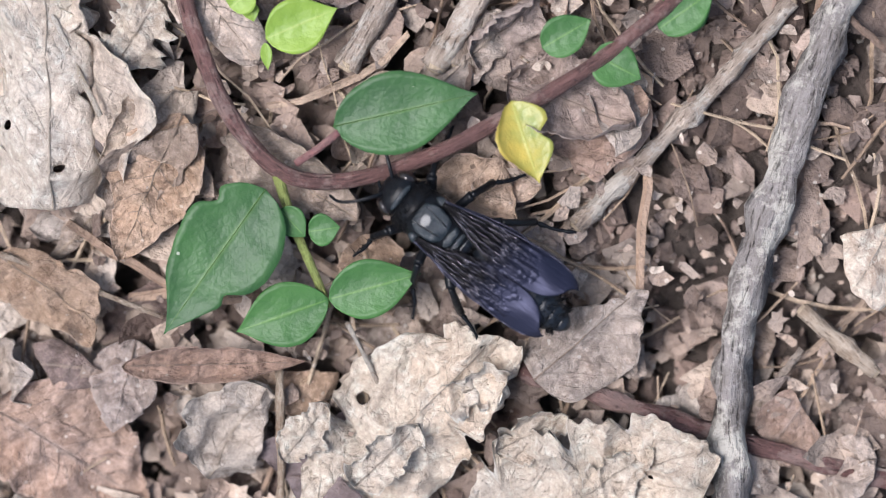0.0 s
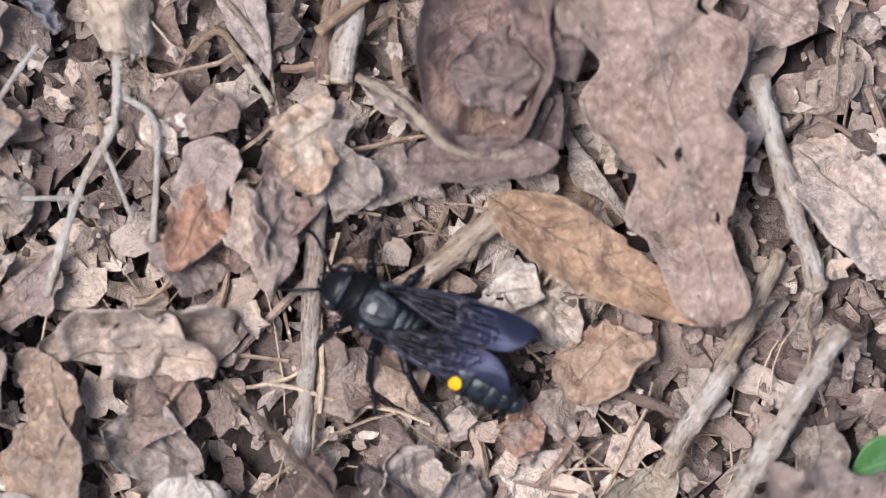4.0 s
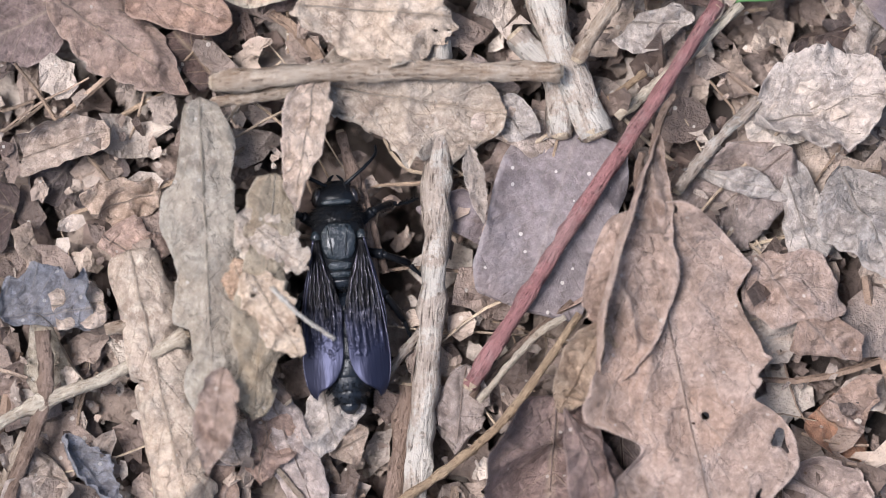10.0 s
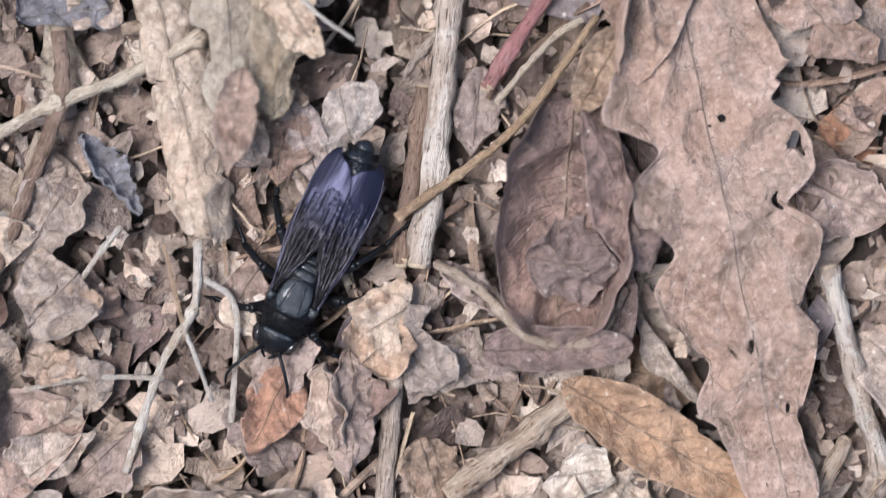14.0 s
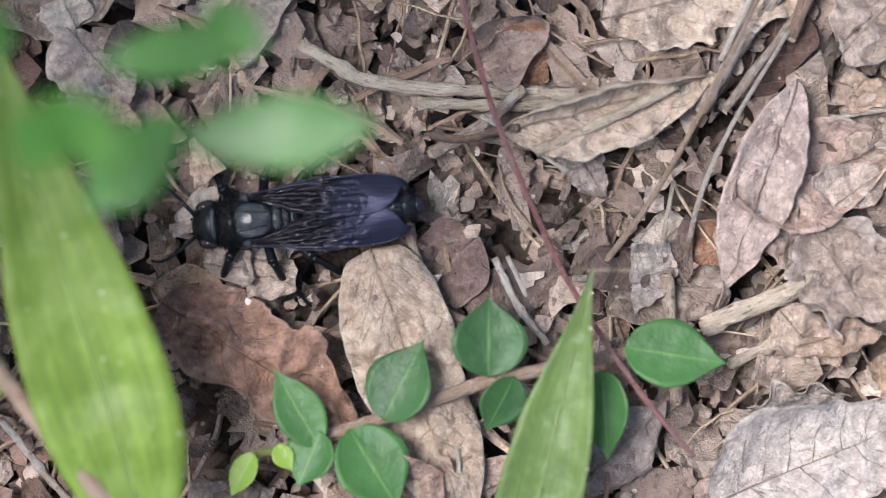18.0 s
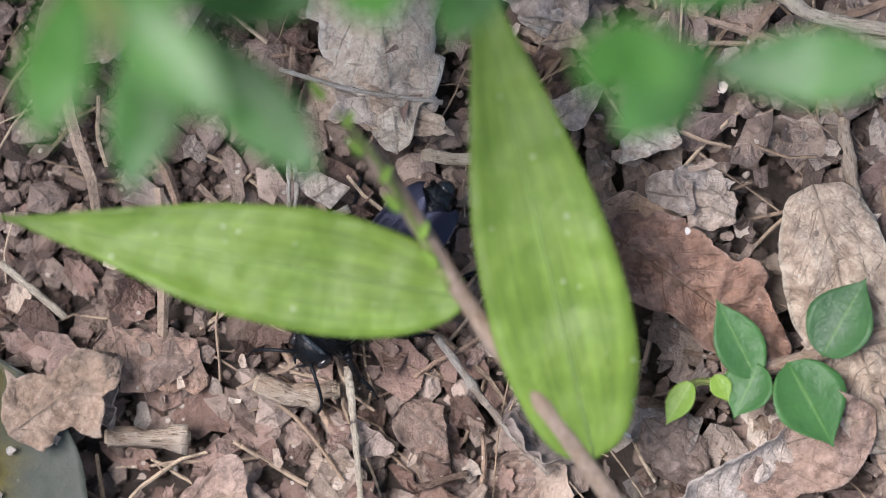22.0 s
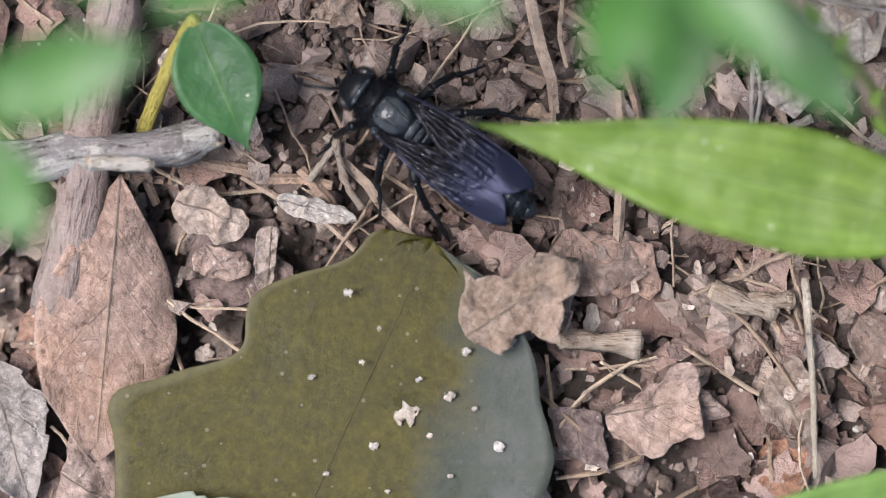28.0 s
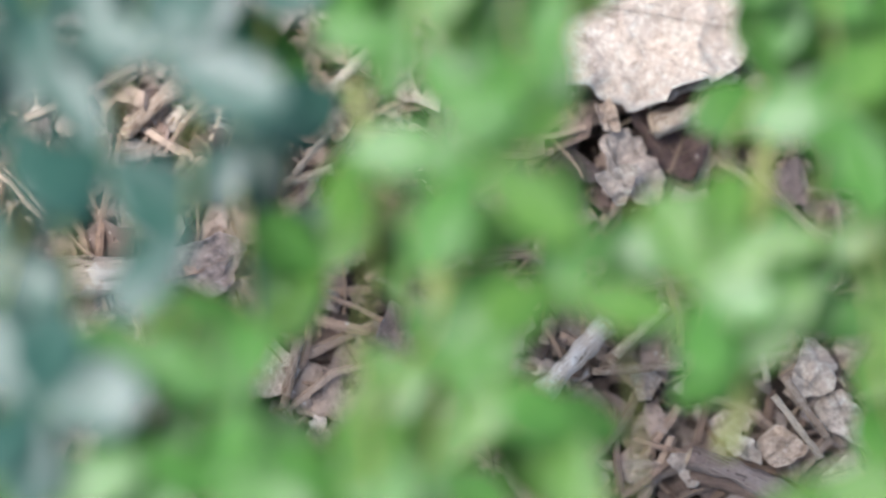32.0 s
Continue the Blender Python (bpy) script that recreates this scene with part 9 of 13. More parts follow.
plant_leaf(shrub, 'shrub', (-191.3, 122.6, 118.0), (-201.2, 118.5, 120.4), 5.4, peak=0.58, blunt=0.6, curl=(0.25, 0.25), nu=10, nv=6, rib=False)
plant_leaf(shrub, 'shrub', (-191.3, 122.6, 118.0), (-188.9, 115.2, 121.2), 4.7, peak=0.58, blunt=0.6, curl=(0.25, 0.25), nu=10, nv=6, rib=False)
plant_leaf(shrub, 'shrub', (-191.3, 122.6, 118.0), (-183.4, 120.4, 118.8), 5.4, peak=0.58, blunt=0.6, curl=(0.25, 0.25), nu=10, nv=6, rib=False)
plant_leaf(shrub, 'lime', (-191.3, 122.6, 118.0), (-187.0, 130.2, 116.4), 6.0, peak=0.58, blunt=0.6, curl=(0.25, 0.25), nu=10, nv=6, rib=False)
plant_stem(shrub, 'green', [(-191.3, 122.6, 118.0), (-186.9, 132.5, 112.3), (-181.1, 141.8, 105.6)], 0.45, 0.6, 'twig')
plant_leaf(shrub, 'shrub', (-231.3, 124.4, 110.8), (-231.9, 116.2, 111.8), 5.9, peak=0.58, blunt=0.6, curl=(0.25, 0.25), nu=10, nv=6, rib=False)
plant_leaf(shrub, 'shrub', (-231.3, 124.4, 110.8), (-242.1, 128.7, 114.8), 4.9, peak=0.58, blunt=0.6, curl=(0.25, 0.25), nu=10, nv=6, rib=False)
plant_stem(shrub, 'green', [(-231.3, 124.4, 110.8), (-231.4, 136.4, 106.4), (-227.4, 150.0, 100.2)], 0.45, 0.6, 'twig')
plant_leaf(shrub, 'shade', (-208.4, 179.6, 102.5), (-205.6, 190.2, 102.9), 6.4, peak=0.58, blunt=0.6, curl=(0.25, 0.25), nu=10, nv=6, rib=False)
plant_leaf(shrub, 'shade', (-208.4, 179.6, 102.5), (-218.8, 180.5, 105.5), 7.1, peak=0.58, blunt=0.6, curl=(0.25, 0.25), nu=10, nv=6, rib=False)
plant_leaf(shrub, 'shade', (-208.4, 179.6, 102.5), (-201.4, 169.0, 105.7), 6.6, peak=0.58, blunt=0.6, curl=(0.25, 0.25), nu=10, nv=6, rib=False)
plant_leaf(shrub, 'shade', (-208.4, 179.6, 102.5), (-196.5, 177.1, 101.4), 7.3, peak=0.58, blunt=0.6, curl=(0.25, 0.25), nu=10, nv=6, rib=False)
plant_stem(shrub, 'green', [(-208.4, 179.6, 102.5), (-207.9, 191.9, 98.4), (-204.5, 204.4, 95.0)], 0.45, 0.6, 'twig')
plant_leaf(shrub, 'shrub', (-186.0, 172.7, 101.6), (-175.4, 165.5, 103.0), 4.7, peak=0.58, blunt=0.6, curl=(0.25, 0.25), nu=10, nv=6, rib=False)
plant_leaf(shrub, 'lime', (-186.0, 172.7, 101.6), (-178.0, 178.3, 102.6), 6.2, peak=0.58, blunt=0.6, curl=(0.25, 0.25), nu=10, nv=6, rib=False)
plant_leaf(shrub, 'shrub', (-186.0, 172.7, 101.6), (-186.7, 180.9, 100.5), 5.1, peak=0.58, blunt=0.6, curl=(0.25, 0.25), nu=10, nv=6, rib=False)
plant_leaf(shrub, 'lime', (-186.0, 172.7, 101.6), (-196.7, 172.6, 101.2), 5.8, peak=0.58, blunt=0.6, curl=(0.25, 0.25), nu=10, nv=6, rib=False)
plant_leaf(shrub, 'shrub', (-186.0, 172.7, 101.6), (-187.5, 161.3, 100.0), 4.3, peak=0.58, blunt=0.6, curl=(0.25, 0.25), nu=10, nv=6, rib=False)
plant_stem(shrub, 'green', [(-186.0, 172.7, 101.6), (-185.2, 180.8, 98.5), (-180.7, 194.9, 91.7)], 0.45, 0.6, 'twig')
plant_leaf(shrub, 'shrub', (-202.7, 122.0, 119.7), (-200.6, 130.7, 122.8), 5.0, peak=0.58, blunt=0.6, curl=(0.25, 0.25), nu=10, nv=6, rib=False)
plant_leaf(shrub, 'shrub', (-202.7, 122.0, 119.7), (-209.4, 126.3, 122.0), 4.3, peak=0.58, blunt=0.6, curl=(0.25, 0.25), nu=10, nv=6, rib=False)
plant_leaf(shrub, 'shrub', (-202.7, 122.0, 119.7), (-201.8, 110.2, 119.4), 5.9, peak=0.58, blunt=0.6, curl=(0.25, 0.25), nu=10, nv=6, rib=False)
plant_leaf(shrub, 'shrub', (-202.7, 122.0, 119.7), (-193.8, 121.1, 122.9), 5.9, peak=0.58, blunt=0.6, curl=(0.25, 0.25), nu=10, nv=6, rib=False)
plant_leaf(shrub, 'shade', (-223.4, 164.7, 104.1), (-227.5, 153.4, 107.3), 5.8, peak=0.58, blunt=0.6, curl=(0.25, 0.25), nu=10, nv=6, rib=False)
plant_leaf(shrub, 'shade', (-223.4, 164.7, 104.1), (-213.4, 162.2, 104.8), 6.6, peak=0.58, blunt=0.6, curl=(0.25, 0.25), nu=10, nv=6, rib=False)
plant_leaf(shrub, 'shade', (-223.4, 164.7, 104.1), (-219.7, 171.7, 104.9), 6.3, peak=0.58, blunt=0.6, curl=(0.25, 0.25), nu=10, nv=6, rib=False)
plant_leaf(shrub, 'shade', (-223.4, 164.7, 104.1), (-231.9, 168.8, 104.2), 6.7, peak=0.58, blunt=0.6, curl=(0.25, 0.25), nu=10, nv=6, rib=False)
plant_stem(shrub, 'green', [(-223.4, 164.7, 104.1), (-221.9, 178.4, 101.6), (-218.4, 190.6, 97.3)], 0.45, 0.6, 'twig')
plant_leaf(shrub, 'lime', (-192.6, 145.7, 98.6), (-188.5, 153.6, 98.0), 5.3, peak=0.58, blunt=0.6, curl=(0.25, 0.25), nu=10, nv=6, rib=False)
plant_leaf(shrub, 'shrub', (-192.6, 145.7, 98.6), (-200.1, 150.4, 101.4), 6.0, peak=0.58, blunt=0.6, curl=(0.25, 0.25), nu=10, nv=6, rib=False)
plant_leaf(shrub, 'lime', (-192.6, 145.7, 98.6), (-198.0, 138.1, 99.5), 4.4, peak=0.58, blunt=0.6, curl=(0.25, 0.25), nu=10, nv=6, rib=False)
plant_stem(shrub, 'green', [(-192.6, 145.7, 98.6), (-191.4, 154.9, 93.4), (-192.9, 169.9, 89.7)], 0.45, 0.6, 'twig')
plant_leaf(shrub, 'shrub', (-248.2, 81.1, 95.9), (-242.7, 86.5, 99.3), 5.3, peak=0.58, blunt=0.6, curl=(0.25, 0.25), nu=10, nv=6, rib=False)
plant_leaf(shrub, 'shrub', (-248.2, 81.1, 95.9), (-259.8, 83.2, 98.1), 6.1, peak=0.58, blunt=0.6, curl=(0.25, 0.25), nu=10, nv=6, rib=False)
plant_leaf(shrub, 'shrub', (-248.2, 81.1, 95.9), (-256.1, 78.1, 96.9), 5.6, peak=0.58, blunt=0.6, curl=(0.25, 0.25), nu=10, nv=6, rib=False)
plant_leaf(shrub, 'shrub', (-139.7, 123.7, 123.4), (-134.8, 118.0, 122.3), 5.6, peak=0.58, blunt=0.6, curl=(0.25, 0.25), nu=10, nv=6, rib=False)
plant_leaf(shrub, 'shrub', (-139.7, 123.7, 123.4), (-131.1, 127.1, 126.5), 5.2, peak=0.58, blunt=0.6, curl=(0.25, 0.25), nu=10, nv=6, rib=False)
plant_leaf(shrub, 'shrub', (-139.7, 123.7, 123.4), (-150.3, 122.0, 121.4), 6.0, peak=0.58, blunt=0.6, curl=(0.25, 0.25), nu=10, nv=6, rib=False)
plant_stem(shrub, 'green', [(-139.7, 123.7, 123.4), (-142.8, 134.0, 119.9), (-144.2, 149.3, 113.8)], 0.45, 0.6, 'twig')
plant_leaf(shrub, 'lime', (-190.7, 94.1, 103.7), (-194.1, 102.8, 103.0), 4.9, peak=0.58, blunt=0.6, curl=(0.25, 0.25), nu=10, nv=6, rib=False)
plant_stem(shrub, 'green', [(-190.7, 94.1, 103.7), (-193.3, 105.3, 101.1), (-189.6, 120.4, 97.3)], 0.45, 0.6, 'twig')
plant_leaf(shrub, 'shrub', (-155.6, 97.0, 123.1), (-146.6, 90.2, 121.1), 6.0, peak=0.58, blunt=0.6, curl=(0.25, 0.25), nu=10, nv=6, rib=False)
plant_leaf(shrub, 'shrub', (-155.6, 97.0, 123.1), (-151.9, 108.9, 123.3), 5.7, peak=0.58, blunt=0.6, curl=(0.25, 0.25), nu=10, nv=6, rib=False)
plant_leaf(shrub, 'shrub', (-155.6, 97.0, 123.1), (-163.0, 90.0, 126.1), 5.0, peak=0.58, blunt=0.6, curl=(0.25, 0.25), nu=10, nv=6, rib=False)
plant_leaf(shrub, 'lime', (-169.6, 178.4, 109.2), (-170.5, 190.1, 109.8), 6.3, peak=0.58, blunt=0.6, curl=(0.25, 0.25), nu=10, nv=6, rib=False)
plant_leaf(shrub, 'lime', (-169.6, 178.4, 109.2), (-181.0, 176.3, 110.0), 5.6, peak=0.58, blunt=0.6, curl=(0.25, 0.25), nu=10, nv=6, rib=False)
plant_leaf(shrub, 'lime', (-169.6, 178.4, 109.2), (-167.6, 170.3, 108.3), 5.1, peak=0.58, blunt=0.6, curl=(0.25, 0.25), nu=10, nv=6, rib=False)
plant_leaf(shrub, 'lime', (-169.6, 178.4, 109.2), (-163.5, 184.3, 108.8), 5.6, peak=0.58, blunt=0.6, curl=(0.25, 0.25), nu=10, nv=6, rib=False)
plant_stem(shrub, 'green', [(-169.6, 178.4, 109.2), (-169.2, 190.9, 107.2), (-174.2, 200.7, 104.1)], 0.45, 0.6, 'twig')
plant_leaf(shrub, 'shrub', (-235.6, 91.8, 125.7), (-232.0, 102.6, 127.1), 5.9, peak=0.58, blunt=0.6, curl=(0.25, 0.25), nu=10, nv=6, rib=False)
plant_leaf(shrub, 'shrub', (-235.6, 91.8, 125.7), (-245.1, 93.1, 124.3), 5.0, peak=0.58, blunt=0.6, curl=(0.25, 0.25), nu=10, nv=6, rib=False)
plant_leaf(shrub, 'shrub', (-235.6, 91.8, 125.7), (-229.3, 87.4, 123.7), 4.9, peak=0.58, blunt=0.6, curl=(0.25, 0.25), nu=10, nv=6, rib=False)
plant_stem(shrub, 'green', [(-235.6, 91.8, 125.7), (-234.0, 105.2, 120.7), (-235.7, 119.7, 114.7)], 0.45, 0.6, 'twig')
plant_leaf(shrub, 'lime', (-176.9, 131.4, 94.7), (-167.5, 123.3, 98.7), 4.9, peak=0.58, blunt=0.6, curl=(0.25, 0.25), nu=10, nv=6, rib=False)
plant_leaf(shrub, 'shrub', (-176.9, 131.4, 94.7), (-175.6, 143.6, 94.6), 5.6, peak=0.58, blunt=0.6, curl=(0.25, 0.25), nu=10, nv=6, rib=False)
plant_leaf(shrub, 'shrub', (-176.9, 131.4, 94.7), (-185.7, 130.1, 97.8), 5.2, peak=0.58, blunt=0.6, curl=(0.25, 0.25), nu=10, nv=6, rib=False)
plant_stem(shrub, 'green', [(-176.9, 131.4, 94.7), (-178.1, 142.8, 89.8), (-177.3, 158.5, 85.1)], 0.45, 0.6, 'twig')
plant_leaf(shrub, 'shade', (-201.4, 156.9, 106.8), (-204.3, 149.8, 105.8), 6.1, peak=0.58, blunt=0.6, curl=(0.25, 0.25), nu=10, nv=6, rib=False)
plant_leaf(shrub, 'shade', (-201.4, 156.9, 106.8), (-191.6, 161.6, 105.3), 7.0, peak=0.58, blunt=0.6, curl=(0.25, 0.25), nu=10, nv=6, rib=False)
plant_stem(shrub, 'green', [(-201.4, 156.9, 106.8), (-199.3, 164.8, 104.6), (-198.9, 179.9, 97.9)], 0.45, 0.6, 'twig')
plant_leaf(shrub, 'shrub', (-254.0, 91.9, 109.4), (-244.6, 85.1, 109.3), 5.0, peak=0.58, blunt=0.6, curl=(0.25, 0.25), nu=10, nv=6, rib=False)
plant_leaf(shrub, 'shrub', (-254.0, 91.9, 109.4), (-254.0, 102.9, 112.7), 4.5, peak=0.58, blunt=0.6, curl=(0.25, 0.25), nu=10, nv=6, rib=False)
plant_leaf(shrub, 'shrub', (-254.0, 91.9, 109.4), (-265.7, 87.7, 109.9), 5.3, peak=0.58, blunt=0.6, curl=(0.25, 0.25), nu=10, nv=6, rib=False)
plant_stem(shrub, 'green', [(-254.0, 91.9, 109.4), (-249.0, 104.8, 105.8), (-253.7, 117.5, 98.4)], 0.45, 0.6, 'twig')
plant_leaf(shrub, 'shrub', (-211.4, 93.5, 122.8), (-210.2, 85.9, 122.0), 5.4, peak=0.58, blunt=0.6, curl=(0.25, 0.25), nu=10, nv=6, rib=False)
plant_leaf(shrub, 'shrub', (-211.4, 93.5, 122.8), (-214.0, 100.9, 122.5), 5.3, peak=0.58, blunt=0.6, curl=(0.25, 0.25), nu=10, nv=6, rib=False)
plant_leaf(shrub, 'shrub', (-183.3, 125.9, 112.6), (-184.1, 118.3, 112.0), 5.3, peak=0.58, blunt=0.6, curl=(0.25, 0.25), nu=10, nv=6, rib=False)
plant_leaf(shrub, 'shrub', (-183.3, 125.9, 112.6), (-175.3, 122.2, 111.6), 4.9, peak=0.58, blunt=0.6, curl=(0.25, 0.25), nu=10, nv=6, rib=False)
plant_leaf(shrub, 'lime', (-183.3, 125.9, 112.6), (-175.0, 134.3, 115.9), 4.4, peak=0.58, blunt=0.6, curl=(0.25, 0.25), nu=10, nv=6, rib=False)
plant_leaf(shrub, 'lime', (-183.3, 125.9, 112.6), (-191.2, 129.8, 112.7), 5.8, peak=0.58, blunt=0.6, curl=(0.25, 0.25), nu=10, nv=6, rib=False)
plant_stem(shrub, 'green', [(-183.3, 125.9, 112.6), (-181.7, 136.8, 107.3), (-183.4, 148.0, 99.5)], 0.45, 0.6, 'twig')
plant_leaf(shrub, 'shade', (-198.1, 151.1, 92.5), (-194.4, 139.2, 94.7), 7.9, peak=0.58, blunt=0.6, curl=(0.25, 0.25), nu=10, nv=6, rib=False)
plant_leaf(shrub, 'shade', (-198.1, 151.1, 92.5), (-186.7, 150.7, 92.9), 5.8, peak=0.58, blunt=0.6, curl=(0.25, 0.25), nu=10, nv=6, rib=False)
plant_leaf(shrub, 'shade', (-198.1, 151.1, 92.5), (-200.3, 162.8, 92.2), 6.9, peak=0.58, blunt=0.6, curl=(0.25, 0.25), nu=10, nv=6, rib=False)
plant_stem(shrub, 'green', [(-198.1, 151.1, 92.5), (-199.6, 162.0, 87.3), (-196.4, 176.3, 83.1)], 0.45, 0.6, 'twig')
plant_leaf(shrub, 'shrub', (-164.0, 131.1, 99.3), (-172.5, 132.4, 100.2), 6.0, peak=0.58, blunt=0.6, curl=(0.25, 0.25), nu=10, nv=6, rib=False)
plant_stem(shrub, 'green', [(-168.2, 103.2, 127.2), (-169.1, 115.0, 125.1), (-167.5, 124.4, 118.6)], 0.45, 0.6, 'twig')
plant_leaf(shrub, 'shrub', (-144.1, 187.0, 95.2), (-145.6, 176.9, 96.7), 5.3, peak=0.58, blunt=0.6, curl=(0.25, 0.25), nu=10, nv=6, rib=False)
plant_leaf(shrub, 'shrub', (-144.1, 187.0, 95.2), (-136.4, 189.7, 94.6), 4.7, peak=0.58, blunt=0.6, curl=(0.25, 0.25), nu=10, nv=6, rib=False)
plant_leaf(shrub, 'lime', (-144.1, 187.0, 95.2), (-156.3, 190.3, 97.1), 5.9, peak=0.58, blunt=0.6, curl=(0.25, 0.25), nu=10, nv=6, rib=False)
plant_stem(shrub, 'green', [(-144.1, 187.0, 95.2), (-144.2, 196.2, 92.0), (-148.3, 209.9, 88.3)], 0.45, 0.6, 'twig')
plant_leaf(shrub, 'shade', (-216.9, 138.6, 95.1), (-219.7, 127.4, 96.0), 7.1, peak=0.58, blunt=0.6, curl=(0.25, 0.25), nu=10, nv=6, rib=False)
plant_leaf(shrub, 'shade', (-216.9, 138.6, 95.1), (-210.5, 131.9, 97.2), 7.4, peak=0.58, blunt=0.6, curl=(0.25, 0.25), nu=10, nv=6, rib=False)
plant_leaf(shrub, 'shade', (-216.9, 138.6, 95.1), (-225.0, 142.8, 96.6), 7.1, peak=0.58, blunt=0.6, curl=(0.25, 0.25), nu=10, nv=6, rib=False)
plant_stem(shrub, 'green', [(-216.9, 138.6, 95.1), (-217.7, 150.4, 91.8), (-220.6, 159.2, 87.8)], 0.45, 0.6, 'twig')
plant_leaf(shrub, 'shrub', (-260.4, 75.5, 114.4), (-267.7, 73.4, 117.6), 5.2, peak=0.58, blunt=0.6, curl=(0.25, 0.25), nu=10, nv=6, rib=False)
plant_leaf(shrub, 'shrub', (-260.4, 75.5, 114.4), (-260.3, 66.0, 113.0), 5.9, peak=0.58, blunt=0.6, curl=(0.25, 0.25), nu=10, nv=6, rib=False)
plant_leaf(shrub, 'shrub', (-260.4, 75.5, 114.4), (-250.2, 76.8, 112.9), 6.0, peak=0.58, blunt=0.6, curl=(0.25, 0.25), nu=10, nv=6, rib=False)
plant_leaf(shrub, 'shrub', (-260.4, 75.5, 114.4), (-260.4, 85.6, 114.2), 5.2, peak=0.58, blunt=0.6, curl=(0.25, 0.25), nu=10, nv=6, rib=False)
plant_stem(shrub, 'green', [(-260.4, 75.5, 114.4), (-258.8, 82.7, 110.2), (-256.5, 96.8, 102.9)], 0.45, 0.6, 'twig')
plant_leaf(shrub, 'shrub', (-251.5, 98.6, 108.2), (-241.7, 103.4, 108.3), 6.4, peak=0.58, blunt=0.6, curl=(0.25, 0.25), nu=10, nv=6, rib=False)
plant_leaf(shrub, 'shrub', (-251.5, 98.6, 108.2), (-259.6, 102.9, 109.1), 5.6, peak=0.58, blunt=0.6, curl=(0.25, 0.25), nu=10, nv=6, rib=False)
plant_leaf(shrub, 'shrub', (-251.5, 98.6, 108.2), (-247.3, 88.9, 106.6), 4.7, peak=0.58, blunt=0.6, curl=(0.25, 0.25), nu=10, nv=6, rib=False)
plant_stem(shrub, 'green', [(-251.5, 98.6, 108.2), (-254.1, 109.2, 103.1), (-258.2, 120.2, 99.8)], 0.45, 0.6, 'twig')
plant_leaf(shrub, 'shade', (-235.4, 150.4, 97.1), (-236.5, 137.5, 96.9), 7.7, peak=0.58, blunt=0.6, curl=(0.25, 0.25), nu=10, nv=6, rib=False)
plant_leaf(shrub, 'shade', (-235.4, 150.4, 97.1), (-228.6, 155.3, 96.2), 5.4, peak=0.58, blunt=0.6, curl=(0.25, 0.25), nu=10, nv=6, rib=False)
plant_leaf(shrub, 'shade', (-235.4, 150.4, 97.1), (-241.7, 154.6, 97.9), 7.3, peak=0.58, blunt=0.6, curl=(0.25, 0.25), nu=10, nv=6, rib=False)
plant_stem(shrub, 'green', [(-235.4, 150.4, 97.1), (-233.7, 162.7, 91.7), (-229.1, 178.4, 84.9)], 0.45, 0.6, 'twig')
plant_leaf(shrub, 'shrub', (-168.0, 96.3, 123.4), (-161.5, 87.5, 124.8), 5.5, peak=0.58, blunt=0.6, curl=(0.25, 0.25), nu=10, nv=6, rib=False)
plant_stem(shrub, 'green', [(-168.0, 96.3, 123.4), (-166.3, 104.6, 119.4), (-162.5, 117.4, 113.8)], 0.45, 0.6, 'twig')
plant_leaf(shrub, 'shrub', (-200.5, 111.3, 113.9), (-196.4, 103.6, 115.6), 5.1, peak=0.58, blunt=0.6, curl=(0.25, 0.25), nu=10, nv=6, rib=False)
plant_leaf(shrub, 'lime', (-200.5, 111.3, 113.9), (-194.6, 119.8, 115.8), 4.4, peak=0.58, blunt=0.6, curl=(0.25, 0.25), nu=10, nv=6, rib=False)
plant_leaf(shrub, 'shrub', (-256.3, 108.0, 125.9), (-267.5, 108.9, 129.4), 6.2, peak=0.58, blunt=0.6, curl=(0.25, 0.25), nu=10, nv=6, rib=False)
plant_leaf(shrub, 'shrub', (-256.3, 108.0, 125.9), (-248.0, 100.6, 129.2), 5.2, peak=0.58, blunt=0.6, curl=(0.25, 0.25), nu=10, nv=6, rib=False)
plant_leaf(shrub, 'lime', (-256.3, 108.0, 125.9), (-255.1, 116.5, 124.1), 6.0, peak=0.58, blunt=0.6, curl=(0.25, 0.25), nu=10, nv=6, rib=False)
plant_stem(shrub, 'green', [(-256.3, 108.0, 125.9), (-258.4, 115.7, 122.8), (-258.2, 130.9, 118.0)], 0.45, 0.6, 'twig')
plant_leaf(shrub, 'lime', (-160.2, 141.3, 121.9), (-164.1, 151.3, 121.9), 5.3, peak=0.58, blunt=0.6, curl=(0.25, 0.25), nu=10, nv=6, rib=False)
plant_leaf(shrub, 'shrub', (-160.2, 141.3, 121.9), (-159.1, 132.6, 124.6), 5.8, peak=0.58, blunt=0.6, curl=(0.25, 0.25), nu=10, nv=6, rib=False)
plant_leaf(shrub, 'shrub', (-160.2, 141.3, 121.9), (-152.4, 140.1, 123.9), 4.5, peak=0.58, blunt=0.6, curl=(0.25, 0.25), nu=10, nv=6, rib=False)
plant_leaf(shrub, 'lime', (-160.2, 141.3, 121.9), (-154.1, 146.7, 123.6), 5.4, peak=0.58, blunt=0.6, curl=(0.25, 0.25), nu=10, nv=6, rib=False)
plant_leaf(shrub, 'shrub', (-172.6, 188.5, 91.1), (-177.8, 196.0, 95.0), 4.9, peak=0.58, blunt=0.6, curl=(0.25, 0.25), nu=10, nv=6, rib=False)
plant_leaf(shrub, 'shrub', (-172.6, 188.5, 91.1), (-183.2, 187.1, 92.4), 5.4, peak=0.58, blunt=0.6, curl=(0.25, 0.25), nu=10, nv=6, rib=False)
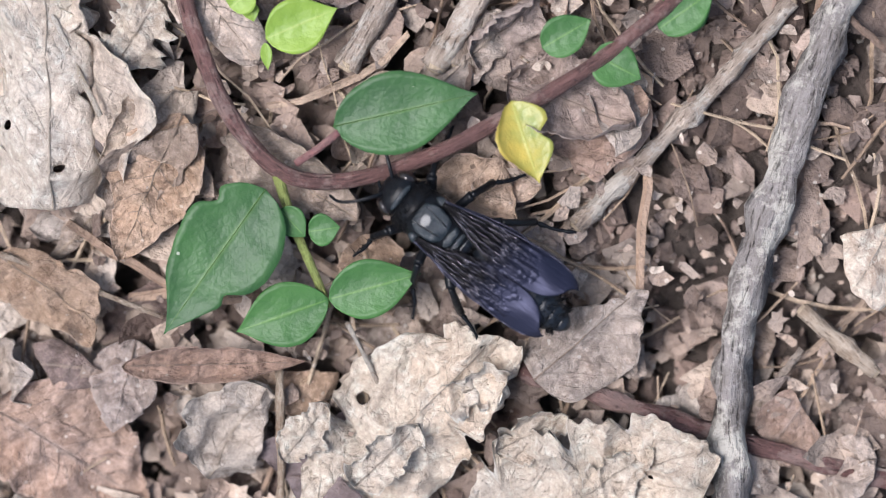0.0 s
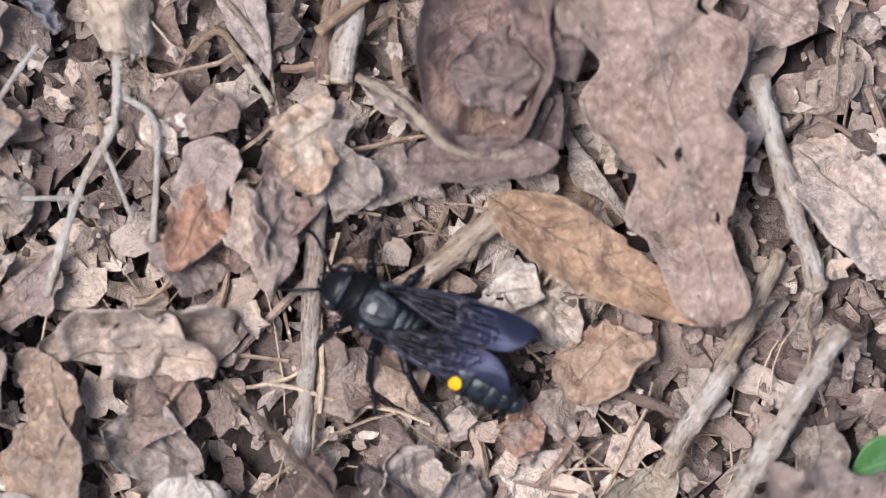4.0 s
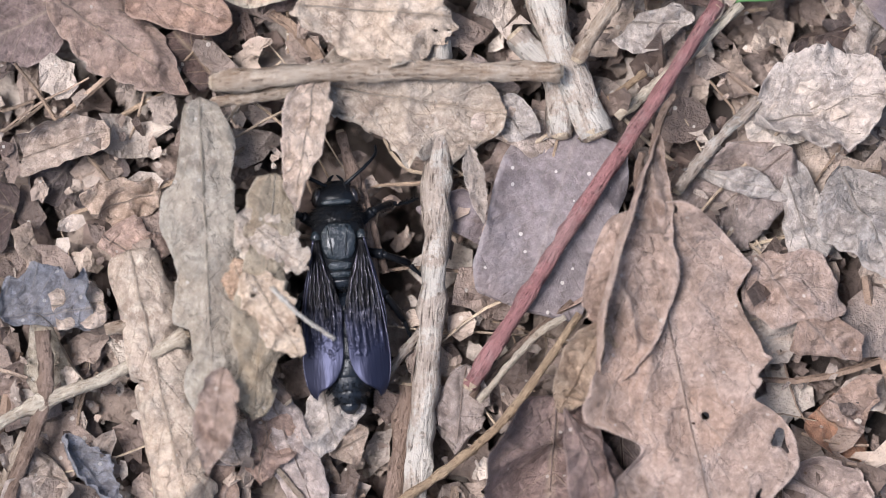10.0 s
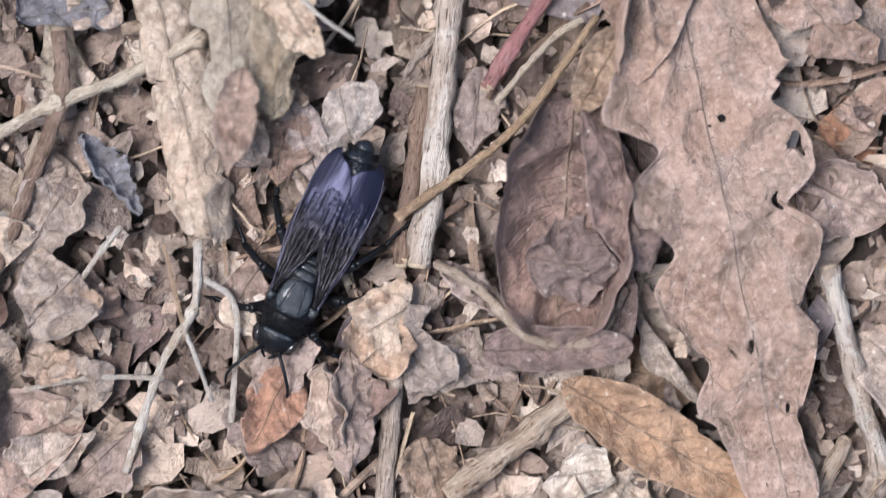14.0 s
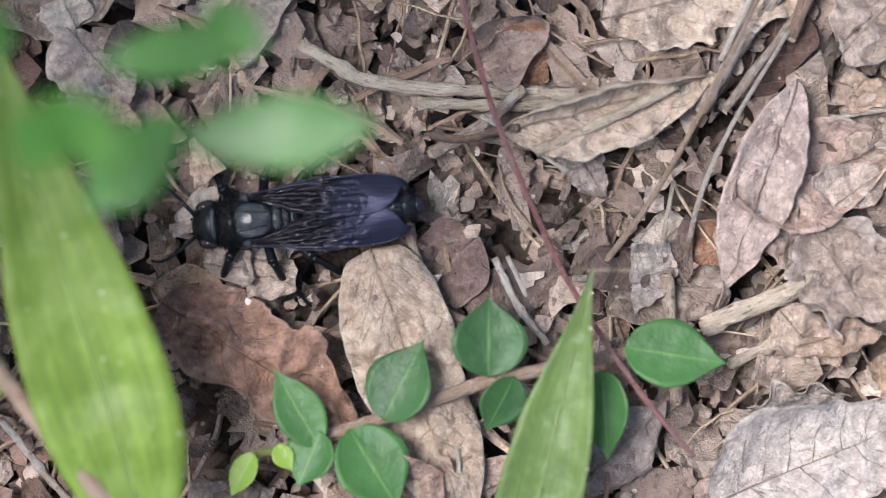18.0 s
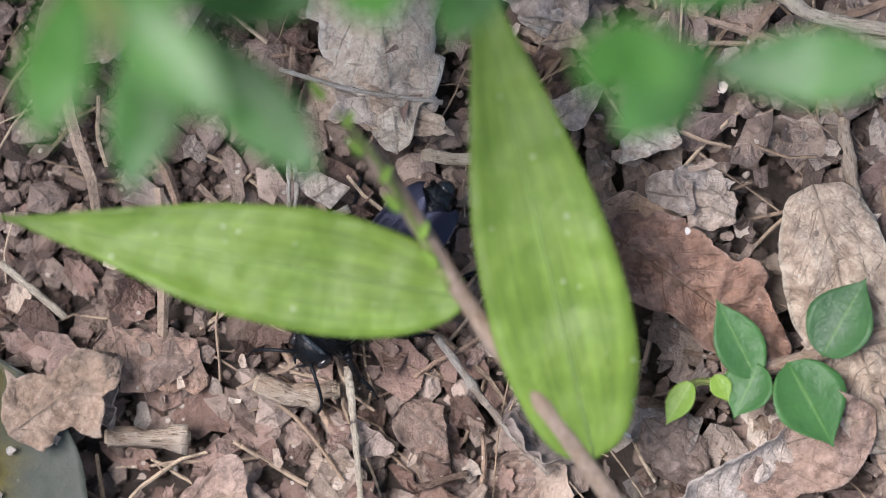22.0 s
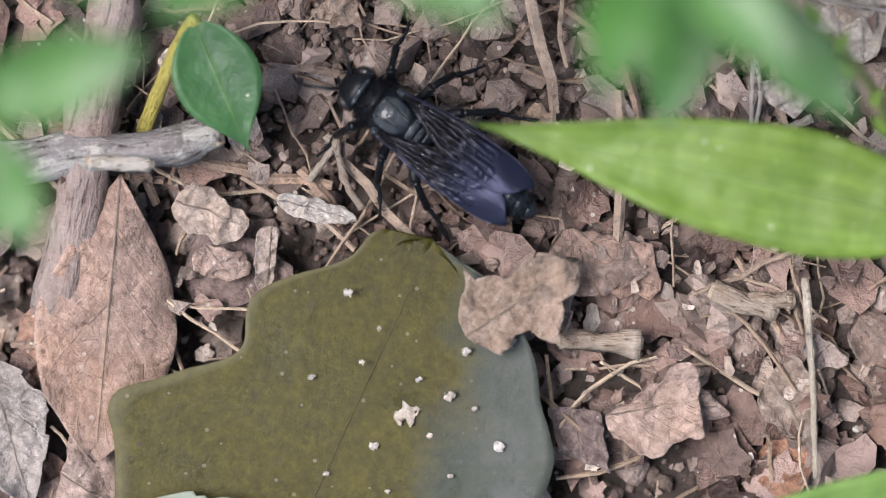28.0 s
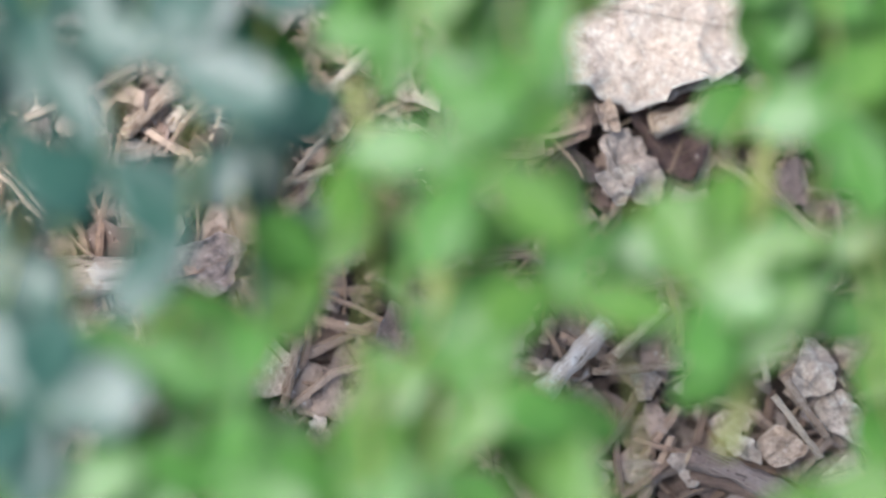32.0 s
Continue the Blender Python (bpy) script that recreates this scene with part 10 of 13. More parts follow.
plant_leaf(shrub, 'shrub', (-172.6, 188.5, 91.1), (-166.3, 177.5, 94.4), 5.5, peak=0.58, blunt=0.6, curl=(0.25, 0.25), nu=10, nv=6, rib=False)
plant_leaf(shrub, 'shrub', (-172.6, 188.5, 91.1), (-162.1, 189.2, 94.1), 5.8, peak=0.58, blunt=0.6, curl=(0.25, 0.25), nu=10, nv=6, rib=False)
plant_leaf(shrub, 'shrub', (-172.6, 188.5, 91.1), (-170.7, 196.5, 94.6), 6.2, peak=0.58, blunt=0.6, curl=(0.25, 0.25), nu=10, nv=6, rib=False)
plant_stem(shrub, 'green', [(-172.6, 188.5, 91.1), (-171.0, 199.1, 86.6), (-170.0, 211.5, 81.5)], 0.45, 0.6, 'twig')
plant_leaf(shrub, 'lime', (-154.8, 88.9, 122.8), (-148.7, 100.1, 125.8), 5.1, peak=0.58, blunt=0.6, curl=(0.25, 0.25), nu=10, nv=6, rib=False)
plant_leaf(shrub, 'shrub', (-154.8, 88.9, 122.8), (-165.3, 93.0, 120.9), 5.8, peak=0.58, blunt=0.6, curl=(0.25, 0.25), nu=10, nv=6, rib=False)
plant_leaf(shrub, 'shrub', (-257.7, 66.9, 120.5), (-259.4, 77.4, 121.3), 5.4, peak=0.58, blunt=0.6, curl=(0.25, 0.25), nu=10, nv=6, rib=False)
plant_leaf(shrub, 'shrub', (-257.7, 66.9, 120.5), (-267.2, 70.4, 123.5), 4.4, peak=0.58, blunt=0.6, curl=(0.25, 0.25), nu=10, nv=6, rib=False)
plant_stem(shrub, 'green', [(-257.7, 66.9, 120.5), (-257.4, 75.9, 117.6), (-257.5, 88.1, 110.8)], 0.45, 0.6, 'twig')
plant_leaf(shrub, 'shrub', (-197.5, 83.7, 123.2), (-207.7, 88.7, 122.2), 5.6, peak=0.58, blunt=0.6, curl=(0.25, 0.25), nu=10, nv=6, rib=False)
plant_leaf(shrub, 'shrub', (-131.1, 145.0, 109.1), (-137.6, 149.7, 108.2), 6.4, peak=0.58, blunt=0.6, curl=(0.25, 0.25), nu=10, nv=6, rib=False)
plant_leaf(shrub, 'shrub', (-131.1, 145.0, 109.1), (-126.1, 136.5, 107.2), 5.6, peak=0.58, blunt=0.6, curl=(0.25, 0.25), nu=10, nv=6, rib=False)
plant_leaf(shrub, 'shrub', (-131.1, 145.0, 109.1), (-126.8, 156.9, 112.4), 6.0, peak=0.58, blunt=0.6, curl=(0.25, 0.25), nu=10, nv=6, rib=False)
plant_stem(shrub, 'green', [(-131.1, 145.0, 109.1), (-134.2, 154.3, 104.7), (-132.3, 163.1, 100.5)], 0.45, 0.6, 'twig')
plant_leaf(shrub, 'lime', (-165.7, 89.6, 94.8), (-158.3, 97.5, 93.9), 4.9, peak=0.58, blunt=0.6, curl=(0.25, 0.25), nu=10, nv=6, rib=False)
plant_stem(shrub, 'green', [(-165.7, 89.6, 94.8), (-167.8, 100.5, 90.5), (-169.1, 113.2, 83.4)], 0.45, 0.6, 'twig')
plant_leaf(shrub, 'lime', (-138.8, 161.7, 91.4), (-128.3, 158.3, 92.6), 5.9, peak=0.58, blunt=0.6, curl=(0.25, 0.25), nu=10, nv=6, rib=False)
plant_leaf(shrub, 'lime', (-138.8, 161.7, 91.4), (-129.8, 171.0, 92.6), 6.1, peak=0.58, blunt=0.6, curl=(0.25, 0.25), nu=10, nv=6, rib=False)
plant_leaf(shrub, 'lime', (-138.8, 161.7, 91.4), (-146.1, 167.4, 92.9), 5.8, peak=0.58, blunt=0.6, curl=(0.25, 0.25), nu=10, nv=6, rib=False)
plant_leaf(shrub, 'shrub', (-138.8, 161.7, 91.4), (-145.2, 155.4, 94.7), 5.9, peak=0.58, blunt=0.6, curl=(0.25, 0.25), nu=10, nv=6, rib=False)
plant_leaf(shrub, 'shrub', (-138.8, 161.7, 91.4), (-135.5, 151.2, 93.3), 5.5, peak=0.58, blunt=0.6, curl=(0.25, 0.25), nu=10, nv=6, rib=False)
plant_stem(shrub, 'green', [(-138.8, 161.7, 91.4), (-141.0, 172.8, 87.5), (-142.3, 181.9, 82.5)], 0.45, 0.6, 'twig')
plant_leaf(shrub, 'shade', (-215.6, 176.6, 114.1), (-227.1, 180.1, 113.3), 6.4, peak=0.58, blunt=0.6, curl=(0.25, 0.25), nu=10, nv=6, rib=False)
plant_leaf(shrub, 'shade', (-215.6, 176.6, 114.1), (-215.6, 165.3, 113.7), 6.2, peak=0.58, blunt=0.6, curl=(0.25, 0.25), nu=10, nv=6, rib=False)
plant_leaf(shrub, 'shade', (-215.6, 176.6, 114.1), (-211.2, 169.6, 113.8), 5.5, peak=0.58, blunt=0.6, curl=(0.25, 0.25), nu=10, nv=6, rib=False)
plant_leaf(shrub, 'shade', (-215.6, 176.6, 114.1), (-209.1, 180.4, 118.0), 8.0, peak=0.58, blunt=0.6, curl=(0.25, 0.25), nu=10, nv=6, rib=False)
plant_leaf(shrub, 'shade', (-215.6, 176.6, 114.1), (-220.7, 182.4, 115.3), 5.6, peak=0.58, blunt=0.6, curl=(0.25, 0.25), nu=10, nv=6, rib=False)
plant_stem(shrub, 'green', [(-215.6, 176.6, 114.1), (-214.3, 188.8, 109.9), (-216.5, 198.7, 103.5)], 0.45, 0.6, 'twig')
plant_leaf(shrub, 'shade', (-241.7, 168.7, 105.6), (-248.7, 172.7, 109.5), 7.4, peak=0.58, blunt=0.6, curl=(0.25, 0.25), nu=10, nv=6, rib=False)
plant_leaf(shrub, 'shade', (-241.7, 168.7, 105.6), (-248.0, 163.8, 107.5), 6.6, peak=0.58, blunt=0.6, curl=(0.25, 0.25), nu=10, nv=6, rib=False)
plant_leaf(shrub, 'shade', (-241.7, 168.7, 105.6), (-239.5, 157.7, 104.9), 7.0, peak=0.58, blunt=0.6, curl=(0.25, 0.25), nu=10, nv=6, rib=False)
plant_leaf(shrub, 'shade', (-241.7, 168.7, 105.6), (-229.6, 165.9, 106.4), 5.9, peak=0.58, blunt=0.6, curl=(0.25, 0.25), nu=10, nv=6, rib=False)
plant_leaf(shrub, 'shade', (-241.7, 168.7, 105.6), (-232.7, 176.4, 107.9), 7.5, peak=0.58, blunt=0.6, curl=(0.25, 0.25), nu=10, nv=6, rib=False)
plant_stem(shrub, 'green', [(-241.7, 168.7, 105.6), (-242.8, 177.4, 101.3), (-241.1, 186.7, 95.5)], 0.45, 0.6, 'twig')
plant_leaf(shrub, 'shrub', (-238.6, 79.2, 111.0), (-231.1, 86.6, 112.3), 4.6, peak=0.58, blunt=0.6, curl=(0.25, 0.25), nu=10, nv=6, rib=False)
plant_leaf(shrub, 'lime', (-238.6, 79.2, 111.0), (-246.5, 80.7, 109.6), 6.2, peak=0.58, blunt=0.6, curl=(0.25, 0.25), nu=10, nv=6, rib=False)
plant_leaf(shrub, 'lime', (-149.7, 125.1, 127.4), (-156.0, 116.7, 128.0), 5.0, peak=0.58, blunt=0.6, curl=(0.25, 0.25), nu=10, nv=6, rib=False)
plant_leaf(shrub, 'shrub', (-149.7, 125.1, 127.4), (-140.5, 118.1, 126.4), 5.8, peak=0.58, blunt=0.6, curl=(0.25, 0.25), nu=10, nv=6, rib=False)
plant_leaf(shrub, 'lime', (-149.7, 125.1, 127.4), (-141.5, 121.6, 128.2), 6.1, peak=0.58, blunt=0.6, curl=(0.25, 0.25), nu=10, nv=6, rib=False)
plant_leaf(shrub, 'shrub', (-180.6, 152.3, 126.5), (-178.9, 160.5, 126.0), 5.2, peak=0.58, blunt=0.6, curl=(0.25, 0.25), nu=10, nv=6, rib=False)
plant_leaf(shrub, 'shrub', (-180.6, 152.3, 126.5), (-192.5, 153.1, 125.4), 5.6, peak=0.58, blunt=0.6, curl=(0.25, 0.25), nu=10, nv=6, rib=False)
plant_leaf(shrub, 'shrub', (-180.6, 152.3, 126.5), (-186.0, 141.4, 127.3), 6.3, peak=0.58, blunt=0.6, curl=(0.25, 0.25), nu=10, nv=6, rib=False)
plant_leaf(shrub, 'lime', (-180.6, 152.3, 126.5), (-171.0, 145.2, 125.4), 6.1, peak=0.58, blunt=0.6, curl=(0.25, 0.25), nu=10, nv=6, rib=False)
plant_leaf(shrub, 'lime', (-180.6, 152.3, 126.5), (-172.2, 158.0, 125.4), 4.2, peak=0.58, blunt=0.6, curl=(0.25, 0.25), nu=10, nv=6, rib=False)
plant_stem(shrub, 'green', [(-180.6, 152.3, 126.5), (-182.6, 165.6, 121.1), (-178.7, 181.2, 113.2)], 0.45, 0.6, 'twig')
plant_leaf(shrub, 'shrub', (-185.1, 109.2, 119.2), (-187.3, 116.8, 123.2), 5.7, peak=0.58, blunt=0.6, curl=(0.25, 0.25), nu=10, nv=6, rib=False)
plant_stem(shrub, 'green', [(-185.1, 109.2, 119.2), (-185.5, 123.2, 114.8), (-185.8, 133.9, 109.9)], 0.45, 0.6, 'twig')
plant_leaf(shrub, 'shrub', (-141.9, 117.1, 121.3), (-146.5, 105.3, 119.6), 4.4, peak=0.58, blunt=0.6, curl=(0.25, 0.25), nu=10, nv=6, rib=False)
plant_leaf(shrub, 'shrub', (-141.9, 117.1, 121.3), (-135.3, 110.9, 122.8), 5.5, peak=0.58, blunt=0.6, curl=(0.25, 0.25), nu=10, nv=6, rib=False)
plant_leaf(shrub, 'lime', (-141.9, 117.1, 121.3), (-145.2, 127.8, 122.9), 6.1, peak=0.58, blunt=0.6, curl=(0.25, 0.25), nu=10, nv=6, rib=False)
plant_stem(shrub, 'green', [(-141.9, 117.1, 121.3), (-141.7, 126.2, 118.9), (-134.8, 140.8, 114.9)], 0.45, 0.6, 'twig')
plant_leaf(shrub, 'shrub', (-242.8, 104.3, 112.2), (-231.7, 102.2, 116.0), 5.1, peak=0.58, blunt=0.6, curl=(0.25, 0.25), nu=10, nv=6, rib=False)
plant_leaf(shrub, 'shrub', (-242.8, 104.3, 112.2), (-234.8, 111.7, 114.3), 6.3, peak=0.58, blunt=0.6, curl=(0.25, 0.25), nu=10, nv=6, rib=False)
plant_leaf(shrub, 'shrub', (-242.8, 104.3, 112.2), (-250.4, 105.2, 114.6), 4.7, peak=0.58, blunt=0.6, curl=(0.25, 0.25), nu=10, nv=6, rib=False)
plant_leaf(shrub, 'lime', (-242.8, 104.3, 112.2), (-243.9, 91.6, 114.5), 4.9, peak=0.58, blunt=0.6, curl=(0.25, 0.25), nu=10, nv=6, rib=False)
plant_stem(shrub, 'green', [(-242.8, 104.3, 112.2), (-243.3, 117.8, 108.5), (-243.8, 133.1, 101.4)], 0.45, 0.6, 'twig')
plant_leaf(shrub, 'shrub', (-143.4, 168.3, 98.4), (-146.0, 178.0, 99.4), 5.3, peak=0.58, blunt=0.6, curl=(0.25, 0.25), nu=10, nv=6, rib=False)
plant_leaf(shrub, 'lime', (-143.4, 168.3, 98.4), (-152.8, 170.7, 101.1), 5.0, peak=0.58, blunt=0.6, curl=(0.25, 0.25), nu=10, nv=6, rib=False)
plant_leaf(shrub, 'shrub', (-143.4, 168.3, 98.4), (-146.3, 157.4, 102.3), 5.7, peak=0.58, blunt=0.6, curl=(0.25, 0.25), nu=10, nv=6, rib=False)
plant_leaf(shrub, 'lime', (-143.4, 168.3, 98.4), (-136.9, 161.1, 99.5), 5.1, peak=0.58, blunt=0.6, curl=(0.25, 0.25), nu=10, nv=6, rib=False)
plant_leaf(shrub, 'shrub', (-143.4, 168.3, 98.4), (-135.4, 175.2, 97.1), 6.4, peak=0.58, blunt=0.6, curl=(0.25, 0.25), nu=10, nv=6, rib=False)
plant_stem(shrub, 'green', [(-143.4, 168.3, 98.4), (-143.4, 175.6, 93.3), (-144.3, 190.7, 87.1)], 0.45, 0.6, 'twig')
plant_leaf(shrub, 'lime', (-189.2, 85.6, 121.2), (-194.6, 94.1, 124.5), 4.3, peak=0.58, blunt=0.6, curl=(0.25, 0.25), nu=10, nv=6, rib=False)
plant_leaf(shrub, 'shrub', (-189.2, 85.6, 121.2), (-198.0, 83.5, 124.2), 4.5, peak=0.58, blunt=0.6, curl=(0.25, 0.25), nu=10, nv=6, rib=False)
plant_stem(shrub, 'green', [(-189.2, 85.6, 121.2), (-188.6, 96.9, 117.0), (-187.6, 105.8, 111.0)], 0.45, 0.6, 'twig')
plant_leaf(shrub, 'lime', (-146.3, 147.6, 102.8), (-138.4, 152.4, 105.3), 4.8, peak=0.58, blunt=0.6, curl=(0.25, 0.25), nu=10, nv=6, rib=False)
plant_leaf(shrub, 'shrub', (-146.3, 147.6, 102.8), (-157.1, 154.6, 104.8), 5.7, peak=0.58, blunt=0.6, curl=(0.25, 0.25), nu=10, nv=6, rib=False)
plant_stem(shrub, 'green', [(-146.3, 147.6, 102.8), (-145.4, 157.1, 100.3), (-142.9, 167.8, 95.2)], 0.45, 0.6, 'twig')
plant_leaf(shrub, 'shrub', (-208.4, 118.2, 118.8), (-207.4, 125.9, 118.7), 6.3, peak=0.58, blunt=0.6, curl=(0.25, 0.25), nu=10, nv=6, rib=False)
plant_stem(shrub, 'green', [(-208.4, 118.2, 118.8), (-206.7, 131.3, 114.0), (-205.5, 139.6, 106.9)], 0.45, 0.6, 'twig')
plant_leaf(shrub, 'lime', (-229.1, 91.5, 111.9), (-236.8, 93.6, 114.1), 6.4, peak=0.58, blunt=0.6, curl=(0.25, 0.25), nu=10, nv=6, rib=False)
plant_leaf(shrub, 'shrub', (-229.1, 91.5, 111.9), (-231.8, 80.5, 114.2), 5.3, peak=0.58, blunt=0.6, curl=(0.25, 0.25), nu=10, nv=6, rib=False)
plant_stem(shrub, 'green', [(-229.1, 91.5, 111.9), (-227.5, 100.0, 107.0), (-228.4, 111.7, 102.6)], 0.45, 0.6, 'twig')
plant_leaf(shrub, 'shrub', (-198.2, 141.0, 96.3), (-210.6, 141.3, 97.6), 5.8, peak=0.58, blunt=0.6, curl=(0.25, 0.25), nu=10, nv=6, rib=False)
plant_leaf(shrub, 'shrub', (-198.2, 141.0, 96.3), (-193.8, 151.2, 96.1), 4.5, peak=0.58, blunt=0.6, curl=(0.25, 0.25), nu=10, nv=6, rib=False)
plant_stem(shrub, 'green', [(-198.2, 141.0, 96.3), (-196.0, 154.8, 91.6), (-196.2, 169.8, 87.5)], 0.45, 0.6, 'twig')
plant_leaf(shrub, 'shrub', (-260.9, 103.1, 100.3), (-253.8, 107.1, 99.3), 4.3, peak=0.58, blunt=0.6, curl=(0.25, 0.25), nu=10, nv=6, rib=False)
plant_leaf(shrub, 'shrub', (-260.9, 103.1, 100.3), (-268.7, 108.7, 102.3), 4.9, peak=0.58, blunt=0.6, curl=(0.25, 0.25), nu=10, nv=6, rib=False)
plant_leaf(shrub, 'lime', (-260.9, 103.1, 100.3), (-261.2, 95.4, 102.7), 4.5, peak=0.58, blunt=0.6, curl=(0.25, 0.25), nu=10, nv=6, rib=False)
plant_stem(shrub, 'green', [(-260.9, 103.1, 100.3), (-260.7, 116.8, 96.5), (-262.3, 128.2, 92.6)], 0.45, 0.6, 'twig')
plant_leaf(shrub, 'shade', (-213.4, 152.6, 119.3), (-219.0, 161.2, 119.4), 5.3, peak=0.58, blunt=0.6, curl=(0.25, 0.25), nu=10, nv=6, rib=False)
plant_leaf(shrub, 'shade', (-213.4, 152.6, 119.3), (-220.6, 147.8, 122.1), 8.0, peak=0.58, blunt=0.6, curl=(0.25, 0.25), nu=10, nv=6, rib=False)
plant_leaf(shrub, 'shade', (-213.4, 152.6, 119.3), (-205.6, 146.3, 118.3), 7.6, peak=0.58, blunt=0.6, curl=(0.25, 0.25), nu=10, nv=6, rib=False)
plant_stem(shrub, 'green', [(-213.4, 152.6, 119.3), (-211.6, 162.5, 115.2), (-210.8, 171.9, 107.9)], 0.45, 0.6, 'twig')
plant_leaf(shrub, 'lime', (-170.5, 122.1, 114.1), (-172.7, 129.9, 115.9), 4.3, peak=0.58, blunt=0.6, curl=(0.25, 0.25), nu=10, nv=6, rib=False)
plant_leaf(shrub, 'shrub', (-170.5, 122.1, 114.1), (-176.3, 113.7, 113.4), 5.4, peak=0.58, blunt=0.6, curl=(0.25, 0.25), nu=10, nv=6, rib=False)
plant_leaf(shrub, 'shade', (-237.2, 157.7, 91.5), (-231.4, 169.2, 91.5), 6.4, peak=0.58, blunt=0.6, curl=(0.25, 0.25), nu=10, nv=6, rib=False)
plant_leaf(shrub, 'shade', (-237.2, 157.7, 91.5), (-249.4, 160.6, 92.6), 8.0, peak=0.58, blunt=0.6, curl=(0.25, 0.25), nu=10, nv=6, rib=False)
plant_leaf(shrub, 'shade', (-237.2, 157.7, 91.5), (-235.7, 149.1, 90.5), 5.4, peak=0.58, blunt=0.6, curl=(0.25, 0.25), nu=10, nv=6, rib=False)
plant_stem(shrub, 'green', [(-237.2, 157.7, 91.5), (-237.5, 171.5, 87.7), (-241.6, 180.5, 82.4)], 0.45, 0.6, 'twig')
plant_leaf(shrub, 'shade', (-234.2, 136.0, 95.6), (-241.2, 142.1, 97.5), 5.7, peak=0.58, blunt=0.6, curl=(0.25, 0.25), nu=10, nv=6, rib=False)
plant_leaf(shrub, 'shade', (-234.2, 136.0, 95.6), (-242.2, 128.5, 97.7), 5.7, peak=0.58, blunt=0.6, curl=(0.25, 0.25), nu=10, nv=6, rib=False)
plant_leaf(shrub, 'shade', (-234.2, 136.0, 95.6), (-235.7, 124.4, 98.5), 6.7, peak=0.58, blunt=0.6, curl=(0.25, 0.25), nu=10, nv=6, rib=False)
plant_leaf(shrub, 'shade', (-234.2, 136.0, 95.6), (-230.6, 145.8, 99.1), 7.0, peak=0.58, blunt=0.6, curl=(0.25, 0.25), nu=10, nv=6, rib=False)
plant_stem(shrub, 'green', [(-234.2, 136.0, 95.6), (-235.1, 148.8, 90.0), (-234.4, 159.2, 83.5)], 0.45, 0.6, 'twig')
plant_stem(shrub, 'green', [(-175.1, 98.1, 120.3), (-173.0, 109.9, 116.3), (-173.3, 124.1, 108.6)], 0.45, 0.6, 'twig')
plant_leaf(shrub, 'shrub', (-189.9, 177.7, 105.6), (-180.7, 186.1, 106.7), 5.4, peak=0.58, blunt=0.6, curl=(0.25, 0.25), nu=10, nv=6, rib=False)
plant_leaf(shrub, 'shrub', (-189.9, 177.7, 105.6), (-197.3, 185.2, 108.7), 5.0, peak=0.58, blunt=0.6, curl=(0.25, 0.25), nu=10, nv=6, rib=False)
plant_leaf(shrub, 'shrub', (-189.9, 177.7, 105.6), (-197.5, 179.2, 108.8), 5.0, peak=0.58, blunt=0.6, curl=(0.25, 0.25), nu=10, nv=6, rib=False)
plant_leaf(shrub, 'shrub', (-189.9, 177.7, 105.6), (-193.7, 166.8, 108.8), 5.9, peak=0.58, blunt=0.6, curl=(0.25, 0.25), nu=10, nv=6, rib=False)
plant_leaf(shrub, 'shrub', (-189.9, 177.7, 105.6), (-180.6, 175.8, 104.0), 4.5, peak=0.58, blunt=0.6, curl=(0.25, 0.25), nu=10, nv=6, rib=False)
plant_stem(shrub, 'green', [(-189.9, 177.7, 105.6), (-189.0, 190.5, 99.6), (-188.3, 202.6, 95.9)], 0.45, 0.6, 'twig')
plant_leaf(shrub, 'shrub', (-223.6, 107.4, 112.0), (-228.4, 117.0, 115.8), 5.3, peak=0.58, blunt=0.6, curl=(0.25, 0.25), nu=10, nv=6, rib=False)
plant_leaf(shrub, 'shade', (-248.3, 133.0, 106.0), (-255.8, 134.0, 108.7), 5.4, peak=0.58, blunt=0.6, curl=(0.25, 0.25), nu=10, nv=6, rib=False)
plant_leaf(shrub, 'shade', (-248.3, 133.0, 106.0), (-245.6, 121.6, 107.3), 7.8, peak=0.58, blunt=0.6, curl=(0.25, 0.25), nu=10, nv=6, rib=False)
plant_leaf(shrub, 'shade', (-248.3, 133.0, 106.0), (-240.3, 142.3, 104.5), 7.4, peak=0.58, blunt=0.6, curl=(0.25, 0.25), nu=10, nv=6, rib=False)
plant_stem(shrub, 'green', [(-248.3, 133.0, 106.0), (-244.8, 141.0, 102.3), (-247.7, 155.2, 98.3)], 0.45, 0.6, 'twig')
plant_leaf(shrub, 'shrub', (-150.1, 140.9, 101.0), (-155.9, 148.2, 104.9), 4.3, peak=0.58, blunt=0.6, curl=(0.25, 0.25), nu=10, nv=6, rib=False)
plant_leaf(shrub, 'shrub', (-150.1, 140.9, 101.0), (-159.9, 133.6, 103.6), 5.5, peak=0.58, blunt=0.6, curl=(0.25, 0.25), nu=10, nv=6, rib=False)
plant_leaf(shrub, 'shrub', (-150.1, 140.9, 101.0), (-143.2, 150.4, 102.4), 4.4, peak=0.58, blunt=0.6, curl=(0.25, 0.25), nu=10, nv=6, rib=False)
plant_stem(shrub, 'green', [(-150.1, 140.9, 101.0), (-149.9, 154.1, 96.9), (-147.9, 164.7, 91.0)], 0.45, 0.6, 'twig')
plant_leaf(shrub, 'shrub', (-129.8, 178.7, 93.5), (-122.6, 174.4, 95.9), 5.2, peak=0.58, blunt=0.6, curl=(0.25, 0.25), nu=10, nv=6, rib=False)
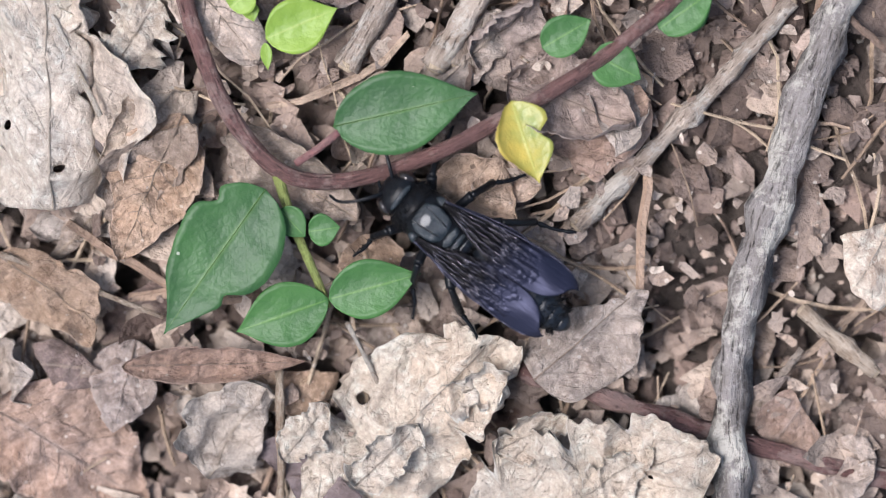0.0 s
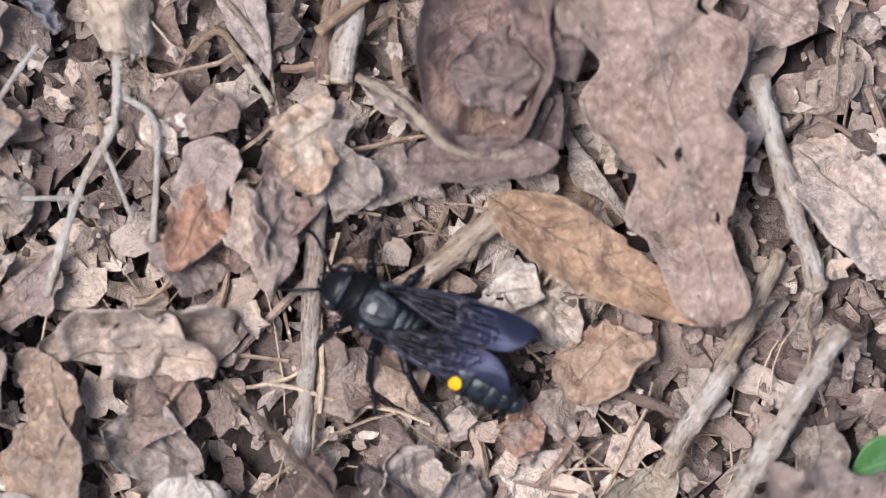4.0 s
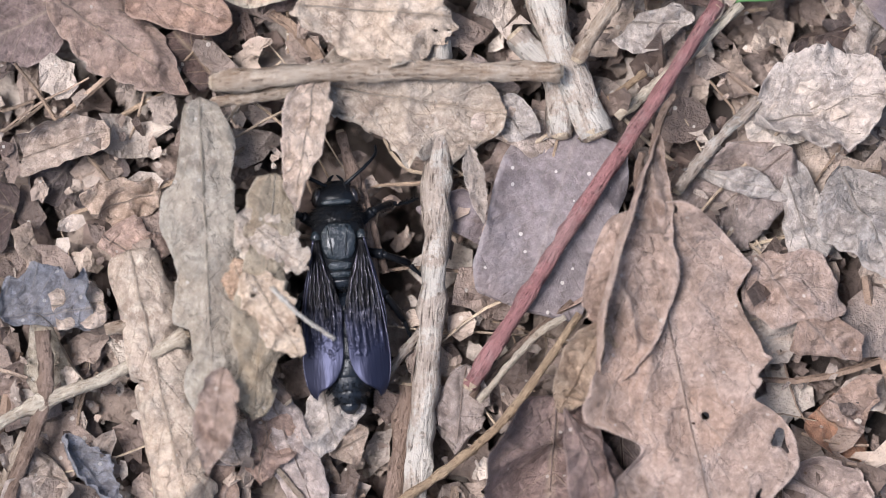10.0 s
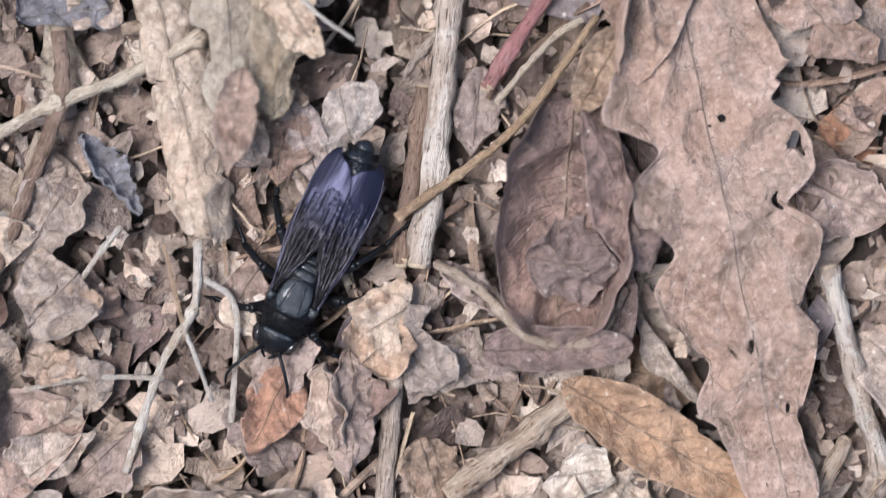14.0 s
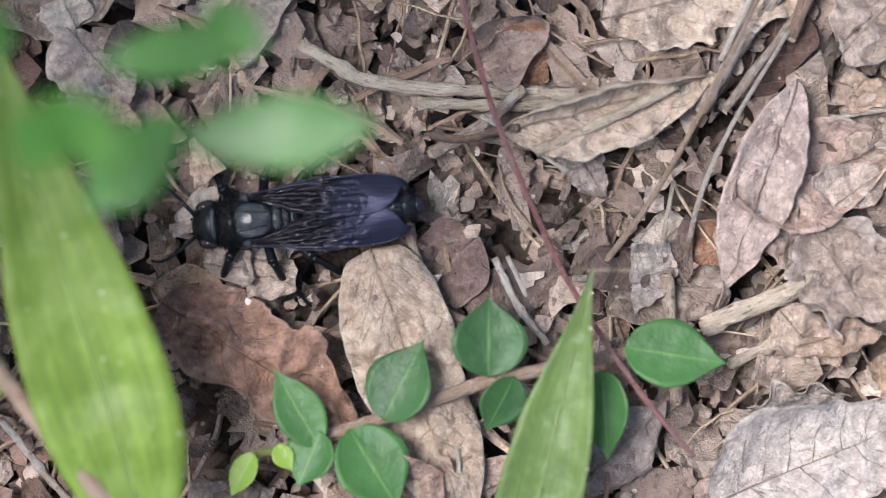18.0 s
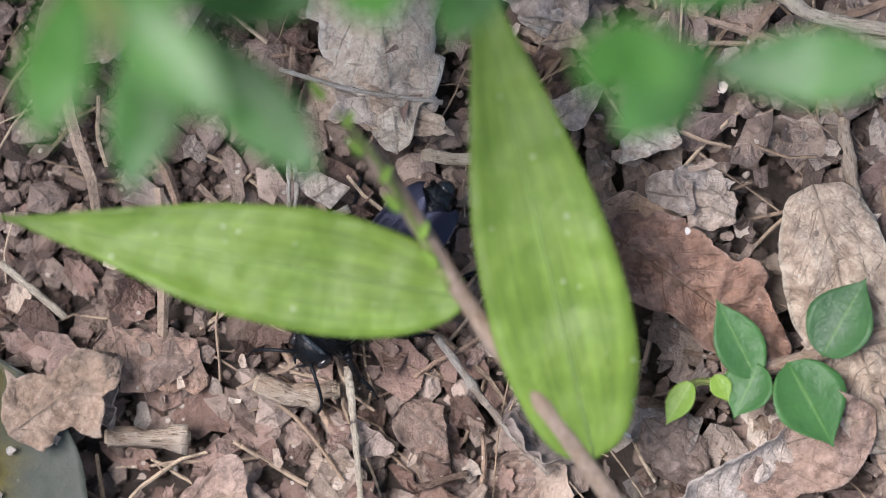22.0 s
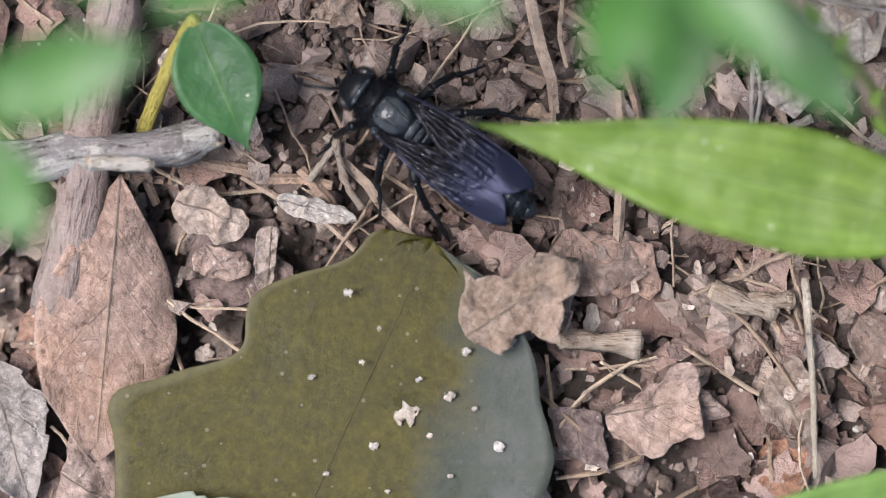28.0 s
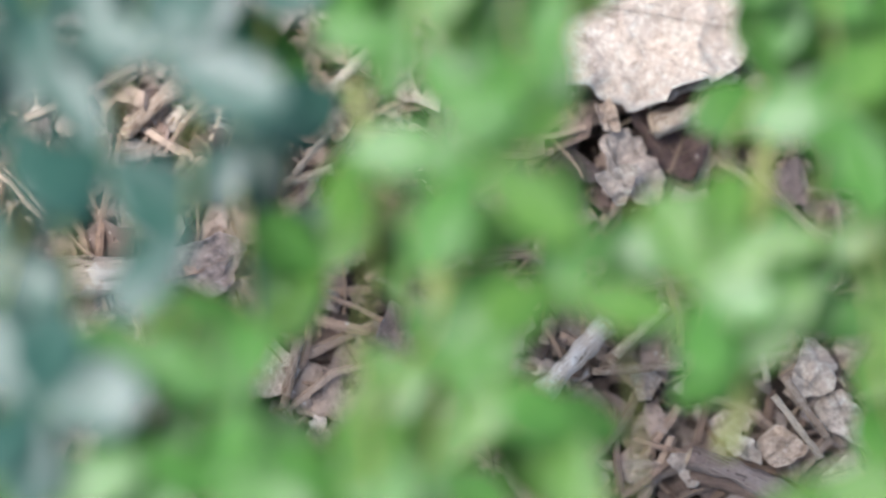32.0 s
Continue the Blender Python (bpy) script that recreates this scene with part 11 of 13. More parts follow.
plant_leaf(shrub, 'shrub', (-129.8, 178.7, 93.5), (-124.6, 184.6, 96.4), 5.1, peak=0.58, blunt=0.6, curl=(0.25, 0.25), nu=10, nv=6, rib=False)
plant_leaf(shrub, 'shrub', (-129.8, 178.7, 93.5), (-133.9, 186.7, 91.8), 5.2, peak=0.58, blunt=0.6, curl=(0.25, 0.25), nu=10, nv=6, rib=False)
plant_leaf(shrub, 'shrub', (-129.8, 178.7, 93.5), (-136.7, 170.2, 95.5), 5.7, peak=0.58, blunt=0.6, curl=(0.25, 0.25), nu=10, nv=6, rib=False)
plant_stem(shrub, 'green', [(-129.8, 178.7, 93.5), (-130.8, 190.4, 91.5), (-130.6, 204.3, 86.3)], 0.45, 0.6, 'twig')
plant_leaf(shrub, 'shrub', (-160.1, 112.5, 128.8), (-148.0, 114.2, 126.9), 5.3, peak=0.58, blunt=0.6, curl=(0.25, 0.25), nu=10, nv=6, rib=False)
plant_leaf(shrub, 'shrub', (-203.6, 84.6, 93.8), (-206.5, 96.1, 93.1), 6.2, peak=0.58, blunt=0.6, curl=(0.25, 0.25), nu=10, nv=6, rib=False)
plant_stem(shrub, 'green', [(-203.6, 84.6, 93.8), (-205.3, 93.1, 88.8), (-203.0, 103.9, 82.5)], 0.45, 0.6, 'twig')
plant_leaf(shrub, 'lime', (-189.5, 137.8, 106.4), (-180.1, 129.1, 108.7), 6.2, peak=0.58, blunt=0.6, curl=(0.25, 0.25), nu=10, nv=6, rib=False)
plant_stem(shrub, 'green', [(-189.5, 137.8, 106.4), (-188.2, 148.3, 102.8), (-187.4, 157.5, 96.4)], 0.45, 0.6, 'twig')
plant_leaf(shrub, 'shrub', (-207.5, 132.9, 110.3), (-215.4, 138.3, 111.5), 5.0, peak=0.58, blunt=0.6, curl=(0.25, 0.25), nu=10, nv=6, rib=False)
plant_leaf(shrub, 'shrub', (-207.5, 132.9, 110.3), (-217.8, 132.0, 111.3), 5.8, peak=0.58, blunt=0.6, curl=(0.25, 0.25), nu=10, nv=6, rib=False)
plant_leaf(shrub, 'shrub', (-207.5, 132.9, 110.3), (-202.4, 122.7, 113.1), 4.6, peak=0.58, blunt=0.6, curl=(0.25, 0.25), nu=10, nv=6, rib=False)
plant_leaf(shrub, 'lime', (-207.5, 132.9, 110.3), (-198.8, 138.0, 112.2), 6.4, peak=0.58, blunt=0.6, curl=(0.25, 0.25), nu=10, nv=6, rib=False)
plant_stem(shrub, 'green', [(-207.5, 132.9, 110.3), (-210.7, 146.6, 105.0), (-217.7, 162.1, 99.8)], 0.45, 0.6, 'twig')
plant_stem(shrub, 'green', [(-216.5, 106.9, 115.2), (-216.8, 115.5, 109.6), (-216.0, 125.1, 101.7)], 0.45, 0.6, 'twig')
plant_leaf(shrub, 'shrub', (-207.3, 99.1, 98.3), (-198.9, 104.8, 100.5), 6.1, peak=0.58, blunt=0.6, curl=(0.25, 0.25), nu=10, nv=6, rib=False)
plant_leaf(shrub, 'shrub', (-207.3, 99.1, 98.3), (-218.4, 99.9, 99.6), 6.0, peak=0.58, blunt=0.6, curl=(0.25, 0.25), nu=10, nv=6, rib=False)
plant_leaf(shrub, 'shrub', (-207.3, 99.1, 98.3), (-208.9, 91.0, 100.3), 5.9, peak=0.58, blunt=0.6, curl=(0.25, 0.25), nu=10, nv=6, rib=False)
plant_leaf(shrub, 'lime', (-134.1, 169.7, 103.2), (-136.4, 177.9, 105.9), 4.4, peak=0.58, blunt=0.6, curl=(0.25, 0.25), nu=10, nv=6, rib=False)
plant_leaf(shrub, 'lime', (-134.1, 169.7, 103.2), (-144.5, 163.4, 103.9), 5.9, peak=0.58, blunt=0.6, curl=(0.25, 0.25), nu=10, nv=6, rib=False)
plant_leaf(shrub, 'shrub', (-134.1, 169.7, 103.2), (-127.4, 165.5, 101.8), 4.9, peak=0.58, blunt=0.6, curl=(0.25, 0.25), nu=10, nv=6, rib=False)
plant_stem(shrub, 'green', [(-134.1, 169.7, 103.2), (-136.6, 182.5, 99.2), (-137.8, 193.7, 91.5)], 0.45, 0.6, 'twig')
plant_leaf(shrub, 'shade', (-221.4, 155.9, 117.2), (-218.3, 147.5, 119.7), 5.3, peak=0.58, blunt=0.6, curl=(0.25, 0.25), nu=10, nv=6, rib=False)
plant_leaf(shrub, 'shade', (-221.4, 155.9, 117.2), (-219.4, 166.9, 116.7), 5.6, peak=0.58, blunt=0.6, curl=(0.25, 0.25), nu=10, nv=6, rib=False)
plant_leaf(shrub, 'shade', (-221.4, 155.9, 117.2), (-233.3, 151.9, 119.2), 7.3, peak=0.58, blunt=0.6, curl=(0.25, 0.25), nu=10, nv=6, rib=False)
plant_stem(shrub, 'green', [(-221.4, 155.9, 117.2), (-220.7, 164.9, 114.2), (-220.1, 177.0, 110.9)], 0.45, 0.6, 'twig')
plant_leaf(shrub, 'shade', (-209.1, 160.0, 128.1), (-197.3, 155.8, 129.6), 7.5, peak=0.58, blunt=0.6, curl=(0.25, 0.25), nu=10, nv=6, rib=False)
plant_leaf(shrub, 'shade', (-209.1, 160.0, 128.1), (-206.5, 169.3, 127.6), 7.0, peak=0.58, blunt=0.6, curl=(0.25, 0.25), nu=10, nv=6, rib=False)
plant_leaf(shrub, 'shade', (-209.1, 160.0, 128.1), (-216.2, 162.5, 126.5), 6.2, peak=0.58, blunt=0.6, curl=(0.25, 0.25), nu=10, nv=6, rib=False)
plant_stem(shrub, 'green', [(-209.1, 160.0, 128.1), (-211.1, 172.1, 124.0), (-211.3, 183.8, 118.5)], 0.45, 0.6, 'twig')
plant_leaf(shrub, 'shade', (-230.1, 170.3, 98.0), (-224.0, 161.3, 101.3), 7.8, peak=0.58, blunt=0.6, curl=(0.25, 0.25), nu=10, nv=6, rib=False)
plant_leaf(shrub, 'shade', (-230.1, 170.3, 98.0), (-220.9, 175.1, 96.9), 6.1, peak=0.58, blunt=0.6, curl=(0.25, 0.25), nu=10, nv=6, rib=False)
plant_leaf(shrub, 'shade', (-230.1, 170.3, 98.0), (-234.4, 179.8, 96.0), 7.5, peak=0.58, blunt=0.6, curl=(0.25, 0.25), nu=10, nv=6, rib=False)
plant_leaf(shrub, 'shade', (-230.1, 170.3, 98.0), (-238.4, 162.5, 96.8), 5.5, peak=0.58, blunt=0.6, curl=(0.25, 0.25), nu=10, nv=6, rib=False)
plant_stem(shrub, 'green', [(-230.1, 170.3, 98.0), (-231.5, 183.6, 94.5), (-231.9, 191.8, 90.2)], 0.45, 0.6, 'twig')
plant_leaf(shrub, 'shrub', (-174.5, 90.2, 122.2), (-165.5, 91.5, 121.2), 4.7, peak=0.58, blunt=0.6, curl=(0.25, 0.25), nu=10, nv=6, rib=False)
plant_stem(shrub, 'green', [(-174.5, 90.2, 122.2), (-170.4, 100.8, 117.1), (-172.8, 115.9, 113.3)], 0.45, 0.6, 'twig')
plant_leaf(shrub, 'shade', (-221.2, 182.1, 101.5), (-228.6, 184.5, 99.6), 5.6, peak=0.58, blunt=0.6, curl=(0.25, 0.25), nu=10, nv=6, rib=False)
plant_leaf(shrub, 'shade', (-221.2, 182.1, 101.5), (-218.0, 170.2, 99.8), 7.1, peak=0.58, blunt=0.6, curl=(0.25, 0.25), nu=10, nv=6, rib=False)
plant_leaf(shrub, 'shade', (-221.2, 182.1, 101.5), (-216.1, 188.8, 101.4), 6.7, peak=0.58, blunt=0.6, curl=(0.25, 0.25), nu=10, nv=6, rib=False)
plant_stem(shrub, 'green', [(-221.2, 182.1, 101.5), (-220.4, 190.4, 97.3), (-220.7, 198.5, 91.3)], 0.45, 0.6, 'twig')
plant_leaf(shrub, 'lime', (-215.2, 98.5, 96.3), (-207.8, 91.3, 99.1), 4.5, peak=0.58, blunt=0.6, curl=(0.25, 0.25), nu=10, nv=6, rib=False)
plant_leaf(shrub, 'shrub', (-215.2, 98.5, 96.3), (-206.8, 99.3, 98.9), 5.6, peak=0.58, blunt=0.6, curl=(0.25, 0.25), nu=10, nv=6, rib=False)
plant_leaf(shrub, 'shrub', (-132.4, 160.9, 108.8), (-124.5, 160.3, 109.9), 5.6, peak=0.58, blunt=0.6, curl=(0.25, 0.25), nu=10, nv=6, rib=False)
plant_leaf(shrub, 'shrub', (-132.4, 160.9, 108.8), (-138.5, 165.9, 106.9), 5.5, peak=0.58, blunt=0.6, curl=(0.25, 0.25), nu=10, nv=6, rib=False)
plant_leaf(shrub, 'shrub', (-132.4, 160.9, 108.8), (-135.7, 149.5, 110.9), 5.6, peak=0.58, blunt=0.6, curl=(0.25, 0.25), nu=10, nv=6, rib=False)
plant_stem(shrub, 'green', [(-132.4, 160.9, 108.8), (-133.7, 171.1, 104.9), (-131.0, 186.4, 98.8)], 0.45, 0.6, 'twig')
plant_leaf(shrub, 'lime', (-156.9, 134.0, 116.2), (-149.1, 143.8, 118.7), 5.0, peak=0.58, blunt=0.6, curl=(0.25, 0.25), nu=10, nv=6, rib=False)
plant_stem(shrub, 'green', [(-156.9, 134.0, 116.2), (-159.9, 142.2, 111.0), (-164.3, 152.5, 105.6)], 0.45, 0.6, 'twig')
plant_leaf(shrub, 'shrub', (-227.8, 101.5, 110.0), (-238.4, 107.8, 109.3), 5.2, peak=0.58, blunt=0.6, curl=(0.25, 0.25), nu=10, nv=6, rib=False)
plant_leaf(shrub, 'shrub', (-227.8, 101.5, 110.0), (-236.9, 94.7, 108.6), 5.2, peak=0.58, blunt=0.6, curl=(0.25, 0.25), nu=10, nv=6, rib=False)
plant_stem(shrub, 'green', [(-227.8, 101.5, 110.0), (-225.1, 112.7, 104.9), (-223.5, 126.1, 101.7)], 0.45, 0.6, 'twig')
plant_leaf(shrub, 'shrub', (-148.3, 182.0, 112.0), (-140.5, 177.7, 114.4), 4.3, peak=0.58, blunt=0.6, curl=(0.25, 0.25), nu=10, nv=6, rib=False)
plant_leaf(shrub, 'lime', (-148.3, 182.0, 112.0), (-142.9, 191.4, 110.4), 5.9, peak=0.58, blunt=0.6, curl=(0.25, 0.25), nu=10, nv=6, rib=False)
plant_leaf(shrub, 'shrub', (-148.3, 182.0, 112.0), (-158.9, 187.2, 113.8), 6.0, peak=0.58, blunt=0.6, curl=(0.25, 0.25), nu=10, nv=6, rib=False)
plant_leaf(shrub, 'lime', (-148.3, 182.0, 112.0), (-154.1, 177.2, 112.7), 5.7, peak=0.58, blunt=0.6, curl=(0.25, 0.25), nu=10, nv=6, rib=False)
plant_stem(shrub, 'green', [(-148.3, 182.0, 112.0), (-149.1, 192.6, 108.6), (-149.5, 205.6, 102.7)], 0.45, 0.6, 'twig')
plant_leaf(shrub, 'shrub', (-241.3, 96.5, 119.5), (-251.5, 99.7, 119.3), 5.6, peak=0.58, blunt=0.6, curl=(0.25, 0.25), nu=10, nv=6, rib=False)
plant_leaf(shrub, 'shrub', (-241.3, 96.5, 119.5), (-231.5, 93.8, 118.9), 4.8, peak=0.58, blunt=0.6, curl=(0.25, 0.25), nu=10, nv=6, rib=False)
plant_leaf(shrub, 'shrub', (-241.3, 96.5, 119.5), (-238.4, 107.5, 122.7), 5.7, peak=0.58, blunt=0.6, curl=(0.25, 0.25), nu=10, nv=6, rib=False)
plant_stem(shrub, 'green', [(-241.3, 96.5, 119.5), (-241.3, 106.5, 114.9), (-241.2, 121.1, 108.5)], 0.45, 0.6, 'twig')
plant_leaf(shrub, 'lime', (-164.1, 185.5, 91.8), (-174.5, 183.9, 93.0), 4.5, peak=0.58, blunt=0.6, curl=(0.25, 0.25), nu=10, nv=6, rib=False)
plant_leaf(shrub, 'lime', (-164.1, 185.5, 91.8), (-154.1, 188.4, 93.9), 5.1, peak=0.58, blunt=0.6, curl=(0.25, 0.25), nu=10, nv=6, rib=False)
plant_leaf(shrub, 'shrub', (-164.1, 185.5, 91.8), (-162.4, 192.9, 92.9), 5.0, peak=0.58, blunt=0.6, curl=(0.25, 0.25), nu=10, nv=6, rib=False)
plant_stem(shrub, 'green', [(-164.1, 185.5, 91.8), (-165.2, 193.3, 88.0), (-167.1, 202.7, 82.5)], 0.45, 0.6, 'twig')
plant_leaf(shrub, 'shade', (-210.1, 187.3, 90.4), (-222.1, 190.2, 91.7), 5.3, peak=0.58, blunt=0.6, curl=(0.25, 0.25), nu=10, nv=6, rib=False)
plant_leaf(shrub, 'shade', (-210.1, 187.3, 90.4), (-215.9, 179.6, 94.1), 7.1, peak=0.58, blunt=0.6, curl=(0.25, 0.25), nu=10, nv=6, rib=False)
plant_leaf(shrub, 'shade', (-210.1, 187.3, 90.4), (-201.7, 185.3, 89.0), 6.4, peak=0.58, blunt=0.6, curl=(0.25, 0.25), nu=10, nv=6, rib=False)
plant_leaf(shrub, 'shade', (-210.1, 187.3, 90.4), (-203.0, 195.4, 90.1), 7.7, peak=0.58, blunt=0.6, curl=(0.25, 0.25), nu=10, nv=6, rib=False)
plant_stem(shrub, 'green', [(-210.1, 187.3, 90.4), (-212.1, 201.1, 87.3), (-212.0, 209.5, 82.6)], 0.45, 0.6, 'twig')
plant_leaf(shrub, 'shrub', (-219.0, 120.6, 122.0), (-208.9, 125.3, 123.1), 5.6, peak=0.58, blunt=0.6, curl=(0.25, 0.25), nu=10, nv=6, rib=False)
plant_stem(shrub, 'green', [(-219.0, 120.6, 122.0), (-223.0, 134.1, 118.9), (-221.1, 147.7, 111.5)], 0.45, 0.6, 'twig')
plant_leaf(shrub, 'shade', (-242.5, 136.7, 113.4), (-246.4, 143.9, 115.3), 6.7, peak=0.58, blunt=0.6, curl=(0.25, 0.25), nu=10, nv=6, rib=False)
plant_leaf(shrub, 'shade', (-242.5, 136.7, 113.4), (-243.1, 124.2, 111.7), 7.9, peak=0.58, blunt=0.6, curl=(0.25, 0.25), nu=10, nv=6, rib=False)
plant_leaf(shrub, 'shade', (-242.5, 136.7, 113.4), (-232.5, 138.7, 113.4), 5.4, peak=0.58, blunt=0.6, curl=(0.25, 0.25), nu=10, nv=6, rib=False)
plant_stem(shrub, 'green', [(-242.5, 136.7, 113.4), (-239.5, 145.1, 109.7), (-241.7, 155.2, 105.6)], 0.45, 0.6, 'twig')
plant_leaf(shrub, 'shrub', (-128.0, 131.3, 90.0), (-125.4, 118.8, 92.2), 5.3, peak=0.58, blunt=0.6, curl=(0.25, 0.25), nu=10, nv=6, rib=False)
plant_leaf(shrub, 'shrub', (-128.0, 131.3, 90.0), (-122.9, 143.2, 89.2), 5.3, peak=0.58, blunt=0.6, curl=(0.25, 0.25), nu=10, nv=6, rib=False)
plant_leaf(shrub, 'shrub', (-128.0, 131.3, 90.0), (-140.3, 133.2, 91.2), 5.9, peak=0.58, blunt=0.6, curl=(0.25, 0.25), nu=10, nv=6, rib=False)
plant_stem(shrub, 'green', [(-128.0, 131.3, 90.0), (-126.8, 145.1, 84.4), (-126.2, 160.4, 79.4)], 0.45, 0.6, 'twig')
plant_leaf(shrub, 'shrub', (-261.2, 85.1, 118.3), (-248.5, 84.3, 121.8), 6.0, peak=0.58, blunt=0.6, curl=(0.25, 0.25), nu=10, nv=6, rib=False)
plant_leaf(shrub, 'shrub', (-261.2, 85.1, 118.3), (-263.3, 94.5, 121.7), 4.6, peak=0.58, blunt=0.6, curl=(0.25, 0.25), nu=10, nv=6, rib=False)
plant_leaf(shrub, 'shrub', (-261.2, 85.1, 118.3), (-265.1, 77.5, 118.8), 4.4, peak=0.58, blunt=0.6, curl=(0.25, 0.25), nu=10, nv=6, rib=False)
plant_stem(shrub, 'green', [(-261.2, 85.1, 118.3), (-264.8, 92.8, 114.2), (-268.6, 106.6, 108.9)], 0.45, 0.6, 'twig')
plant_leaf(shrub, 'shrub', (-212.0, 124.4, 115.5), (-204.0, 129.8, 115.8), 4.9, peak=0.58, blunt=0.6, curl=(0.25, 0.25), nu=10, nv=6, rib=False)
plant_leaf(shrub, 'shrub', (-212.0, 124.4, 115.5), (-211.7, 136.4, 118.6), 5.5, peak=0.58, blunt=0.6, curl=(0.25, 0.25), nu=10, nv=6, rib=False)
plant_leaf(shrub, 'shrub', (-212.0, 124.4, 115.5), (-224.6, 124.7, 116.5), 6.2, peak=0.58, blunt=0.6, curl=(0.25, 0.25), nu=10, nv=6, rib=False)
plant_stem(shrub, 'green', [(-212.0, 124.4, 115.5), (-210.8, 132.7, 109.5), (-206.2, 141.5, 105.8)], 0.45, 0.6, 'twig')
plant_leaf(shrub, 'shrub', (-184.6, 143.1, 91.4), (-176.5, 134.1, 94.3), 5.1, peak=0.58, blunt=0.6, curl=(0.25, 0.25), nu=10, nv=6, rib=False)
plant_leaf(shrub, 'lime', (-184.6, 143.1, 91.4), (-172.6, 145.9, 92.6), 5.5, peak=0.58, blunt=0.6, curl=(0.25, 0.25), nu=10, nv=6, rib=False)
plant_leaf(shrub, 'lime', (-184.6, 143.1, 91.4), (-187.3, 153.8, 89.5), 4.2, peak=0.58, blunt=0.6, curl=(0.25, 0.25), nu=10, nv=6, rib=False)
plant_stem(shrub, 'green', [(-184.6, 143.1, 91.4), (-181.8, 152.2, 88.9), (-182.4, 161.3, 85.0)], 0.45, 0.6, 'twig')
plant_leaf(shrub, 'lime', (-136.9, 141.8, 97.7), (-128.6, 145.6, 96.0), 6.1, peak=0.58, blunt=0.6, curl=(0.25, 0.25), nu=10, nv=6, rib=False)
plant_leaf(shrub, 'shrub', (-136.9, 141.8, 97.7), (-141.6, 153.0, 95.9), 6.1, peak=0.58, blunt=0.6, curl=(0.25, 0.25), nu=10, nv=6, rib=False)
plant_leaf(shrub, 'shrub', (-136.9, 141.8, 97.7), (-149.1, 144.0, 97.2), 5.3, peak=0.58, blunt=0.6, curl=(0.25, 0.25), nu=10, nv=6, rib=False)
plant_leaf(shrub, 'lime', (-136.9, 141.8, 97.7), (-140.6, 134.8, 96.2), 5.7, peak=0.58, blunt=0.6, curl=(0.25, 0.25), nu=10, nv=6, rib=False)
plant_leaf(shrub, 'shrub', (-136.9, 141.8, 97.7), (-127.9, 133.5, 99.3), 6.2, peak=0.58, blunt=0.6, curl=(0.25, 0.25), nu=10, nv=6, rib=False)
plant_stem(shrub, 'green', [(-136.9, 141.8, 97.7), (-138.4, 152.1, 92.1), (-138.6, 161.4, 88.5)], 0.45, 0.6, 'twig')
plant_leaf(shrub, 'shrub', (-171.5, 150.3, 97.4), (-169.4, 141.9, 100.5), 4.6, peak=0.58, blunt=0.6, curl=(0.25, 0.25), nu=10, nv=6, rib=False)
plant_leaf(shrub, 'shrub', (-171.5, 150.3, 97.4), (-169.3, 157.4, 98.1), 5.4, peak=0.58, blunt=0.6, curl=(0.25, 0.25), nu=10, nv=6, rib=False)
plant_leaf(shrub, 'lime', (-171.5, 150.3, 97.4), (-183.0, 149.2, 100.5), 5.2, peak=0.58, blunt=0.6, curl=(0.25, 0.25), nu=10, nv=6, rib=False)
plant_stem(shrub, 'green', [(-171.5, 150.3, 97.4), (-172.7, 162.8, 93.9), (-172.2, 172.0, 90.0)], 0.45, 0.6, 'twig')
plant_leaf(shrub, 'shrub', (-252.6, 113.5, 97.7), (-243.5, 111.4, 98.4), 4.7, peak=0.58, blunt=0.6, curl=(0.25, 0.25), nu=10, nv=6, rib=False)
plant_leaf(shrub, 'shrub', (-252.6, 113.5, 97.7), (-255.1, 123.8, 100.5), 6.4, peak=0.58, blunt=0.6, curl=(0.25, 0.25), nu=10, nv=6, rib=False)
plant_leaf(shrub, 'shrub', (-252.6, 113.5, 97.7), (-260.9, 107.8, 98.1), 5.1, peak=0.58, blunt=0.6, curl=(0.25, 0.25), nu=10, nv=6, rib=False)
plant_stem(shrub, 'green', [(-252.6, 113.5, 97.7), (-255.4, 123.9, 94.4), (-252.2, 132.7, 89.4)], 0.45, 0.6, 'twig')
plant_leaf(shrub, 'shrub', (-194.9, 168.8, 92.8), (-198.3, 157.9, 96.5), 6.0, peak=0.58, blunt=0.6, curl=(0.25, 0.25), nu=10, nv=6, rib=False)
plant_leaf(shrub, 'shrub', (-194.9, 168.8, 92.8), (-183.0, 173.3, 95.8), 4.6, peak=0.58, blunt=0.6, curl=(0.25, 0.25), nu=10, nv=6, rib=False)
plant_leaf(shrub, 'shrub', (-194.9, 168.8, 92.8), (-206.5, 168.9, 96.0), 6.1, peak=0.58, blunt=0.6, curl=(0.25, 0.25), nu=10, nv=6, rib=False)
plant_stem(shrub, 'green', [(-194.9, 168.8, 92.8), (-196.4, 177.5, 90.4), (-192.8, 190.6, 84.3)], 0.45, 0.6, 'twig')
plant_leaf(shrub, 'shrub', (-196.7, 117.8, 116.6), (-186.0, 111.9, 115.1), 5.7, peak=0.58, blunt=0.6, curl=(0.25, 0.25), nu=10, nv=6, rib=False)
plant_leaf(shrub, 'shrub', (-196.7, 117.8, 116.6), (-197.6, 128.9, 117.7), 4.4, peak=0.58, blunt=0.6, curl=(0.25, 0.25), nu=10, nv=6, rib=False)
plant_leaf(shrub, 'shrub', (-160.1, 104.1, 95.0), (-170.1, 112.0, 97.2), 4.5, peak=0.58, blunt=0.6, curl=(0.25, 0.25), nu=10, nv=6, rib=False)
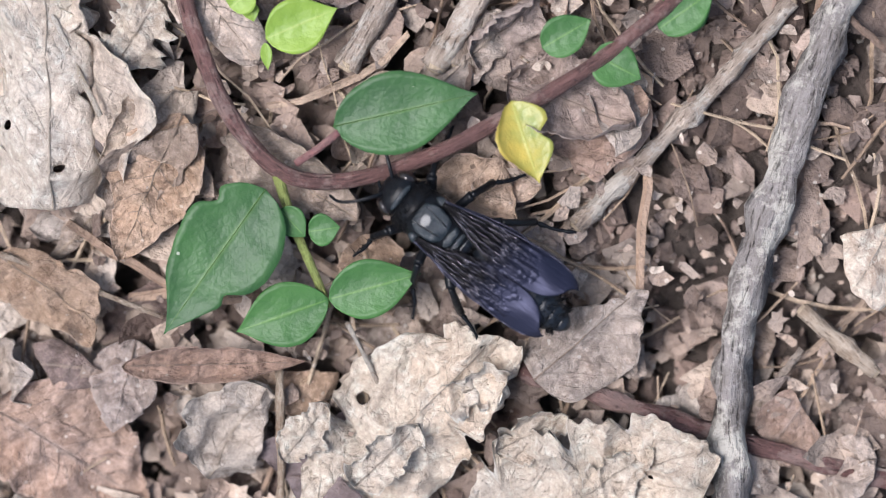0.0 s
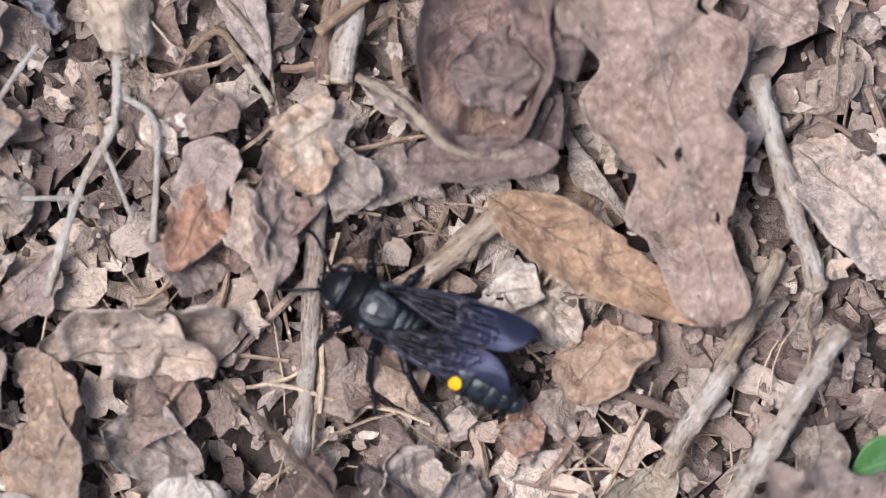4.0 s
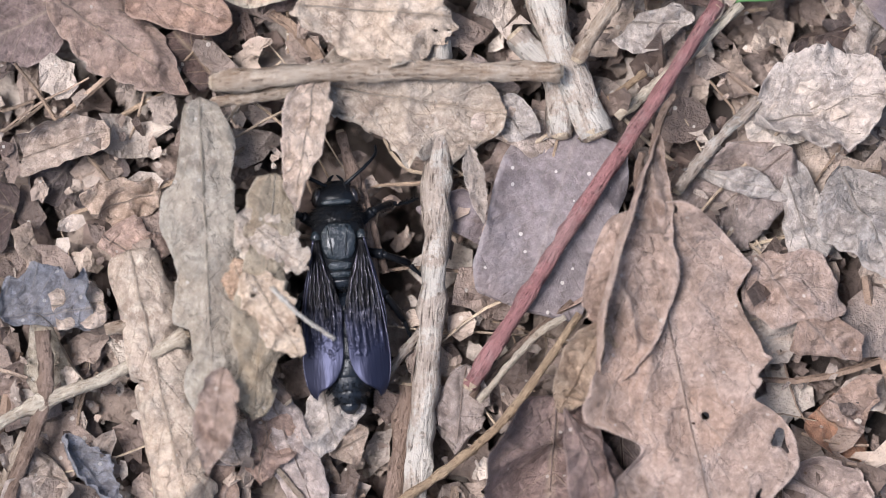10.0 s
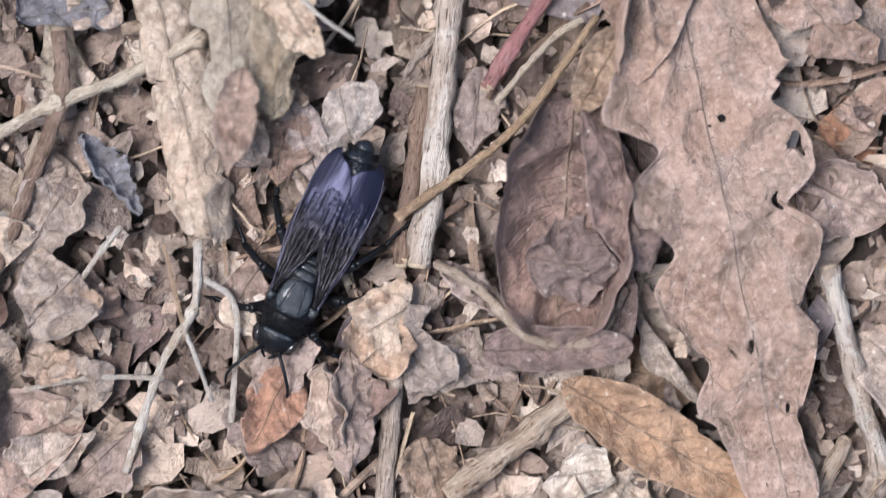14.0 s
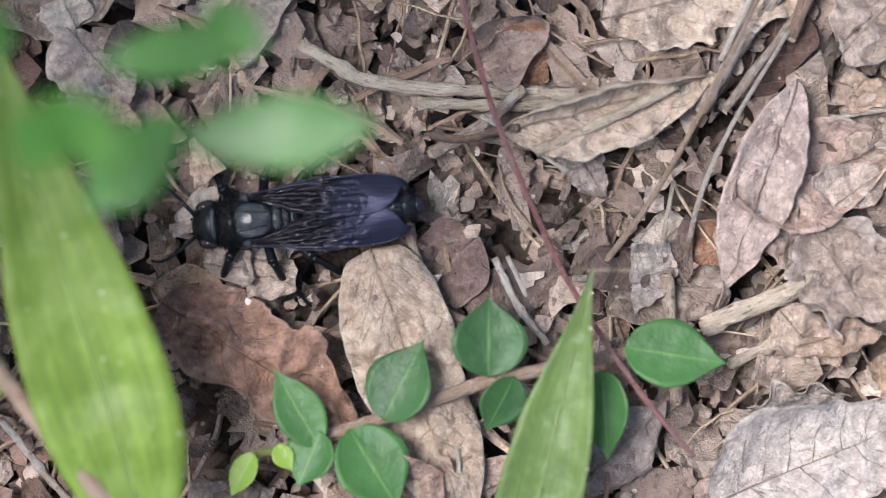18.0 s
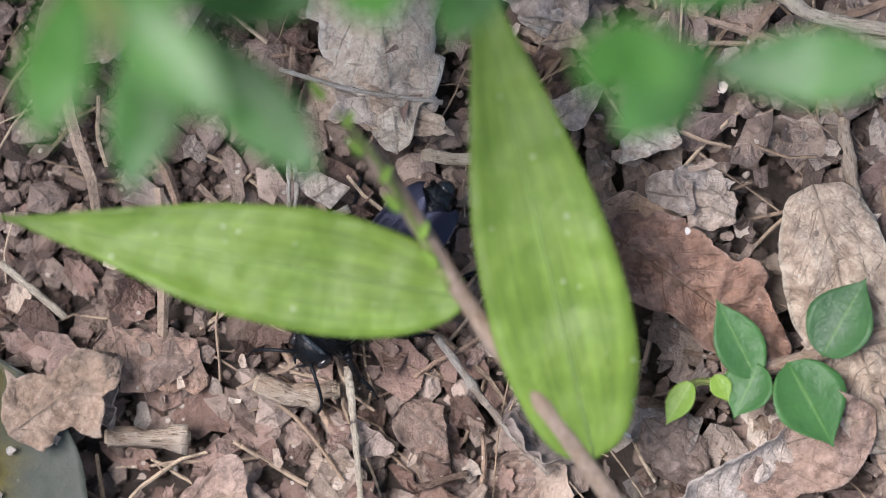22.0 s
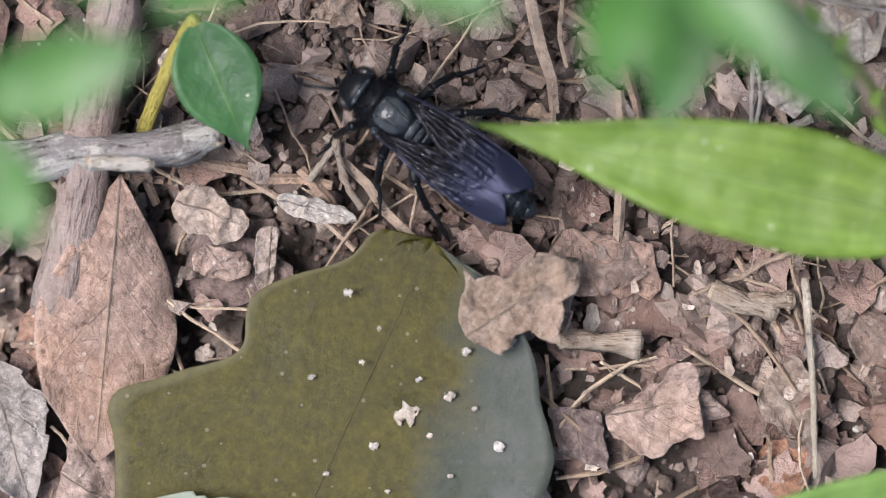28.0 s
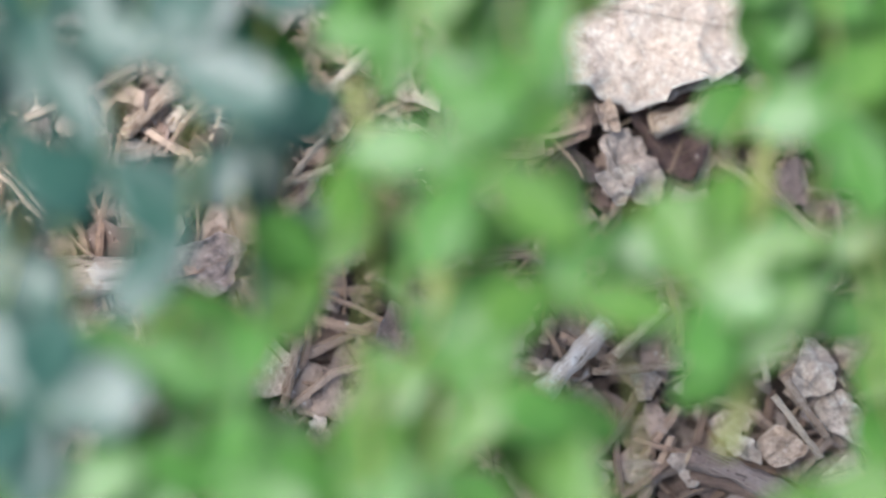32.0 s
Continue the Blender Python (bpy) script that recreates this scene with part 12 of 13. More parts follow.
plant_leaf(shrub, 'shrub', (-160.1, 104.1, 95.0), (-151.3, 96.7, 97.7), 4.5, peak=0.58, blunt=0.6, curl=(0.25, 0.25), nu=10, nv=6, rib=False)
plant_leaf(shrub, 'lime', (-160.1, 104.1, 95.0), (-147.7, 106.6, 94.5), 4.3, peak=0.58, blunt=0.6, curl=(0.25, 0.25), nu=10, nv=6, rib=False)
plant_leaf(shrub, 'shrub', (-255.7, 80.3, 90.5), (-244.3, 84.0, 91.4), 5.3, peak=0.58, blunt=0.6, curl=(0.25, 0.25), nu=10, nv=6, rib=False)
plant_leaf(shrub, 'shrub', (-255.7, 80.3, 90.5), (-262.1, 85.1, 92.0), 4.5, peak=0.58, blunt=0.6, curl=(0.25, 0.25), nu=10, nv=6, rib=False)
plant_leaf(shrub, 'shrub', (-255.7, 80.3, 90.5), (-266.7, 75.3, 93.3), 5.2, peak=0.58, blunt=0.6, curl=(0.25, 0.25), nu=10, nv=6, rib=False)
plant_leaf(shrub, 'lime', (-255.7, 80.3, 90.5), (-256.8, 71.2, 89.3), 4.5, peak=0.58, blunt=0.6, curl=(0.25, 0.25), nu=10, nv=6, rib=False)
plant_stem(shrub, 'green', [(-255.7, 80.3, 90.5), (-257.9, 89.9, 85.7), (-258.9, 101.1, 79.2)], 0.45, 0.6, 'twig')
plant_leaf(shrub, 'shrub', (-188.0, 100.2, 120.7), (-198.5, 102.3, 123.8), 5.6, peak=0.58, blunt=0.6, curl=(0.25, 0.25), nu=10, nv=6, rib=False)
plant_leaf(shrub, 'shrub', (-188.0, 100.2, 120.7), (-192.1, 93.2, 118.8), 4.8, peak=0.58, blunt=0.6, curl=(0.25, 0.25), nu=10, nv=6, rib=False)
plant_stem(shrub, 'green', [(-188.0, 100.2, 120.7), (-185.9, 113.9, 117.3), (-190.0, 122.2, 112.3)], 0.45, 0.6, 'twig')
plant_leaf(shrub, 'shrub', (-135.9, 130.0, 119.4), (-126.4, 135.0, 118.6), 4.2, peak=0.58, blunt=0.6, curl=(0.25, 0.25), nu=10, nv=6, rib=False)
plant_leaf(shrub, 'lime', (-135.9, 130.0, 119.4), (-143.5, 139.5, 122.1), 5.3, peak=0.58, blunt=0.6, curl=(0.25, 0.25), nu=10, nv=6, rib=False)
plant_leaf(shrub, 'lime', (-135.9, 130.0, 119.4), (-143.9, 120.6, 121.7), 5.3, peak=0.58, blunt=0.6, curl=(0.25, 0.25), nu=10, nv=6, rib=False)
plant_leaf(shrub, 'shrub', (-135.9, 130.0, 119.4), (-128.0, 125.9, 118.8), 5.3, peak=0.58, blunt=0.6, curl=(0.25, 0.25), nu=10, nv=6, rib=False)
plant_stem(shrub, 'green', [(-135.9, 130.0, 119.4), (-141.0, 141.6, 116.5), (-141.7, 151.3, 110.4)], 0.45, 0.6, 'twig')
plant_stem(shrub, 'green', [(-191.0, 162.6, 107.0), (-188.2, 154.3, 107.0), (-182.3, 143.7, 107.0), (-179.0, 134.1, 107.0), (-179.2, 123.8, 107.0)], 1.53, None, 'twig', 'yellow-green twig')
plant_stem(shrub, 'green', [(-151.8, 158.8, 107.0), (-152.6, 148.9, 107.0), (-153.0, 137.0, 107.0), (-155.4, 128.7, 107.0)], 1.53, None, 'twig', 'yellow-green twig')
plant_stem(shrub, 'green', [(-202.4, 135.3, 107.0), (-202.9, 127.1, 107.0), (-200.3, 119.1, 107.0), (-201.2, 114.0, 107.0)], 1.33, None, 'twig', 'yellow-green twig')
plant_stem(shrub, 'green', [(-198.6, 84.7, 107.0), (-199.2, 79.1, 107.0), (-196.5, 74.7, 107.0)], 1.33, None, 'twig', 'yellow-green twig')
plant_stem(shrub, 'green', [(-229.2, 82.3, 107.0), (-225.5, 79.5, 107.0)], 1.33, None, 'twig', 'yellow-green twig')
plant_stem(shrub, 'green', [(-251.2, 101.8, 107.0), (-250.3, 94.7, 107.0), (-252.9, 87.5, 107.0)], 1.53, None, 'twig', 'yellow-green twig')
plant_stem(shrub, "grey", [(-239.0, 151.9, 74.0), (-246.2, 155.8, 104.0), (-270.3, 166.4, 60.0), (-291.9, 177.7, -4.0)], 3.2, 7.0, "trunk", "grey shrub stem")
dead_leaf('pale', (-235.8, 96.4), (-219.5, 96.6), 11.3, 5, tear=0.4, curl=(0.2, 0.2))
dead_leaf('tan', (-252.1, 85.2), (-241.1, 85.1), 7.3, 5, tear=0.3)
dead_leaf('grey', (-184.9, 109.4), (-172.4, 106.1), 10.0, 5, tear=0.35)
dead_leaf('pale', (-172.1, 112.6), (-159.9, 115.9), 8.7, 5, tear=0.4)
dead_leaf('rust', (-204.3, 92.1), (-197.9, 95.7), 6.0, 6, curl=(0.8, 0.4))
dead_leaf('brown', (-215.8, 75.9), (-201.2, 83.8), 10.0, 5, curl=(0.6, 0.2))
stick('tan', [(-212.2, 108.0), (-207.8, 110.4), (-203.3, 112.6)], 0.60, 7)
stick('tan', [(-211.7, 108.5), (-207.1, 110.9), (-203.3, 112.0)], 0.60, 7)
stick('tan', [(-211.2, 109.0), (-206.5, 111.3), (-203.3, 111.3)], 0.60, 7)
stick('tan', [(-210.7, 109.6), (-205.9, 111.7), (-203.2, 110.7)], 0.60, 7)
stick('tan', [(-210.2, 110.1), (-205.3, 112.1), (-203.2, 110.0)], 0.60, 7)
stick('tan', [(-209.7, 110.7), (-204.6, 112.6), (-203.2, 109.4)], 0.60, 7)
stick('tan', [(-209.2, 111.2), (-204.0, 113.0), (-203.1, 108.7)], 0.60, 7)
stick('tan', [(-186.6, 103.4), (-182.1, 105.6), (-176.9, 105.9)], 0.80, 5)
stick('brown', [(-184.6, 102.9), (-180.1, 104.3), (-175.2, 104.8)], 0.80, 5)
stick('grey', [(-182.6, 102.3), (-178.1, 103.0), (-173.5, 103.7)], 0.80, 5)
stick('tan', [(-180.7, 101.8), (-176.3, 105.9), (-171.7, 102.6)], 0.80, 5)
stick('brown', [(-178.9, 105.4), (-174.3, 104.6), (-170.0, 101.5)], 0.80, 5)
stick('grey', [(-176.9, 104.8), (-172.3, 103.3), (-168.5, 106.3)], 0.80, 5)
stick('tan', [(-174.9, 104.3), (-170.5, 106.2), (-166.8, 105.2)], 0.80, 5)
stick('brown', [(-172.9, 103.7), (-168.4, 104.9), (-165.0, 104.1)], 0.80, 5)
stick('grey', [(-171.2, 107.3), (-166.4, 103.5), (-163.3, 103.0)], 0.80, 5)
stick('tan', [(-169.2, 106.8), (-164.6, 106.5), (-161.5, 102.0)], 0.80, 5)
stick('brown', [(-167.2, 106.2), (-162.6, 105.2), (-160.1, 106.7)], 0.80, 5)
stick('grey', [(-165.2, 105.7), (-160.6, 103.8), (-158.3, 105.6)], 0.80, 5)
dead_leaf('pale', (-157.3, 118.9), (-149.8, 116.5), 5.3, 5.5, tear=0.35, curl=(0.4, 0.2))
dead_leaf('tan', (-176.0, 112.2), (-176.9, 105.1), 4.7, 5.5, tear=0.35, curl=(0.4, 0.2))
dead_leaf('white', (-152.2, 124.4), (-148.4, 118.3), 5.3, 5.5, tear=0.35, curl=(0.4, 0.2))
dead_leaf('white', (-178.7, 97.8), (-172.0, 92.6), 6.0, 5.5, tear=0.35, curl=(0.4, 0.2))
dead_leaf('pale', (-173.9, 92.8), (-176.9, 83.5), 6.7, 5.5, tear=0.35, curl=(0.4, 0.2))
dead_leaf('pale', (-168.3, 100.1), (-160.9, 97.8), 4.7, 5.5, tear=0.35, curl=(0.4, 0.2))
dead_leaf('white', (-161.0, 94.6), (-158.0, 87.4), 6.0, 5.5, tear=0.35, curl=(0.4, 0.2))
dead_leaf('pale', (-152.5, 95.6), (-144.3, 93.7), 5.3, 5.5, tear=0.35, curl=(0.4, 0.2))
dead_leaf('tan', (-187.4, 103.9), (-183.0, 99.1), 4.0, 5.5, tear=0.35, curl=(0.4, 0.2))
dead_leaf('pale', (-158.2, 78.5), (-149.3, 80.6), 6.0, 5.5, tear=0.35, curl=(0.4, 0.2))
dead_leaf('white', (-148.5, 70.0), (-140.9, 66.2), 6.7, 5.5, tear=0.35, curl=(0.4, 0.2))
dead_leaf('pale', (-155.0, 70.2), (-148.9, 75.1), 5.3, 5.5, tear=0.35, curl=(0.4, 0.2))
dead_leaf('tan', (-161.7, 72.5), (-158.1, 67.0), 4.7, 5.5, tear=0.35, curl=(0.4, 0.2))
dead_leaf('pale', (-144.4, 77.4), (-142.5, 69.8), 6.0, 5.5, tear=0.35, curl=(0.4, 0.2))
dead_leaf('white', (-160.3, 81.7), (-153.4, 79.6), 5.3, 5.5, tear=0.35, curl=(0.4, 0.2))
dead_leaf('tan', (-144.7, 62.4), (-137.6, 61.6), 5.3, 5.5, tear=0.35, curl=(0.4, 0.2))
dead_leaf('white', (-170.6, 117.3), (-159.4, 112.2), 9.0, 6.5, tear=0.3)
dead_leaf('chalk', (-183.3, 97.6), (-171.0, 82.5), 12.0, 6.5, tear=0.3)
dead_leaf('pale', (-235.5, 100.6), (-221.4, 90.8), 8.0, 6.5, tear=0.3)
dead_leaf('white', (-188.0, 102.6), (-176.9, 100.4), 6.0, 6.5, tear=0.3)
dead_leaf('pale', (-152.1, 100.2), (-157.5, 88.2), 7.0, 6.5, tear=0.3)
dead_leaf('pale', (-247.2, 87.1), (-241.7, 79.6), 8.0, 6.5, tear=0.3)
dead_leaf('white', (-195.6, 129.1), (-188.3, 127.1), 5.0, 6.5, tear=0.3)


STONE = plain_material("white_quartz", (0.74, 0.72, 0.68), 0.4, scale=600, depth=0.0004)


def pebble(x, y, size, z=5.5):
    """A small angular white stone."""
    r = random.Random(int(x * 10) + int(y))
    bm = bmesh.new()
    bmesh.ops.create_icosphere(bm, subdivisions=2, radius=size / 2000)
    for v in bm.verts:
        v.co *= 1 + 0.3 * noise.noise(v.co * 900 + Vector((x, y, 0)))
        v.co.z *= 0.7
    ob = part("pebble", bm, STONE, None)
    ob.matrix_world = pose(x / 1000, y / 1000, soil_height(x / 1000, y / 1000) + z / 1000, r.uniform(-20, 20), r.uniform(-20, 20), r.uniform(0, 360))
    return tagged(ob, "small white quartz pebble lying on the soil", "pebble", "white pebbles")


for x, y, size in ((-145.9, 33.4, 2.4), (-224.2, 57.4, 1.7), (-139.5, 58.0, 1.8), (-13.0, 61.5, 1.6), (-40.5, 88.0, 1.3)):
    pebble(x, y, size)


# ---- the wasp ----
BLACK = plain_material("black_chitin", (0.006, 0.007, 0.009), 0.3, 0.0, 900, 0.00025, 0.3, gloss=0.18)
SHINE = plain_material("blue_black_back_plate", (0.012, 0.018, 0.023), 0.22, 0.0, 1300, 0.0009, 0.3, coat=0.2, gloss=0.5)
BLUE = plain_material("blue_black_abdomen", (0.007, 0.010, 0.015), 0.3, 0.0, 1200, 0.0003, 0.3, gloss=0.5)
FUR = plain_material("black_hair", (0.006, 0.006, 0.007), 0.55, gloss=0.15)
EYE = plain_material("dark_eye", (0.014, 0.011, 0.011), 0.15, coat=0.5)
YELLOW = plain_material("yellow_marking", (0.75, 0.38, 0.01), 0.4, scale=500)
VEIN = plain_material("wing_vein", (0.17, 0.16, 0.19), 0.24, 0.6)
RIM = plain_material("wing_margin", (0.05, 0.05, 0.075), 0.3, 0.6)


def wing_material():
    m, nodes, links, bsdf = shader("smoky_violet_wing")
    vec = nodes.new("ShaderNodeTexCoord").outputs["Object"]
    sep = nodes.new("ShaderNodeSeparateXYZ")
    links.new(vec, sep.inputs[0])
    patch = noise_node(nodes, links, vec, 420, 3)
    along = math_node(nodes, links, "ADD", sep.outputs[1], math_node(nodes, links, "MULTIPLY", math_node(nodes, links, "SUBTRACT", patch, 0.5), 0.009))
    outer = nodes.new("ShaderNodeMapRange")
    outer.inputs[1].default_value, outer.inputs[2].default_value = -0.0075, -0.0135
    links.new(along, outer.inputs[0])
    stretch = nodes.new("ShaderNodeVectorMath")
    stretch.operation = "MULTIPLY"
    stretch.inputs[1].default_value = (1, 0.12, 1)
    links.new(vec, stretch.inputs[0])
    folds = noise_node(nodes, links, stretch.outputs[0], 1500, 3)
    col = mix_node(nodes, links, outer.outputs[0], (0.005, 0.0045, 0.006), (0.027, 0.029, 0.053))
    links.new(col, bsdf.inputs["Base Color"])
    bsdf.inputs["Metallic"].default_value = 0.75
    bsdf.inputs["Roughness"].default_value = 0.44
    calm = math_node(nodes, links, "SUBTRACT", 1.12, outer.outputs[0])
    links.new(bump_node(nodes, links, math_node(nodes, links, "MULTIPLY", folds, calm), 0.8, 0.0010), bsdf.inputs["Normal"])
    return m


WING = wing_material()


def ease(a):
    a = min(1.0, max(0.0, a))
    return a * a * (3 - 2 * a)


def wing_point(u, v, side, kind, lift=0.0):
    """A place on a folded wing in millimetres from its root: u runs out to the tip, v from the inner edge to the leading edge."""
    length, size = (19.4, 1.0) if kind == "forewing" else (13.0, 0.82)
    out = 0.45 + 1.55 * math.sin(math.pi / 2 * min(1.0, u / 0.75))
    inn = -0.3 - 2.75 * ease(u / 0.5)
    if u > 0.73:
        k = math.sqrt(max(0.003, 1 - ((u - 0.73) / 0.271) ** 2))
        out, inn = 0.1 + (out - 0.1) * k, 0.1 + (inn - 0.1) * k
    # a long leading edge, the trailing corner shorter
    y = -length * (u - 0.055 * ease((u - 0.6) / 0.4) * (1 - v))
    s = v * 6.0 + 0.35 * math.sin(u * 8 + v * 3) + (0.4 if side > 0 else 0)
    tri = abs(s - math.floor(s) - 0.5) * 2
    deep = 0.34 * ease(u / 0.12) * (1 - ease((u - 0.46 - 0.1 * math.sin(v * 9)) / 0.2))
    z = deep * tri**2 - 0.95 * v * v * ease(u / 0.2) + 0.25 * math.sin(math.pi * v) + (0.16 if side > 0 else 0) * (1 - v) - 0.25 * u
    z += 0.05 * math.sin(u * 21 + v * 7) * ease((u - 0.5) / 0.2)
    if kind == "hindwing":
        z -= 0.5
    return mm(side * (inn + (out - inn) * v) * size, y, z + lift)


def loft(sections, sides=16, bm=None):
    """Oval rings (y, half width, half height, middle height) in millimetres, joined and closed."""
    bm = bm or bmesh.new()
    rings = []
    for y, rx, rz, cz in sections:
        rings.append([bm.verts.new(mm(rx * math.cos(a), y, cz + rz * math.sin(a))) for a in (2 * math.pi * s / sides for s in range(sides))])
    for a, b in zip(rings, rings[1:]):
        for s in range(sides):
            n = (s + 1) % sides
            bm.faces.new((a[s], a[n], b[n], b[s]))
    bm.faces.new(rings[0])
    bm.faces.new(rings[-1][::-1])
    bmesh.ops.recalc_face_normals(bm, faces=bm.faces[:])
    return bm


def bristles(roots, length, seed, back=0.7):
    """Short stiff hairs at (place, way) pairs, in millimetres."""
    r = random.Random(seed)
    bm = bmesh.new()
    for place, way in roots:
        d = Vector(way).normalized() + Vector((r.gauss(0, 0.25), -back * r.random(), r.gauss(0, 0.25)))
        d.normalize()
        side = d.orthogonal().normalized() * 0.05
        p = Vector(place)
        tip = p + d * length * r.uniform(0.6, 1.2)
        turn = Matrix.Rotation(2.094, 3, d)
        ring = [side, turn @ side, turn @ turn @ side]
        vs = [bm.verts.new((p + s) / 1000) for s in ring]
        top = bm.verts.new(tip / 1000)
        for i in range(3):
            bm.faces.new((vs[i], vs[(i + 1) % 3], top))
    return bm


def oval_roots(sections, count, seed, low=-0.3):
    r = random.Random(seed)
    out = []
    for _ in range(count):
        k = r.randrange(len(sections) - 1)
        f = r.random()
        y, rx, rz, cz = (a + (b - a) * f for a, b in zip(sections[k], sections[k + 1]))
        a = r.uniform(low, math.pi - low)
        out.append(((rx * math.cos(a), y, cz + rz * math.sin(a)), (math.cos(a), 0, math.sin(a))))
    return out


def build_wasp():
    wasp = tagged(new("wasp"), "large black hairy wasp with violet wings and yellow spots", "wasp")
    chest = [(-1.6, 1.2, 1.2, 0), (-1.0, 2.4, 2.0, 0), (0.4, 2.95, 2.5, 0.1), (2.2, 3.3, 2.9, 0.2), (4.2, 3.4, 3.0, 0.3), (6.2, 3.25, 2.85, 0.25), (7.6, 2.95, 2.5, 0.1), (8.6, 2.3, 1.9, -0.1), (9.2, 1.4, 1.2, -0.2)]
    part("thorax", loft(chest, 24), BLACK, wasp)
    part("thorax_hair", bristles(oval_roots(chest, 620, 3, 0.25), 0.75, 4), FUR, wasp, "short black hair")
    neck = [(6.7, 2.7, 2.4, 0.5), (7.4, 3.0, 2.6, 0.3), (8.3, 2.7, 2.3, 0.1), (9.0, 2.2, 1.8, 0)]
    part("collar", loft(neck, 22), BLACK, wasp, "hairy black collar")
    part("collar_hair", bristles(oval_roots(neck, 480, 8), 0.95, 7, 0.4), FUR, wasp, "dense black hair")
    shield = [(2.3, 0.5, 0.2, 2.95), (2.55, 1.5, 0.42, 2.95), (3.4, 1.95, 0.5, 3.0), (4.6, 2.15, 0.52, 3.02), (5.8, 2.0, 0.5, 2.9), (6.6, 1.5, 0.4, 2.72), (6.95, 0.6, 0.2, 2.6)]
    part("back_plate", loft(shield, 26), SHINE, wasp, "shining blue-grey back plate")
    for side in (-1, 1):
        groove = [mm(side * 1.2, 6.3, 3.1), mm(side * 1.0, 4.6, 3.52), mm(side * 0.75, 2.9, 3.42)]
        part("groove", tube(groove, 0.00007, 0.00007, 6, 5, 0.0, 1), BLACK, wasp)
        cap = bmesh.new()
        bmesh.ops.create_uvsphere(cap, u_segments=12, v_segments=8, radius=1, matrix=Matrix.Translation(mm(side * 2.75, 5.2, 2.3)) @ Matrix.Diagonal((*mm(0.6, 0.8, 0.45), 1)))
        part("wing_root_cap", cap, SHINE, wasp)
    part("back_plate", loft([(1.05, 0.6, 0.2, 2.75), (1.25, 1.35, 0.4, 2.72), (1.8, 1.55, 0.45, 2.8), (2.2, 0.9, 0.25, 2.85)], 18), SHINE, wasp)
    part("back_plate", loft([(0.15, 0.6, 0.2, 2.35), (0.35, 1.3, 0.38, 2.35), (0.75, 1.45, 0.4, 2.45), (0.98, 0.8, 0.25, 2.55)], 16), SHINE, wasp)
    part("back_plate", loft([(-1.2, 0.7, 0.3, 1.5), (-0.9, 1.6, 0.5, 1.55), (-0.3, 1.8, 0.5, 1.85), (0.05, 0.8, 0.3, 2.1)], 16), BLUE, wasp)
    skull = [(8.7, 1.9, 1.4, -0.1), (9.05, 2.7, 1.9, 0.0), (9.9, 2.95, 2.15, 0.0), (10.9, 2.5, 1.8, -0.3), (11.6, 1.7, 1.3, -0.6), (12.1, 0.7, 0.6, -0.8)]
    head = part("head", loft(skull, 22), BLACK, wasp)
    part("head_hair", bristles(oval_roots(skull[2:], 190, 5), 0.55, 6), FUR, head, "short black hair")
    part("head_ridge", loft([(9.0, 1.2, 0.3, 1.55), (9.2, 1.85, 0.42, 1.66), (9.5, 1.9, 0.42, 1.78), (9.75, 1.2, 0.28, 1.85)], 18), SHINE, head, "shining rear edge of the head")
    for side in (-1, 1):
        eye = bmesh.new()
        bmesh.ops.create_uvsphere(eye, u_segments=14, v_segments=10, radius=1, matrix=Matrix.Translation(mm(side * 2.25, 10.2, 0.2)) @ Matrix.Rotation(side * 0.25, 4, "Z") @ Matrix.Diagonal((*mm(0.75, 1.3, 1.2), 1)))
        part("eye", eye, EYE, head, "dark glossy compound eye")
        feeler = [(0, 0, 0), mm(side * 0.9, 1.4, 0.6), mm(side * 2.0, 3.3, 0.4), mm(side * 2.6, 5.0, -0.6), mm(side * 2.3, 6.1, -1.8)]
        ob = part("antenna", tube(feeler, 0.00026, 0.00017, 8, 7, 0.14, 3), BLACK, wasp, "black segmented antenna")
        ob.location = mm(side * 0.9, 11.3, 0.3)
        ANTENNAE.append((ob, side))
        jaw = [(0, 0, 0), mm(side * -0.2, 0.7, -0.3), mm(side * -0.7, 1.2, -0.4)]
        ob = part("mandible", tube(jaw, 0.00035, 0.0001, 7, 4), BLACK, head)
        ob.location = mm(side * 0.9, 11.6, -0.9)
    # abdomen, hinged at the waist
    belly = part("abdomen", loft([(0.6, 0.6, 0.6, -0.2), (0.0, 0.9, 0.9, -0.1), (-1.0, 1.9, 1.7, 0.1), (-2.2, 2.7, 2.3, 0.2), (-3.2, 2.9, 2.5, 0.2)], 20), BLUE, wasp)
    belly.location = mm(0, -1.2, -0.3)
    rings = ((-2.9, 2.9, 2.55), (-5.8, 3.25, 2.75), (-8.6, 3.15, 2.6), (-10.8, 2.8, 2.25), (-12.5, 2.25, 1.8), (-13.9, 1.55, 1.25))
    for k, ((y, rx, rz), (y2, rx2, rz2)) in enumerate(zip(rings, rings[1:])):
        s = [(y + 0.15, rx * 0.93, rz * 0.93, 0.1), (y - 0.1, rx * 0.97, rz * 0.97, 0.1), (0.6 * y + 0.4 * y2, (rx + rx2) * 0.505, (rz + rz2) * 0.505, 0.1), (y2 + 0.3, rx2 * 1.035, rz2 * 1.035, 0.05), (y2, rx2 * 1.0, rz2 * 1.0, 0.0), (y2 - 0.1, rx2 * 0.93, rz2 * 0.93, 0)]
        part("abdomen_segment", loft(s, 24), BLUE, belly)
        part("segment_hair", bristles(oval_roots(s[2:5], 110 + 60 * (k > 2), 20 + k), 0.85, 30 + k, 1.2), FUR, belly, "black hair fringe")
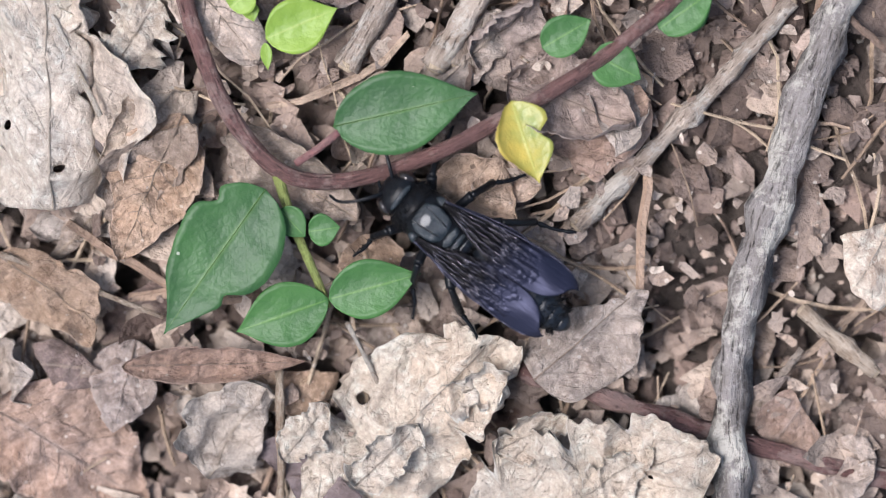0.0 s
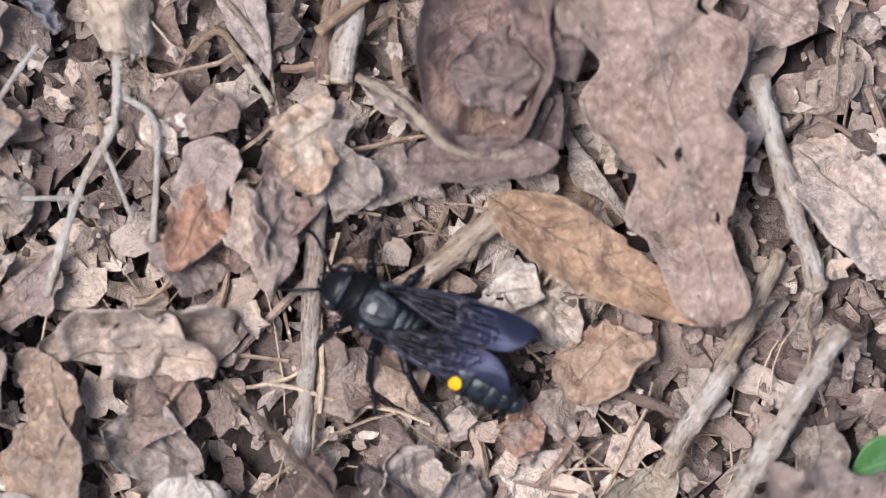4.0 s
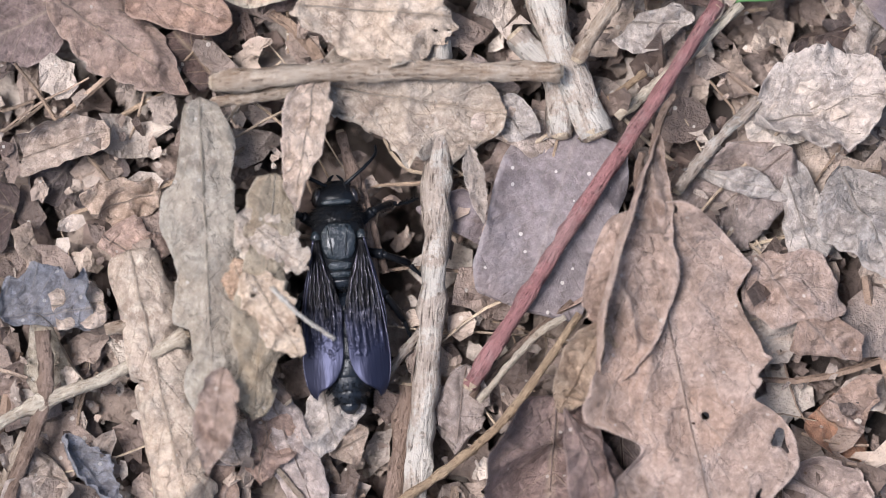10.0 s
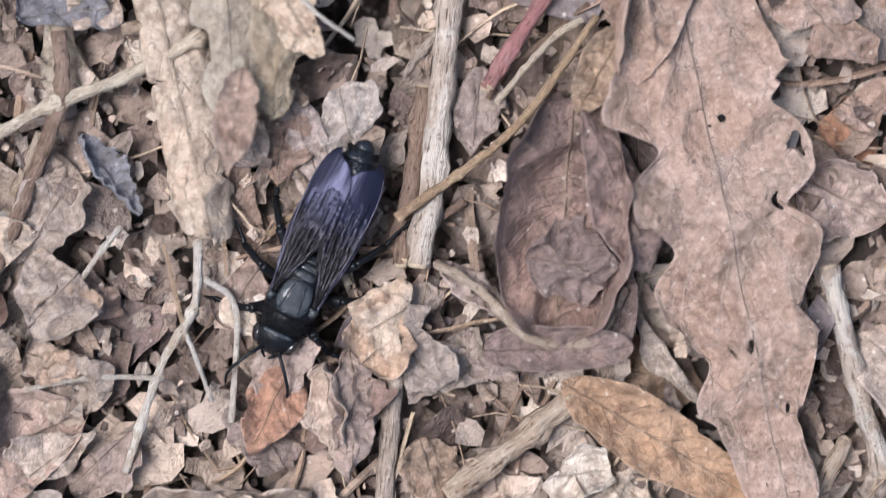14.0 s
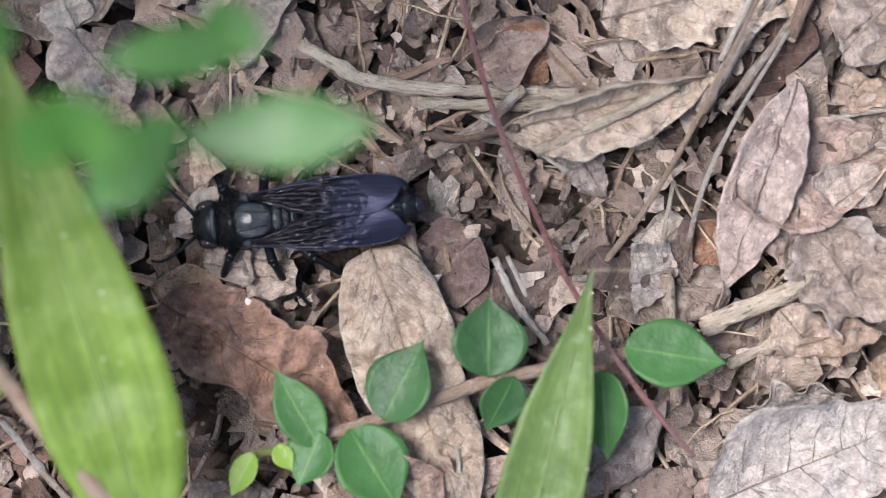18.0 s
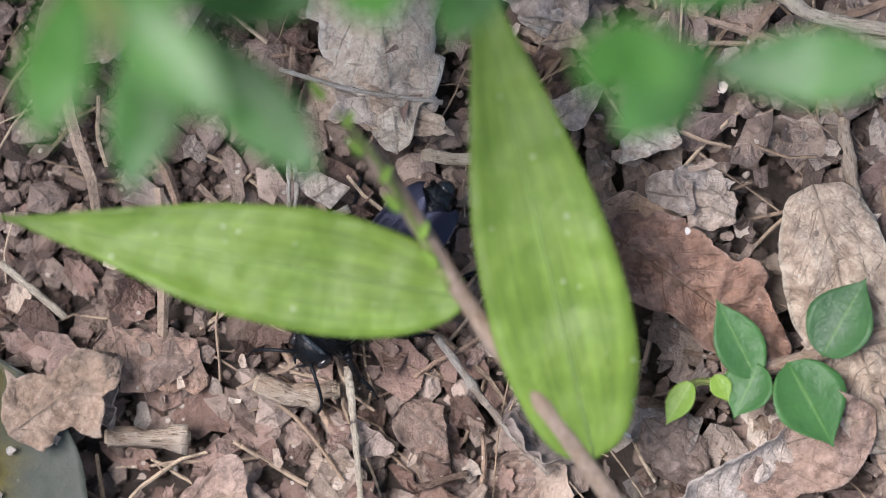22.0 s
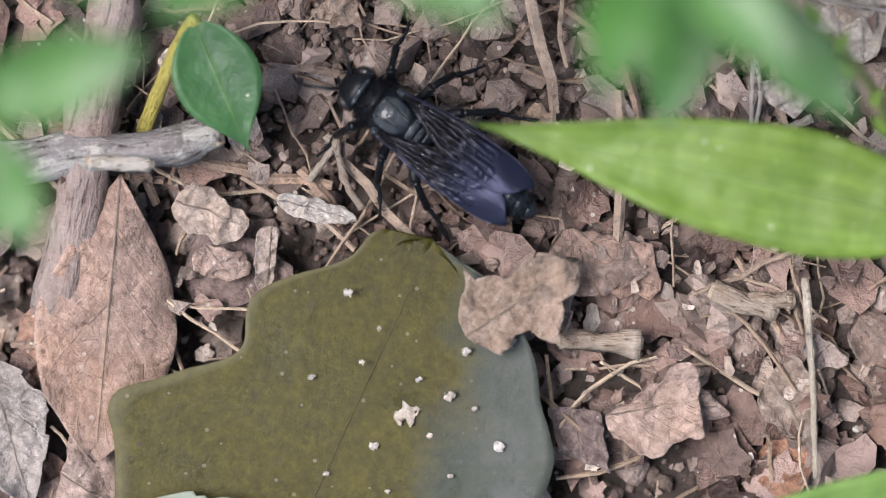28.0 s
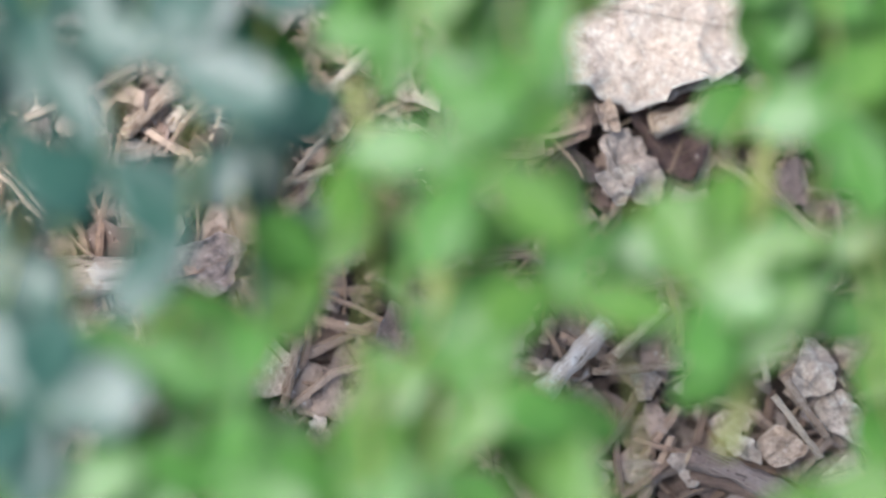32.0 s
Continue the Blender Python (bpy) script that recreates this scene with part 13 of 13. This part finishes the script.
    part("abdomen_tip", loft([(-13.7, 1.5, 1.2, 0), (-14.6, 1.1, 0.9, 0), (-15.2, 0.4, 0.38, -0.1)], 14), BLUE, belly)
    for side in (-1, 1):
        spot = bmesh.new()
        for i in range(7):
            for j in range(7):
                a = math.pi / 2 + side * (-0.5 - 0.7 * i / 6)
                v = 2 * j / 6 - 1
                y = -7.0 + 0.8 * v * math.sqrt(max(0.05, 1 - (2 * i / 6 - 1) ** 2 * 0.85))
                spot.verts.new(mm(3.38 * math.cos(a), y, 0.1 + 2.88 * math.sin(a)))
        spot.verts.ensure_lookup_table()
        for i in range(6):
            for j in range(6):
                spot.faces.new([spot.verts[q] for q in (i * 7 + j, (i + 1) * 7 + j, (i + 1) * 7 + j + 1, i * 7 + j + 1)])
        bmesh.ops.recalc_face_normals(spot, faces=spot.faces[:])
        part("yellow_spot", spot, YELLOW, belly, "bright yellow spot on the abdomen")
    BELLY.append(belly)
    # wings, folded back over the abdomen
    for side in (-1, 1):
        for kind in ("forewing", "hindwing"):
            bm = bmesh.new()
            nu, nv = 46, 36
            grid = [[bm.verts.new(wing_point(i / nu, j / nv, side, kind)) for j in range(nv + 1)] for i in range(nu + 1)]
            for i in range(nu):
                for j in range(nv):
                    bm.faces.new((grid[i][j], grid[i + 1][j], grid[i + 1][j + 1], grid[i][j + 1]))
            thicken(bm, 0.00004)
            wing = part(kind, bm, WING, wasp, "smoky violet " + kind)
            edge = [wing_point(n / 12, 1.0, side, kind, 0.03) for n in range(12)]
            part("leading_edge", tube(edge, 0.00016, 0.00007, 7, 4, 0.0, 1), RIM, wing)
            r = random.Random(60 + side)
            for k in range(1, 7 if kind == "forewing" else 3):
                start = r.uniform(0.06, 0.16)
                stop = r.uniform(0.44, 0.64)
                pts = []
                for n in range(16):
                    u = start + (stop - start) * n / 15
                    v = k / 6
                    for _ in range(3):
                        v = (k - 0.35 * math.sin(u * 8 + v * 3) - (0.4 if side > 0 else 0)) / 6.0
                    v += 0.022 * math.sin(n * 1.7 + k * 2.6) + 0.012 * math.sin(n * 3.1 + k)
                    pts.append(wing_point(u, min(0.99, max(0.02, v)), side, kind, 0.02))
                part("vein", tube(pts, 0.00005, 0.00003, 6, 2, 0.0, 1), VEIN, wing)
                if k > 1 and kind == "forewing":
                    u = stop - r.uniform(0.02, 0.12)
                    v0 = (k - 1.0 - (0.4 if side > 0 else 0)) / 6.0
                    cross = [wing_point(u + 0.02 * math.sin(n * 2.4), min(0.97, max(0.03, v0 + n / 24)), side, kind, 0.02) for n in range(5)]
                    part("vein", tube(cross, 0.00005, 0.00004, 5, 2, 0.0, 1), VEIN, wing)
            wing.location = mm(side * 2.6, 4.9, 2.9)
            WINGS.append((wing, side, kind))
    # legs
    for k, (y, aim, reach) in enumerate(((6.4, 38, 0.8), (3.4, -12, 0.95), (0.8, -46, 1.25))):
        for side in (-1, 1):
            thigh = [(0, 0, 0), mm(side * 1.6, 0, 0.5), mm(side * 3.4 * reach, 0, 1.0)]
            leg = part("leg", tube(thigh, 0.00055, 0.00066, 10, 6, 0.05, k + 2), BLACK, wasp, "stout black bristly leg")
            knee, ankle = Vector((side * 3.4 * reach, 0, 1.0)), Vector((side * 6.2 * reach, -0.6, -2.6))
            part("tibia", tube([knee / 1000, (knee * 0.5 + ankle * 0.5 + Vector((0, 0, 0.3))) / 1000, ankle / 1000], 0.00042, 0.0005, 9, 5, 0.08, 2), BLACK, leg)
            toe = ankle + Vector((side * 3.8 * reach, -1.8, -1.2))
            part("foot", tube([ankle / 1000, ((ankle + toe) / 2 + Vector((0, -0.3, 0))) / 1000, toe / 1000], 0.00025, 0.00014, 7, 7, 0.3, 4, 0.9), BLACK, leg, "thin segmented foot")
            r = random.Random(k * 2 + side)
            hairs = []
            for _ in range(130):
                a, b = (knee, ankle) if r.random() < 0.65 else (ankle, toe)
                q = a + (b - a) * r.random()
                hairs.append((tuple(q), (r.gauss(0, 1), r.gauss(0, 1), r.gauss(0, 1))))
            part("bristles", bristles(hairs, 1.0, k + 9, 0.2), FUR, leg, "stiff black bristles")
            leg.location = mm(side * 2.2, y, -1.3)
            LEGS.append((leg, side, k, aim))
    wasp.scale = (0.95, 0.95, 0.95)
    return wasp


ANTENNAE, BELLY, WINGS, LEGS = [], [], [], []
wasp = build_wasp()

# seconds, x, y, z in millimetres, heading, pitch, roll, abdomen bend, wing spread, wing sway
WASP = (
    (0, 0.3, -5.6, 13.0, 48, 0, 0, 0, 7, 3),
    (0.5, -15.2, 5.5, 8.0, 21, 0, 0, 0, 4, 0),
    (1, -22.4, 11.8, 8.0, 36, 0, 0, 0, 11, 2),
    (1.5, -22.9, 15.4, 7.0, 28, 0, 0, 0, 8, 0),
    (2, -9.6, 33.7, 9.0, -40, 0, 0, 0, 4, 0),
    (2.5, -5.4, 47.2, 9.0, -8, 0, 0, 0, 4, 0),
    (3, -11.8, 61.7, 9.0, 34, 0, 0, -11, 8, 9),
    (3.5, -16.1, 62.9, 9.0, 60, 0, 0, -11, 8, 9),
    (5.5, -29.4, 78.1, 9.0, 22, 0, 0, 0, 4, 1),
    (6, -32.6, 98.0, 9.0, -9, 0, 0, 0, 6, 2),
    (6.5, -31.3, 108.4, 9.0, -13, 0, 0, 0, 2, 0),
    (7, -30.1, 109.8, 8.0, -13, 0, 0, 4, 4, -2),
    (7.5, -34.4, 112.1, 7.5, 15, -17, 6, -3, 5, 9),
    (8, -32.8, 113.6, 8.0, 22, -28, 8, 0, 7, 18),
    (8.5, -33.6, 117.0, 8.0, 18, -26, 8, -2, 5, 12),
    (9, -33.6, 119.6, 8.0, 10, -26, 8, 0, 5, 13),
    (9.5, -34.8, 122.1, 7.0, 18, -14, 8, 0, 3, 3),
    (10, -31.6, 124.7, 7.0, 2, 0, 0, 0, 8, 0),
    (10.5, -29.9, 127.4, 6.0, -24, 0, 0, -14, 3, 6),
    (11, -28.6, 128.9, 4.5, -9, 0, 0, -14, 3, 6),
    (11.5, -28.4, 130.6, 4.5, -11, 0, 0, -14, 3, 6),
    (12, -28.9, 127.6, 6.0, -10, 0, 0, -12, 4, 5),
    (12.5, -19.9, 121.6, 7.0, -81, 0, 0, 0, 3, 0),
    (13, -13.6, 117.0, 8.0, -104, 0, 0, 9, 2, -4),
    (13.25, -19.8, 114.7, 8.5, -142, 0, 0, 6.5, 3, -2),
    (13.5, -26.4, 112.1, 9.0, -189, 0, 0, 4, 4, 0),
    (14, -38.2, 92.4, 9.0, -207, 0, 0, 0, 4, 0),
    (14.5, -49.2, 79.8, 9.0, -218, 0, 0, 0, 10, 0),
    (15, -71.0, 76.6, 9.0, -262, 0, 0, 0, 3, 0),
    (15.5, -89.9, 72.2, 9.0, -262, 0, 0, 0, 1, 0),
    (17.5, -121.2, 67.5, 8.0, -268, 0, 0, 0, 4, 0),
    (18, -134.2, 67.7, 8.0, -265, 0, 0, 0, 4, 0),
    (18.5, -151.8, 64.2, 8.0, -263, 0, 0, -8, 4, 6),
    (19, -159.1, 61.7, 8.0, -252, 0, 0, -8, 4, 6),
    (19.5, -158.9, 60.4, 8.0, -246, 0, 0, -8, 4, 6),
    (20, -158.9, 60.2, 8.0, -241, 0, 0, -8, 4, 6),
    (20.5, -161.1, 61.8, 8.0, -248, 0, 0, 0, 4, 0),
    (21, -169.9, 60.8, 8.0, -251, 0, 0, 0, 4, 0),
    (21.5, -174.3, 55.3, 8.0, -232, 0, 0, 0, 4, 0),
    (22, -176.5, 50.1, 8.0, -218, 0, 0, 0, 4, 0),
    (22.5, -188.9, 41.9, 8.0, -249, 0, 0, 0, 4, 0),
    (23, -192.1, 35.6, 8.0, -228, 0, 0, 0, 4, 0),
    (23.5, -196.1, 25.7, 8.0, -200, 0, 0, 0, 4, 0),
    (24, -195.8, 8.4, 8.0, -185, 0, 0, 0, 2, 0),
    (24.5, -190.9, 7.5, 8.0, -113, 0, 0, 0, 4, 0),
    (25.1667, -192.3, 18.2, 8.0, -58, 0, 0, -1.66667, 4, 1.33333),
    (25.8333, -193.7, 28.9, 8.0, -4, 0, 0, -3.33333, 4, 2.66667),
    (26.5, -195.1, 39.5, 8.0, 51, 0, 0, -5, 4, 4),
    (27, -213.5, 50.0, 8.0, 62, 0, 0, -5, 3, 4),
    (27.5, -220.8, 44.8, 8.0, 109, 0, 0, -5, 5, 3),
    (28, -222.9, 53.6, 9.0, 59, 0, 0, 0, 4, 0),
    (28.5, -222.0, 70.3, 8.0, 2, 0, 0, 0, 4, 0),
    (29, -221.5, 93.7, 7.0, 32, 0, 0, 0, 4, 0),
    (29.5, -218.2, 96.9, 7.0, 18, 0, 0, 0, 4, 0),
    (29.75, -208.2, 107.4, 7.0, -26, 0, 0, 0, 4, 0),
    (30, -196.8, 120.6, 7.0, -75, 0, 0, 0, 4, 0),
    (30.5, -187.9, 123.1, 7.0, -59, 0, 0, 0, 4, 0),
    (31, -178.7, 125.1, 7.0, -62, 0, 0, 0, 4, 0),
    (31.5, -175.7, 122.1, 7.0, -65, 0, 0, 0, 4, 0),
    (32, -168.0, 120.6, 7.0, -65, 0, 0, 0, 4, 0),
)


def wasp_motion():
    walk(wasp, [(t, pose(x / 1000, y / 1000, z / 1000, pitch, roll, turn)) for t, x, y, z, turn, pitch, roll, bend, spread, sway in WASP])
    walk(BELLY[0], [(t, pose(0, -0.0012, -0.0003, -3, 0, bend)) for t, x, y, z, turn, pitch, roll, bend, spread, sway in WASP])
    for wing, side, kind in WINGS:
        out = 3 if kind == "hindwing" else 0
        at = wing.location.copy()
        walk(wing, [(t, pose(*at, -1.5, side * 6, side * (spread + out - 5) + sway)) for t, x, y, z, turn, pitch, roll, bend, spread, sway in WASP])
    # six legs step in two sets of three
    for leg, side, k, aim in LEGS:
        at = leg.location.copy()
        rows = []
        for i in range(161):
            t = i * 0.2
            phase = t * 2 * math.pi * 1.25 + (0 if (k + (side > 0)) % 2 else math.pi)
            swing = 16 * math.sin(phase)
            rows.append((t, pose(*at, 0, -side * max(0, 7 * math.cos(phase)), side * (aim + swing))))
        walk(leg, rows)
    for ob, side in ANTENNAE:
        at = ob.location.copy()
        walk(ob, [(i * 0.25, pose(*at, -8 * math.sin(i * 1.3 + side), 0, side * (-14 + 14 * math.sin(i * 1.7 + 0.6 * side)))) for i in range(129)])


litter_pieces()


def motions():
    wasp_motion()


motions()
